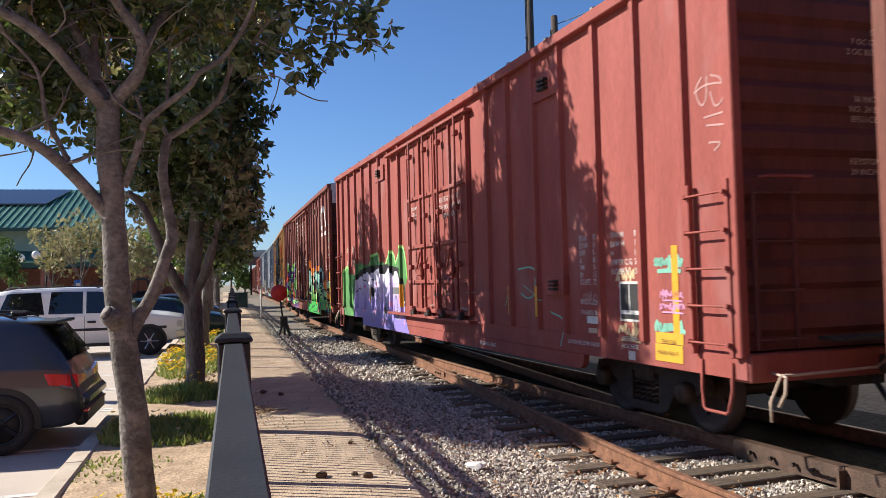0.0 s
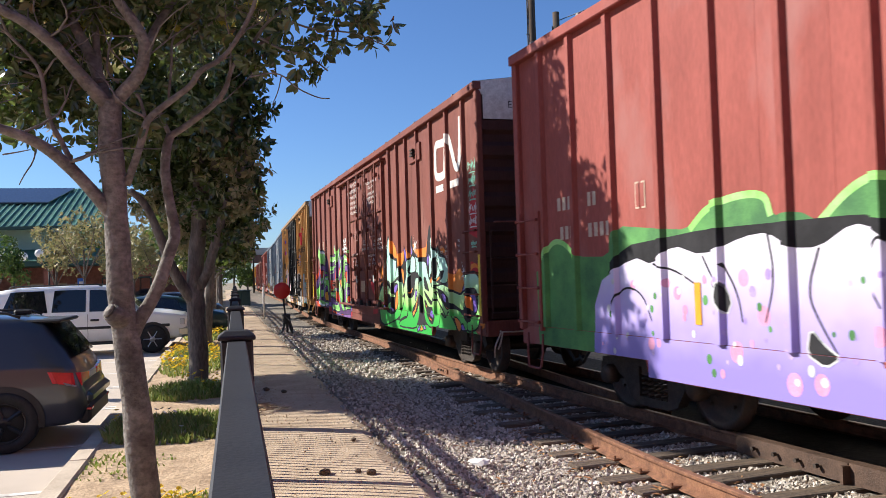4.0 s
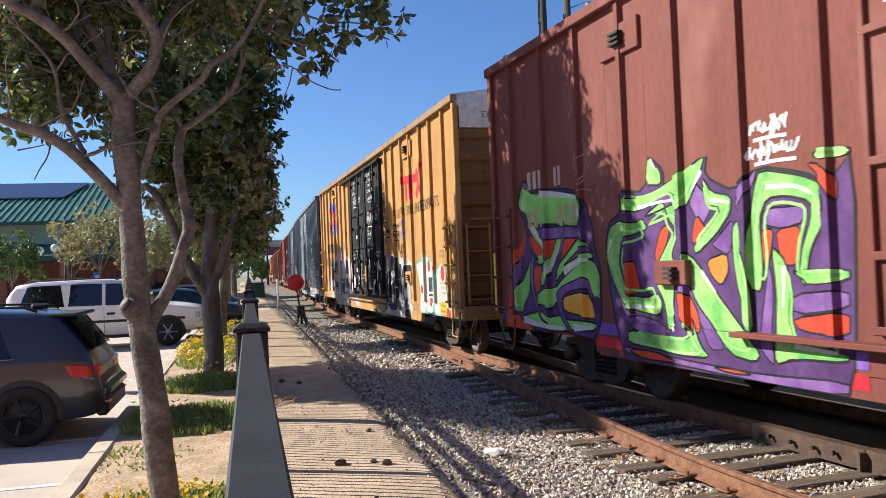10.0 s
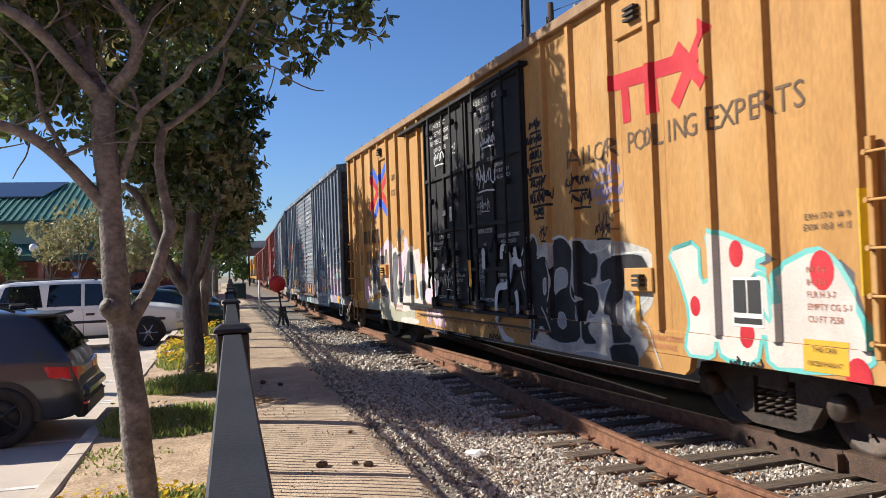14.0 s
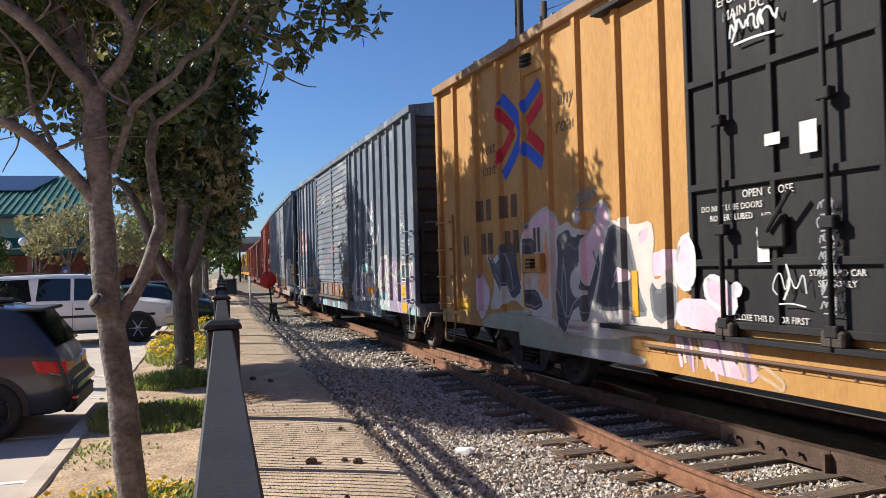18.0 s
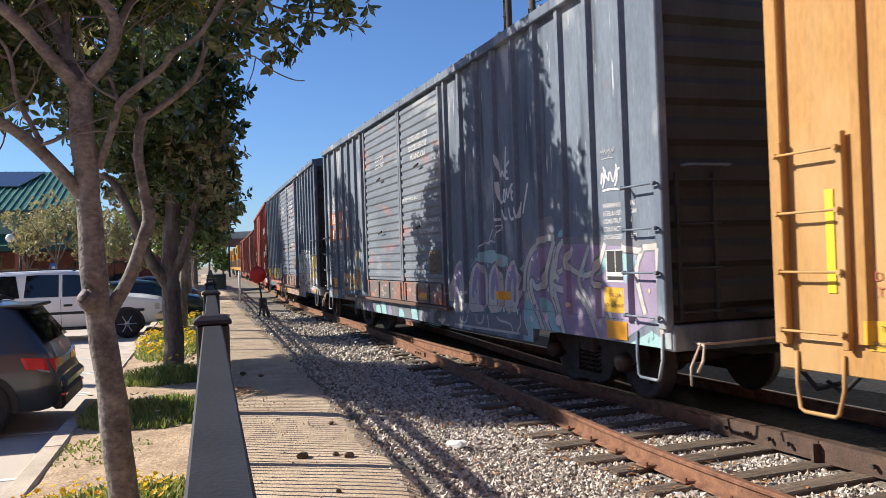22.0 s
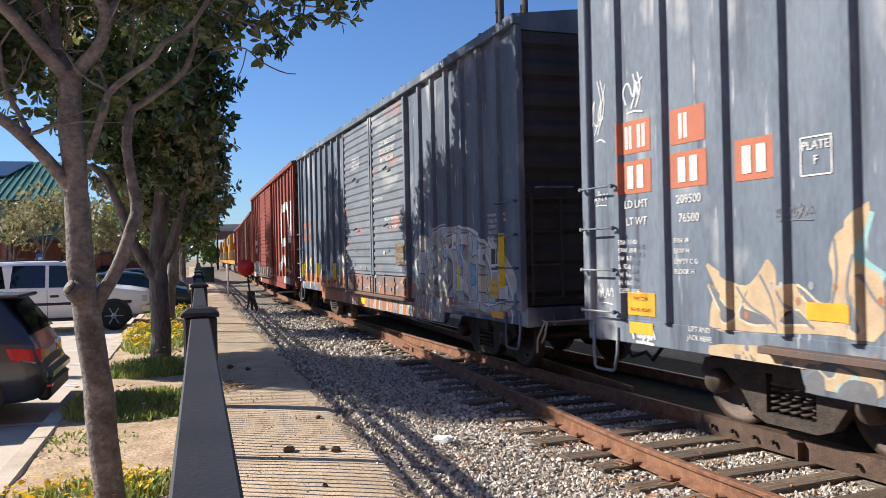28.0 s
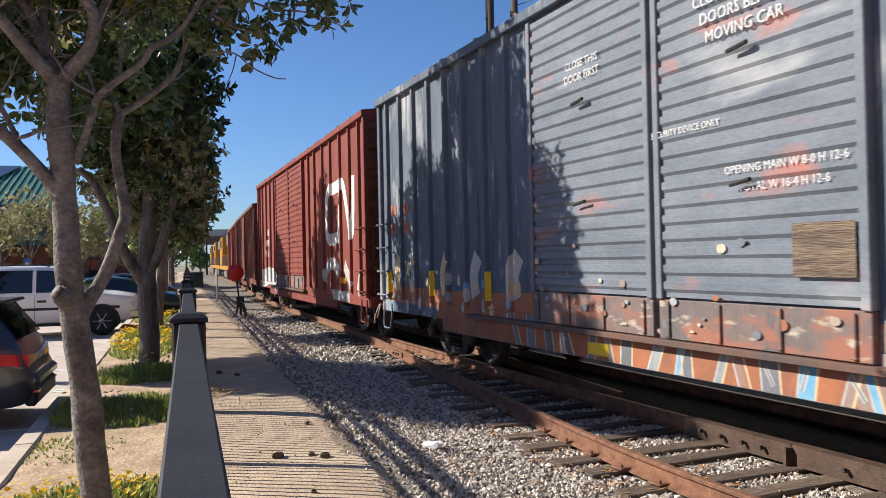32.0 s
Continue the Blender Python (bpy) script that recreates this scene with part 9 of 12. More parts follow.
    S.text("OPENING MAIN W 8-0 H 12-6\nTOTAL W 16-4 H 12-6", 7.2, 2.42, 0.11, "white_paint", y=y, gap=1.6)
    S.plate(6.88, 1.72, 0.62, 0.4, "tie", 30, "timber_patch", "rotten timber patch on the door")
    # orange panels with white figures, the mark as bars
    for d, z, w, h in ((15.55, 2.94, 0.52, 0.34), (14.72, 2.94, 0.5, 0.34), (15.55, 2.52, 0.52, 0.34), (14.72, 2.52, 0.52, 0.34), (13.86, 2.52, 0.46, 0.36)):
        S.plate(d, z, w, h, "stencil_orange", 2, "number_panel", "orange panel behind white figures")
    for d, w in ((15.66, 0.14), (15.44, 0.16), (14.78, 0.15)):
        mark(S, d, 2.94, w, 0.24, "white_paint", 5)
    for d in (15.55, 14.72, 13.86):
        mark(S, d, 2.52, 0.34, 0.24, "white_paint", 9)
    S.text("LD LMT\nLT WT", 15.55, 2.2, 0.12, "white_paint", gap=1.5)
    S.text("209500\n76500", 14.72, 2.2, 0.12, "white_paint", gap=1.5)
    data_lines(S, ["EXH  17-00", "EXW  10-8", "EW  9-7", "IL  52-8", "IW  9-6", "IH  13-0", "CU.FT. 6538"], 15.8, 1.82, 0.07, "white_paint", 0.085)
    data_lines(S, ["EXH W", "EXW H", "EMPTY C G", "FLOOR H"], 14.95, 1.82, 0.07, "white_paint", 0.1)
    S.text("PLATE\nF", 13.2, 2.52, 0.1, "white_paint")
    for a, c, w, h in ((13.2, 2.62, 0.3, 0.012), (13.2, 2.32, 0.3, 0.012), (13.05, 2.47, 0.012, 0.3), (13.35, 2.47, 0.012, 0.3)):
        S.plate(a, c, w, h, "white_paint", 4, "plate_frame")
    height_plate(S, 15.5, 1.2, 0.46, 0.24, "sign_orange")
    S.plate(15.5, 0.95, 0.4, 0.12, "sign_yellow", 6, "reflector")
    S.plate(13.1, 1.25, 0.46, 0.14, "sign_orange", 8, "reflector")
    S.text("LIFT AND\nJACK HERE", 14.6, 0.98, 0.07, "white_paint", y=SILL)


def paint_grey_b(S, T):
    fill(S, T, "d_rust", "sp_rust", 0)
    fill(S, T, "d_ice", "sp_tarnish", 0.8)
    S.lay(S.stroke([(5.0, 0.78), (8.0, 0.76), (13.4, 0.78)], 0.5), "sp_rust", 0.1, "spray_paint")
    S.lay(S.area([(0.3, 0.99), (1.6, 1.05), (2.6, 1.16), (3.6, 1.2), (4.8, 1.3), (5.2, 1.1), (5.2, 0.5), (3.2, 0.5), (3.1, 0.84), (0.3, 0.86)], 2), "sp_rust_worn", 0.15, "spray_paint")
    rs = random.Random(23)
    for k in range(22):
        d = 3.2 + k * 0.34 + rs.uniform(-0.1, 0.1)
        w, tilt = rs.uniform(0.08, 0.22), rs.uniform(-0.3, 0.3)
        m = rs.choice(("sp_grey", "sp_slate", "sp_haze", "sp_grey", "sp_sky", "sp_rust_worn"))
        q = [(d, 0.5), (d + w, 0.5), (d + w + tilt, 1.02), (d + tilt, 1.02)]
        S.lay([q], m, 0.5 + k * 0.03, "spray_paint")
        S.lay(S.stroke([q[0], q[3]], 0.025), "sp_cream", 1.3 + k * 0.02, "spray_paint")
        S.lay(S.stroke([q[1], q[2]], 0.02), "sp_ice", 1.3 + k * 0.02, "spray_paint")
    for k in range(60):
        d, z = rs.uniform(5.0, 9.95), rs.uniform(0.98, 1.9)
        if z < 1.33 or rs.random() < 0.3:
            dots(S, [(d, z)], rs.choice(("sp_cream_worn", "sp_haze", "sp_rust_worn", "sp_rust", "sp_grey")), 26.5 + 0.02 * k, rs.uniform(0.02, 0.1), 0.7)
    fill(S, T, "d_cream", "sp_cream_worn", 1.2)
    fill(S, T, "d_sky", "sp_sky_pale", 1.8)
    fill(S, T, "d_blue", "sp_sky", 2.2)
    lines(S, T, "d_dark", "sp_white", 2.4, 0.07)
    lines(S, T, "d_dark", "sp_grey", 3.7, 0.035)
    lines(S, T, "d_skirt", "sp_ice", 1.0, 0.05)
    lines(S, T, "d_skirt", "sp_grey", 2.0, 0.015)
    put(S, T, "g2_white", "sp_tarnish", 0.4, keep=lambda d: d < 1.9)
    S.lay(S.area([(2.9, 2.2), (2.42, 2.2), (1.85, 2.16), (1.43, 2.0), (1.15, 1.84), (0.6, 1.5), (0.32, 1.1), (0.45, 0.98), (1.26, 0.87), (1.86, 0.96), (2.6, 1.0)], 1), "sp_tarnish", 0.7, "spray_paint")
    # letters of the worn piece: pale bodies, blue fill, grey outlines
    for k, (d, z, w, h, m) in enumerate(((2.62, 1.95, 0.3, 0.36, "sp_white"), (2.2, 1.72, 0.34, 0.5, "sp_sky"), (2.12, 1.98, 0.3, 0.26, "sp_white"), (1.72, 1.86, 0.3, 0.4, "sp_sky_pale"), (1.82, 1.42, 0.26, 0.42, "sp_sky"),
                                         (1.45, 1.7, 0.34, 0.34, "sp_white"), (1.42, 1.3, 0.4, 0.36, "sp_cream_worn"), (1.1, 1.1, 0.34, 0.2, "sp_sky_pale"), (2.4, 1.28, 0.4, 0.36, "sp_white"), (0.62, 1.2, 0.3, 0.3, "sp_white"), (2.9, 1.5, 0.3, 0.5, "sp_white"),
                                         (3.6, 1.7, 0.34, 0.5, "sp_white"), (4.2, 1.6, 0.4, 0.56, "sp_white"), (4.45, 1.35, 0.3, 0.3, "sp_sky_pale"))):
        q = [(d - w / 2, z - h / 2), (d - w * 0.1, z - h * 0.3), (d + w / 2, z - h * 0.42), (d + w * 0.3, z + h * 0.1), (d + w * 0.48, z + h / 2), (d - w * 0.15, z + h * 0.36), (d - w * 0.5, z + h * 0.44), (d - w * 0.25, z)]
        S.lay(S.area(q, 1), m, 2.5 + 0.1 * k, "spray_paint")
        S.lay(S.rim(q, 0.022, 1), "sp_grey" if k % 3 else "sp_slate", 2.56 + 0.1 * k, "spray_paint")
    for k, pts in enumerate(([(1.2, 1.95), (0.9, 1.7), (0.55, 1.42), (0.38, 1.12)], [(2.42, 2.19), (1.85, 2.13), (1.43, 1.98), (1.2, 1.86)], [(0.42, 1.1), (0.8, 1.05), (1.2, 0.98), (1.5, 1.06)], [(1.95, 1.0), (2.1, 1.3), (2.02, 1.6), (2.3, 1.95)],
                            [(1.55, 1.0), (1.62, 1.4), (1.5, 1.75)], [(1.3, 1.75), (1.05, 1.45), (1.25, 1.2)], [(2.75, 1.05), (2.62, 1.5), (2.8, 1.9)])):
        S.lay(S.stroke(pts, 0.05), "sp_white", 4.1 + 0.1 * k, "spray_paint")
        S.lay(S.stroke([(a + 0.05, c - 0.02) for a, c in pts], 0.018), "sp_grey", 4.15 + 0.1 * k, "spray_paint")
    for k in range(46):
        d, z = rs.uniform(0.4, 4.6), rs.uniform(0.95, 1.4)
        S.lay(S.stroke([(d, z), (d + rs.uniform(-0.06, 0.06), z - 0.1), (d + rs.uniform(-0.05, 0.05), z - rs.uniform(0.15, 0.3))], rs.uniform(0.012, 0.05)), rs.choice(("sp_rust_worn", "sp_grey", "sp_cream_worn", "sp_white", "sp_haze")), 4.85 + k * 0.01, "spray_paint")
    rr = random.Random(17)
    for k in range(70):
        d, z = rr.uniform(1.0, 4.7), rr.uniform(1.15, 2.0)
        dots(S, [(d, z)], rr.choice(("sp_white", "sp_ice", "sp_cream_worn", "sp_haze", "sp_rust_worn", "sp_white")), 4.9 + k * 0.02, rr.uniform(0.01, 0.05), 1.5)
    for k in range(50):
        d, z = rr.uniform(10.1, 16.0), rr.uniform(0.85, 1.6)
        m = rr.choice(("sp_rust", "sp_ice", "sp_cream", "sp_sky", "sp_grey", "sp_haze"))
        dots(S, [(d, z)], m, 2 + k * 0.03, rr.uniform(0.03, 0.12), 1.6)
    S.lay(S.stroke([(3.5, 0.75), (7, 0.72), (11.5, 0.74), (13.5, 0.75)], 0.28), "sp_rust", 0, "spray_paint")
    S.lay(S.stroke([(10.1, 1.15), (12, 1.1), (15.9, 1.12)], 0.3), "sp_rust", 0, "spray_paint")
    for d in (10.6, 11.9, 13.1, 14.6, 15.4):
        S.lay(S.stroke([(d, 1.2), (d + 0.1, 1.5), (d - 0.1, 1.8)], 0.3), "sp_ice" if d < 12 else "sp_cream", 1, "spray_paint")
    data_lines(S, ["WARNING: SPECIAL", "STEELS USED IN CAR", "CONSTRUCTION.", "CONTACT GE", "ENGINEERING DEPT.", "FOR REPAIR", "PROCEDURES."], 1.2, 2.28, 0.07, "white_paint", 0.083)
    spec_plate(S, 0.94, 1.66, 0.36, 0.34)
    height_plate(S, 0.96, 1.24, 0.46, 0.26)
    S.plate(0.66, 1.66, 0.07, 0.75, "refl_yellow", 8, "reflector", "yellow reflective strip")
    for d in (2.42, 4.39, 11.4, 13.6, 15.8):
        S.plate(d, 1.36, 0.09, 0.42, "refl_yellow", 9, "reflector", "yellow reflective strip")
    S.plate(0.9, 0.88, 0.42, 0.1, "sign_orange", 6, "reflector")
    y = DOOR_Y - 0.04
    S.text("CLOSE AND LOCK\nDOORS BEFORE\nMOVING CAR", 6.15, 4.0, 0.15, "white_paint", y=y)
    S.text("CLOSE THIS\nDOOR FIRST", 8.72, 3.92, 0.13, "white_paint", y=y)
    S.text("OPENING MAIN W 8-0 H 12-6\nTOTAL W 16-4 H 12-6", 5.75, 2.45, 0.1, "white_paint", y=y, gap=1.6)
    S.text("SECURITY DEVICE ONLY", 6.95, 2.9, 0.09, "white_paint", y=y)
    S.plate(5.35, 1.78, 0.6, 0.42, "tie", 30, "timber_patch", "splintered timber patch on the door")
    S.text("2 INCH HF COMP SHOES", 2.6, 0.89, 0.075, "white_paint", y=SILL)
    S.plate(8.6, 0.72, 0.42, 0.14, "refl_yellow", 8, "reflector")
    for d, z, w in ((15.6, 2.7, 0.4), (14.9, 2.7, 0.3), (15.6, 2.35, 0.4), (14.9, 2.35, 0.35)):
        mark(S, d, z, w, 0.2, "stencil_orange", 3)


def paint_brick(S, T):
    put(S, T, "cn2_gr", "sp_ice", 1)
    S.lay(S.stroke([(2.75, 2.36), (3.5, 2.28), (4.3, 2.34), (4.3, 2.9), (4.2, 3.52), (3.5, 3.55), (2.7, 3.58)], 0.3), "white_paint", 3, "emblem", "white bent-band emblem")
    S.lay(S.stroke([(2.85, 2.4), (2.7, 3.0), (2.6, 3.58), (2.25, 3.6), (1.9, 2.9), (1.6, 2.36), (1.35, 2.4), (1.28, 3.0), (1.24, 3.68)], 0.28), "white_paint", 5, "emblem")
    for d, z in ((14.9, 2.5), (15.5, 2.5), (14.9, 2.1), (15.6, 2.1), (15.4, 2.9)):
        mark(S, d, z, 0.4, 0.24, "white_paint", 3)
    S.plate(2.3, 1.3, 0.4, 0.14, "sign_orange", 5, "reflector")
    S.lay(S.stroke([(12.9, 0.9), (14.5, 1.3), (17.5, 1.1)], 0.7), "sp_ice", 1, "spray_paint")


def end_words(S):
    """Words on the white band and faint stencils on the leading end."""
    H = S.L / 2
    rot = Matrix(((0, 0, 1, H + 0.018), (1, 0, 0, 0), (0, 1, 0, 0), (0, 0, 0, 1)))
    def put_text(words, y, z, size, material):
        ob = S.text(words, 0, 0, size, material)
        ob.matrix_basis = Matrix.Translation((0, y, z)) @ rot
    return put_text


def skins():
    def car_paint(name, col, dark, rough=0.6, streak=0.5, extra=None):
        col, dark = (tuple(v * 0.87 for v in q) for q in (col, dark))
        m = mat(name, col, 0.72, col2=dark, scale=1.3, bump=0.06, bscale=30, fine=0.12, stretch=(1.4, 1.4, 0.35), spec=0.22)
        M[name] = m
    car_paint("red_skin", (0.345, 0.092, 0.076), (0.27, 0.068, 0.056))
    car_paint("maroon_skin", (0.215, 0.068, 0.052), (0.165, 0.053, 0.042))
    car_paint("yellow_skin", (0.49, 0.27, 0.092), (0.40, 0.21, 0.068))
    car_paint("grey_skin", (0.165, 0.20, 0.25), (0.11, 0.138, 0.18))
    car_paint("grey_skin_b", (0.135, 0.168, 0.215), (0.085, 0.108, 0.145))
    car_paint("brick_skin", (0.26, 0.062, 0.045), (0.18, 0.045, 0.035))
    car_paint("brown_skin", (0.20, 0.07, 0.05), (0.13, 0.05, 0.04))
    car_paint("door_black", (0.015, 0.015, 0.017), (0.027, 0.026, 0.027))
    # ends carry the shade between cars in darker side paint; yellow also grime
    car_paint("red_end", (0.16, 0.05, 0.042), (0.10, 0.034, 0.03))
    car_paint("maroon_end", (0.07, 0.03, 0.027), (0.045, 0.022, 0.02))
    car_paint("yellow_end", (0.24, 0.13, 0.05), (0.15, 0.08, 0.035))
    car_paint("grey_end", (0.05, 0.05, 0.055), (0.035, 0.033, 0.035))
    car_paint("chord_tan", (0.36, 0.235, 0.13), (0.24, 0.14, 0.08))
    car_paint("roof_zinc", (0.32, 0.31, 0.30), (0.2, 0.18, 0.17))
    car_paint("rust_paint", (0.17, 0.095, 0.07), (0.10, 0.088, 0.085))
    car_paint("kick_paint", (0.21, 0.16, 0.145), (0.13, 0.125, 0.13))
    car_paint("loco_yellow", (0.50, 0.25, 0.04), (0.36, 0.17, 0.03))
    car_paint("loco_grey", (0.2, 0.2, 0.2), (0.13, 0.13, 0.13))
    # pale faded clouds on the greys, old red paint showing through on their doors
    def cloud(m, col, scale, lo, hi, stretch):
        nt = m.node_tree
        bs = nt.nodes["Principled BSDF"]
        old = bs.inputs["Base Color"].links[0].from_socket
        tc = nt.nodes.new("ShaderNodeTexCoord")
        mp = nt.nodes.new("ShaderNodeMapping")
        mp.inputs["Scale"].default_value = stretch
        ns = nt.nodes.new("ShaderNodeTexNoise")
        ns.inputs["Scale"].default_value = scale
        ns.inputs["Detail"].default_value = 5
        mr = nt.nodes.new("ShaderNodeMapRange")
        mr.inputs[1].default_value, mr.inputs[2].default_value = lo, hi
        mx = nt.nodes.new("ShaderNodeMix")
        mx.data_type = 'RGBA'
        mx.inputs[7].default_value = (*col, 1)
        nt.links.new(tc.outputs["Object"], mp.inputs[0])
        nt.links.new(mp.outputs[0], ns.inputs["Vector"])
        nt.links.new(ns.outputs["Fac"], mr.inputs[0])
        nt.links.new(mr.outputs[0], mx.inputs[0])
        nt.links.new(old, mx.inputs[6])
        nt.links.new(mx.outputs[2], bs.inputs["Base Color"])
    for nm in ("grey_skin", "grey_skin_b"):
        cloud(M[nm], (0.40, 0.41, 0.42), 0.9, 0.56, 0.72, (1.2, 1, 0.8))
        cloud(M[nm], (0.16, 0.10, 0.08), 2.6, 0.66, 0.76, (1.2, 1, 0.5))
        cloud(M[nm], (0.055, 0.065, 0.085), 2.2, 0.54, 0.72, (2.6, 1, 0.22))
        cloud(M[nm], (0.45, 0.46, 0.47), 5.0, 0.66, 0.74, (3.0, 1, 0.3))
    cloud(M["kick_paint"], (0.30, 0.13, 0.09), 2.2, 0.5, 0.62, (1, 1, 2))
    cloud(M["kick_paint"], (0.42, 0.37, 0.30), 4.0, 0.58, 0.7, (1, 1, 3))
    cloud(M["red_skin"], (0.30, 0.13, 0.12), 1.1, 0.56, 0.75, (1.0, 1, 0.5))
    cloud(M["maroon_skin"], (0.25, 0.11, 0.09), 1.1, 0.56, 0.75, (1.0, 1, 0.5))
    cloud(M["yellow_skin"], (0.46, 0.30, 0.14), 1.0, 0.55, 0.75, (1.0, 1, 0.4))
    cloud(M["yellow_skin"], (0.26, 0.13, 0.06), 3.0, 0.66, 0.8, (2.0, 1, 0.25))
    cloud(M["brick_skin"], (0.20, 0.07, 0.05), 1.6, 0.52, 0.7, (1.5, 1, 0.3))
    M["grey_door"] = mat("scuffed grey door paint", (0.175, 0.20, 0.235), 0.6, col2=(0.115, 0.135, 0.165), scale=0.9, bump=0.06, bscale=30, fine=0.12, stretch=(0.5, 1, 1.6))
    rp = next(n for n in M["grey_door"].node_tree.nodes if n.type == 'VALTORGB').color_ramp
    e = rp.elements.new(0.70)
    e.color = (0.36, 0.17, 0.14, 1)
    cloud(M["grey_door"], (0.38, 0.16, 0.13), 1.4, 0.6, 0.72, (0.6, 1, 1.3))
    cloud(M["grey_door"], (0.42, 0.42, 0.42), 1.0, 0.6, 0.75, (0.5, 1, 1.5))
    M["grey_door"].node_tree.nodes["Principled BSDF"].inputs["Specular IOR Level"].default_value = 0.25


TRAIN = []


def build_train():
    skins()
    spray_colours()
    T = spray_strokes()
    T.update(spray_areas())
    # the car coupled ahead, always past the view, which shades the end of the next
    L = 16.5
    car, wh = boxcar("boxcar", "plain brown boxcar coupled ahead of the red one", L, [0.7 + 0.8 * i for i in range(8)] + [L - 0.7 - 0.8 * i for i in range(7)], "brown_skin", "brown_skin")
    ribbed_doors(car, L, [(6.9, 9.6)], "brown_skin")
    TRAIN.append((car, wh, -52.55, L))
    # oxide red car
    L = 18.8
    p = [0.81, 1.67, 2.59, 3.54, 4.37, 5.34, 6.21, 11.64, 12.55, 13.49, 14.41, 15.32, 16.25, 17.16, 18.0]
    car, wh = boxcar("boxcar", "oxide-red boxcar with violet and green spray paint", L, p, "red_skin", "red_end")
    plug_doors(car, L, 7.05, 10.85, "red_skin")
    hand_ladder(car, L, 0.12, 0.72, 1.1, 2.5, 5, "red_skin")
    hand_ladder(car, L, 0.12, 0.72, 1.1, 2.5, 4, "red_skin", trailing=True)
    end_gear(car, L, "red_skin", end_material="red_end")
    TRAIN.append((car, wh, -34.6, L))
    S = Side(car, L, p, [(7.05, 10.85)])
    paint_red(S, T)
    S.dry()
    w = end_words(S)
    w("SPRG\n7 OC D5   7 IC D5\n2 OC B353  2 IC B354", 0.1, 4.0, 0.085, "cream_paint")
    w("36 INCH WHEELS\nNO. 24 BRAKE BEAM\nEF511CE COUPLERS", 0.1, 3.35, 0.085, "cream_paint")
    w("KEYSTONE CUSHION\n39 INCH M-915 HOSE", 0.1, 2.75, 0.085, "cream_paint")
    # maroon car
    L = 18.9
    p = [0.83, 1.78, 2.83, 3.83, 4.77, 5.57, 6.35, 11.83, 12.85, 13.85, 14.9, 16.0, 17.04, 18.1]
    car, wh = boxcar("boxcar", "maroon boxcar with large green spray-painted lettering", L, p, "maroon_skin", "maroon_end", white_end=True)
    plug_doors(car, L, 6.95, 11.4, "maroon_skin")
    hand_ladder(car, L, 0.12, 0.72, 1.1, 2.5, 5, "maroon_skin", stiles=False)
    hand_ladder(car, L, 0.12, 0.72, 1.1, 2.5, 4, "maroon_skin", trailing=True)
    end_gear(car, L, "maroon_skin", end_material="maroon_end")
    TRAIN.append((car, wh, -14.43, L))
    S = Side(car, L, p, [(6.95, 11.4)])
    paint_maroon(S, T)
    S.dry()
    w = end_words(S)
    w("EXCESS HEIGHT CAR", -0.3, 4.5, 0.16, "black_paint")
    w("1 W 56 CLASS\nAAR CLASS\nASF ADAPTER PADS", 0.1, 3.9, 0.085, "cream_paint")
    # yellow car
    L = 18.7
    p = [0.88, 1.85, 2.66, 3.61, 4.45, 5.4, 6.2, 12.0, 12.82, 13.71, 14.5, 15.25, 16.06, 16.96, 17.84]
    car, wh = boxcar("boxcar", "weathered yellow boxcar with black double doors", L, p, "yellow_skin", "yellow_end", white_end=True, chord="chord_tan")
    plug_doors(car, L, 6.85, 11.55, "door_black")
    b = B()
    box(b, L / 2 - 12.4, L / 2 - 6.2, SILL - 0.05, SILL + 0.004, 0.835, 0.862, 0.006)
    part("track_ledge", b, "rust_paint", car)
    for k in range(22):
        b = B()
        rod(b, (L / 2 - 6.4 - 0.27 * k, SILL - 0.014, 0.80), (L / 2 - 6.4 - 0.27 * k, SILL + 0.004, 0.80), 0.013, 6)
        part("rivet", b, "rust_paint", car)
    hand_ladder(car, L, 0.12, 0.72, 1.1, 2.5, 5, "yellow_skin")
    hand_ladder(car, L, 0.12, 0.72, 1.1, 2.5, 4, "yellow_skin", trailing=True)
    end_gear(car, L, "yellow_skin", "yellow_skin")
    TRAIN.append((car, wh, 6.18, L))
    S = Side(car, L, p, [(6.85, 11.55)])
    paint_yellow(S, T)
    S.dry()
    w = end_words(S)
    w("EXCESS HEIGHT CAR", -0.3, 4.5, 0.16, "black_paint")
    w("SPRG 5 OC\nIDEC", 0.9, 3.2, 0.085, "sp_grey")
    # grey cars
    L = 16.5
    p = [0.72 + 0.695 * i for i in range(9)] + [15.83, 15.07, 14.22, 13.55, 12.86, 12.19]
    car, wh = boxcar("boxcar", "slate-grey boxcar with corrugated doors and purple spray paint", L, p, "grey_skin", "grey_end")
    ribbed_doors(car, L, [(6.45, 8.9), (8.95, 11.75)], "grey_door")
    hand_ladder(car, L, 0.06, 0.66, 1.1, 2.45, 4, "grey_skin", stiles=False)
    hand_ladder(car, L, 0.06, 0.66, 1.1, 2.45, 4, "grey_skin", stiles=False, trailing=True)
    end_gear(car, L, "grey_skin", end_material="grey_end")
    TRAIN.append((car, wh, 26.28, L))
    S = Side(car, L, p, [(6.45, 8.9), (8.95, 11.75)])
    paint_grey(S, T)
    S.dry()
    w = end_words(S)
    w("SPRG\n6 OC D5\n7 IC D5", 0.2, 3.7, 0.085, "cream_paint")
    w("36 INCH WHLS\nNO. 24 BRAKE\nFMI 15 INCH\nSBE60DE COUPLERS", 0.2, 2.9, 0.085, "cream_paint")
    L = 16.35
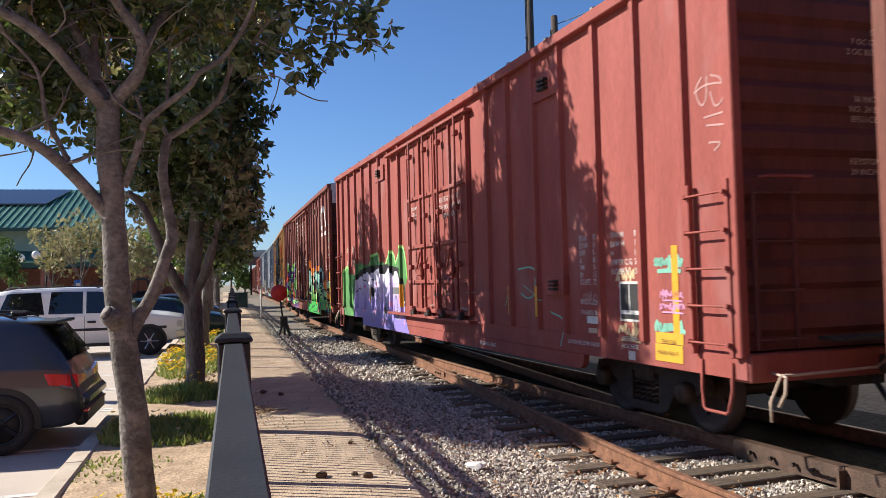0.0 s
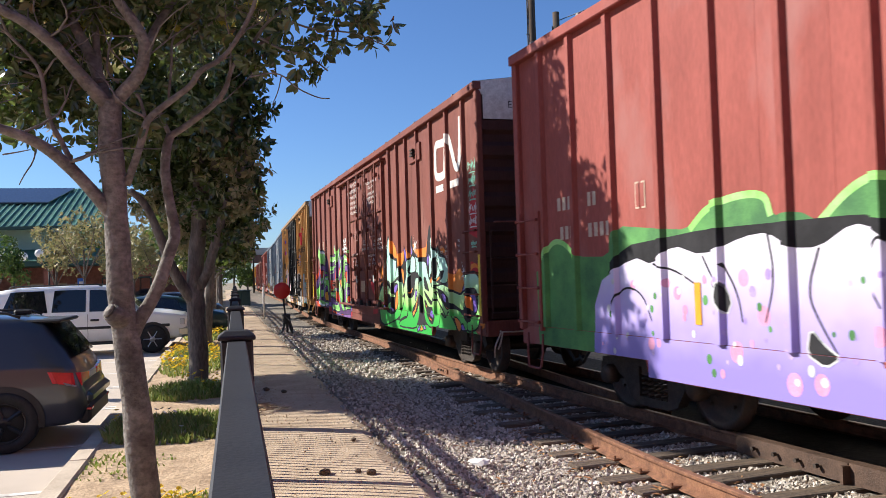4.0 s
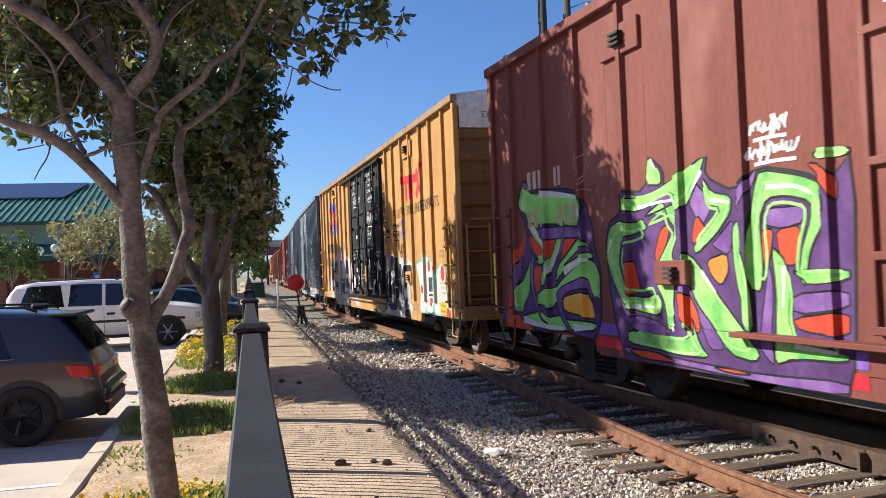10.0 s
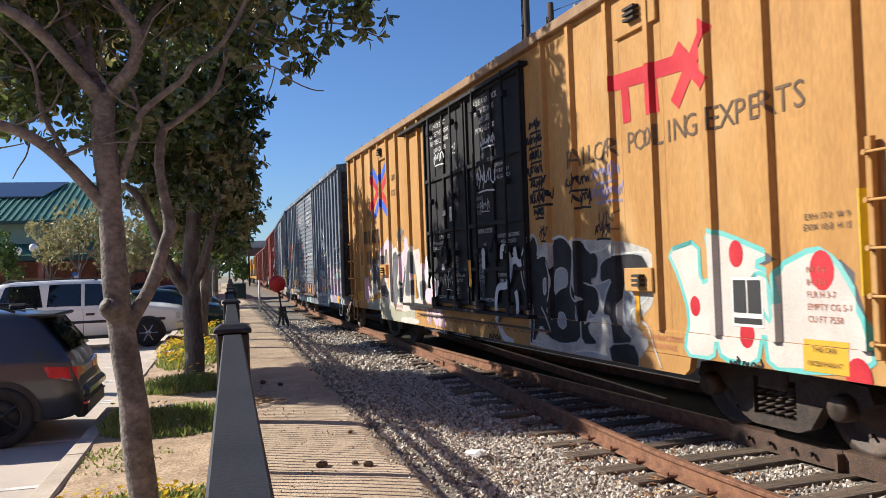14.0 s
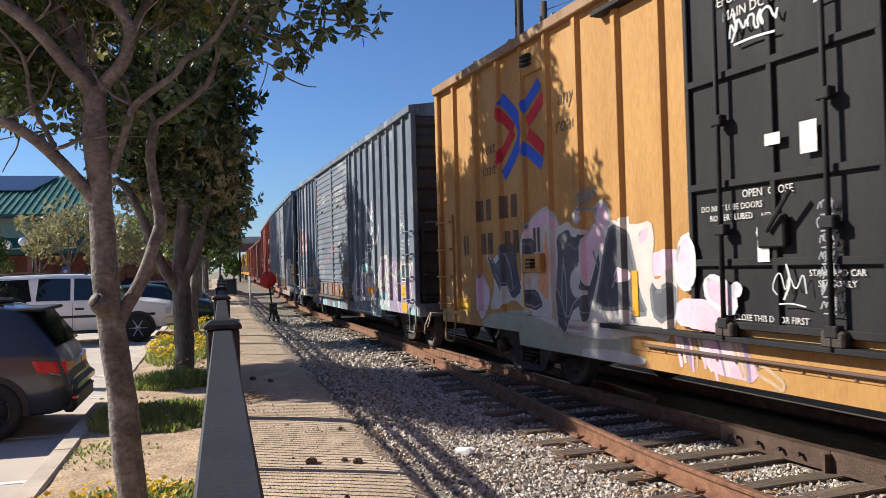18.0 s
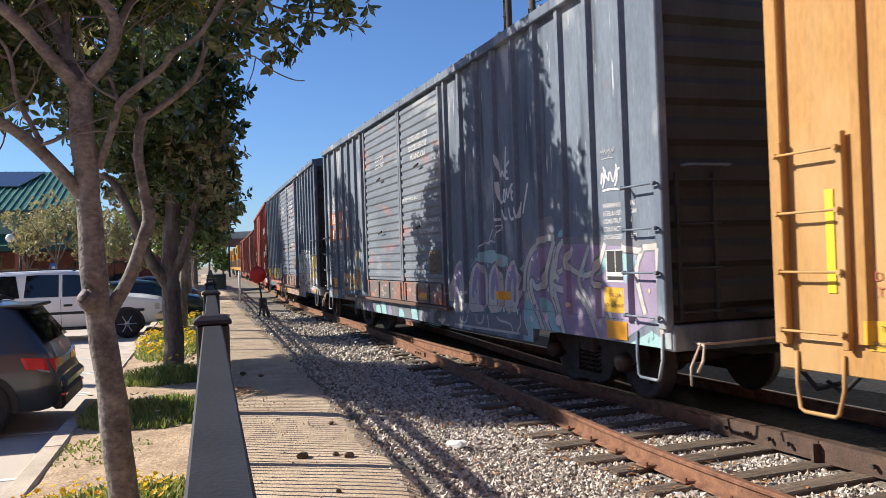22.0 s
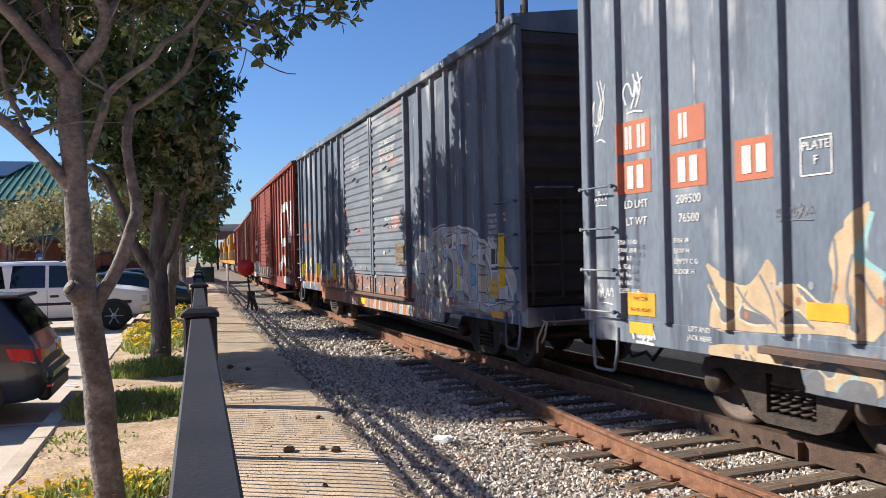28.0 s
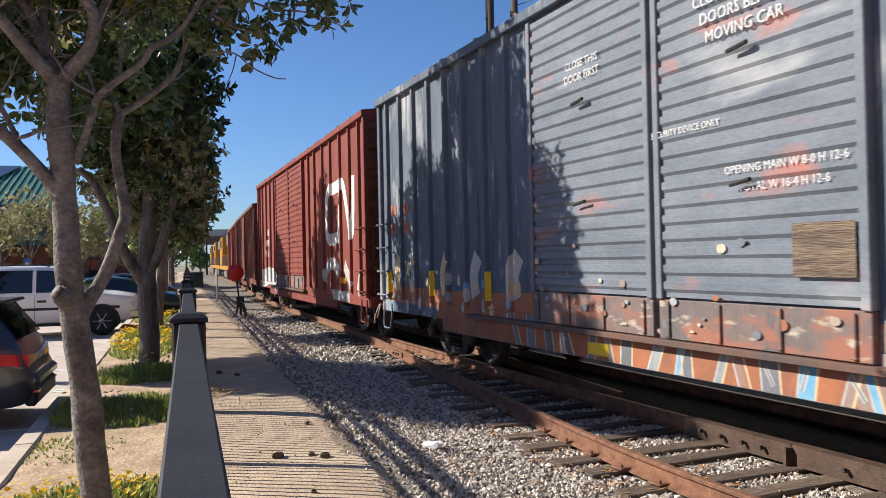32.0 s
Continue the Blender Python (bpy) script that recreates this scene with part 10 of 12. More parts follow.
    p = [0.72 + 0.695 * i for i in range(6)] + [L - 0.5 - 0.73 * i for i in range(8)]
    car, wh = boxcar("boxcar", "blue-grey boxcar with rusty corrugated doors", L, p, "grey_skin_b", "grey_end")
    ribbed_doors(car, L, [(4.95, 7.4), (7.5, 10.0)], "grey_door")
    hand_ladder(car, L, 0.06, 0.66, 1.1, 2.45, 4, "grey_skin_b", stiles=False)
    hand_ladder(car, L, 0.06, 0.66, 1.1, 2.45, 4, "grey_skin_b", stiles=False, trailing=True)
    end_gear(car, L, "grey_skin_b", end_material="grey_end")
    TRAIN.append((car, wh, 44.3, L))
    S = Side(car, L, p, [(4.95, 7.4), (7.5, 10.0)])
    paint_grey_b(S, T)
    S.dry()
    # red car behind
    L = 18.2
    p = [0.6, 1.5, 2.5, 3.6, 4.6, 5.7, 6.6] + [13.6, 14.6, 15.7, 16.8, 17.6]
    car, wh = boxcar("boxcar", "brick-red boxcar with a white painted emblem", L, p, "brick_skin", "brown_skin")
    ribbed_doors(car, L, [(7.4, 10.0), (10.05, 12.8)], "brick_skin")
    hand_ladder(car, L, 0.06, 0.66, 1.1, 2.45, 4, "brick_skin", stiles=False)
    end_gear(car, L, "brick_skin", end_material="brown_skin")
    TRAIN.append((car, wh, 61.55, L))
    S = Side(car, L, p, [(7.4, 10.0), (10.05, 12.8)])
    paint_brick(S, T)
    S.dry()
    for off, skin in ((81.5, "brown_skin"), (99.1, "brick_skin")):
        L = 16.0
        p = [0.7 + 0.8 * i for i in range(8)] + [L - 0.7 - 0.8 * i for i in range(7)]
        car, wh = boxcar("boxcar", "low weathered brown boxcar with spray paint along its base", L, p, skin, "brown_skin", eave=4.35)
        ribbed_doors(car, L, [(6.9, 9.6)], skin, z1=4.15)
        TRAIN.append((car, wh, off, L))
    for i in range(3):
        TRAIN.append((*loco(), 117.0 + 23.4 * i, 22.2))


def loco():
    L = 22.2
    car = thing("locomotive", "yellow and grey diesel freight locomotive", "locomotive", "locomotives of the train")
    H = L / 2
    b = B()
    box(b, -H, H, -1.5, 1.5, 1.1, 1.5, 0.03)
    part("frame_deck", b, "loco_yellow", car)
    b = B()
    box(b, -H + 5.2, H - 1.4, -0.85, 0.85, 1.5, 4.2, 0.08)
    part("hood", b, "loco_yellow", car)
    b = B()
    box(b, -H + 1.9, -H + 5.1, -1.45, 1.45, 1.5, 4.55, 0.12)
    part("cab", b, "loco_yellow", car)
    b = B()
    box(b, H - 8.5, H - 1.4, -1.3, 1.3, 3.3, 4.45, 0.1)
    part("radiator", b, "loco_grey", car)
    b = B()
    box(b, -H + 0.3, -H + 1.85, -0.8, 0.8, 1.5, 3.1, 0.1)
    part("nose", b, "loco_yellow", car)
    for y in (-1.46, 1.46):
        b = B()
        box(b, -H + 2.3, -H + 4.6, y - 0.015, y + 0.015, 3.4, 4.1)
        part("cab_window", b, "tint", car)
        b = B()
        n = 12
        for k in range(n):
            x = -H + 5.4 + (L - 6.4) * k / (n - 1)
            rod(b, (x, y, 1.5), (x, y, 2.5), 0.02, 5)
        rod(b, (-H + 5.4, y, 2.5), (H - 1, y, 2.5), 0.02, 5)
        part("handrail", b, "loco_grey", car)
    b = B()
    box(b, -3.2, 3.2, -1.35, 1.35, 0.35, 1.08, 0.08)
    part("fuel_tank", b, "loco_grey", car)
    wheels = []
    for x in (H - 3.6, -H + 3.6):
        wheels += truck(car, x, "loco_grey")
    for s in (-1, 1):
        coupler(car, s * H, s)
    return car, wheels


# the train's way along the track, in metres, second by second
ROLL = [(0, -40.60), (1, -37.08), (2, -33.59), (3, -30.14), (4, -26.74), (5, -23.38), (6, -20.09), (7, -16.89), (8, -13.80), (9, -10.82), (10, -7.95),
        (11, -5.18), (12, -2.53), (13, -0.01), (14, 2.38), (15, 4.65), (16, 6.82), (17, 8.94), (18, 11.01), (19, 13.08), (20, 15.16), (21, 17.29),
        (22, 19.49), (23, 21.80), (24, 24.22), (25, 26.74), (26, 29.33), (27, 31.97), (28, 34.61), (29, 37.24), (30, 39.86), (31, 42.46), (32, 45.04)]


def way(t):
    """Metres rolled by t seconds, smooth between the seconds."""
    i = min(max(int(t), 0), 31)
    s = [v for _, v in ROLL]
    p0, p1 = s[i], s[i + 1]
    m0 = (s[i + 1] - s[i - 1]) / 2 if i > 0 else p1 - p0
    m1 = (s[i + 2] - s[i]) / 2 if i < 31 else p1 - p0
    u = t - i
    return (2 * u ** 3 - 3 * u ** 2 + 1) * p0 + (u ** 3 - 2 * u ** 2 + u) * m0 + (-2 * u ** 3 + 3 * u ** 2) * p1 + (u ** 3 - u ** 2) * m1


def car_pose(off, L, t):
    y = off + L / 2 - way(t)
    half = L / 2 - 2.5
    x0, x1 = track_x(y - half), track_x(y + half)
    h = math.atan2(x1 - x0, 2 * half)
    px_, py_ = plan((x0 + x1) / 2, y)
    # forward is down the track, towards the walk's near end
    return pose(px_, py_, 0, 0, 0, -90 + math.degrees(TILT - h))


def motions():
    step = 0.2
    times = [i * 0.5 for i in range(65)]
    fine = [i * step for i in range(161)]
    for car, wheels, off, L in TRAIN:
        walk(car, [(t, car_pose(off, L, t)) for t in times])
        for w in wheels:
            loc = w.location.copy()
            walk(w, [(t, Matrix.Translation(loc) @ Matrix.Rotation(way(t) / 0.457, 4, 'Y')) for t in fine])


# ================= trees and planting =================
# limbs: thickness at the foot and the tip, and their course; crowns: clumps with their radius; both placed to fit the
# camera's view
TREE_A = [
    (0.122, 0.084, [(-0.61, 6.90, -0.20), (-0.62, 6.90, 0.04), (-0.65, 6.90, 0.28), (-0.67, 6.90, 0.58), (-0.70, 6.90, 0.93), (-0.74, 6.90, 1.29), (-0.77, 6.90, 1.55), (-0.80, 6.90, 1.81), (-0.80, 6.90, 2.08), (-0.81, 6.90, 2.34), (-0.82, 6.90, 2.69), (-0.84, 6.90, 3.00), (-0.84, 6.90, 3.22)]),
    (0.08, 0.042, [(-0.73, 6.90, 1.33), (-0.66, 6.93, 1.49), (-0.57, 6.97, 1.63), (-0.49, 7.00, 1.80), (-0.41, 7.03, 2.07), (-0.38, 7.07, 2.17), (-0.43, 7.10, 2.49), (-0.46, 7.13, 2.73), (-0.44, 7.17, 2.92), (-0.41, 7.20, 3.00)]),
    (0.039, 0.015, [(-0.41, 7.20, 3.00), (-0.26, 7.17, 3.09), (-0.08, 7.14, 3.23), (0.03, 7.11, 3.36), (0.08, 7.09, 3.53), (0.13, 7.06, 3.61), (0.29, 7.03, 3.73), (0.48, 7.00, 3.85)]),
    (0.029, 0.02, [(-0.41, 7.20, 3.00), (-0.47, 7.20, 3.13), (-0.49, 7.20, 3.20)]),
    (0.042, 0.019, [(-0.73, 6.90, 2.56), (-0.66, 6.86, 2.73), (-0.58, 6.82, 2.95), (-0.55, 6.78, 3.06), (-0.37, 6.74, 3.20), (-0.20, 6.70, 3.32), (-0.16, 6.66, 3.41), (0.02, 6.62, 3.50), (0.15, 6.58, 3.67), (0.26, 6.54, 3.88), (0.30, 6.50, 4.09)]),
    (0.019, 0.014, [(-0.57, 6.90, 3.07), (-0.61, 6.90, 3.23), (-0.64, 6.90, 3.28)]),
    (0.07, 0.037, [(-0.83, 6.90, 2.32), (-1.00, 6.83, 2.55), (-1.15, 6.77, 2.71), (-1.29, 6.70, 2.83), (-1.43, 6.63, 2.90), (-1.60, 6.57, 2.95), (-1.80, 6.50, 3.07)]),
    (0.028, 0.014, [(-1.11, 6.90, 2.70), (-1.19, 6.87, 2.90), (-1.26, 6.84, 3.03), (-1.29, 6.81, 3.19), (-1.30, 6.79, 3.36), (-1.34, 6.76, 3.48), (-1.52, 6.73, 3.67), (-1.63, 6.70, 3.79)]),
    (0.075, 0.042, [(-0.84, 6.90, 3.16), (-0.93, 6.83, 3.25), (-1.02, 6.76, 3.36), (-1.13, 6.69, 3.51), (-1.23, 6.61, 3.61), (-1.37, 6.54, 3.71), (-1.50, 6.47, 3.76), (-1.66, 6.40, 3.89)]),
    (0.07, 0.037, [(-0.86, 6.90, 3.22), (-0.92, 6.95, 3.37), (-0.97, 7.00, 3.56), (-1.06, 7.05, 3.75), (-1.15, 7.10, 3.94), (-1.24, 7.15, 4.22), (-1.33, 7.20, 4.51)]),
    (0.075, 0.042, [(-0.82, 6.90, 3.18), (-0.73, 6.86, 3.28), (-0.62, 6.81, 3.39), (-0.58, 6.77, 3.51), (-0.56, 6.73, 3.66), (-0.63, 6.69, 3.79), (-0.74, 6.64, 3.92), (-0.83, 6.60, 4.18)]),
    (0.051, 0.033, [(-0.60, 6.90, 3.50), (-0.54, 6.98, 3.73), (-0.47, 7.05, 3.91), (-0.36, 7.12, 4.11), (-0.24, 7.20, 4.40)]),
    (0.042, 0.028, [(-0.91, 6.90, 3.35), (-0.94, 7.03, 3.61), (-0.96, 7.15, 3.87), (-0.99, 7.28, 4.14), (-0.98, 7.40, 4.52)]),
    (0.014, 0.009, [(-0.77, 6.90, 3.36), (-0.86, 6.90, 3.44), (-0.84, 6.90, 3.60), (-0.81, 6.90, 3.76)]),
    (0.014, 0.01, [(-0.41, 7.10, 3.28), (-0.39, 7.10, 3.56), (-0.39, 7.10, 3.74), (-0.34, 7.10, 3.84)]),
    (0.014, 0.01, [(-0.36, 7.10, 3.72), (-0.20, 7.10, 3.85), (-0.05, 7.10, 3.93), (0.07, 7.10, 4.10)]),
    (0.019, 0.009, [(0.27, 7.00, 3.75), (0.38, 6.85, 3.90), (0.60, 6.70, 4.00), (0.85, 6.55, 4.01), (1.09, 6.40, 3.93)]),
    (0.014, 0.007, [(0.31, 6.80, 3.74), (0.50, 6.70, 3.60), (0.67, 6.60, 3.56), (0.81, 6.50, 3.41)]),
    (0.013, 0.005, [(0.50, 6.60, 3.83), (0.74, 6.47, 3.71), (0.99, 6.33, 3.68), (1.23, 6.20, 3.54)]),
    (0.009, 0.005, [(0.23, 6.70, 3.39), (0.45, 6.65, 3.43), (0.57, 6.60, 3.29), (0.74, 6.55, 3.20), (0.82, 6.50, 3.19)]),
    (0.007, 0.004, [(0.47, 6.70, 3.40), (0.45, 6.70, 3.28), (0.40, 6.70, 3.17)]),
    (0.009, 0.005, [(-1.37, 6.90, 2.84), (-1.39, 6.90, 2.73), (-1.45, 6.90, 2.64), (-1.49, 6.90, 2.56)]),
    (0.009, 0.005, [(-1.60, 6.90, 2.79), (-1.49, 6.90, 2.81), (-1.41, 6.90, 2.83)]),
]
TREE_B = [
    (0.185, 0.08, [(-0.50, 15.20, -0.24), (-0.48, 15.20, 0.05), (-0.47, 15.20, 0.64), (-0.50, 15.20, 1.23), (-0.51, 15.20, 1.63), (-0.47, 15.20, 2.32), (-0.41, 15.20, 3.01), (-0.38, 15.20, 3.81), (-0.41, 15.20, 4.51), (-0.44, 15.20, 5.21), (-0.39, 15.20, 6.22), (-0.32, 15.20, 7.44)]),
    (0.105, 0.05, [(-0.54, 15.20, 1.43), (-0.71, 15.07, 1.73), (-0.87, 14.93, 2.04), (-0.99, 14.80, 2.41), (-1.11, 14.67, 2.78), (-1.27, 14.53, 3.15), (-1.47, 14.40, 3.32)]),
    (0.10, 0.04, [(-0.49, 15.20, 1.63), (-0.30, 15.03, 1.91), (-0.19, 14.87, 2.30), (-0.06, 14.70, 2.77), (0.09, 14.53, 3.24), (0.32, 14.37, 3.70), (0.46, 14.20, 4.06)]),
    (0.093, 0.041, [(-0.41, 15.20, 3.01), (-0.19, 14.82, 3.56), (0.01, 14.45, 4.19), (0.29, 14.07, 4.79), (0.56, 13.70, 5.27)]),
    (0.093, 0.041, [(-0.41, 15.20, 3.51), (-0.67, 15.40, 4.13), (-0.86, 15.60, 4.88), (-0.96, 15.80, 5.74)]),
    (0.052, 0.031, [(-0.20, 15.20, 2.41), (0.07, 15.20, 2.49), (0.46, 15.20, 2.50)]),
]
CROWN_A = [(-1.44, 7.00, 3.24, 0.20), (-1.16, 7.00, 3.02, 0.17), (-1.35, 7.00, 3.48, 0.22), (-0.99, 7.00, 3.22, 0.18), (-1.52, 7.00, 3.00, 0.16), (-0.84, 7.00, 2.91, 0.14), (-0.62, 7.00, 3.09, 0.16), (-1.24, 7.00, 3.31, 0.20), (-1.46, 7.20, 3.82, 0.46), (-1.55, 7.20, 3.45, 0.34), (-1.06, 7.30, 4.05, 0.40), (-0.59, 7.50, 4.14, 0.36), (-0.07, 7.20, 4.08, 0.29), (0.29, 6.80, 3.99, 0.28), (0.63, 6.60, 3.88, 0.23), (0.90, 6.30, 3.75, 0.19), (1.12, 6.30, 3.79, 0.16), (0.76, 6.60, 3.61, 0.15), (0.58, 6.60, 3.49, 0.15), (1.09, 6.30, 3.61, 0.12), (-1.52, 7.00, 2.50, 0.12), (-1.28, 7.60, 3.46, 0.31), (-0.79, 7.00, 4.61, 0.71), (-1.53, 7.00, 4.46, 0.57), (0.17, 6.80, 4.61, 0.51), (0.76, 6.50, 4.26, 0.31), (-1.05, 7.00, 4.32, 0.43), (-0.27, 7.60, 3.94, 0.26), (-1.72, 7.40, 3.21, 0.20), (0.34, 7.00, 3.70, 0.19)]
CROWN_B = [(0.10, 14.60, 4.21, 0.61), (0.37, 14.60, 3.54, 0.45), (-0.36, 15.00, 4.77, 0.76), (-0.85, 15.20, 3.90, 0.52), (-1.14, 15.20, 3.41, 0.39), (0.30, 14.00, 5.05, 0.59), (-0.52, 14.50, 5.62, 0.79), (0.48, 13.50, 5.76, 0.50), (0.13, 13.20, 6.19, 0.81), (-0.75, 14.00, 6.40, 0.85), (0.07, 13.50, 7.37, 1.01), (0.65, 14.20, 4.16, 0.25), (-0.10, 14.80, 3.36, 0.50), (0.18, 15.00, 2.79, 0.41), (0.56, 14.00, 4.59, 0.28), (-1.11, 15.00, 4.65, 0.61), (-1.28, 15.00, 5.43, 0.61), (-1.61, 15.40, 4.02, 0.47), (-0.50, 15.50, 2.83, 0.37)]
CROWN_C = [(0.61, 24.00, 4.51, 0.73), (0.99, 24.00, 4.35, 0.52), (0.16, 24.00, 5.31, 0.90), (0.80, 26.00, 3.53, 0.53), (-0.01, 25.00, 4.13, 0.76), (-0.66, 25.00, 3.15, 0.59), (0.53, 30.00, 3.01, 0.51)]

CROWN_B_LOT = [(-0.7, 17.0, 4.0, 0.5), (-0.9, 16.5, 3.6, 0.45), (-0.8, 17.5, 4.4, 0.45), (-1.6, 14.4, 4.6, 0.6), (-2.2, 14.2, 5.3, 0.65), (-2.7, 14.6, 5.8, 0.6), (-1.9, 13.6, 5.6, 0.6), (-1.3, 13.6, 4.7, 0.5), (-1.6, 15.2, 4.4, 0.55), (-2.6, 13.8, 6.3, 0.6), (-1.0, 13.9, 4.2, 0.45), (-1.4, 14.6, 3.8, 0.4)]
CROWN_B_TOP = [(-0.5, 14.9, 7.9, 0.6), (-0.3, 14.5, 7.0, 0.65), (-0.3, 14.8, 6.2, 0.65), (-0.3, 15.0, 5.3, 0.6), (-0.4, 13.8, 7.3, 0.65), (-0.2, 13.7, 6.5, 0.65), (-0.2, 13.7, 5.6, 0.65),
               (-0.2, 13.8, 4.8, 0.5), (-0.2, 12.9, 6.7, 0.55), (-0.1, 12.7, 6.0, 0.6), (-0.1, 12.7, 5.3, 0.5), (-0.2, 12.1, 6.1, 0.42), (-0.2, 11.9, 5.6, 0.4), (-0.2, 15.2, 4.2, 0.5), (-0.2, 12.9, 4.6, 0.4), (-0.4, 13.5, 7.9, 0.5), (-0.3, 12.0, 5.0, 0.42), (-0.3, 12.6, 4.5, 0.4), (-0.4, 11.6, 4.8, 0.3), (-0.3, 13.6, 4.2, 0.45), (-0.3, 14.4, 4.5, 0.5), (-0.5, 16.0, 6.0, 0.6), (-0.5, 16.6, 5.6, 0.55), (-0.5, 17.0, 6.0, 0.4), (-0.5, 16.0, 5.0, 0.6), (-0.5, 17.0, 4.8, 0.5), (-0.5, 17.6, 4.6, 0.4), (-0.5, 17.6, 5.5, 0.4), (-0.4, 16.2, 4.1, 0.45)]

# clumps mostly above the view, added to throw shade on cars and ballast
CROWN_B_SHADE = [(-2.1, 12.9, 6.6, 0.42), (-2.0, 14.8, 8.2, 0.4), (-2.0, 15.0, 7.5, 0.5), (-2.2, 14.0, 7.0, 0.4), (-2.0, 16.4, 7.2, 0.55), (-2.2, 17.3, 7.5, 0.55), (-2.6, 15.6, 6.9, 0.45)]

# the first tree is scaled towards the eye: nearer, but the same outline in view
NEAR = lambda p: tuple(e + (c - e) * 0.93 for c, e in zip(p, EYE))
TREE_A = [(a * 0.93, c * 0.93, [NEAR(p) for p in pts]) for a, c, pts in TREE_A]
TREE_A[0][2].insert(0, (-0.55, 6.42, -0.2))
CROWN_A = [(*NEAR(b[:3]), b[3] * 0.93) for b in CROWN_A]


def grow(bm, limbs, n=9, rough=0.012, seed=3, slim=0.0):
    for k, (r0, r1, pts) in enumerate(limbs):
        if k and slim:
            r0, r1 = r0 * slim, r1 * slim
        p = [Vector(q) for q in pts]
        # round the bends
        for _ in range(2):
            q = [p[0]]
            for a, c in zip(p, p[1:]):
                q += [a * 0.75 + c * 0.25, a * 0.25 + c * 0.75]
            q.append(p[-1])
            p = q
        m = len(p)
        rs = []
        for i, v in enumerate(p):
            t = i / (m - 1)
            r = r0 + (r1 - r0) * t
            if k == 0:
                r *= 1 + 0.35 * max(0, 1 - t * 9)
            rs.append(r * (1 + 0.10 * noise.noise(v * 4 + Vector((seed, k, 0)))))
            if 0 < i:
                v += Vector((noise.noise(v * 3), noise.noise(v * 3 + Vector((9, 0, 0))), 0)) * rough
        tube(bm, p, rs, n)


def leaves(rng, blobs, count, size, droop=0.25, verts=None, faces=None, shell=0.5):
    """Whorls of folded leaves set about twig tips inside the clumps."""
    verts = [] if verts is None else verts
    faces = [] if faces is None else faces
    vol = np.array([b[3] ** 2.2 for b in blobs])
    vol /= vol.sum()
    per = 7
    for _ in range(count // per):
        b = blobs[rng.choice(len(blobs), p=vol)]
        d = rng.normal(size=3)
        d /= np.linalg.norm(d)
        c = np.array(b[:3]) + d * b[3] * (shell + (1.15 - shell) * rng.random() ** 0.6)
        tw = d + rng.normal(size=3) * 0.5 + np.array((0, 0, 0.2))
        tw /= np.linalg.norm(tw)
        u = np.cross(tw, (0.3, 0.2, 0.9))
        u /= np.linalg.norm(u)
        w = np.cross(tw, u)
        for i in range(per):
            a = i * 2.4 + rng.uniform(-0.4, 0.4)
            out = (u * math.cos(a) + w * math.sin(a)) * 0.85 + tw * rng.uniform(0.0, 0.9) - np.array((0, 0, droop)) * rng.random()
            out /= np.linalg.norm(out)
            L = size * rng.uniform(0.7, 1.25)
            side = np.cross(out, tw + rng.normal(size=3) * 0.3)
            side /= np.linalg.norm(side) + 1e-9
            nrm = np.cross(side, out)
            base = c + tw * rng.uniform(-0.05, 0.05) + out * 0.01
            hw = L * rng.uniform(0.19, 0.26)
            bend = nrm * L * rng.uniform(-0.12, 0.06)
            n0 = len(verts)
            up = nrm * hw * 0.3
            verts += [tuple(base), tuple(base + out * L * 0.33 + side * hw * 0.85 + up), tuple(base + out * L * 0.68 + side * hw + up + bend * 0.5), tuple(base + out * L + bend),
                      tuple(base + out * L * 0.68 - side * hw + up + bend * 0.5), tuple(base + out * L * 0.33 - side * hw * 0.85 + up), tuple(base + out * L * 0.55 + bend * 0.3)]
            faces += [(n0, n0 + 1, n0 + 6), (n0 + 1, n0 + 2, n0 + 6), (n0 + 2, n0 + 3, n0 + 6), (n0 + 3, n0 + 4, n0 + 6), (n0 + 4, n0 + 5, n0 + 6), (n0 + 5, n0, n0 + 6)]
    return verts, faces


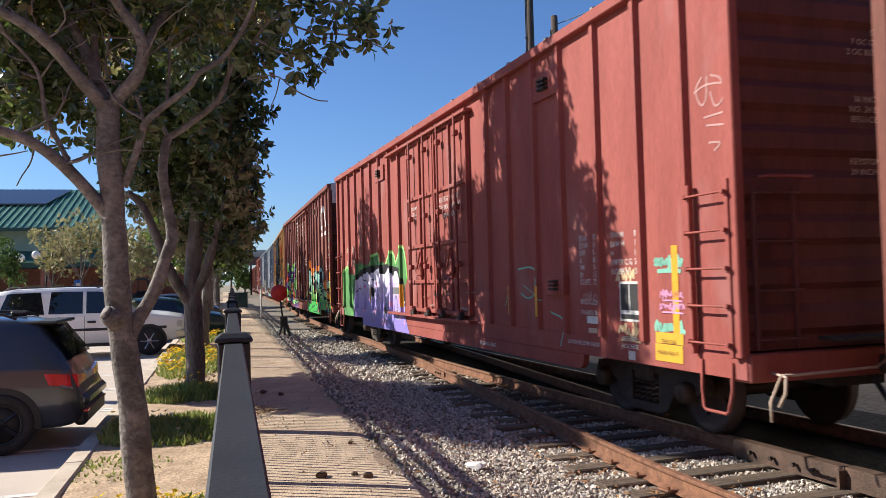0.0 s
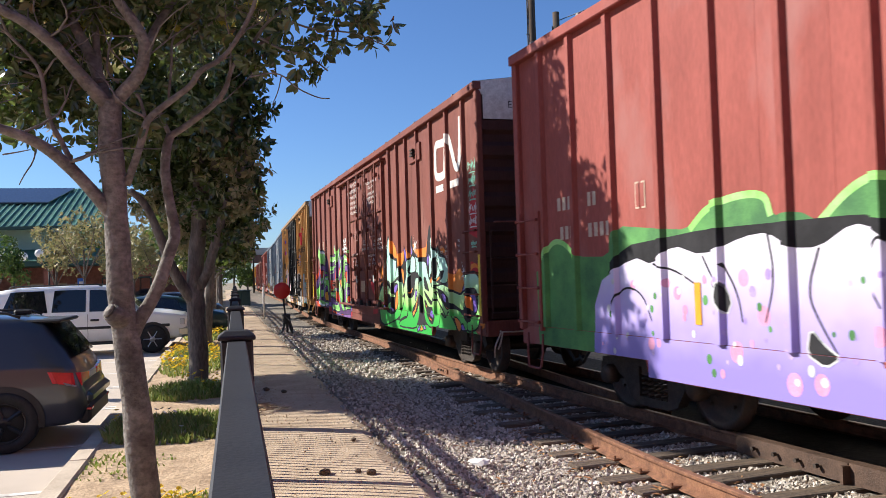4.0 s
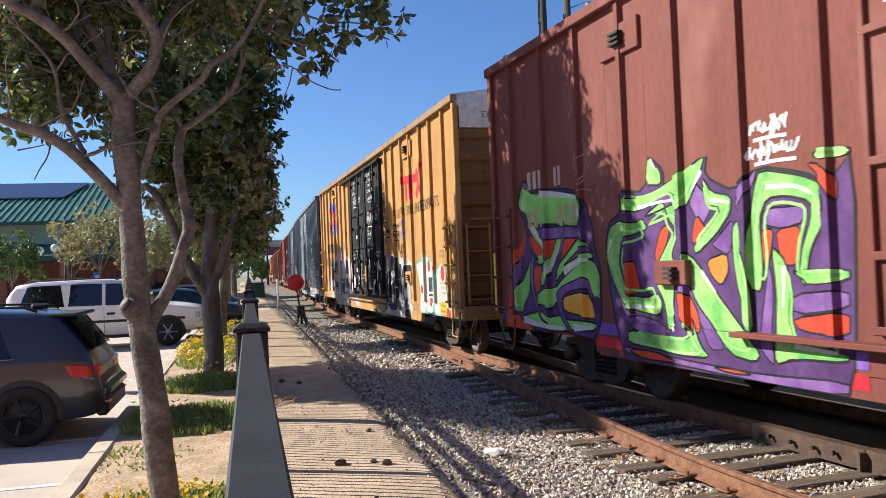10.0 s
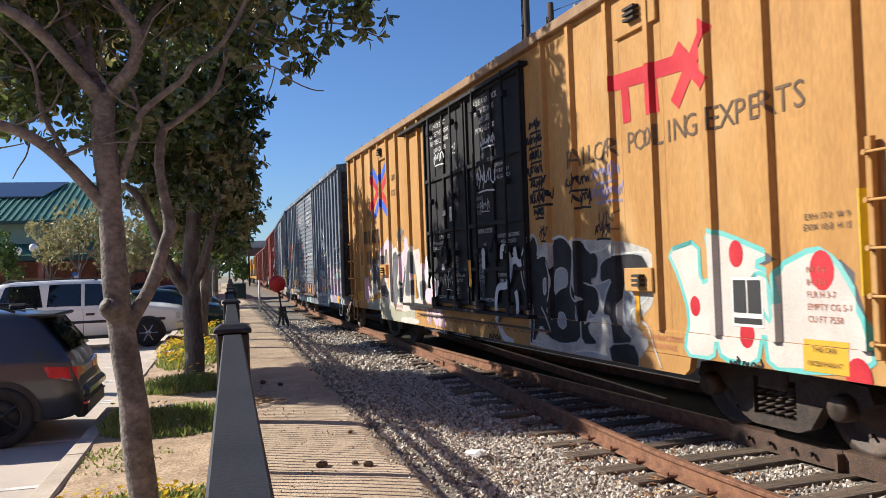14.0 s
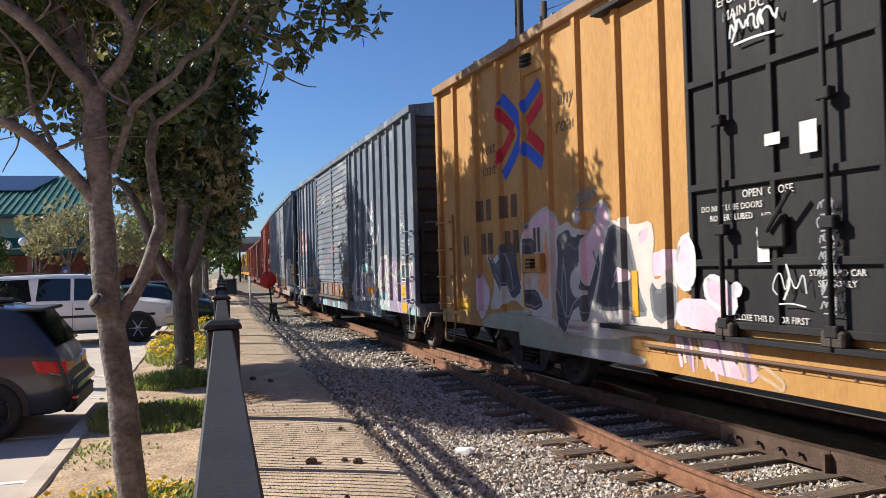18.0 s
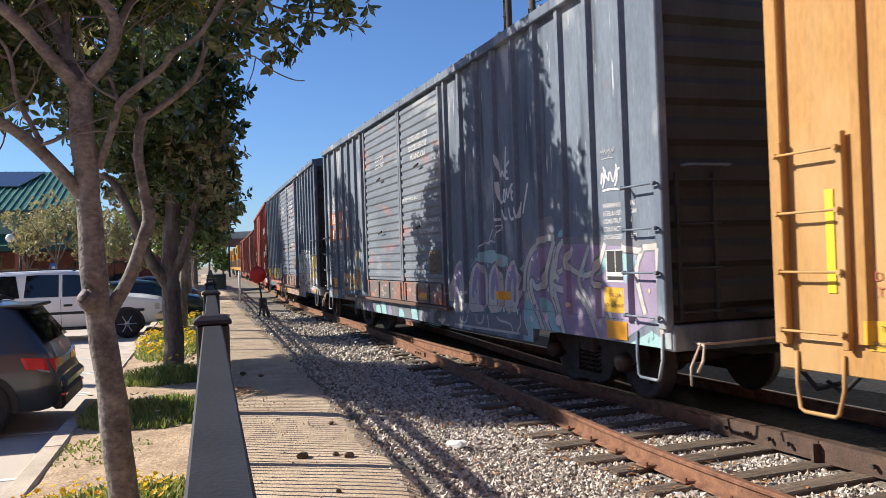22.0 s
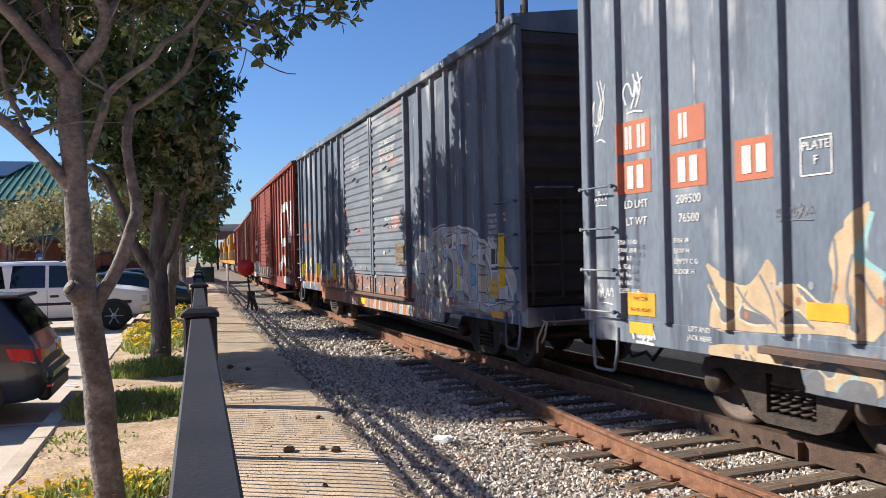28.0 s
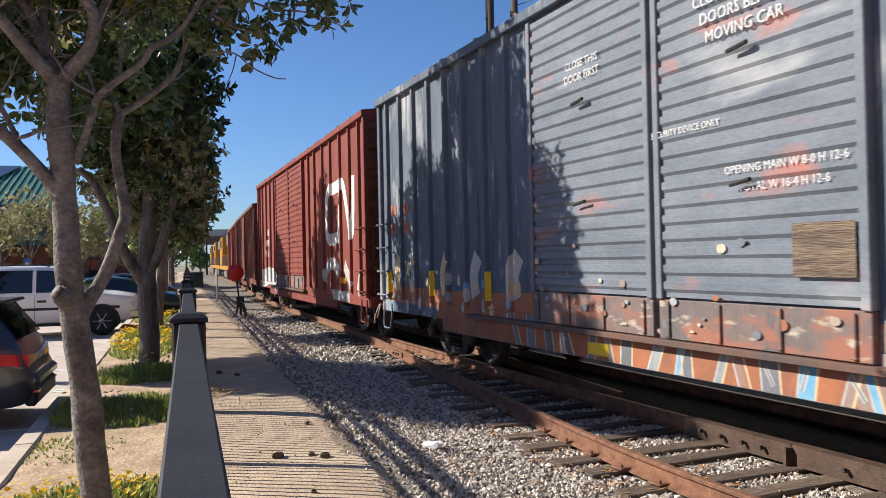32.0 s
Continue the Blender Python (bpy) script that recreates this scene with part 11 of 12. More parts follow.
def trees():
    rng = np.random.default_rng(21)
    t = thing("street_tree", "slender grey-barked evergreen tree with bare lower limbs", "tree", "trees along the fence")
    b = B()
    grow(b, TREE_A, 12, slim=0.76)
    part("trunk", b, "bark", t)
    b = B()
    tube(b, [NEAR(p) for p in ((-0.77, 6.88, 1.50), (-0.82, 6.83, 1.55), (-0.855, 6.80, 1.58))], [0.085, 0.078, 0.062], 10)
    part("cut_stub", b, "bark", t, "sawn-off limb stub")
    b = B()
    lathe(b, [(0.0, 0.0), (0.05, 0.0), (0.052, -0.01), (0.0, -0.01)], 12, 'Y', (0, 0, 0))
    o = part("cut_face", b, "bark", t)
    o.matrix_basis = look(NEAR((-0.858, 6.797, 1.583)), NEAR((-0.918, 6.757, 1.625))) @ pose(0, 0, 0, 90)
    # bare twigs that fork off the limbs
    rt = random.Random(77)
    for k in range(58):
        limb = TREE_A[rt.choice((2, 4, 6, 7, 8, 9, 10, 11, 12, 16))][2]
        i = rt.randrange(len(limb) // 3, len(limb))
        p = Vector(limb[i])
        d = Vector((rt.uniform(-1, 1), rt.uniform(-0.6, 0.6), rt.uniform(0.0, 1.0))).normalized()
        pts = [p]
        n = rt.randint(4, 6)
        for q in range(n):
            d = (d + Vector((rt.uniform(-0.45, 0.45), rt.uniform(-0.4, 0.4), rt.uniform(-0.2, 0.4)))).normalized()
            pts.append(pts[-1] + d * rt.uniform(0.09, 0.17))
        r0 = rt.uniform(0.006, 0.012)
        b = B()
        tube(b, pts, [r0 * (1 - 0.75 * q / n) for q in range(n + 1)], 5)
        if rt.random() < 0.6:
            e = pts[n // 2]
            tube(b, [e, e + Vector((rt.uniform(-0.12, 0.12), rt.uniform(-0.1, 0.1), rt.uniform(0, 0.14))), e + Vector((rt.uniform(-0.22, 0.22), rt.uniform(-0.1, 0.1), rt.uniform(0.02, 0.26)))], [r0 * 0.6, r0 * 0.45, r0 * 0.25], 4)
        part("twig", b, "bark", t)
    v, f = leaves(rng, CROWN_A, 7600, 0.096, shell=0.35)
    pydata("crown", v, f, "leaf", t)
    v, f = leaves(rng, [(-1.5, 6.9, 4.0, 0.25), (-1.05, 6.9, 3.95, 0.2), (0.02, 6.8, 3.42, 0.05), (0.35, 6.9, 3.95, 0.12), (-0.35, 7.0, 3.95, 0.1), (0.12, 6.8, 3.72, 0.04)], 170, 0.11)
    pydata("yellowing_leaves", v, f, "leaf_yellow", t)
    # leaves that catch the sun, the light put into a paler colour
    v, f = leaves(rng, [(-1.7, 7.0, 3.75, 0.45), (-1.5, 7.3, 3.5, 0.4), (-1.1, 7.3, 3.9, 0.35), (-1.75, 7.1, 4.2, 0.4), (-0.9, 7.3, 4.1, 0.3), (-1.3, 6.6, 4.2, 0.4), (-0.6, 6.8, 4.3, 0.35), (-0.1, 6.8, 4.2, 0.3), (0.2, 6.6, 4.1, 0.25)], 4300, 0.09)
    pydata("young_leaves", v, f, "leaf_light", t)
    t = thing("street_tree", "dark-barked evergreen tree with a dense glossy crown", "tree", "trees along the fence")
    b = B()
    grow(b, TREE_B, 10, seed=8)
    part("trunk", b, "bark_dark", t)
    v, f = leaves(rng, CROWN_B + CROWN_B_TOP + CROWN_B_LOT + CROWN_B_SHADE, 37000, 0.15, shell=0.12)
    pydata("crown", v, f, "leaf", t)
    # sunlight on the crown's flank, painted as paler leaves
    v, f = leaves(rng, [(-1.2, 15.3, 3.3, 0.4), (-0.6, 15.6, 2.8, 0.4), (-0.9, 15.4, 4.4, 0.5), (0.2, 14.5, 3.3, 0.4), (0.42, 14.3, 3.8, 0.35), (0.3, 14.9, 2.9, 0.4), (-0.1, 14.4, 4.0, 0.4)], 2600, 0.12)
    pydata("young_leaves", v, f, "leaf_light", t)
    # the row behind
    for i, (x, y, lean, sc) in enumerate(((-0.55, 23.6, 0.1, 1.0), (-0.5, 31.0, 0.0, 0.95), (-0.54, 38.0, 0.05, 0.9), (-0.25, 45.0, 0.0, 0.9), (-0.4, 53.0, 0, 0.9), (-0.5, 62.0, 0, 0.9))):
        t = thing("street_tree", "evergreen street tree in a row beside the fence", "tree", "trees along the fence")
        r = random.Random(40 + i)
        limbs = [(0.15 * sc, 0.07, [(x, y, -0.1), (x + lean, y, 1.2), (x + lean * 2, y, 2.4), (x + lean * 2, y + 0.1, 3.6), (x, y, 5.2)])]
        for k in range(6):
            a = r.uniform(0, 6.28)
            z = r.uniform(1.7, 3.4)
            l = r.uniform(0.9, 1.5)
            limbs.append((0.06, 0.02, [(x + lean, y, z), (x + lean + 0.5 * l * math.cos(a), y + 0.5 * l * math.sin(a), z + 0.7), (x + lean + l * math.cos(a), y + l * math.sin(a), z + 1.5)]))
        b = B()
        grow(b, limbs, 8, seed=i)
        part("trunk", b, "bark" if i in (1, 2) else "bark_dark", t)
        blobs = [(x + r.uniform(-0.9, 1.1), y + r.uniform(-1, 1), r.uniform(2.9, 5.6), r.uniform(0.45, 0.8)) for _ in range(13)]
        v, f = leaves(rng, blobs, 8500 if i < 2 else 3600, 0.19)
        pydata("crown", v, f, "leaf", t)
        # a share of paler leaves carries the sunlight in its colour
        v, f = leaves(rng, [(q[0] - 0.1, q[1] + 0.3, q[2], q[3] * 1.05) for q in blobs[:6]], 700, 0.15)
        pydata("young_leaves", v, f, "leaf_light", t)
    # an unseen tree added in the car park so that its shade falls over the fence
    t = thing("street_tree", "unseen evergreen tree in the parking lot, added to shade the path", "tree", "trees along the fence")
    x, y = -6.9, 17.6
    limbs = [(0.14, 0.08, [(x, y, LOT_Z - 0.1), (x + 0.05, y, 1.5), (x, y, 3.0), (x, y, 5.5)])] + [(0.06, 0.02, [(x, y, 2.8 + 0.3 * k), (x + 0.5 * math.cos(k * 2.2), y + 0.5 * math.sin(k * 2.2), 3.9 + 0.3 * k), (x + 0.9 * math.cos(k * 2.2), y + 0.9 * math.sin(k * 2.2), 4.8 + 0.3 * k)]) for k in range(6)]
    b = B()
    grow(b, limbs, 8, seed=17)
    part("trunk", b, "bark_dark", t)
    v, f = leaves(rng, [(x, 17.4, 6.9, 1.1), (x + 0.2, 16.6, 6.3, 0.8), (x, 18.5, 6.6, 0.9), (x - 0.2, 15.9, 7.4, 0.7), (x, 16.6, 7.6, 0.8), (x, 18.9, 7.5, 0.7), (x - 0.2, 17.7, 8.0, 0.9), (x + 0.1, 17.3, 5.7, 0.7), (x, 18.9, 5.7, 0.5), (x, 15.7, 8.0, 0.5), (x + 0.2, 19.8, 6.5, 0.8), (x, 20.4, 7.2, 0.75), (x - 0.2, 19.6, 7.8, 0.7), (x + 0.3, 20.9, 6.6, 0.55), (x + 0.4, 17.0, 5.0, 0.6), (x + 0.3, 18.2, 5.0, 0.6), (x + 0.2, 19.4, 5.4, 0.6), (x + 0.9, 14.7, 8.0, 0.6), (x + 0.9, 15.4, 7.5, 0.6), (x + 0.8, 16.3, 7.7, 0.6)], 27000, 0.19, shell=0.05)
    pydata("crown", v, f, "leaf", t)
    # small trees before the building
    for x, y, hgt, w, m, seed in ((-12.6, 52.0, 4.9, 1.5, "leaf_green", 1), (-7.6, 50.0, 6.6, 2.1, "leaf_light", 2), (-9.6, 53.0, 5.6, 1.6, "leaf_light", 3), (-5.2, 52.0, 5.6, 1.8, "leaf_light", 4), (-3.4, 48.0, 5.0, 1.5, "leaf_light", 5), (-14.8, 56.0, 4.6, 1.4, "leaf_green", 6)):
        t = thing("ornamental_tree", "small pale-leaved tree in front of the building" if m == "leaf_light" else "small green tree in front of the building", "tree", "trees before the building")
        r = random.Random(seed)
        limbs = [(0.09, 0.03, [(x, y, LOT_Z - 0.1), (x + 0.05, y, hgt * 0.35), (x, y, hgt * 0.7)])]
        for k in range(6):
            a = r.uniform(0, 6.28)
            limbs.append((0.04, 0.012, [(x + 0.03, y, hgt * 0.33), (x + w * 0.4 * math.cos(a), y + w * 0.4 * math.sin(a), hgt * 0.55), (x + w * 0.8 * math.cos(a), y + w * 0.8 * math.sin(a), hgt * r.uniform(0.6, 0.85))]))
        b = B()
        grow(b, limbs, 6, seed=seed)
        part("trunk", b, "bark_dark", t)
        blobs = [(x + r.uniform(-w, w) * 0.8, y + r.uniform(-w, w) * 0.6, hgt * r.uniform(0.45, 0.92), w * r.uniform(0.25, 0.45)) for _ in range(12)]
        v, f = leaves(rng, blobs, 2600, 0.2)
        pydata("crown", v, f, m, t)
    # far greenery under the bridge
    for x, y, hgt in ((1.5, 150, 5.5), (-2.5, 140, 6.5), (4.2, 165, 5.0), (-6, 130, 7), (-10, 120, 8), (-16, 110, 9)):
        t = thing("far_tree", "distant leafy tree beyond the yard", "tree", "distant trees")
        b = B()
        grow(b, [(0.25, 0.08, [(x, y, -0.4), (x, y, hgt * 0.4), (x + 0.3, y, hgt * 0.8)])], 6)
        part("trunk", b, "bark_dark", t)
        r = random.Random(int(x * 7 + y))
        v, f = leaves(rng, [(x + r.uniform(-2, 2), y + r.uniform(-1, 1), hgt * r.uniform(0.4, 0.9), r.uniform(0.9, 1.5)) for _ in range(8)], 1300, 0.5)
        pydata("crown", v, f, "leaf_green", t)


def planting():
    rng = np.random.default_rng(4)

    def tuft(name, label, cx, cy, rx, ry, n, hgt, material="grass", wid=0.012):
        vs, fs = [], []
        for _ in range(n):
            a, r = rng.uniform(0, 6.2832), math.sqrt(rng.random())
            x, y = cx + rx * r * math.cos(a), cy + ry * r * math.sin(a)
            if not KERB_X + 0.02 < x < FENCE_X - 0.05:
                continue
            if rng.random() < 0.35 + 0.6 * noise.noise((x * 3.1, y * 3.1, 7)) + 0.25 * r:
                continue
            hh = hgt * rng.uniform(0.5, 1.2) * (1.1 - 0.5 * r)
            ang = rng.uniform(0, 6.2832)
            dx, dy = math.cos(ang) * wid, math.sin(ang) * wid
            lx, ly = rng.normal(size=2) * hh * 0.4
            m = len(vs)
            z = WALK_Z - 0.02
            vs += [(x - dx, y - dy, z), (x + dx, y + dy, z), (x + lx * 0.5 + dx * 0.8, y + ly * 0.5 + dy * 0.8, z + hh * 0.65), (x + lx * 0.5 - dx * 0.8, y + ly * 0.5 - dy * 0.8, z + hh * 0.65), (x + lx, y + ly, z + hh)]
            fs += [(m, m + 1, m + 2, m + 3), (m + 3, m + 2, m + 4)]
        tagged(pydata(name, vs, fs, material), label, "ground cover", kind="stuff")

    def blooms(cx, cy, rx, ry, n, size, hgt, white=False):
        vs, fs = [], []
        for _ in range(n):
            a, r = rng.uniform(0, 6.2832), math.sqrt(rng.random())
            x, y = cx + rx * r * math.cos(a), cy + ry * r * math.sin(a)
            if not KERB_X < x < FENCE_X - 0.03:
                continue
            z = WALK_Z + hgt * rng.uniform(0.7, 1.2)
            s = size * rng.uniform(0.7, 1.2)
            tx, ty = rng.normal(size=2) * 0.4
            m = len(vs)
            vs.append((x, y, z - s * 0.15))
            for k in range(16):
                q = k * 0.3927
                rr = s * (1.0 if k % 2 else 0.62)
                vs.append((x + rr * math.cos(q), y + rr * math.sin(q), z + s * 0.2 + (tx * math.cos(q) + ty * math.sin(q)) * rr))
            fs += [(m, m + 1 + k, m + 1 + (k + 1) % 16) for k in range(16)]
            k0 = len(vs)
            vs += [(x - 0.003, y, WALK_Z - 0.02), (x + 0.003, y, WALK_Z - 0.02), (x, y, z)]
            fs.append((k0, k0 + 1, k0 + 2))
        tagged(pydata("flowers", vs, fs, "litter" if white else "petal"), "white daisies among the ground cover" if white else "yellow and orange daisies in the planting strip", "flowers", kind="stuff")

    tuft("ground_cover", "fine green ground cover beside the tree", -0.55, 10.7, 0.85, 1.1, 5200, 0.15)
    tuft("ground_cover", "green clumps near the kerb", -1.15, 10.6, 0.28, 0.8, 1500, 0.2)
    tuft("ground_cover", "dense dark green ground cover between trees", -0.55, 13.9, 0.8, 0.9, 4200, 0.22)
    tuft("ground_cover", "sparse weeds on dry soil", -1.0, 8.7, 0.5, 0.7, 420, 0.07)
    tuft("ground_cover", "blue-green blades by the fence foot", -0.3, 6.9, 0.35, 0.4, 900, 0.1)
    tuft("ground_cover", "green strip of flowering cover", -0.7, 20.0, 0.75, 4.0, 5000, 0.16, wid=0.018)
    tuft("ground_cover", "green strip of far flowering cover", -0.7, 32.0, 0.75, 7.0, 3500, 0.2, wid=0.03)
    blooms(-0.8, 6.75, 0.6, 0.5, 90, 0.03, 0.09)
    tuft("ground_cover", "green blades among daisies by the kerb", -0.75, 6.7, 0.6, 0.5, 2400, 0.09)
    blooms(-0.3, 6.9, 0.3, 0.3, 24, 0.03, 0.1)
    blooms(-1.1, 10.6, 0.25, 0.6, 12, 0.035, 0.2)
    blooms(-0.35, 14.1, 0.5, 0.8, 22, 0.04, 0.22)
    blooms(-0.75, 20.0, 0.65, 3.6, 260, 0.045, 0.18)
    blooms(-0.7, 31.0, 0.65, 6.5, 260, 0.055, 0.22)
    blooms(-0.5, 10.6, 0.6, 0.9, 14, 0.028, 0.17, True)
    blooms(-1.0, 17.8, 0.3, 0.6, 10, 0.04, 0.2, True)
    # clods, litter and fallen leaves
    rng2 = random.Random(9)
    for x, y, s in ((0.83, 7.54, 0.05), (1.22, 7.38, 0.045), (1.12, 7.5, 0.03), (0.6, 13.6, 0.05), (0.85, 13.2, 0.045), (1.3, 9.0, 0.03), (0.5, 5.9, 0.04), (0.95, 6.3, 0.025)):
        b = B()
        bmesh.ops.create_icosphere(b, subdivisions=2, radius=s)
        for v in b.verts:
            v.co *= 1 + 0.5 * noise.noise(v.co * 25 + Vector((x, y, 0)))
            v.co.z *= 0.7
        o = part("clod", b, "clod")
        o.location = (x, y, WALK_Z + s * 0.45)
        tagged(o, "dark brown dried clod on the path", "clod", "clods on the path")
    vs, fs = [], []
    for k in range(1300):
        if k < 600:
            x, y, s = 0.2 + abs(rng2.gauss(0, 0.4)), rng2.gauss(12.4, 1.4), rng2.uniform(0.004, 0.013)
        else:
            x, y, s = rng2.uniform(0.15, 1.7), rng2.uniform(4.5, 30), rng2.uniform(0.004, 0.014)
        z = WALK_Z + s * 0.3
        m = len(vs)
        a = rng2.uniform(0, 6.28)
        for q in range(4):
            vs.append((x + s * math.cos(a + q * 1.571) * rng2.uniform(0.6, 1.5), y + s * math.sin(a + q * 1.571) * rng2.uniform(0.6, 1.5), z))
        vs += [(x, y, z + s), (x, y, z - s * 0.5)]
        fs += [(m + q, m + (q + 1) % 4, m + 4) for q in range(4)] + [(m + (q + 1) % 4, m + q, m + 5) for q in range(4)]
    tagged(pydata("soil_crumbs", vs, fs, "soil"), "dark crumbs of soil scattered on the path", "soil crumbs", kind="stuff")
    b = B()
    for k in range(26):
        x, y = 0.28 + rng2.uniform(0, 0.4), 11.6 + rng2.uniform(-0.4, 0.5)
        z = WALK_Z + 0.02
        tube(b, [(x, y, z), (x + rng2.uniform(-.2, .2), y + rng2.uniform(-.2, .2), z + rng2.uniform(0.01, 0.05)), (x + rng2.uniform(-.3, .3), y + rng2.uniform(-.3, .3), z + 0.01)], 0.005, 5)
    tagged(part("twig_pile", b, "soil"), "heap of brown twigs and pulled roots by the fence", "twigs", kind="stuff")
    for x, y, s in ((2.4, 8.0, 0.11), (3.6, 5.95, 0.05), (2.9, 9.6, 0.05), (3.3, 7.2, 0.04)):
        b = B()
        bmesh.ops.create_icosphere(b, subdivisions=2, radius=s)
        for v in b.verts:
            v.co *= 1 + 0.35 * noise.noise(v.co * 14 + Vector((x, 0, y)))
            v.co.z *= 0.4
        o = part("pale_stone", b, "litter")
        o.location = (x, y, bed_z(x, y) + s * 0.25)
        tagged(o, "flat white stone on the ballast", "stone", "white stones")
    vs, fs = [], []
    for k in range(420):
        if k < 300:
            oy = rng2.uniform(4.2, 9.5)
            ox = siding_x(oy) + rng2.choice((-1, 1)) * rng2.uniform(0.1, 0.75)
        else:
            oy = rng2.uniform(6, 24)
            ox = 1.5 + 0.098 * oy + rng2.uniform(0, 2)
        x, y = plan(ox, oy)
        z = bed_z(x, y) + 0.035 if x > 1.5 else WALK_Z + 0.01
        a, L = rng2.uniform(0, 6.28), rng2.uniform(0.03, 0.06)
        c, s = math.cos(a) * L, math.sin(a) * L
        m = len(vs)
        vs += [(x - c, y - s, z), (x - s * 0.4, y + c * 0.4, z + 0.012), (x + c, y + s, z + rng2.uniform(0, 0.02)), (x + s * 0.4, y - c * 0.4, z + 0.012)]
        fs += [(m, m + 1, m + 2), (m, m + 2, m + 3)]
    tagged(pydata("fallen_leaves", vs, fs, "dead_leaf"), "dry brown leaves caught between the sleepers", "leaves", kind="stuff")


# ================= vehicles =================
def loft(bm, st):
    """Body from stations: x, sill (z, half width), belt (z, half width), shoulder top (z, half width)."""
    rings = []
    for x, zs, ws, zb, wb, zt, wt in st:
        pts = [(ws * 0.92, zs), (ws, zs + 0.06), (wb, (zs + zb) / 2 + 0.06), (wb, zb - 0.05), (wb * 0.985, zb), (wt + (wb - wt) * 0.25, zb + (zt - zb) * 0.75), (wt, zt - 0.02), (wt * 0.86, zt + 0.012), (wt * 0.4, zt + 0.03)]
        ring = [bm.verts.new((x, y, z)) for y, z in pts] + [bm.verts.new((x, -y, z)) for y, z in reversed(pts)]
        rings.append(ring)
    n = len(rings[0])
    for a, b in zip(rings, rings[1:]):
        for i in range(n):
            f = bm.faces.new((a[i], a[(i + 1) % n], b[(i + 1) % n], b[i]))
            f.smooth = True
    bm.faces.new(rings[0])
    bm.faces.new(rings[-1][::-1])
    bmesh.ops.recalc_face_normals(bm, faces=bm.faces[:])


def st_at(st, x):
    for a, b in zip(st, st[1:]):
        if a[0] <= x <= b[0]:
            t = (x - a[0]) / (b[0] - a[0])
            return [p + (q - p) * t for p, q in zip(a, b)]
    return st[-1]


def side_glass(bm, st, x0, x1, side, inset=0.07, n=6, front_rake=0.0, rear_rake=0.0):
    """A window that follows the body between belt and roof."""
    rows = []
    for i in range(n + 1):
        row = []
        for j in range(5):
            t = j / 4
            x = x0 + rear_rake * t + (x1 - front_rake * t - x0 - rear_rake * t) * i / n
            _, zs, ws, zb, wb, zt, wt = st_at(st, x)
            u = 0.08 + 0.80 * t
            z = zb + (zt - zb) * u
            knee = wt + (wb - wt) * 0.25
            y = wb * 0.985 + (knee - wb * 0.985) * u / 0.75 if u <= 0.75 else knee + (wt - knee) * (u - 0.75) / 0.25
            row.append(bm.verts.new((x, side * (y + 0.008), z)))
        rows.append(row)
    for a, b in zip(rows, rows[1:]):
        for j in range(4):
            bm.faces.new((a[j], b[j], b[j + 1], a[j + 1]))
    bmesh.ops.recalc_face_normals(bm, faces=bm.faces[:])


def road_wheel(parent, x, y, r, w, side, rim, spokes):
    wl = new("wheel")
    wl.parent = parent
    wl.location = (x, y, r)
    b = B()
    lathe(b, [(r * 0.66, -w / 2), (r * 0.95, -w / 2), (r, -w / 2 + 0.03), (r, w / 2 - 0.03), (r * 0.95, w / 2), (r * 0.66, w / 2), (r * 0.64, 0)], 30, 'Y')
    part("tyre", b, "rubber", wl)
    b = B()
    yo = side * w * 0.42
    lathe(b, [(r * 0.665, yo - 0.012), (r * 0.665, yo + 0.012), (r * 0.6, yo + 0.012), (r * 0.6, yo - 0.012)], 26, 'Y')
    for k in range(spokes):
        a = k * 6.2832 / spokes
        rod(b, (0.05 * math.cos(a), yo, 0.05 * math.sin(a)), (r * 0.62 * math.cos(a), yo, r * 0.62 * math.sin(a)), 0.028, 6)
    lathe(b, [(0.0, yo - 0.03), (0.07, yo - 0.03), (0.07, yo + 0.02 * side), (0.0, yo + 0.02 * side)], 14, 'Y')
    part("rim", b, rim, wl)
    b = B()
    yd = side * w * 0.30
    lathe(b, [(0.0, yd - 0.02), (r * 0.62, yd - 0.02), (r * 0.62, yd + 0.02), (0.0, yd + 0.02)], 20, 'Y')
    part("brake_disc", b, "chrome" if rim == "chrome" else "trim_black", wl)


def arch(bm, x, y, r, side):
    """A dark wheel opening with a lip."""
    pts = [(x + (r + 0.07) * math.cos(a), (r + 0.07) * math.sin(a) + r) for a in [math.pi * (-0.06 + 1.12 * k / 14) for k in range(15)]]
    inn = [(x + (r - 0.02) * math.cos(a), (r - 0.02) * math.sin(a) + r) for a in [math.pi * (-0.06 + 1.12 * k / 14) for k in range(15)]]
    a = [bm.verts.new((px_, y + side * 0.012, pz)) for px_, pz in pts]
    b = [bm.verts.new((px_, y + side * 0.02, pz)) for px_, pz in inn]
    for i in range(14):
        bm.faces.new((a[i], a[i + 1], b[i + 1], b[i]))
    c = bm.verts.new((x, y + side * 0.004, r))
    d = [bm.verts.new((px_, y + side * 0.006, pz)) for px_, pz in inn]
    for i in range(14):
        bm.faces.new((d[i], d[i + 1], c))
    bmesh.ops.recalc_face_normals(bm, faces=bm.faces[:])


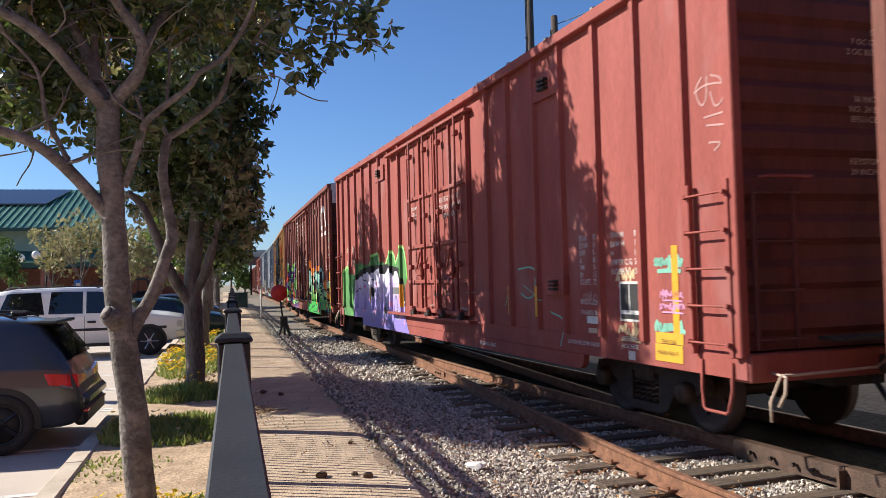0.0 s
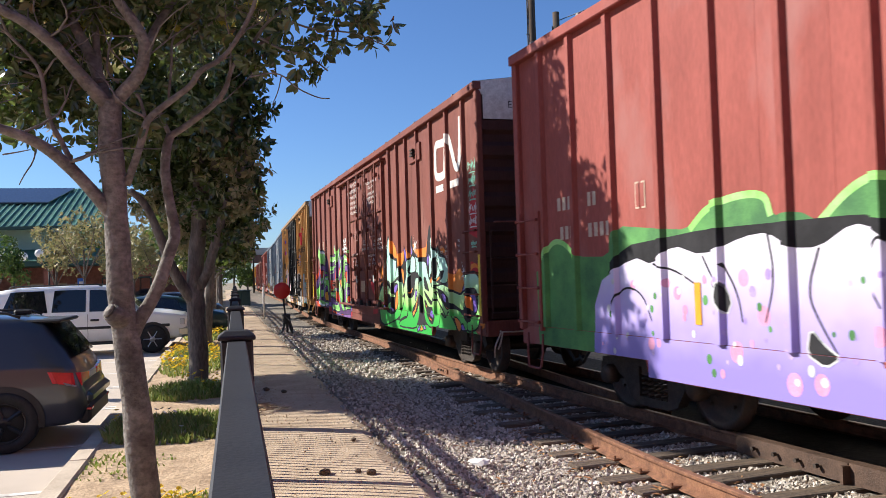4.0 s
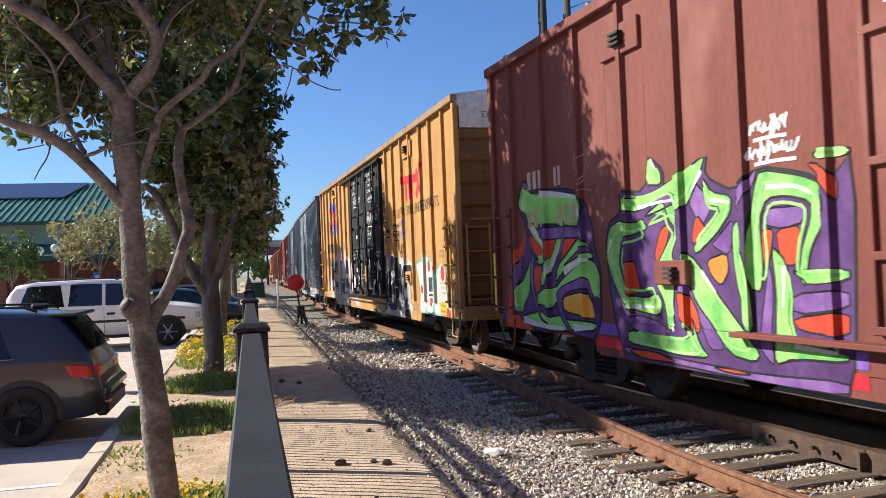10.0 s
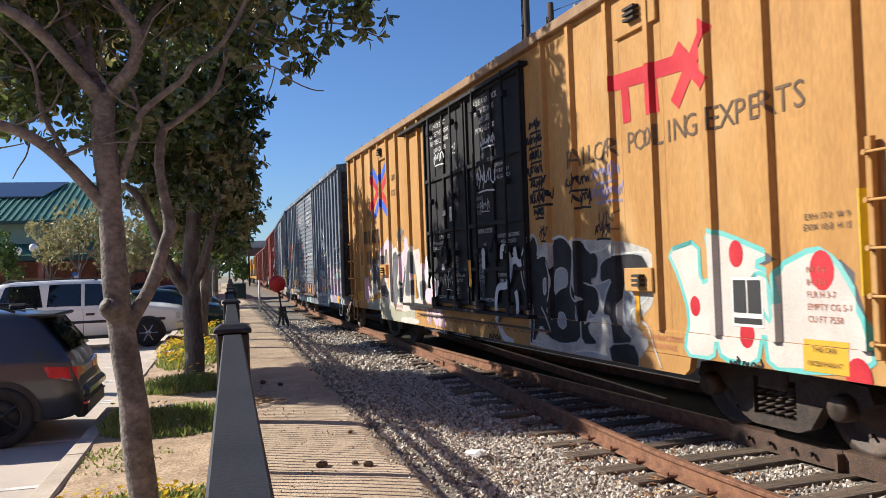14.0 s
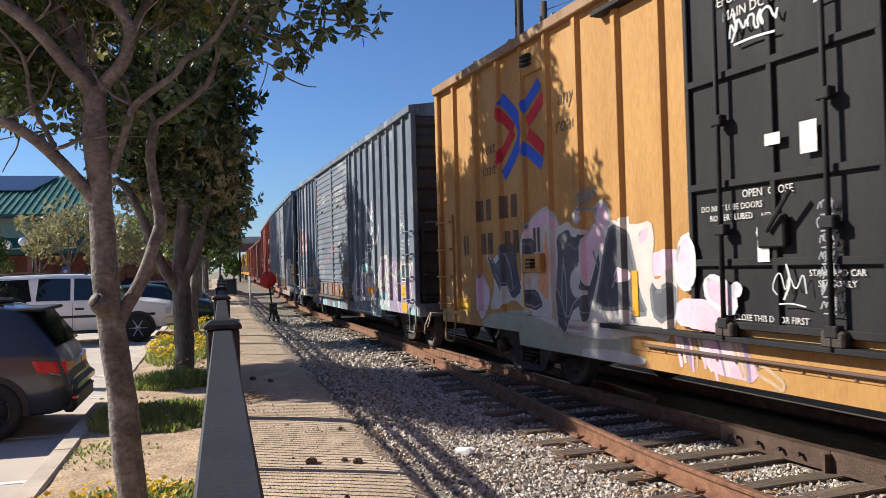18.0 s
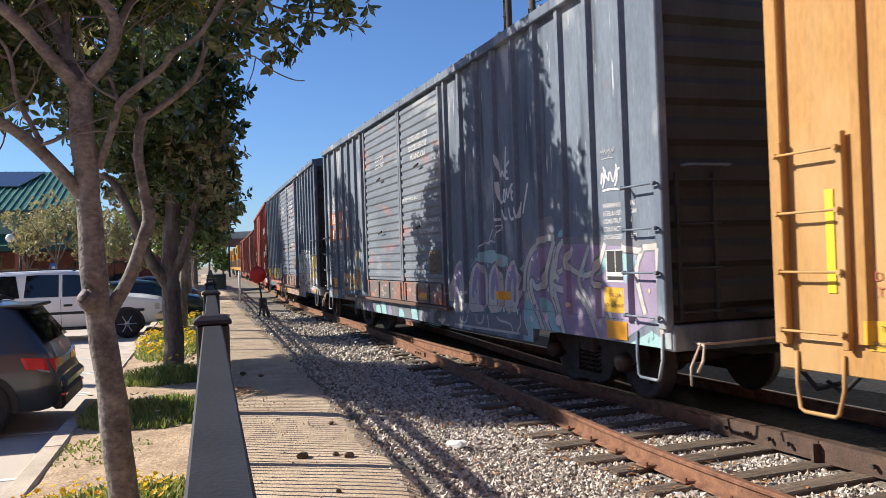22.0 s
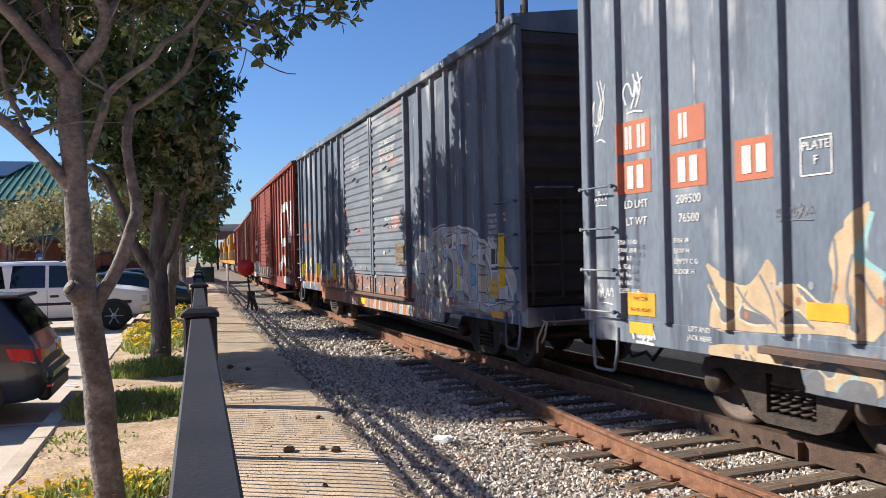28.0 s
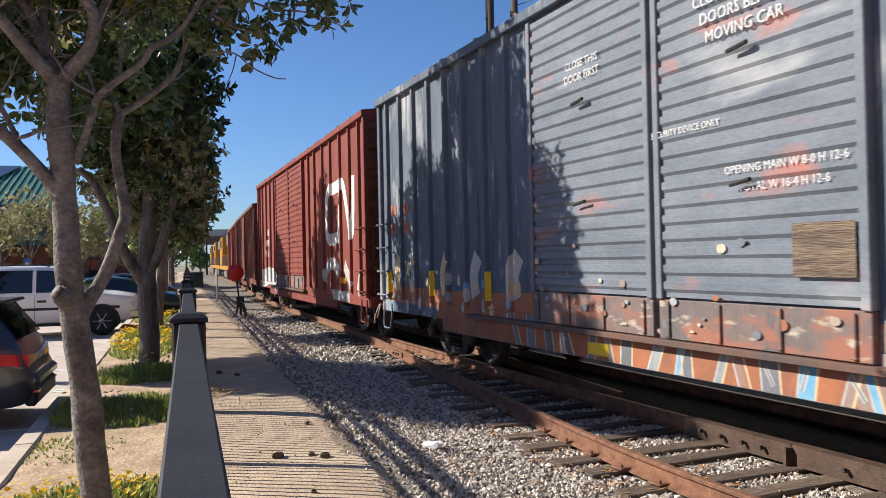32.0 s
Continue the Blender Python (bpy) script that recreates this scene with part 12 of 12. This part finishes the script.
def grey_suv():
    car = thing("suv", "dark slate-grey compact SUV backed up to the kerb", "car", m=pose(-1.60, 11.42, LOT_Z, 0, 0, 180) @ Matrix.Scale(0.965, 4, (0, 0, 1)))
    w = 0.92
    st = [(0.0, 0.40, w * 0.80, 0.62, w * 0.84, 0.66, w * 0.80), (0.05, 0.34, w * 0.88, 0.70, w * 0.92, 0.76, w * 0.86), (0.13, 0.30, w * 0.95, 0.96, w * 0.96, 1.00, w * 0.85),
          (0.24, 0.28, w * 0.98, 1.00, w * 0.98, 1.16, w * 0.80), (0.50, 0.27, w, 1.01, w, 1.50, w * 0.72), (0.75, 0.26, w, 1.01, w, 1.56, w * 0.72), (1.4, 0.25, w, 1.00, w, 1.61, w * 0.72),
          (2.2, 0.25, w, 0.99, w, 1.62, w * 0.72), (2.9, 0.25, w, 0.98, w, 1.57, w * 0.72), (3.3, 0.26, w, 0.97, w, 1.36, w * 0.74), (3.7, 0.27, w, 0.97, w, 1.05, w * 0.82), (4.25, 0.30, w * 0.97, 0.88, w * 0.96, 0.93, w * 0.8), (4.48, 0.36, w * 0.86, 0.66, w * 0.86, 0.7, w * 0.7)]
    b = B()
    loft(b, st)
    part("body", b, "suv_grey", car)
    for side in (1, -1):
        for x0, x1, fr, rr in ((0.98, 1.36, 0.0, 0.20), (1.42, 2.20, 0.0, 0.0), (2.26, 3.35, 0.42, 0.0)):
            b = B()
            side_glass(b, st, x0, x1, side, front_rake=fr, rear_rake=rr)
            part("side_window", b, "tint", car)
        b = B()
        for x0, x1 in ((0.95, 3.4),):
            tube(b, [(x0 + (x1 - x0) * k / 8, side * (st_at(st, x0 + (x1 - x0) * k / 8)[4] * 0.985 + 0.012), st_at(st, x0 + (x1 - x0) * k / 8)[3] + 0.035) for k in range(9)], 0.008, 5)
        part("window_trim", b, "chrome", car)
        b = B()
        box(b, 0.95, 3.4, *sorted((side * w * 0.93, side * (w + 0.012))), 0.24, 0.36, 0.01)
        part("sill_trim", b, "trim_black", car)
        b = B()
        tube(b, [(0.75, side * 0.62, 1.585), (0.9, side * 0.62, 1.645), (1.8, side * 0.62, 1.675), (2.7, side * 0.62, 1.64), (2.8, side * 0.62, 1.6)], 0.016, 6)
        part("roof_rail", b, "trim_black", car)
        for x in (0.86, 3.52):
            b = B()
            arch(b, x, side * w, 0.36, side)
            part("wheel_arch", b, "trim_black", car)
            road_wheel(car, x, side * (w - 0.06), 0.36, 0.22, side, "dark_alloy", 5)
        for x in (1.65, 2.62):
            b = B()
            box(b, x - 0.1, x + 0.1, *sorted((side * w, side * (w + 0.03))), 0.86, 0.895, 0.01)
            part("door_handle", b, "suv_grey", car)
        for x in (1.22, 2.18, 3.3):
            b = B()
            box(b, x - 0.004, x + 0.004, *sorted((side * (w - 0.02), side * (w + 0.003))), 0.36, 1.0)
            part("door_gap", b, "trim_black", car)
        b = B()
        vs = [(-0.012, 0.30, 0.86), (-0.008, 0.52, 0.88), (0.06, 0.80, 0.90), (0.16, 0.895, 0.91), (0.36, 0.925, 0.93), (0.30, 0.925, 0.79), (0.15, 0.90, 0.76), (0.05, 0.80, 0.73), (-0.008, 0.52, 0.74), (-0.012, 0.30, 0.77)]
        top = [b.verts.new((x + 0.055 if i in (0, 1, 8, 9) else x, side * (y + 0.012), z)) for i, (x, y, z) in enumerate(vs)]
        bot = [b.verts.new((x + 0.12, side * (y - 0.05), z)) for x, y, z in vs]
        n = len(vs)
        for i in range(4):
            b.faces.new((top[i], top[i + 1], top[n - 2 - i], top[n - 1 - i]))
        for i in range(n):
            b.faces.new((top[i], top[(i + 1) % n], bot[(i + 1) % n], bot[i]))
        bmesh.ops.recalc_face_normals(b, faces=b.faces[:])
        part("tail_lamp", b, "brake_red", car, "wrap-round red tail lamp")
        b = B()
        q = [(0.10, 0.868, 0.755), (0.24, 0.925, 0.80), (0.20, 0.925, 0.765), (0.10, 0.875, 0.735)]
        b.faces.new([b.verts.new((x, side * (y + 0.018), z)) for x, y, z in q])
        bmesh.ops.solidify(b, geom=b.faces[:], thickness=0.006)
        part("reverse_lamp", b, "lamp_clear", car)
        b = B()
        box(b, -0.045, 0.03, *sorted((side * 0.60, side * 0.76)), 0.43, 0.465, 0.008)
        part("rear_reflector", b, "brake_red", car)
        b = B()
        box(b, -0.02, 0.1, *sorted((side * 0.45, side * 0.72)), 0.30, 0.38, 0.015)
        part("exhaust_trim", b, "chrome", car)
        b = B()
        box(b, 3.28, 3.45, *sorted((side * (w + 0.02), side * (w + 0.2))), 0.98, 1.12, 0.04)
        part("mirror", b, "suv_grey", car)
    # tailgate glass, spoiler, plate, bumper
    b = B()
    q = [(0.155, 0.70, 1.06), (0.43, 0.58, 1.46), (0.43, -0.58, 1.46), (0.155, -0.70, 1.06)]
    b.faces.new([b.verts.new((x - 0.02, y, z + 0.035)) for x, y, z in q])
    bmesh.ops.solidify(b, geom=b.faces[:], thickness=0.012)
    part("rear_window", b, "tint", car)
    b = B()
    box(b, 0.30, 0.70, -0.62, 0.62, 1.505, 1.55, 0.02)
    part("spoiler", b, "trim_black", car)
    b = B()
    rod(b, (0.30, 0.1, 1.20), (0.22, -0.25, 1.13), 0.012, 6)
    part("wiper", b, "trim_black", car)
    b = B()
    box(b, -0.06, 0.14, -0.78, 0.78, 0.50, 0.66, 0.05)
    part("bumper", b, "suv_grey", car)
    b = B()
    box(b, -0.035, 0.12, -0.76, 0.76, 0.27, 0.50, 0.04)
    part("bumper_lower", b, "trim_black", car)
    b = B()
    box(b, 0.045, 0.07, -0.27, 0.27, 0.72, 0.86, 0.005)
    part("number_plate", b, "plate", car)
    b = B()
    box(b, 0.75, 0.95, -0.03, 0.03, 1.60, 1.67, 0.02)
    part("aerial_fin", b, "trim_black", car)


def white_suv():
    car = thing("suv", "large boxy white SUV parked nose to the kerb", "car", m=pose(-6.1, 25.2, LOT_Z, 0, 0, 0))
    w = 1.0
    st = [(0.0, 0.50, w * 0.9, 1.05, w * 0.9, 1.12, w * 0.84), (0.06, 0.42, w * 0.97, 1.12, w * 0.97, 1.5, w * 0.84), (0.28, 0.38, w, 1.14, w, 1.80, w * 0.80), (0.7, 0.36, w, 1.14, w, 1.86, w * 0.80), (2.0, 0.35, w, 1.14, w, 1.88, w * 0.80),
          (2.9, 0.35, w, 1.13, w, 1.86, w * 0.80), (3.35, 0.35, w, 1.12, w, 1.68, w * 0.81), (3.8, 0.36, w, 1.11, w, 1.20, w * 0.88), (4.5, 0.38, w * 0.99, 1.05, w * 0.98, 1.12, w * 0.86), (4.95, 0.40, w * 0.96, 0.98, w * 0.95, 1.03, w * 0.84), (5.05, 0.42, w * 0.9, 0.92, w * 0.9, 0.96, w * 0.8)]
    b = B()
    loft(b, st)
    part("body", b, "suv_white", car)
    for side in (1, -1):
        for x0, x1, fr, rr in ((0.36, 1.50, 0.10, 0.22), (1.60, 2.45, 0.0, 0.06), (2.54, 3.55, 0.42, 0.0)):
            b = B()
            side_glass(b, st, x0, x1, side, front_rake=fr, rear_rake=rr)
            part("side_window", b, "tint", car)
        b = B()
        box(b, 0.3, 4.6, *sorted((side * w, side * (w + 0.02))), 0.72, 0.79, 0.008)
        part("side_moulding", b, "trim_black", car)
        b = B()
        box(b, 1.35, 3.45, *sorted((side * (w - 0.06), side * (w + 0.06))), 0.30, 0.38, 0.02)
        part("running_board", b, "trim_black", car)
        b = B()
        tube(b, [(0.5, side * 0.68, 1.86), (0.6, side * 0.68, 1.93), (2.7, side * 0.68, 1.93), (2.85, side * 0.68, 1.87)], 0.016, 6)
        part("roof_rail", b, "trim_black", car)
        for x in (1.05, 4.15):
            b = B()
            arch(b, x, side * w, 0.39, side)
            part("wheel_arch", b, "trim_black", car)
            road_wheel(car, x, side * (w - 0.06), 0.385, 0.25, side, "chrome", 6)
        for x in (1.75, 2.68):
            b = B()
            box(b, x - 0.11, x + 0.11, *sorted((side * w, side * (w + 0.03))), 0.93, 0.99, 0.01)
            part("door_handle", b, "trim_black", car)
        for x in (1.55, 2.5, 3.5):
            b = B()
            box(b, x - 0.005, x + 0.005, *sorted((side * (w - 0.02), side * (w + 0.003))), 0.40, 1.12)
            part("door_gap", b, "trim_black", car)
        b = B()
        box(b, 4.86, 5.0, *sorted((side * 0.62, side * 0.965)), 0.74, 0.92, 0.02)
        part("headlamp", b, "lamp_clear", car)
        b = B()
        box(b, 3.5, 3.68, *sorted((side * (w + 0.02), side * (w + 0.24))), 1.12, 1.3, 0.04)
        part("mirror", b, "trim_black", car)
    b = B()
    box(b, 4.80, 5.16, -0.97, 0.97, 0.42, 0.68, 0.05)
    part("bumper", b, "chrome", car)
    b = B()
    box(b, 5.0, 5.06, -0.6, 0.6, 0.72, 0.92, 0.01)
    part("grille", b, "trim_black", car)
    b = B()
    q = [(3.40, 0.78, 1.64), (3.80, 0.86, 1.22), (3.80, -0.86, 1.22), (3.40, -0.78, 1.64)]
    b.faces.new([b.verts.new((x + 0.02, y, z + 0.03)) for x, y, z in q])
    bmesh.ops.solidify(b, geom=b.faces[:], thickness=0.01)
    part("windscreen", b, "tint", car)


def far_cars():
    for x, y, m, label in ((-4.4, 30.6, "teal_car", "dark teal sedan parked behind the white SUV"), (-9.5, 40.0, "suv_grey", "dark sedan parked across the lot"), (-4.6, 41.0, "suv_grey", "dark car parked farther along the lot")):
        car = thing("sedan", label, "car", "cars in the far bays", m=pose(x, y, LOT_Z))
        w = 0.9
        st = [(0.0, 0.4, w * 0.85, 0.85, w * 0.85, 0.9, w * 0.8), (0.1, 0.3, w * 0.96, 0.95, w * 0.95, 1.02, w * 0.8), (0.6, 0.28, w, 0.98, w, 1.1, w * 0.74), (1.1, 0.27, w, 0.98, w, 1.42, w * 0.68), (2.3, 0.26, w, 0.97, w, 1.48, w * 0.68), (2.8, 0.26, w, 0.96, w, 1.4, w * 0.7), (3.4, 0.27, w, 0.95, w, 1.04, w * 0.8), (4.3, 0.3, w * 0.95, 0.8, w * 0.95, 0.86, w * 0.8), (4.6, 0.36, w * 0.85, 0.6, w * 0.85, 0.65, w * 0.7)]
        b = B()
        loft(b, st)
        part("body", b, m, car)
        for side in (1, -1):
            for x0, x1, fr, rr in ((0.8, 1.95, 0, 0.3), (2.0, 3.2, 0.45, 0)):
                b = B()
                side_glass(b, st, x0, x1, side, front_rake=fr, rear_rake=rr)
                part("side_window", b, "tint", car)
            for xx in (0.9, 3.65):
                road_wheel(car, xx, side * (w - 0.1), 0.32, 0.2, side, "chrome", 5)
        b = B()
        q = [(2.86, 0.62, 1.38), (3.38, 0.72, 1.05), (3.38, -0.72, 1.05), (2.86, -0.62, 1.38)]
        b.faces.new([b.verts.new((x_ + 0.02, y_, z_ + 0.03)) for x_, y_, z_ in q])
        bmesh.ops.solidify(b, geom=b.faces[:], thickness=0.01)
        part("windscreen", b, "tint", car)


# ================= building, lamps, distance =================
def building():
    bl = thing("depot_building", "brick building with green standing-seam roof and solar panels", "building")
    b = B()
    box(b, -34, -5.2, 66, 86, -0.3, 3.3)
    part("brick_wall", b, "brick", bl)
    b = B()
    box(b, -34.5, -6.9, 62.2, 66.2, 3.25, 3.62, 0.03)
    part("canopy_fascia", b, "fascia_green", bl)
    b = B()
    v = [b.verts.new(p) for p in ((-34.5, 62.2, 3.63), (-6.9, 62.2, 3.63), (-8.4, 66.3, 4.6), (-34.5, 66.3, 4.6))]
    b.faces.new(v)
    bmesh.ops.solidify(b, geom=b.faces[:], thickness=-0.05)
    part("canopy_roof", b, "roof_green", bl)
    b = B()
    box(b, -34, -12.4, 66.25, 80, 3.3, 6.4)
    part("upper_wall", b, "pale_green", bl)
    # hipped main roof with seams
    y0, y1, zr0, zr1 = 64.6, 76.0, 6.15, 10.1
    b = B()
    v = [b.verts.new(p) for p in ((-36, y0, zr0), (-8.6, y0, zr0), (-8.6, y1, zr1), (-36, y1, zr1))]
    b.faces.new(v)
    v2 = [b.verts.new(p) for p in ((-8.6, y1 + 11, zr0), (-36, y1 + 11, zr0), (-36, y1, zr1), (-8.6, y1, zr1))]
    b.faces.new(v2)
    bmesh.ops.solidify(b, geom=b.faces[:], thickness=-0.08)
    part("roof", b, "roof_green", bl)
    x = -35.8
    while x < -8.6:
        b = B()
        vs = box(b, x - 0.03, x + 0.03, y0, y1, 0.0, 0.09)
        for q in vs:
            q.co.z += zr0 + (q.co.y - y0) / (y1 - y0) * (zr1 - zr0)
        part("roof_seam", b, "roof_green", bl)
        x += 0.48
    b = B()
    box(b, -36, -8.5, y0 - 0.12, y0 + 0.02, zr0 - 0.22, zr0 + 0.03, 0.02)
    part("gutter", b, "fascia_green", bl)
    b = B()
    vs = box(b, -30, -12.0, 70.6, 75.2, 0.15, 0.24)
    for q in vs:
        q.co.z += zr0 + (q.co.y - y0) / (y1 - y0) * (zr1 - zr0)
    for q in vs:
        if q.co.x > -20 and q.co.y < 72:
            q.co.x -= 1.2
    part("solar_panel", b, "panel_dark", bl)
    for x in (-29, -24.5, -20, -15.8, -11.8, -7.6):
        b = B()
        box(b, x - 0.3, x + 0.3, 62.6, 63.2, -0.2, 3.26)
        part("brick_pillar", b, "brick", bl)
    for x0, x1 in ((-13.6, -11.2), (-10.6, -10.0), (-20, -17)):
        b = B()
        box(b, x0, x1, 65.9, 66.05, 0.2, 2.1)
        part("board_panel", b, "tan", bl)
    for x0 in (-27, -22, -8.8, -6.6):
        w = new("window")
        w.parent = bl
        b = B()
        box(b, x0, x0 + 1.3, 65.9, 66.05, 0.9, 2.4, 0.02)
        part("frame", b, "fascia_green", w)
        b = B()
        box(b, x0 + 0.1, x0 + 1.2, 65.86, 65.9, 1.0, 2.3)
        part("pane", b, "tint", w)
    # second wing seen through the trees
    b2 = thing("brick_wing", "low brick wing with a green metal roof", "building")
    b = B()
    box(b, -4.9, -1.9, 70, 84, -0.3, 3.2)
    part("brick_wall", b, "brick", b2)
    b = B()
    v = [b.verts.new(p) for p in ((-5.3, 69.4, 3.2), (-1.5, 69.4, 3.2), (-1.5, 76, 5.2), (-5.3, 76, 5.2))]
    b.faces.new(v)
    bmesh.ops.solidify(b, geom=b.faces[:], thickness=-0.08)
    part("roof", b, "roof_green", b2)


def lamps_and_signs():
    for x, y, zt in ((-10.5, 56.0, 3.9), (-12.6, 56.5, 3.75)):
        t = thing("lamp_post", "lamp post with two white globe lamps", "lamp post", "globe lamps", m=pose(x, y, 0))
        b = B()
        rod(b, (0, 0, LOT_Z - 0.1), (0, 0, zt - 0.1), 0.06, 8)
        part("pole", b, "trim_black", t)
        b = B()
        rod(b, (-0.55, 0, zt - 0.28), (0.55, 0, zt - 0.28), 0.035, 6)
        part("crossarm", b, "trim_black", t)
        for s in (-0.55, 0.55):
            b = B()
            bmesh.ops.create_uvsphere(b, u_segments=16, v_segments=10, radius=0.26)
            o = part("globe", b, "globe", t, smooth=True)
            o.location = (s, 0, zt)
    t = thing("parking_sign", "small blue parking sign on a post", "sign", m=pose(-8.6, 55.5, 0))
    b = B()
    rod(b, (0, 0, LOT_Z), (0, 0, 2.2), 0.03, 6)
    part("post", b, "chrome", t)
    b = B()
    box(b, -0.2, 0.2, -0.03, -0.01, 1.6, 2.3, 0.005)
    part("sign_face", b, "blue", t)
    b = B()
    box(b, -0.1, 0.1, -0.04, -0.031, 1.85, 2.1)
    part("symbol", b, "white_paint", t)


def switch_stand():
    t = thing("switch_stand", "switch stand with a round red target and dark iron legs", "switch stand", m=pose(2.02, 29.2, 0))
    g = bed_z(2.02, 29.2)
    b = B()
    rod(b, (0, 0, 0.3), (-0.12, 0, 1.35), 0.03, 8)
    part("mast", b, "trim_black", t)
    b = B()
    lathe(b, [(0.0, -0.008), (0.28, -0.008), (0.28, 0.008), (0.0, 0.008)], 32, 'Y', (-0.14, -0.05, 1.43))
    part("target", b, "disc_red", t, "round red target disc")
    for i, (dx, dy) in enumerate(((-0.2, -0.15), (0.2, -0.15), (0.05, 0.25))):
        b = B()
        rod(b, (0, 0, 0.55), (dx, dy, g - 0.05), 0.04, 6)
        part("leg", b, "trim_black", t)
    b = B()
    box(b, -0.13, 0.13, -0.12, 0.12, 0.28, 0.62, 0.03)
    part("gear_case", b, "trim_black", t)
    b = B()
    tube(b, [(0, -0.1, 0.5), (0.1, -0.3, 0.4), (0.18, -0.45, 0.08)], 0.02, 6)
    part("lever", b, "trim_black", t)
    t = thing("marker_post", "short white marker post beside the path", "post", m=pose(1.74, 40.0, 0))
    b = B()
    rod(b, (0, 0, -0.1), (0, 0, 1.5), 0.045, 8)
    part("shaft", b, "white_paint", t)
    for x, y in ((0.75, 60.0), (1.4, 62.0)):
        t = thing("waste_bin", "dark green wheeled bin beside the path", "bin", "bins", m=pose(x, y, WALK_Z))
        b = B()
        box(b, -0.35, 0.35, -0.4, 0.4, 0.08, 1.05, 0.04)
        part("body", b, "bin_green", t)
        b = B()
        box(b, -0.38, 0.38, -0.44, 0.44, 1.05, 1.13, 0.03)
        part("lid", b, "bin_green", t)
        for s in (-0.3, 0.3):
            b = B()
            rod(b, (s - 0.04, 0.35, 0.1), (s + 0.04, 0.35, 0.1), 0.1, 10)
            part("wheel", b, "rubber", t)


def distance():
    OV = 200.0
    t = thing("overpass", "concrete road overpass with a brown girder", "bridge")
    b = B()
    box(b, -60, 80, OV, OV + 11, 8.0, 8.6)
    part("deck", b, "concrete", t)
    b = B()
    box(b, -60, 80, OV - 0.4, OV, 6.05, 7.99)
    part("girder", b, "bridge_steel", t)
    b = B()
    box(b, -60, 80, OV - 0.3, OV, 8.6, 9.6)
    part("parapet", b, "concrete", t)
    for x in (-42, -24, -7.5, 22, 45):
        b = B()
        box(b, x - 0.6, x + 0.6, OV + 1.5, OV + 9.5, -0.4, 7.98)
        part("pier", b, "concrete", t)
    for x, y, hgt, lean in ((10.15, 26.0, 13.0, 0.0), (11.45, 27.0, 10.9, 0.0)):
        t = thing("utility_pole", "dark creosoted utility pole behind the track", "utility pole", "utility poles", m=pose(x, y, 0))
        b = B()
        rod(b, (lean, 0, -0.4), (0, 0, hgt), 0.16, 10, 0.12)
        part("pole", b, "pole_wood", t)
        b = B()
        for k in range(6):
            box(b, -0.2, -0.12, -0.03, 0.03, 7.5 + k * 0.45, 7.53 + k * 0.45)
        part("step", b, "trim_black", t)
        b = B()
        rod(b, (-0.17, 0, 5), (-0.15, 0, hgt - 0.5), 0.02, 6)
        part("conduit", b, "trim_black", t)
    t = thing("power_cable", "thin black cables between the poles", "cable")
    b = B()
    tube(b, [(11.4, 27, 10.5), (11.0, 26.6, 9.6), (10.5, 26.2, 9.3), (10.2, 26, 9.4)], 0.015, 5)
    tube(b, [(11.5, 27, 10.6), (14, 24, 11.2), (18, 20, 12.3)], 0.015, 5)
    part("wire", b, "trim_black", t)
    t = thing("utility_pole", "distant utility pole with crossarms", "utility pole", "utility poles", m=pose(4.9, 150, 0))
    b = B()
    rod(b, (0, 0, -0.4), (0, 0, 9.6), 0.16, 8)
    part("pole", b, "pole_wood", t)
    for z in (8.9, 8.2):
        b = B()
        box(b, -1.3, 1.3, -0.06, 0.06, z - 0.06, z + 0.06)
        part("crossarm", b, "pole_wood", t)
    # the place is closed, and sky light cut, by added unseen blocks: plain brick behind the eye, a shed beyond the
    # tracks
    b = thing("sky_blocker_brick", "unseen brick block added behind the eye to cut sky light", "building")
    q = B()
    box(q, -46, 4.0, -19, -9, -0.4, 9.0)
    part("wall", q, "brick", b)
    q = B()
    box(q, -46.4, 4.4, -19.4, -8.6, 9.0, 9.3)
    part("roof", q, "concrete", b)
    b = thing("sky_blocker_shed", "unseen grey shed added beyond the tracks to cut sky light", "shed")
    q = B()
    box(q, 14.6, 27, -30, 44, -0.4, 5.2)
    part("wall", q, "concrete", b)
    q = B()
    box(q, 14.2, 27.4, -30.4, 44.4, 5.2, 5.5)
    part("roof", q, "roof_green", b)


fence()
trees()
planting()
grey_suv()
white_suv()
far_cars()
building()
lamps_and_signs()
switch_stand()
distance()
build_train()
setting()
tracks()
stones()
motions()
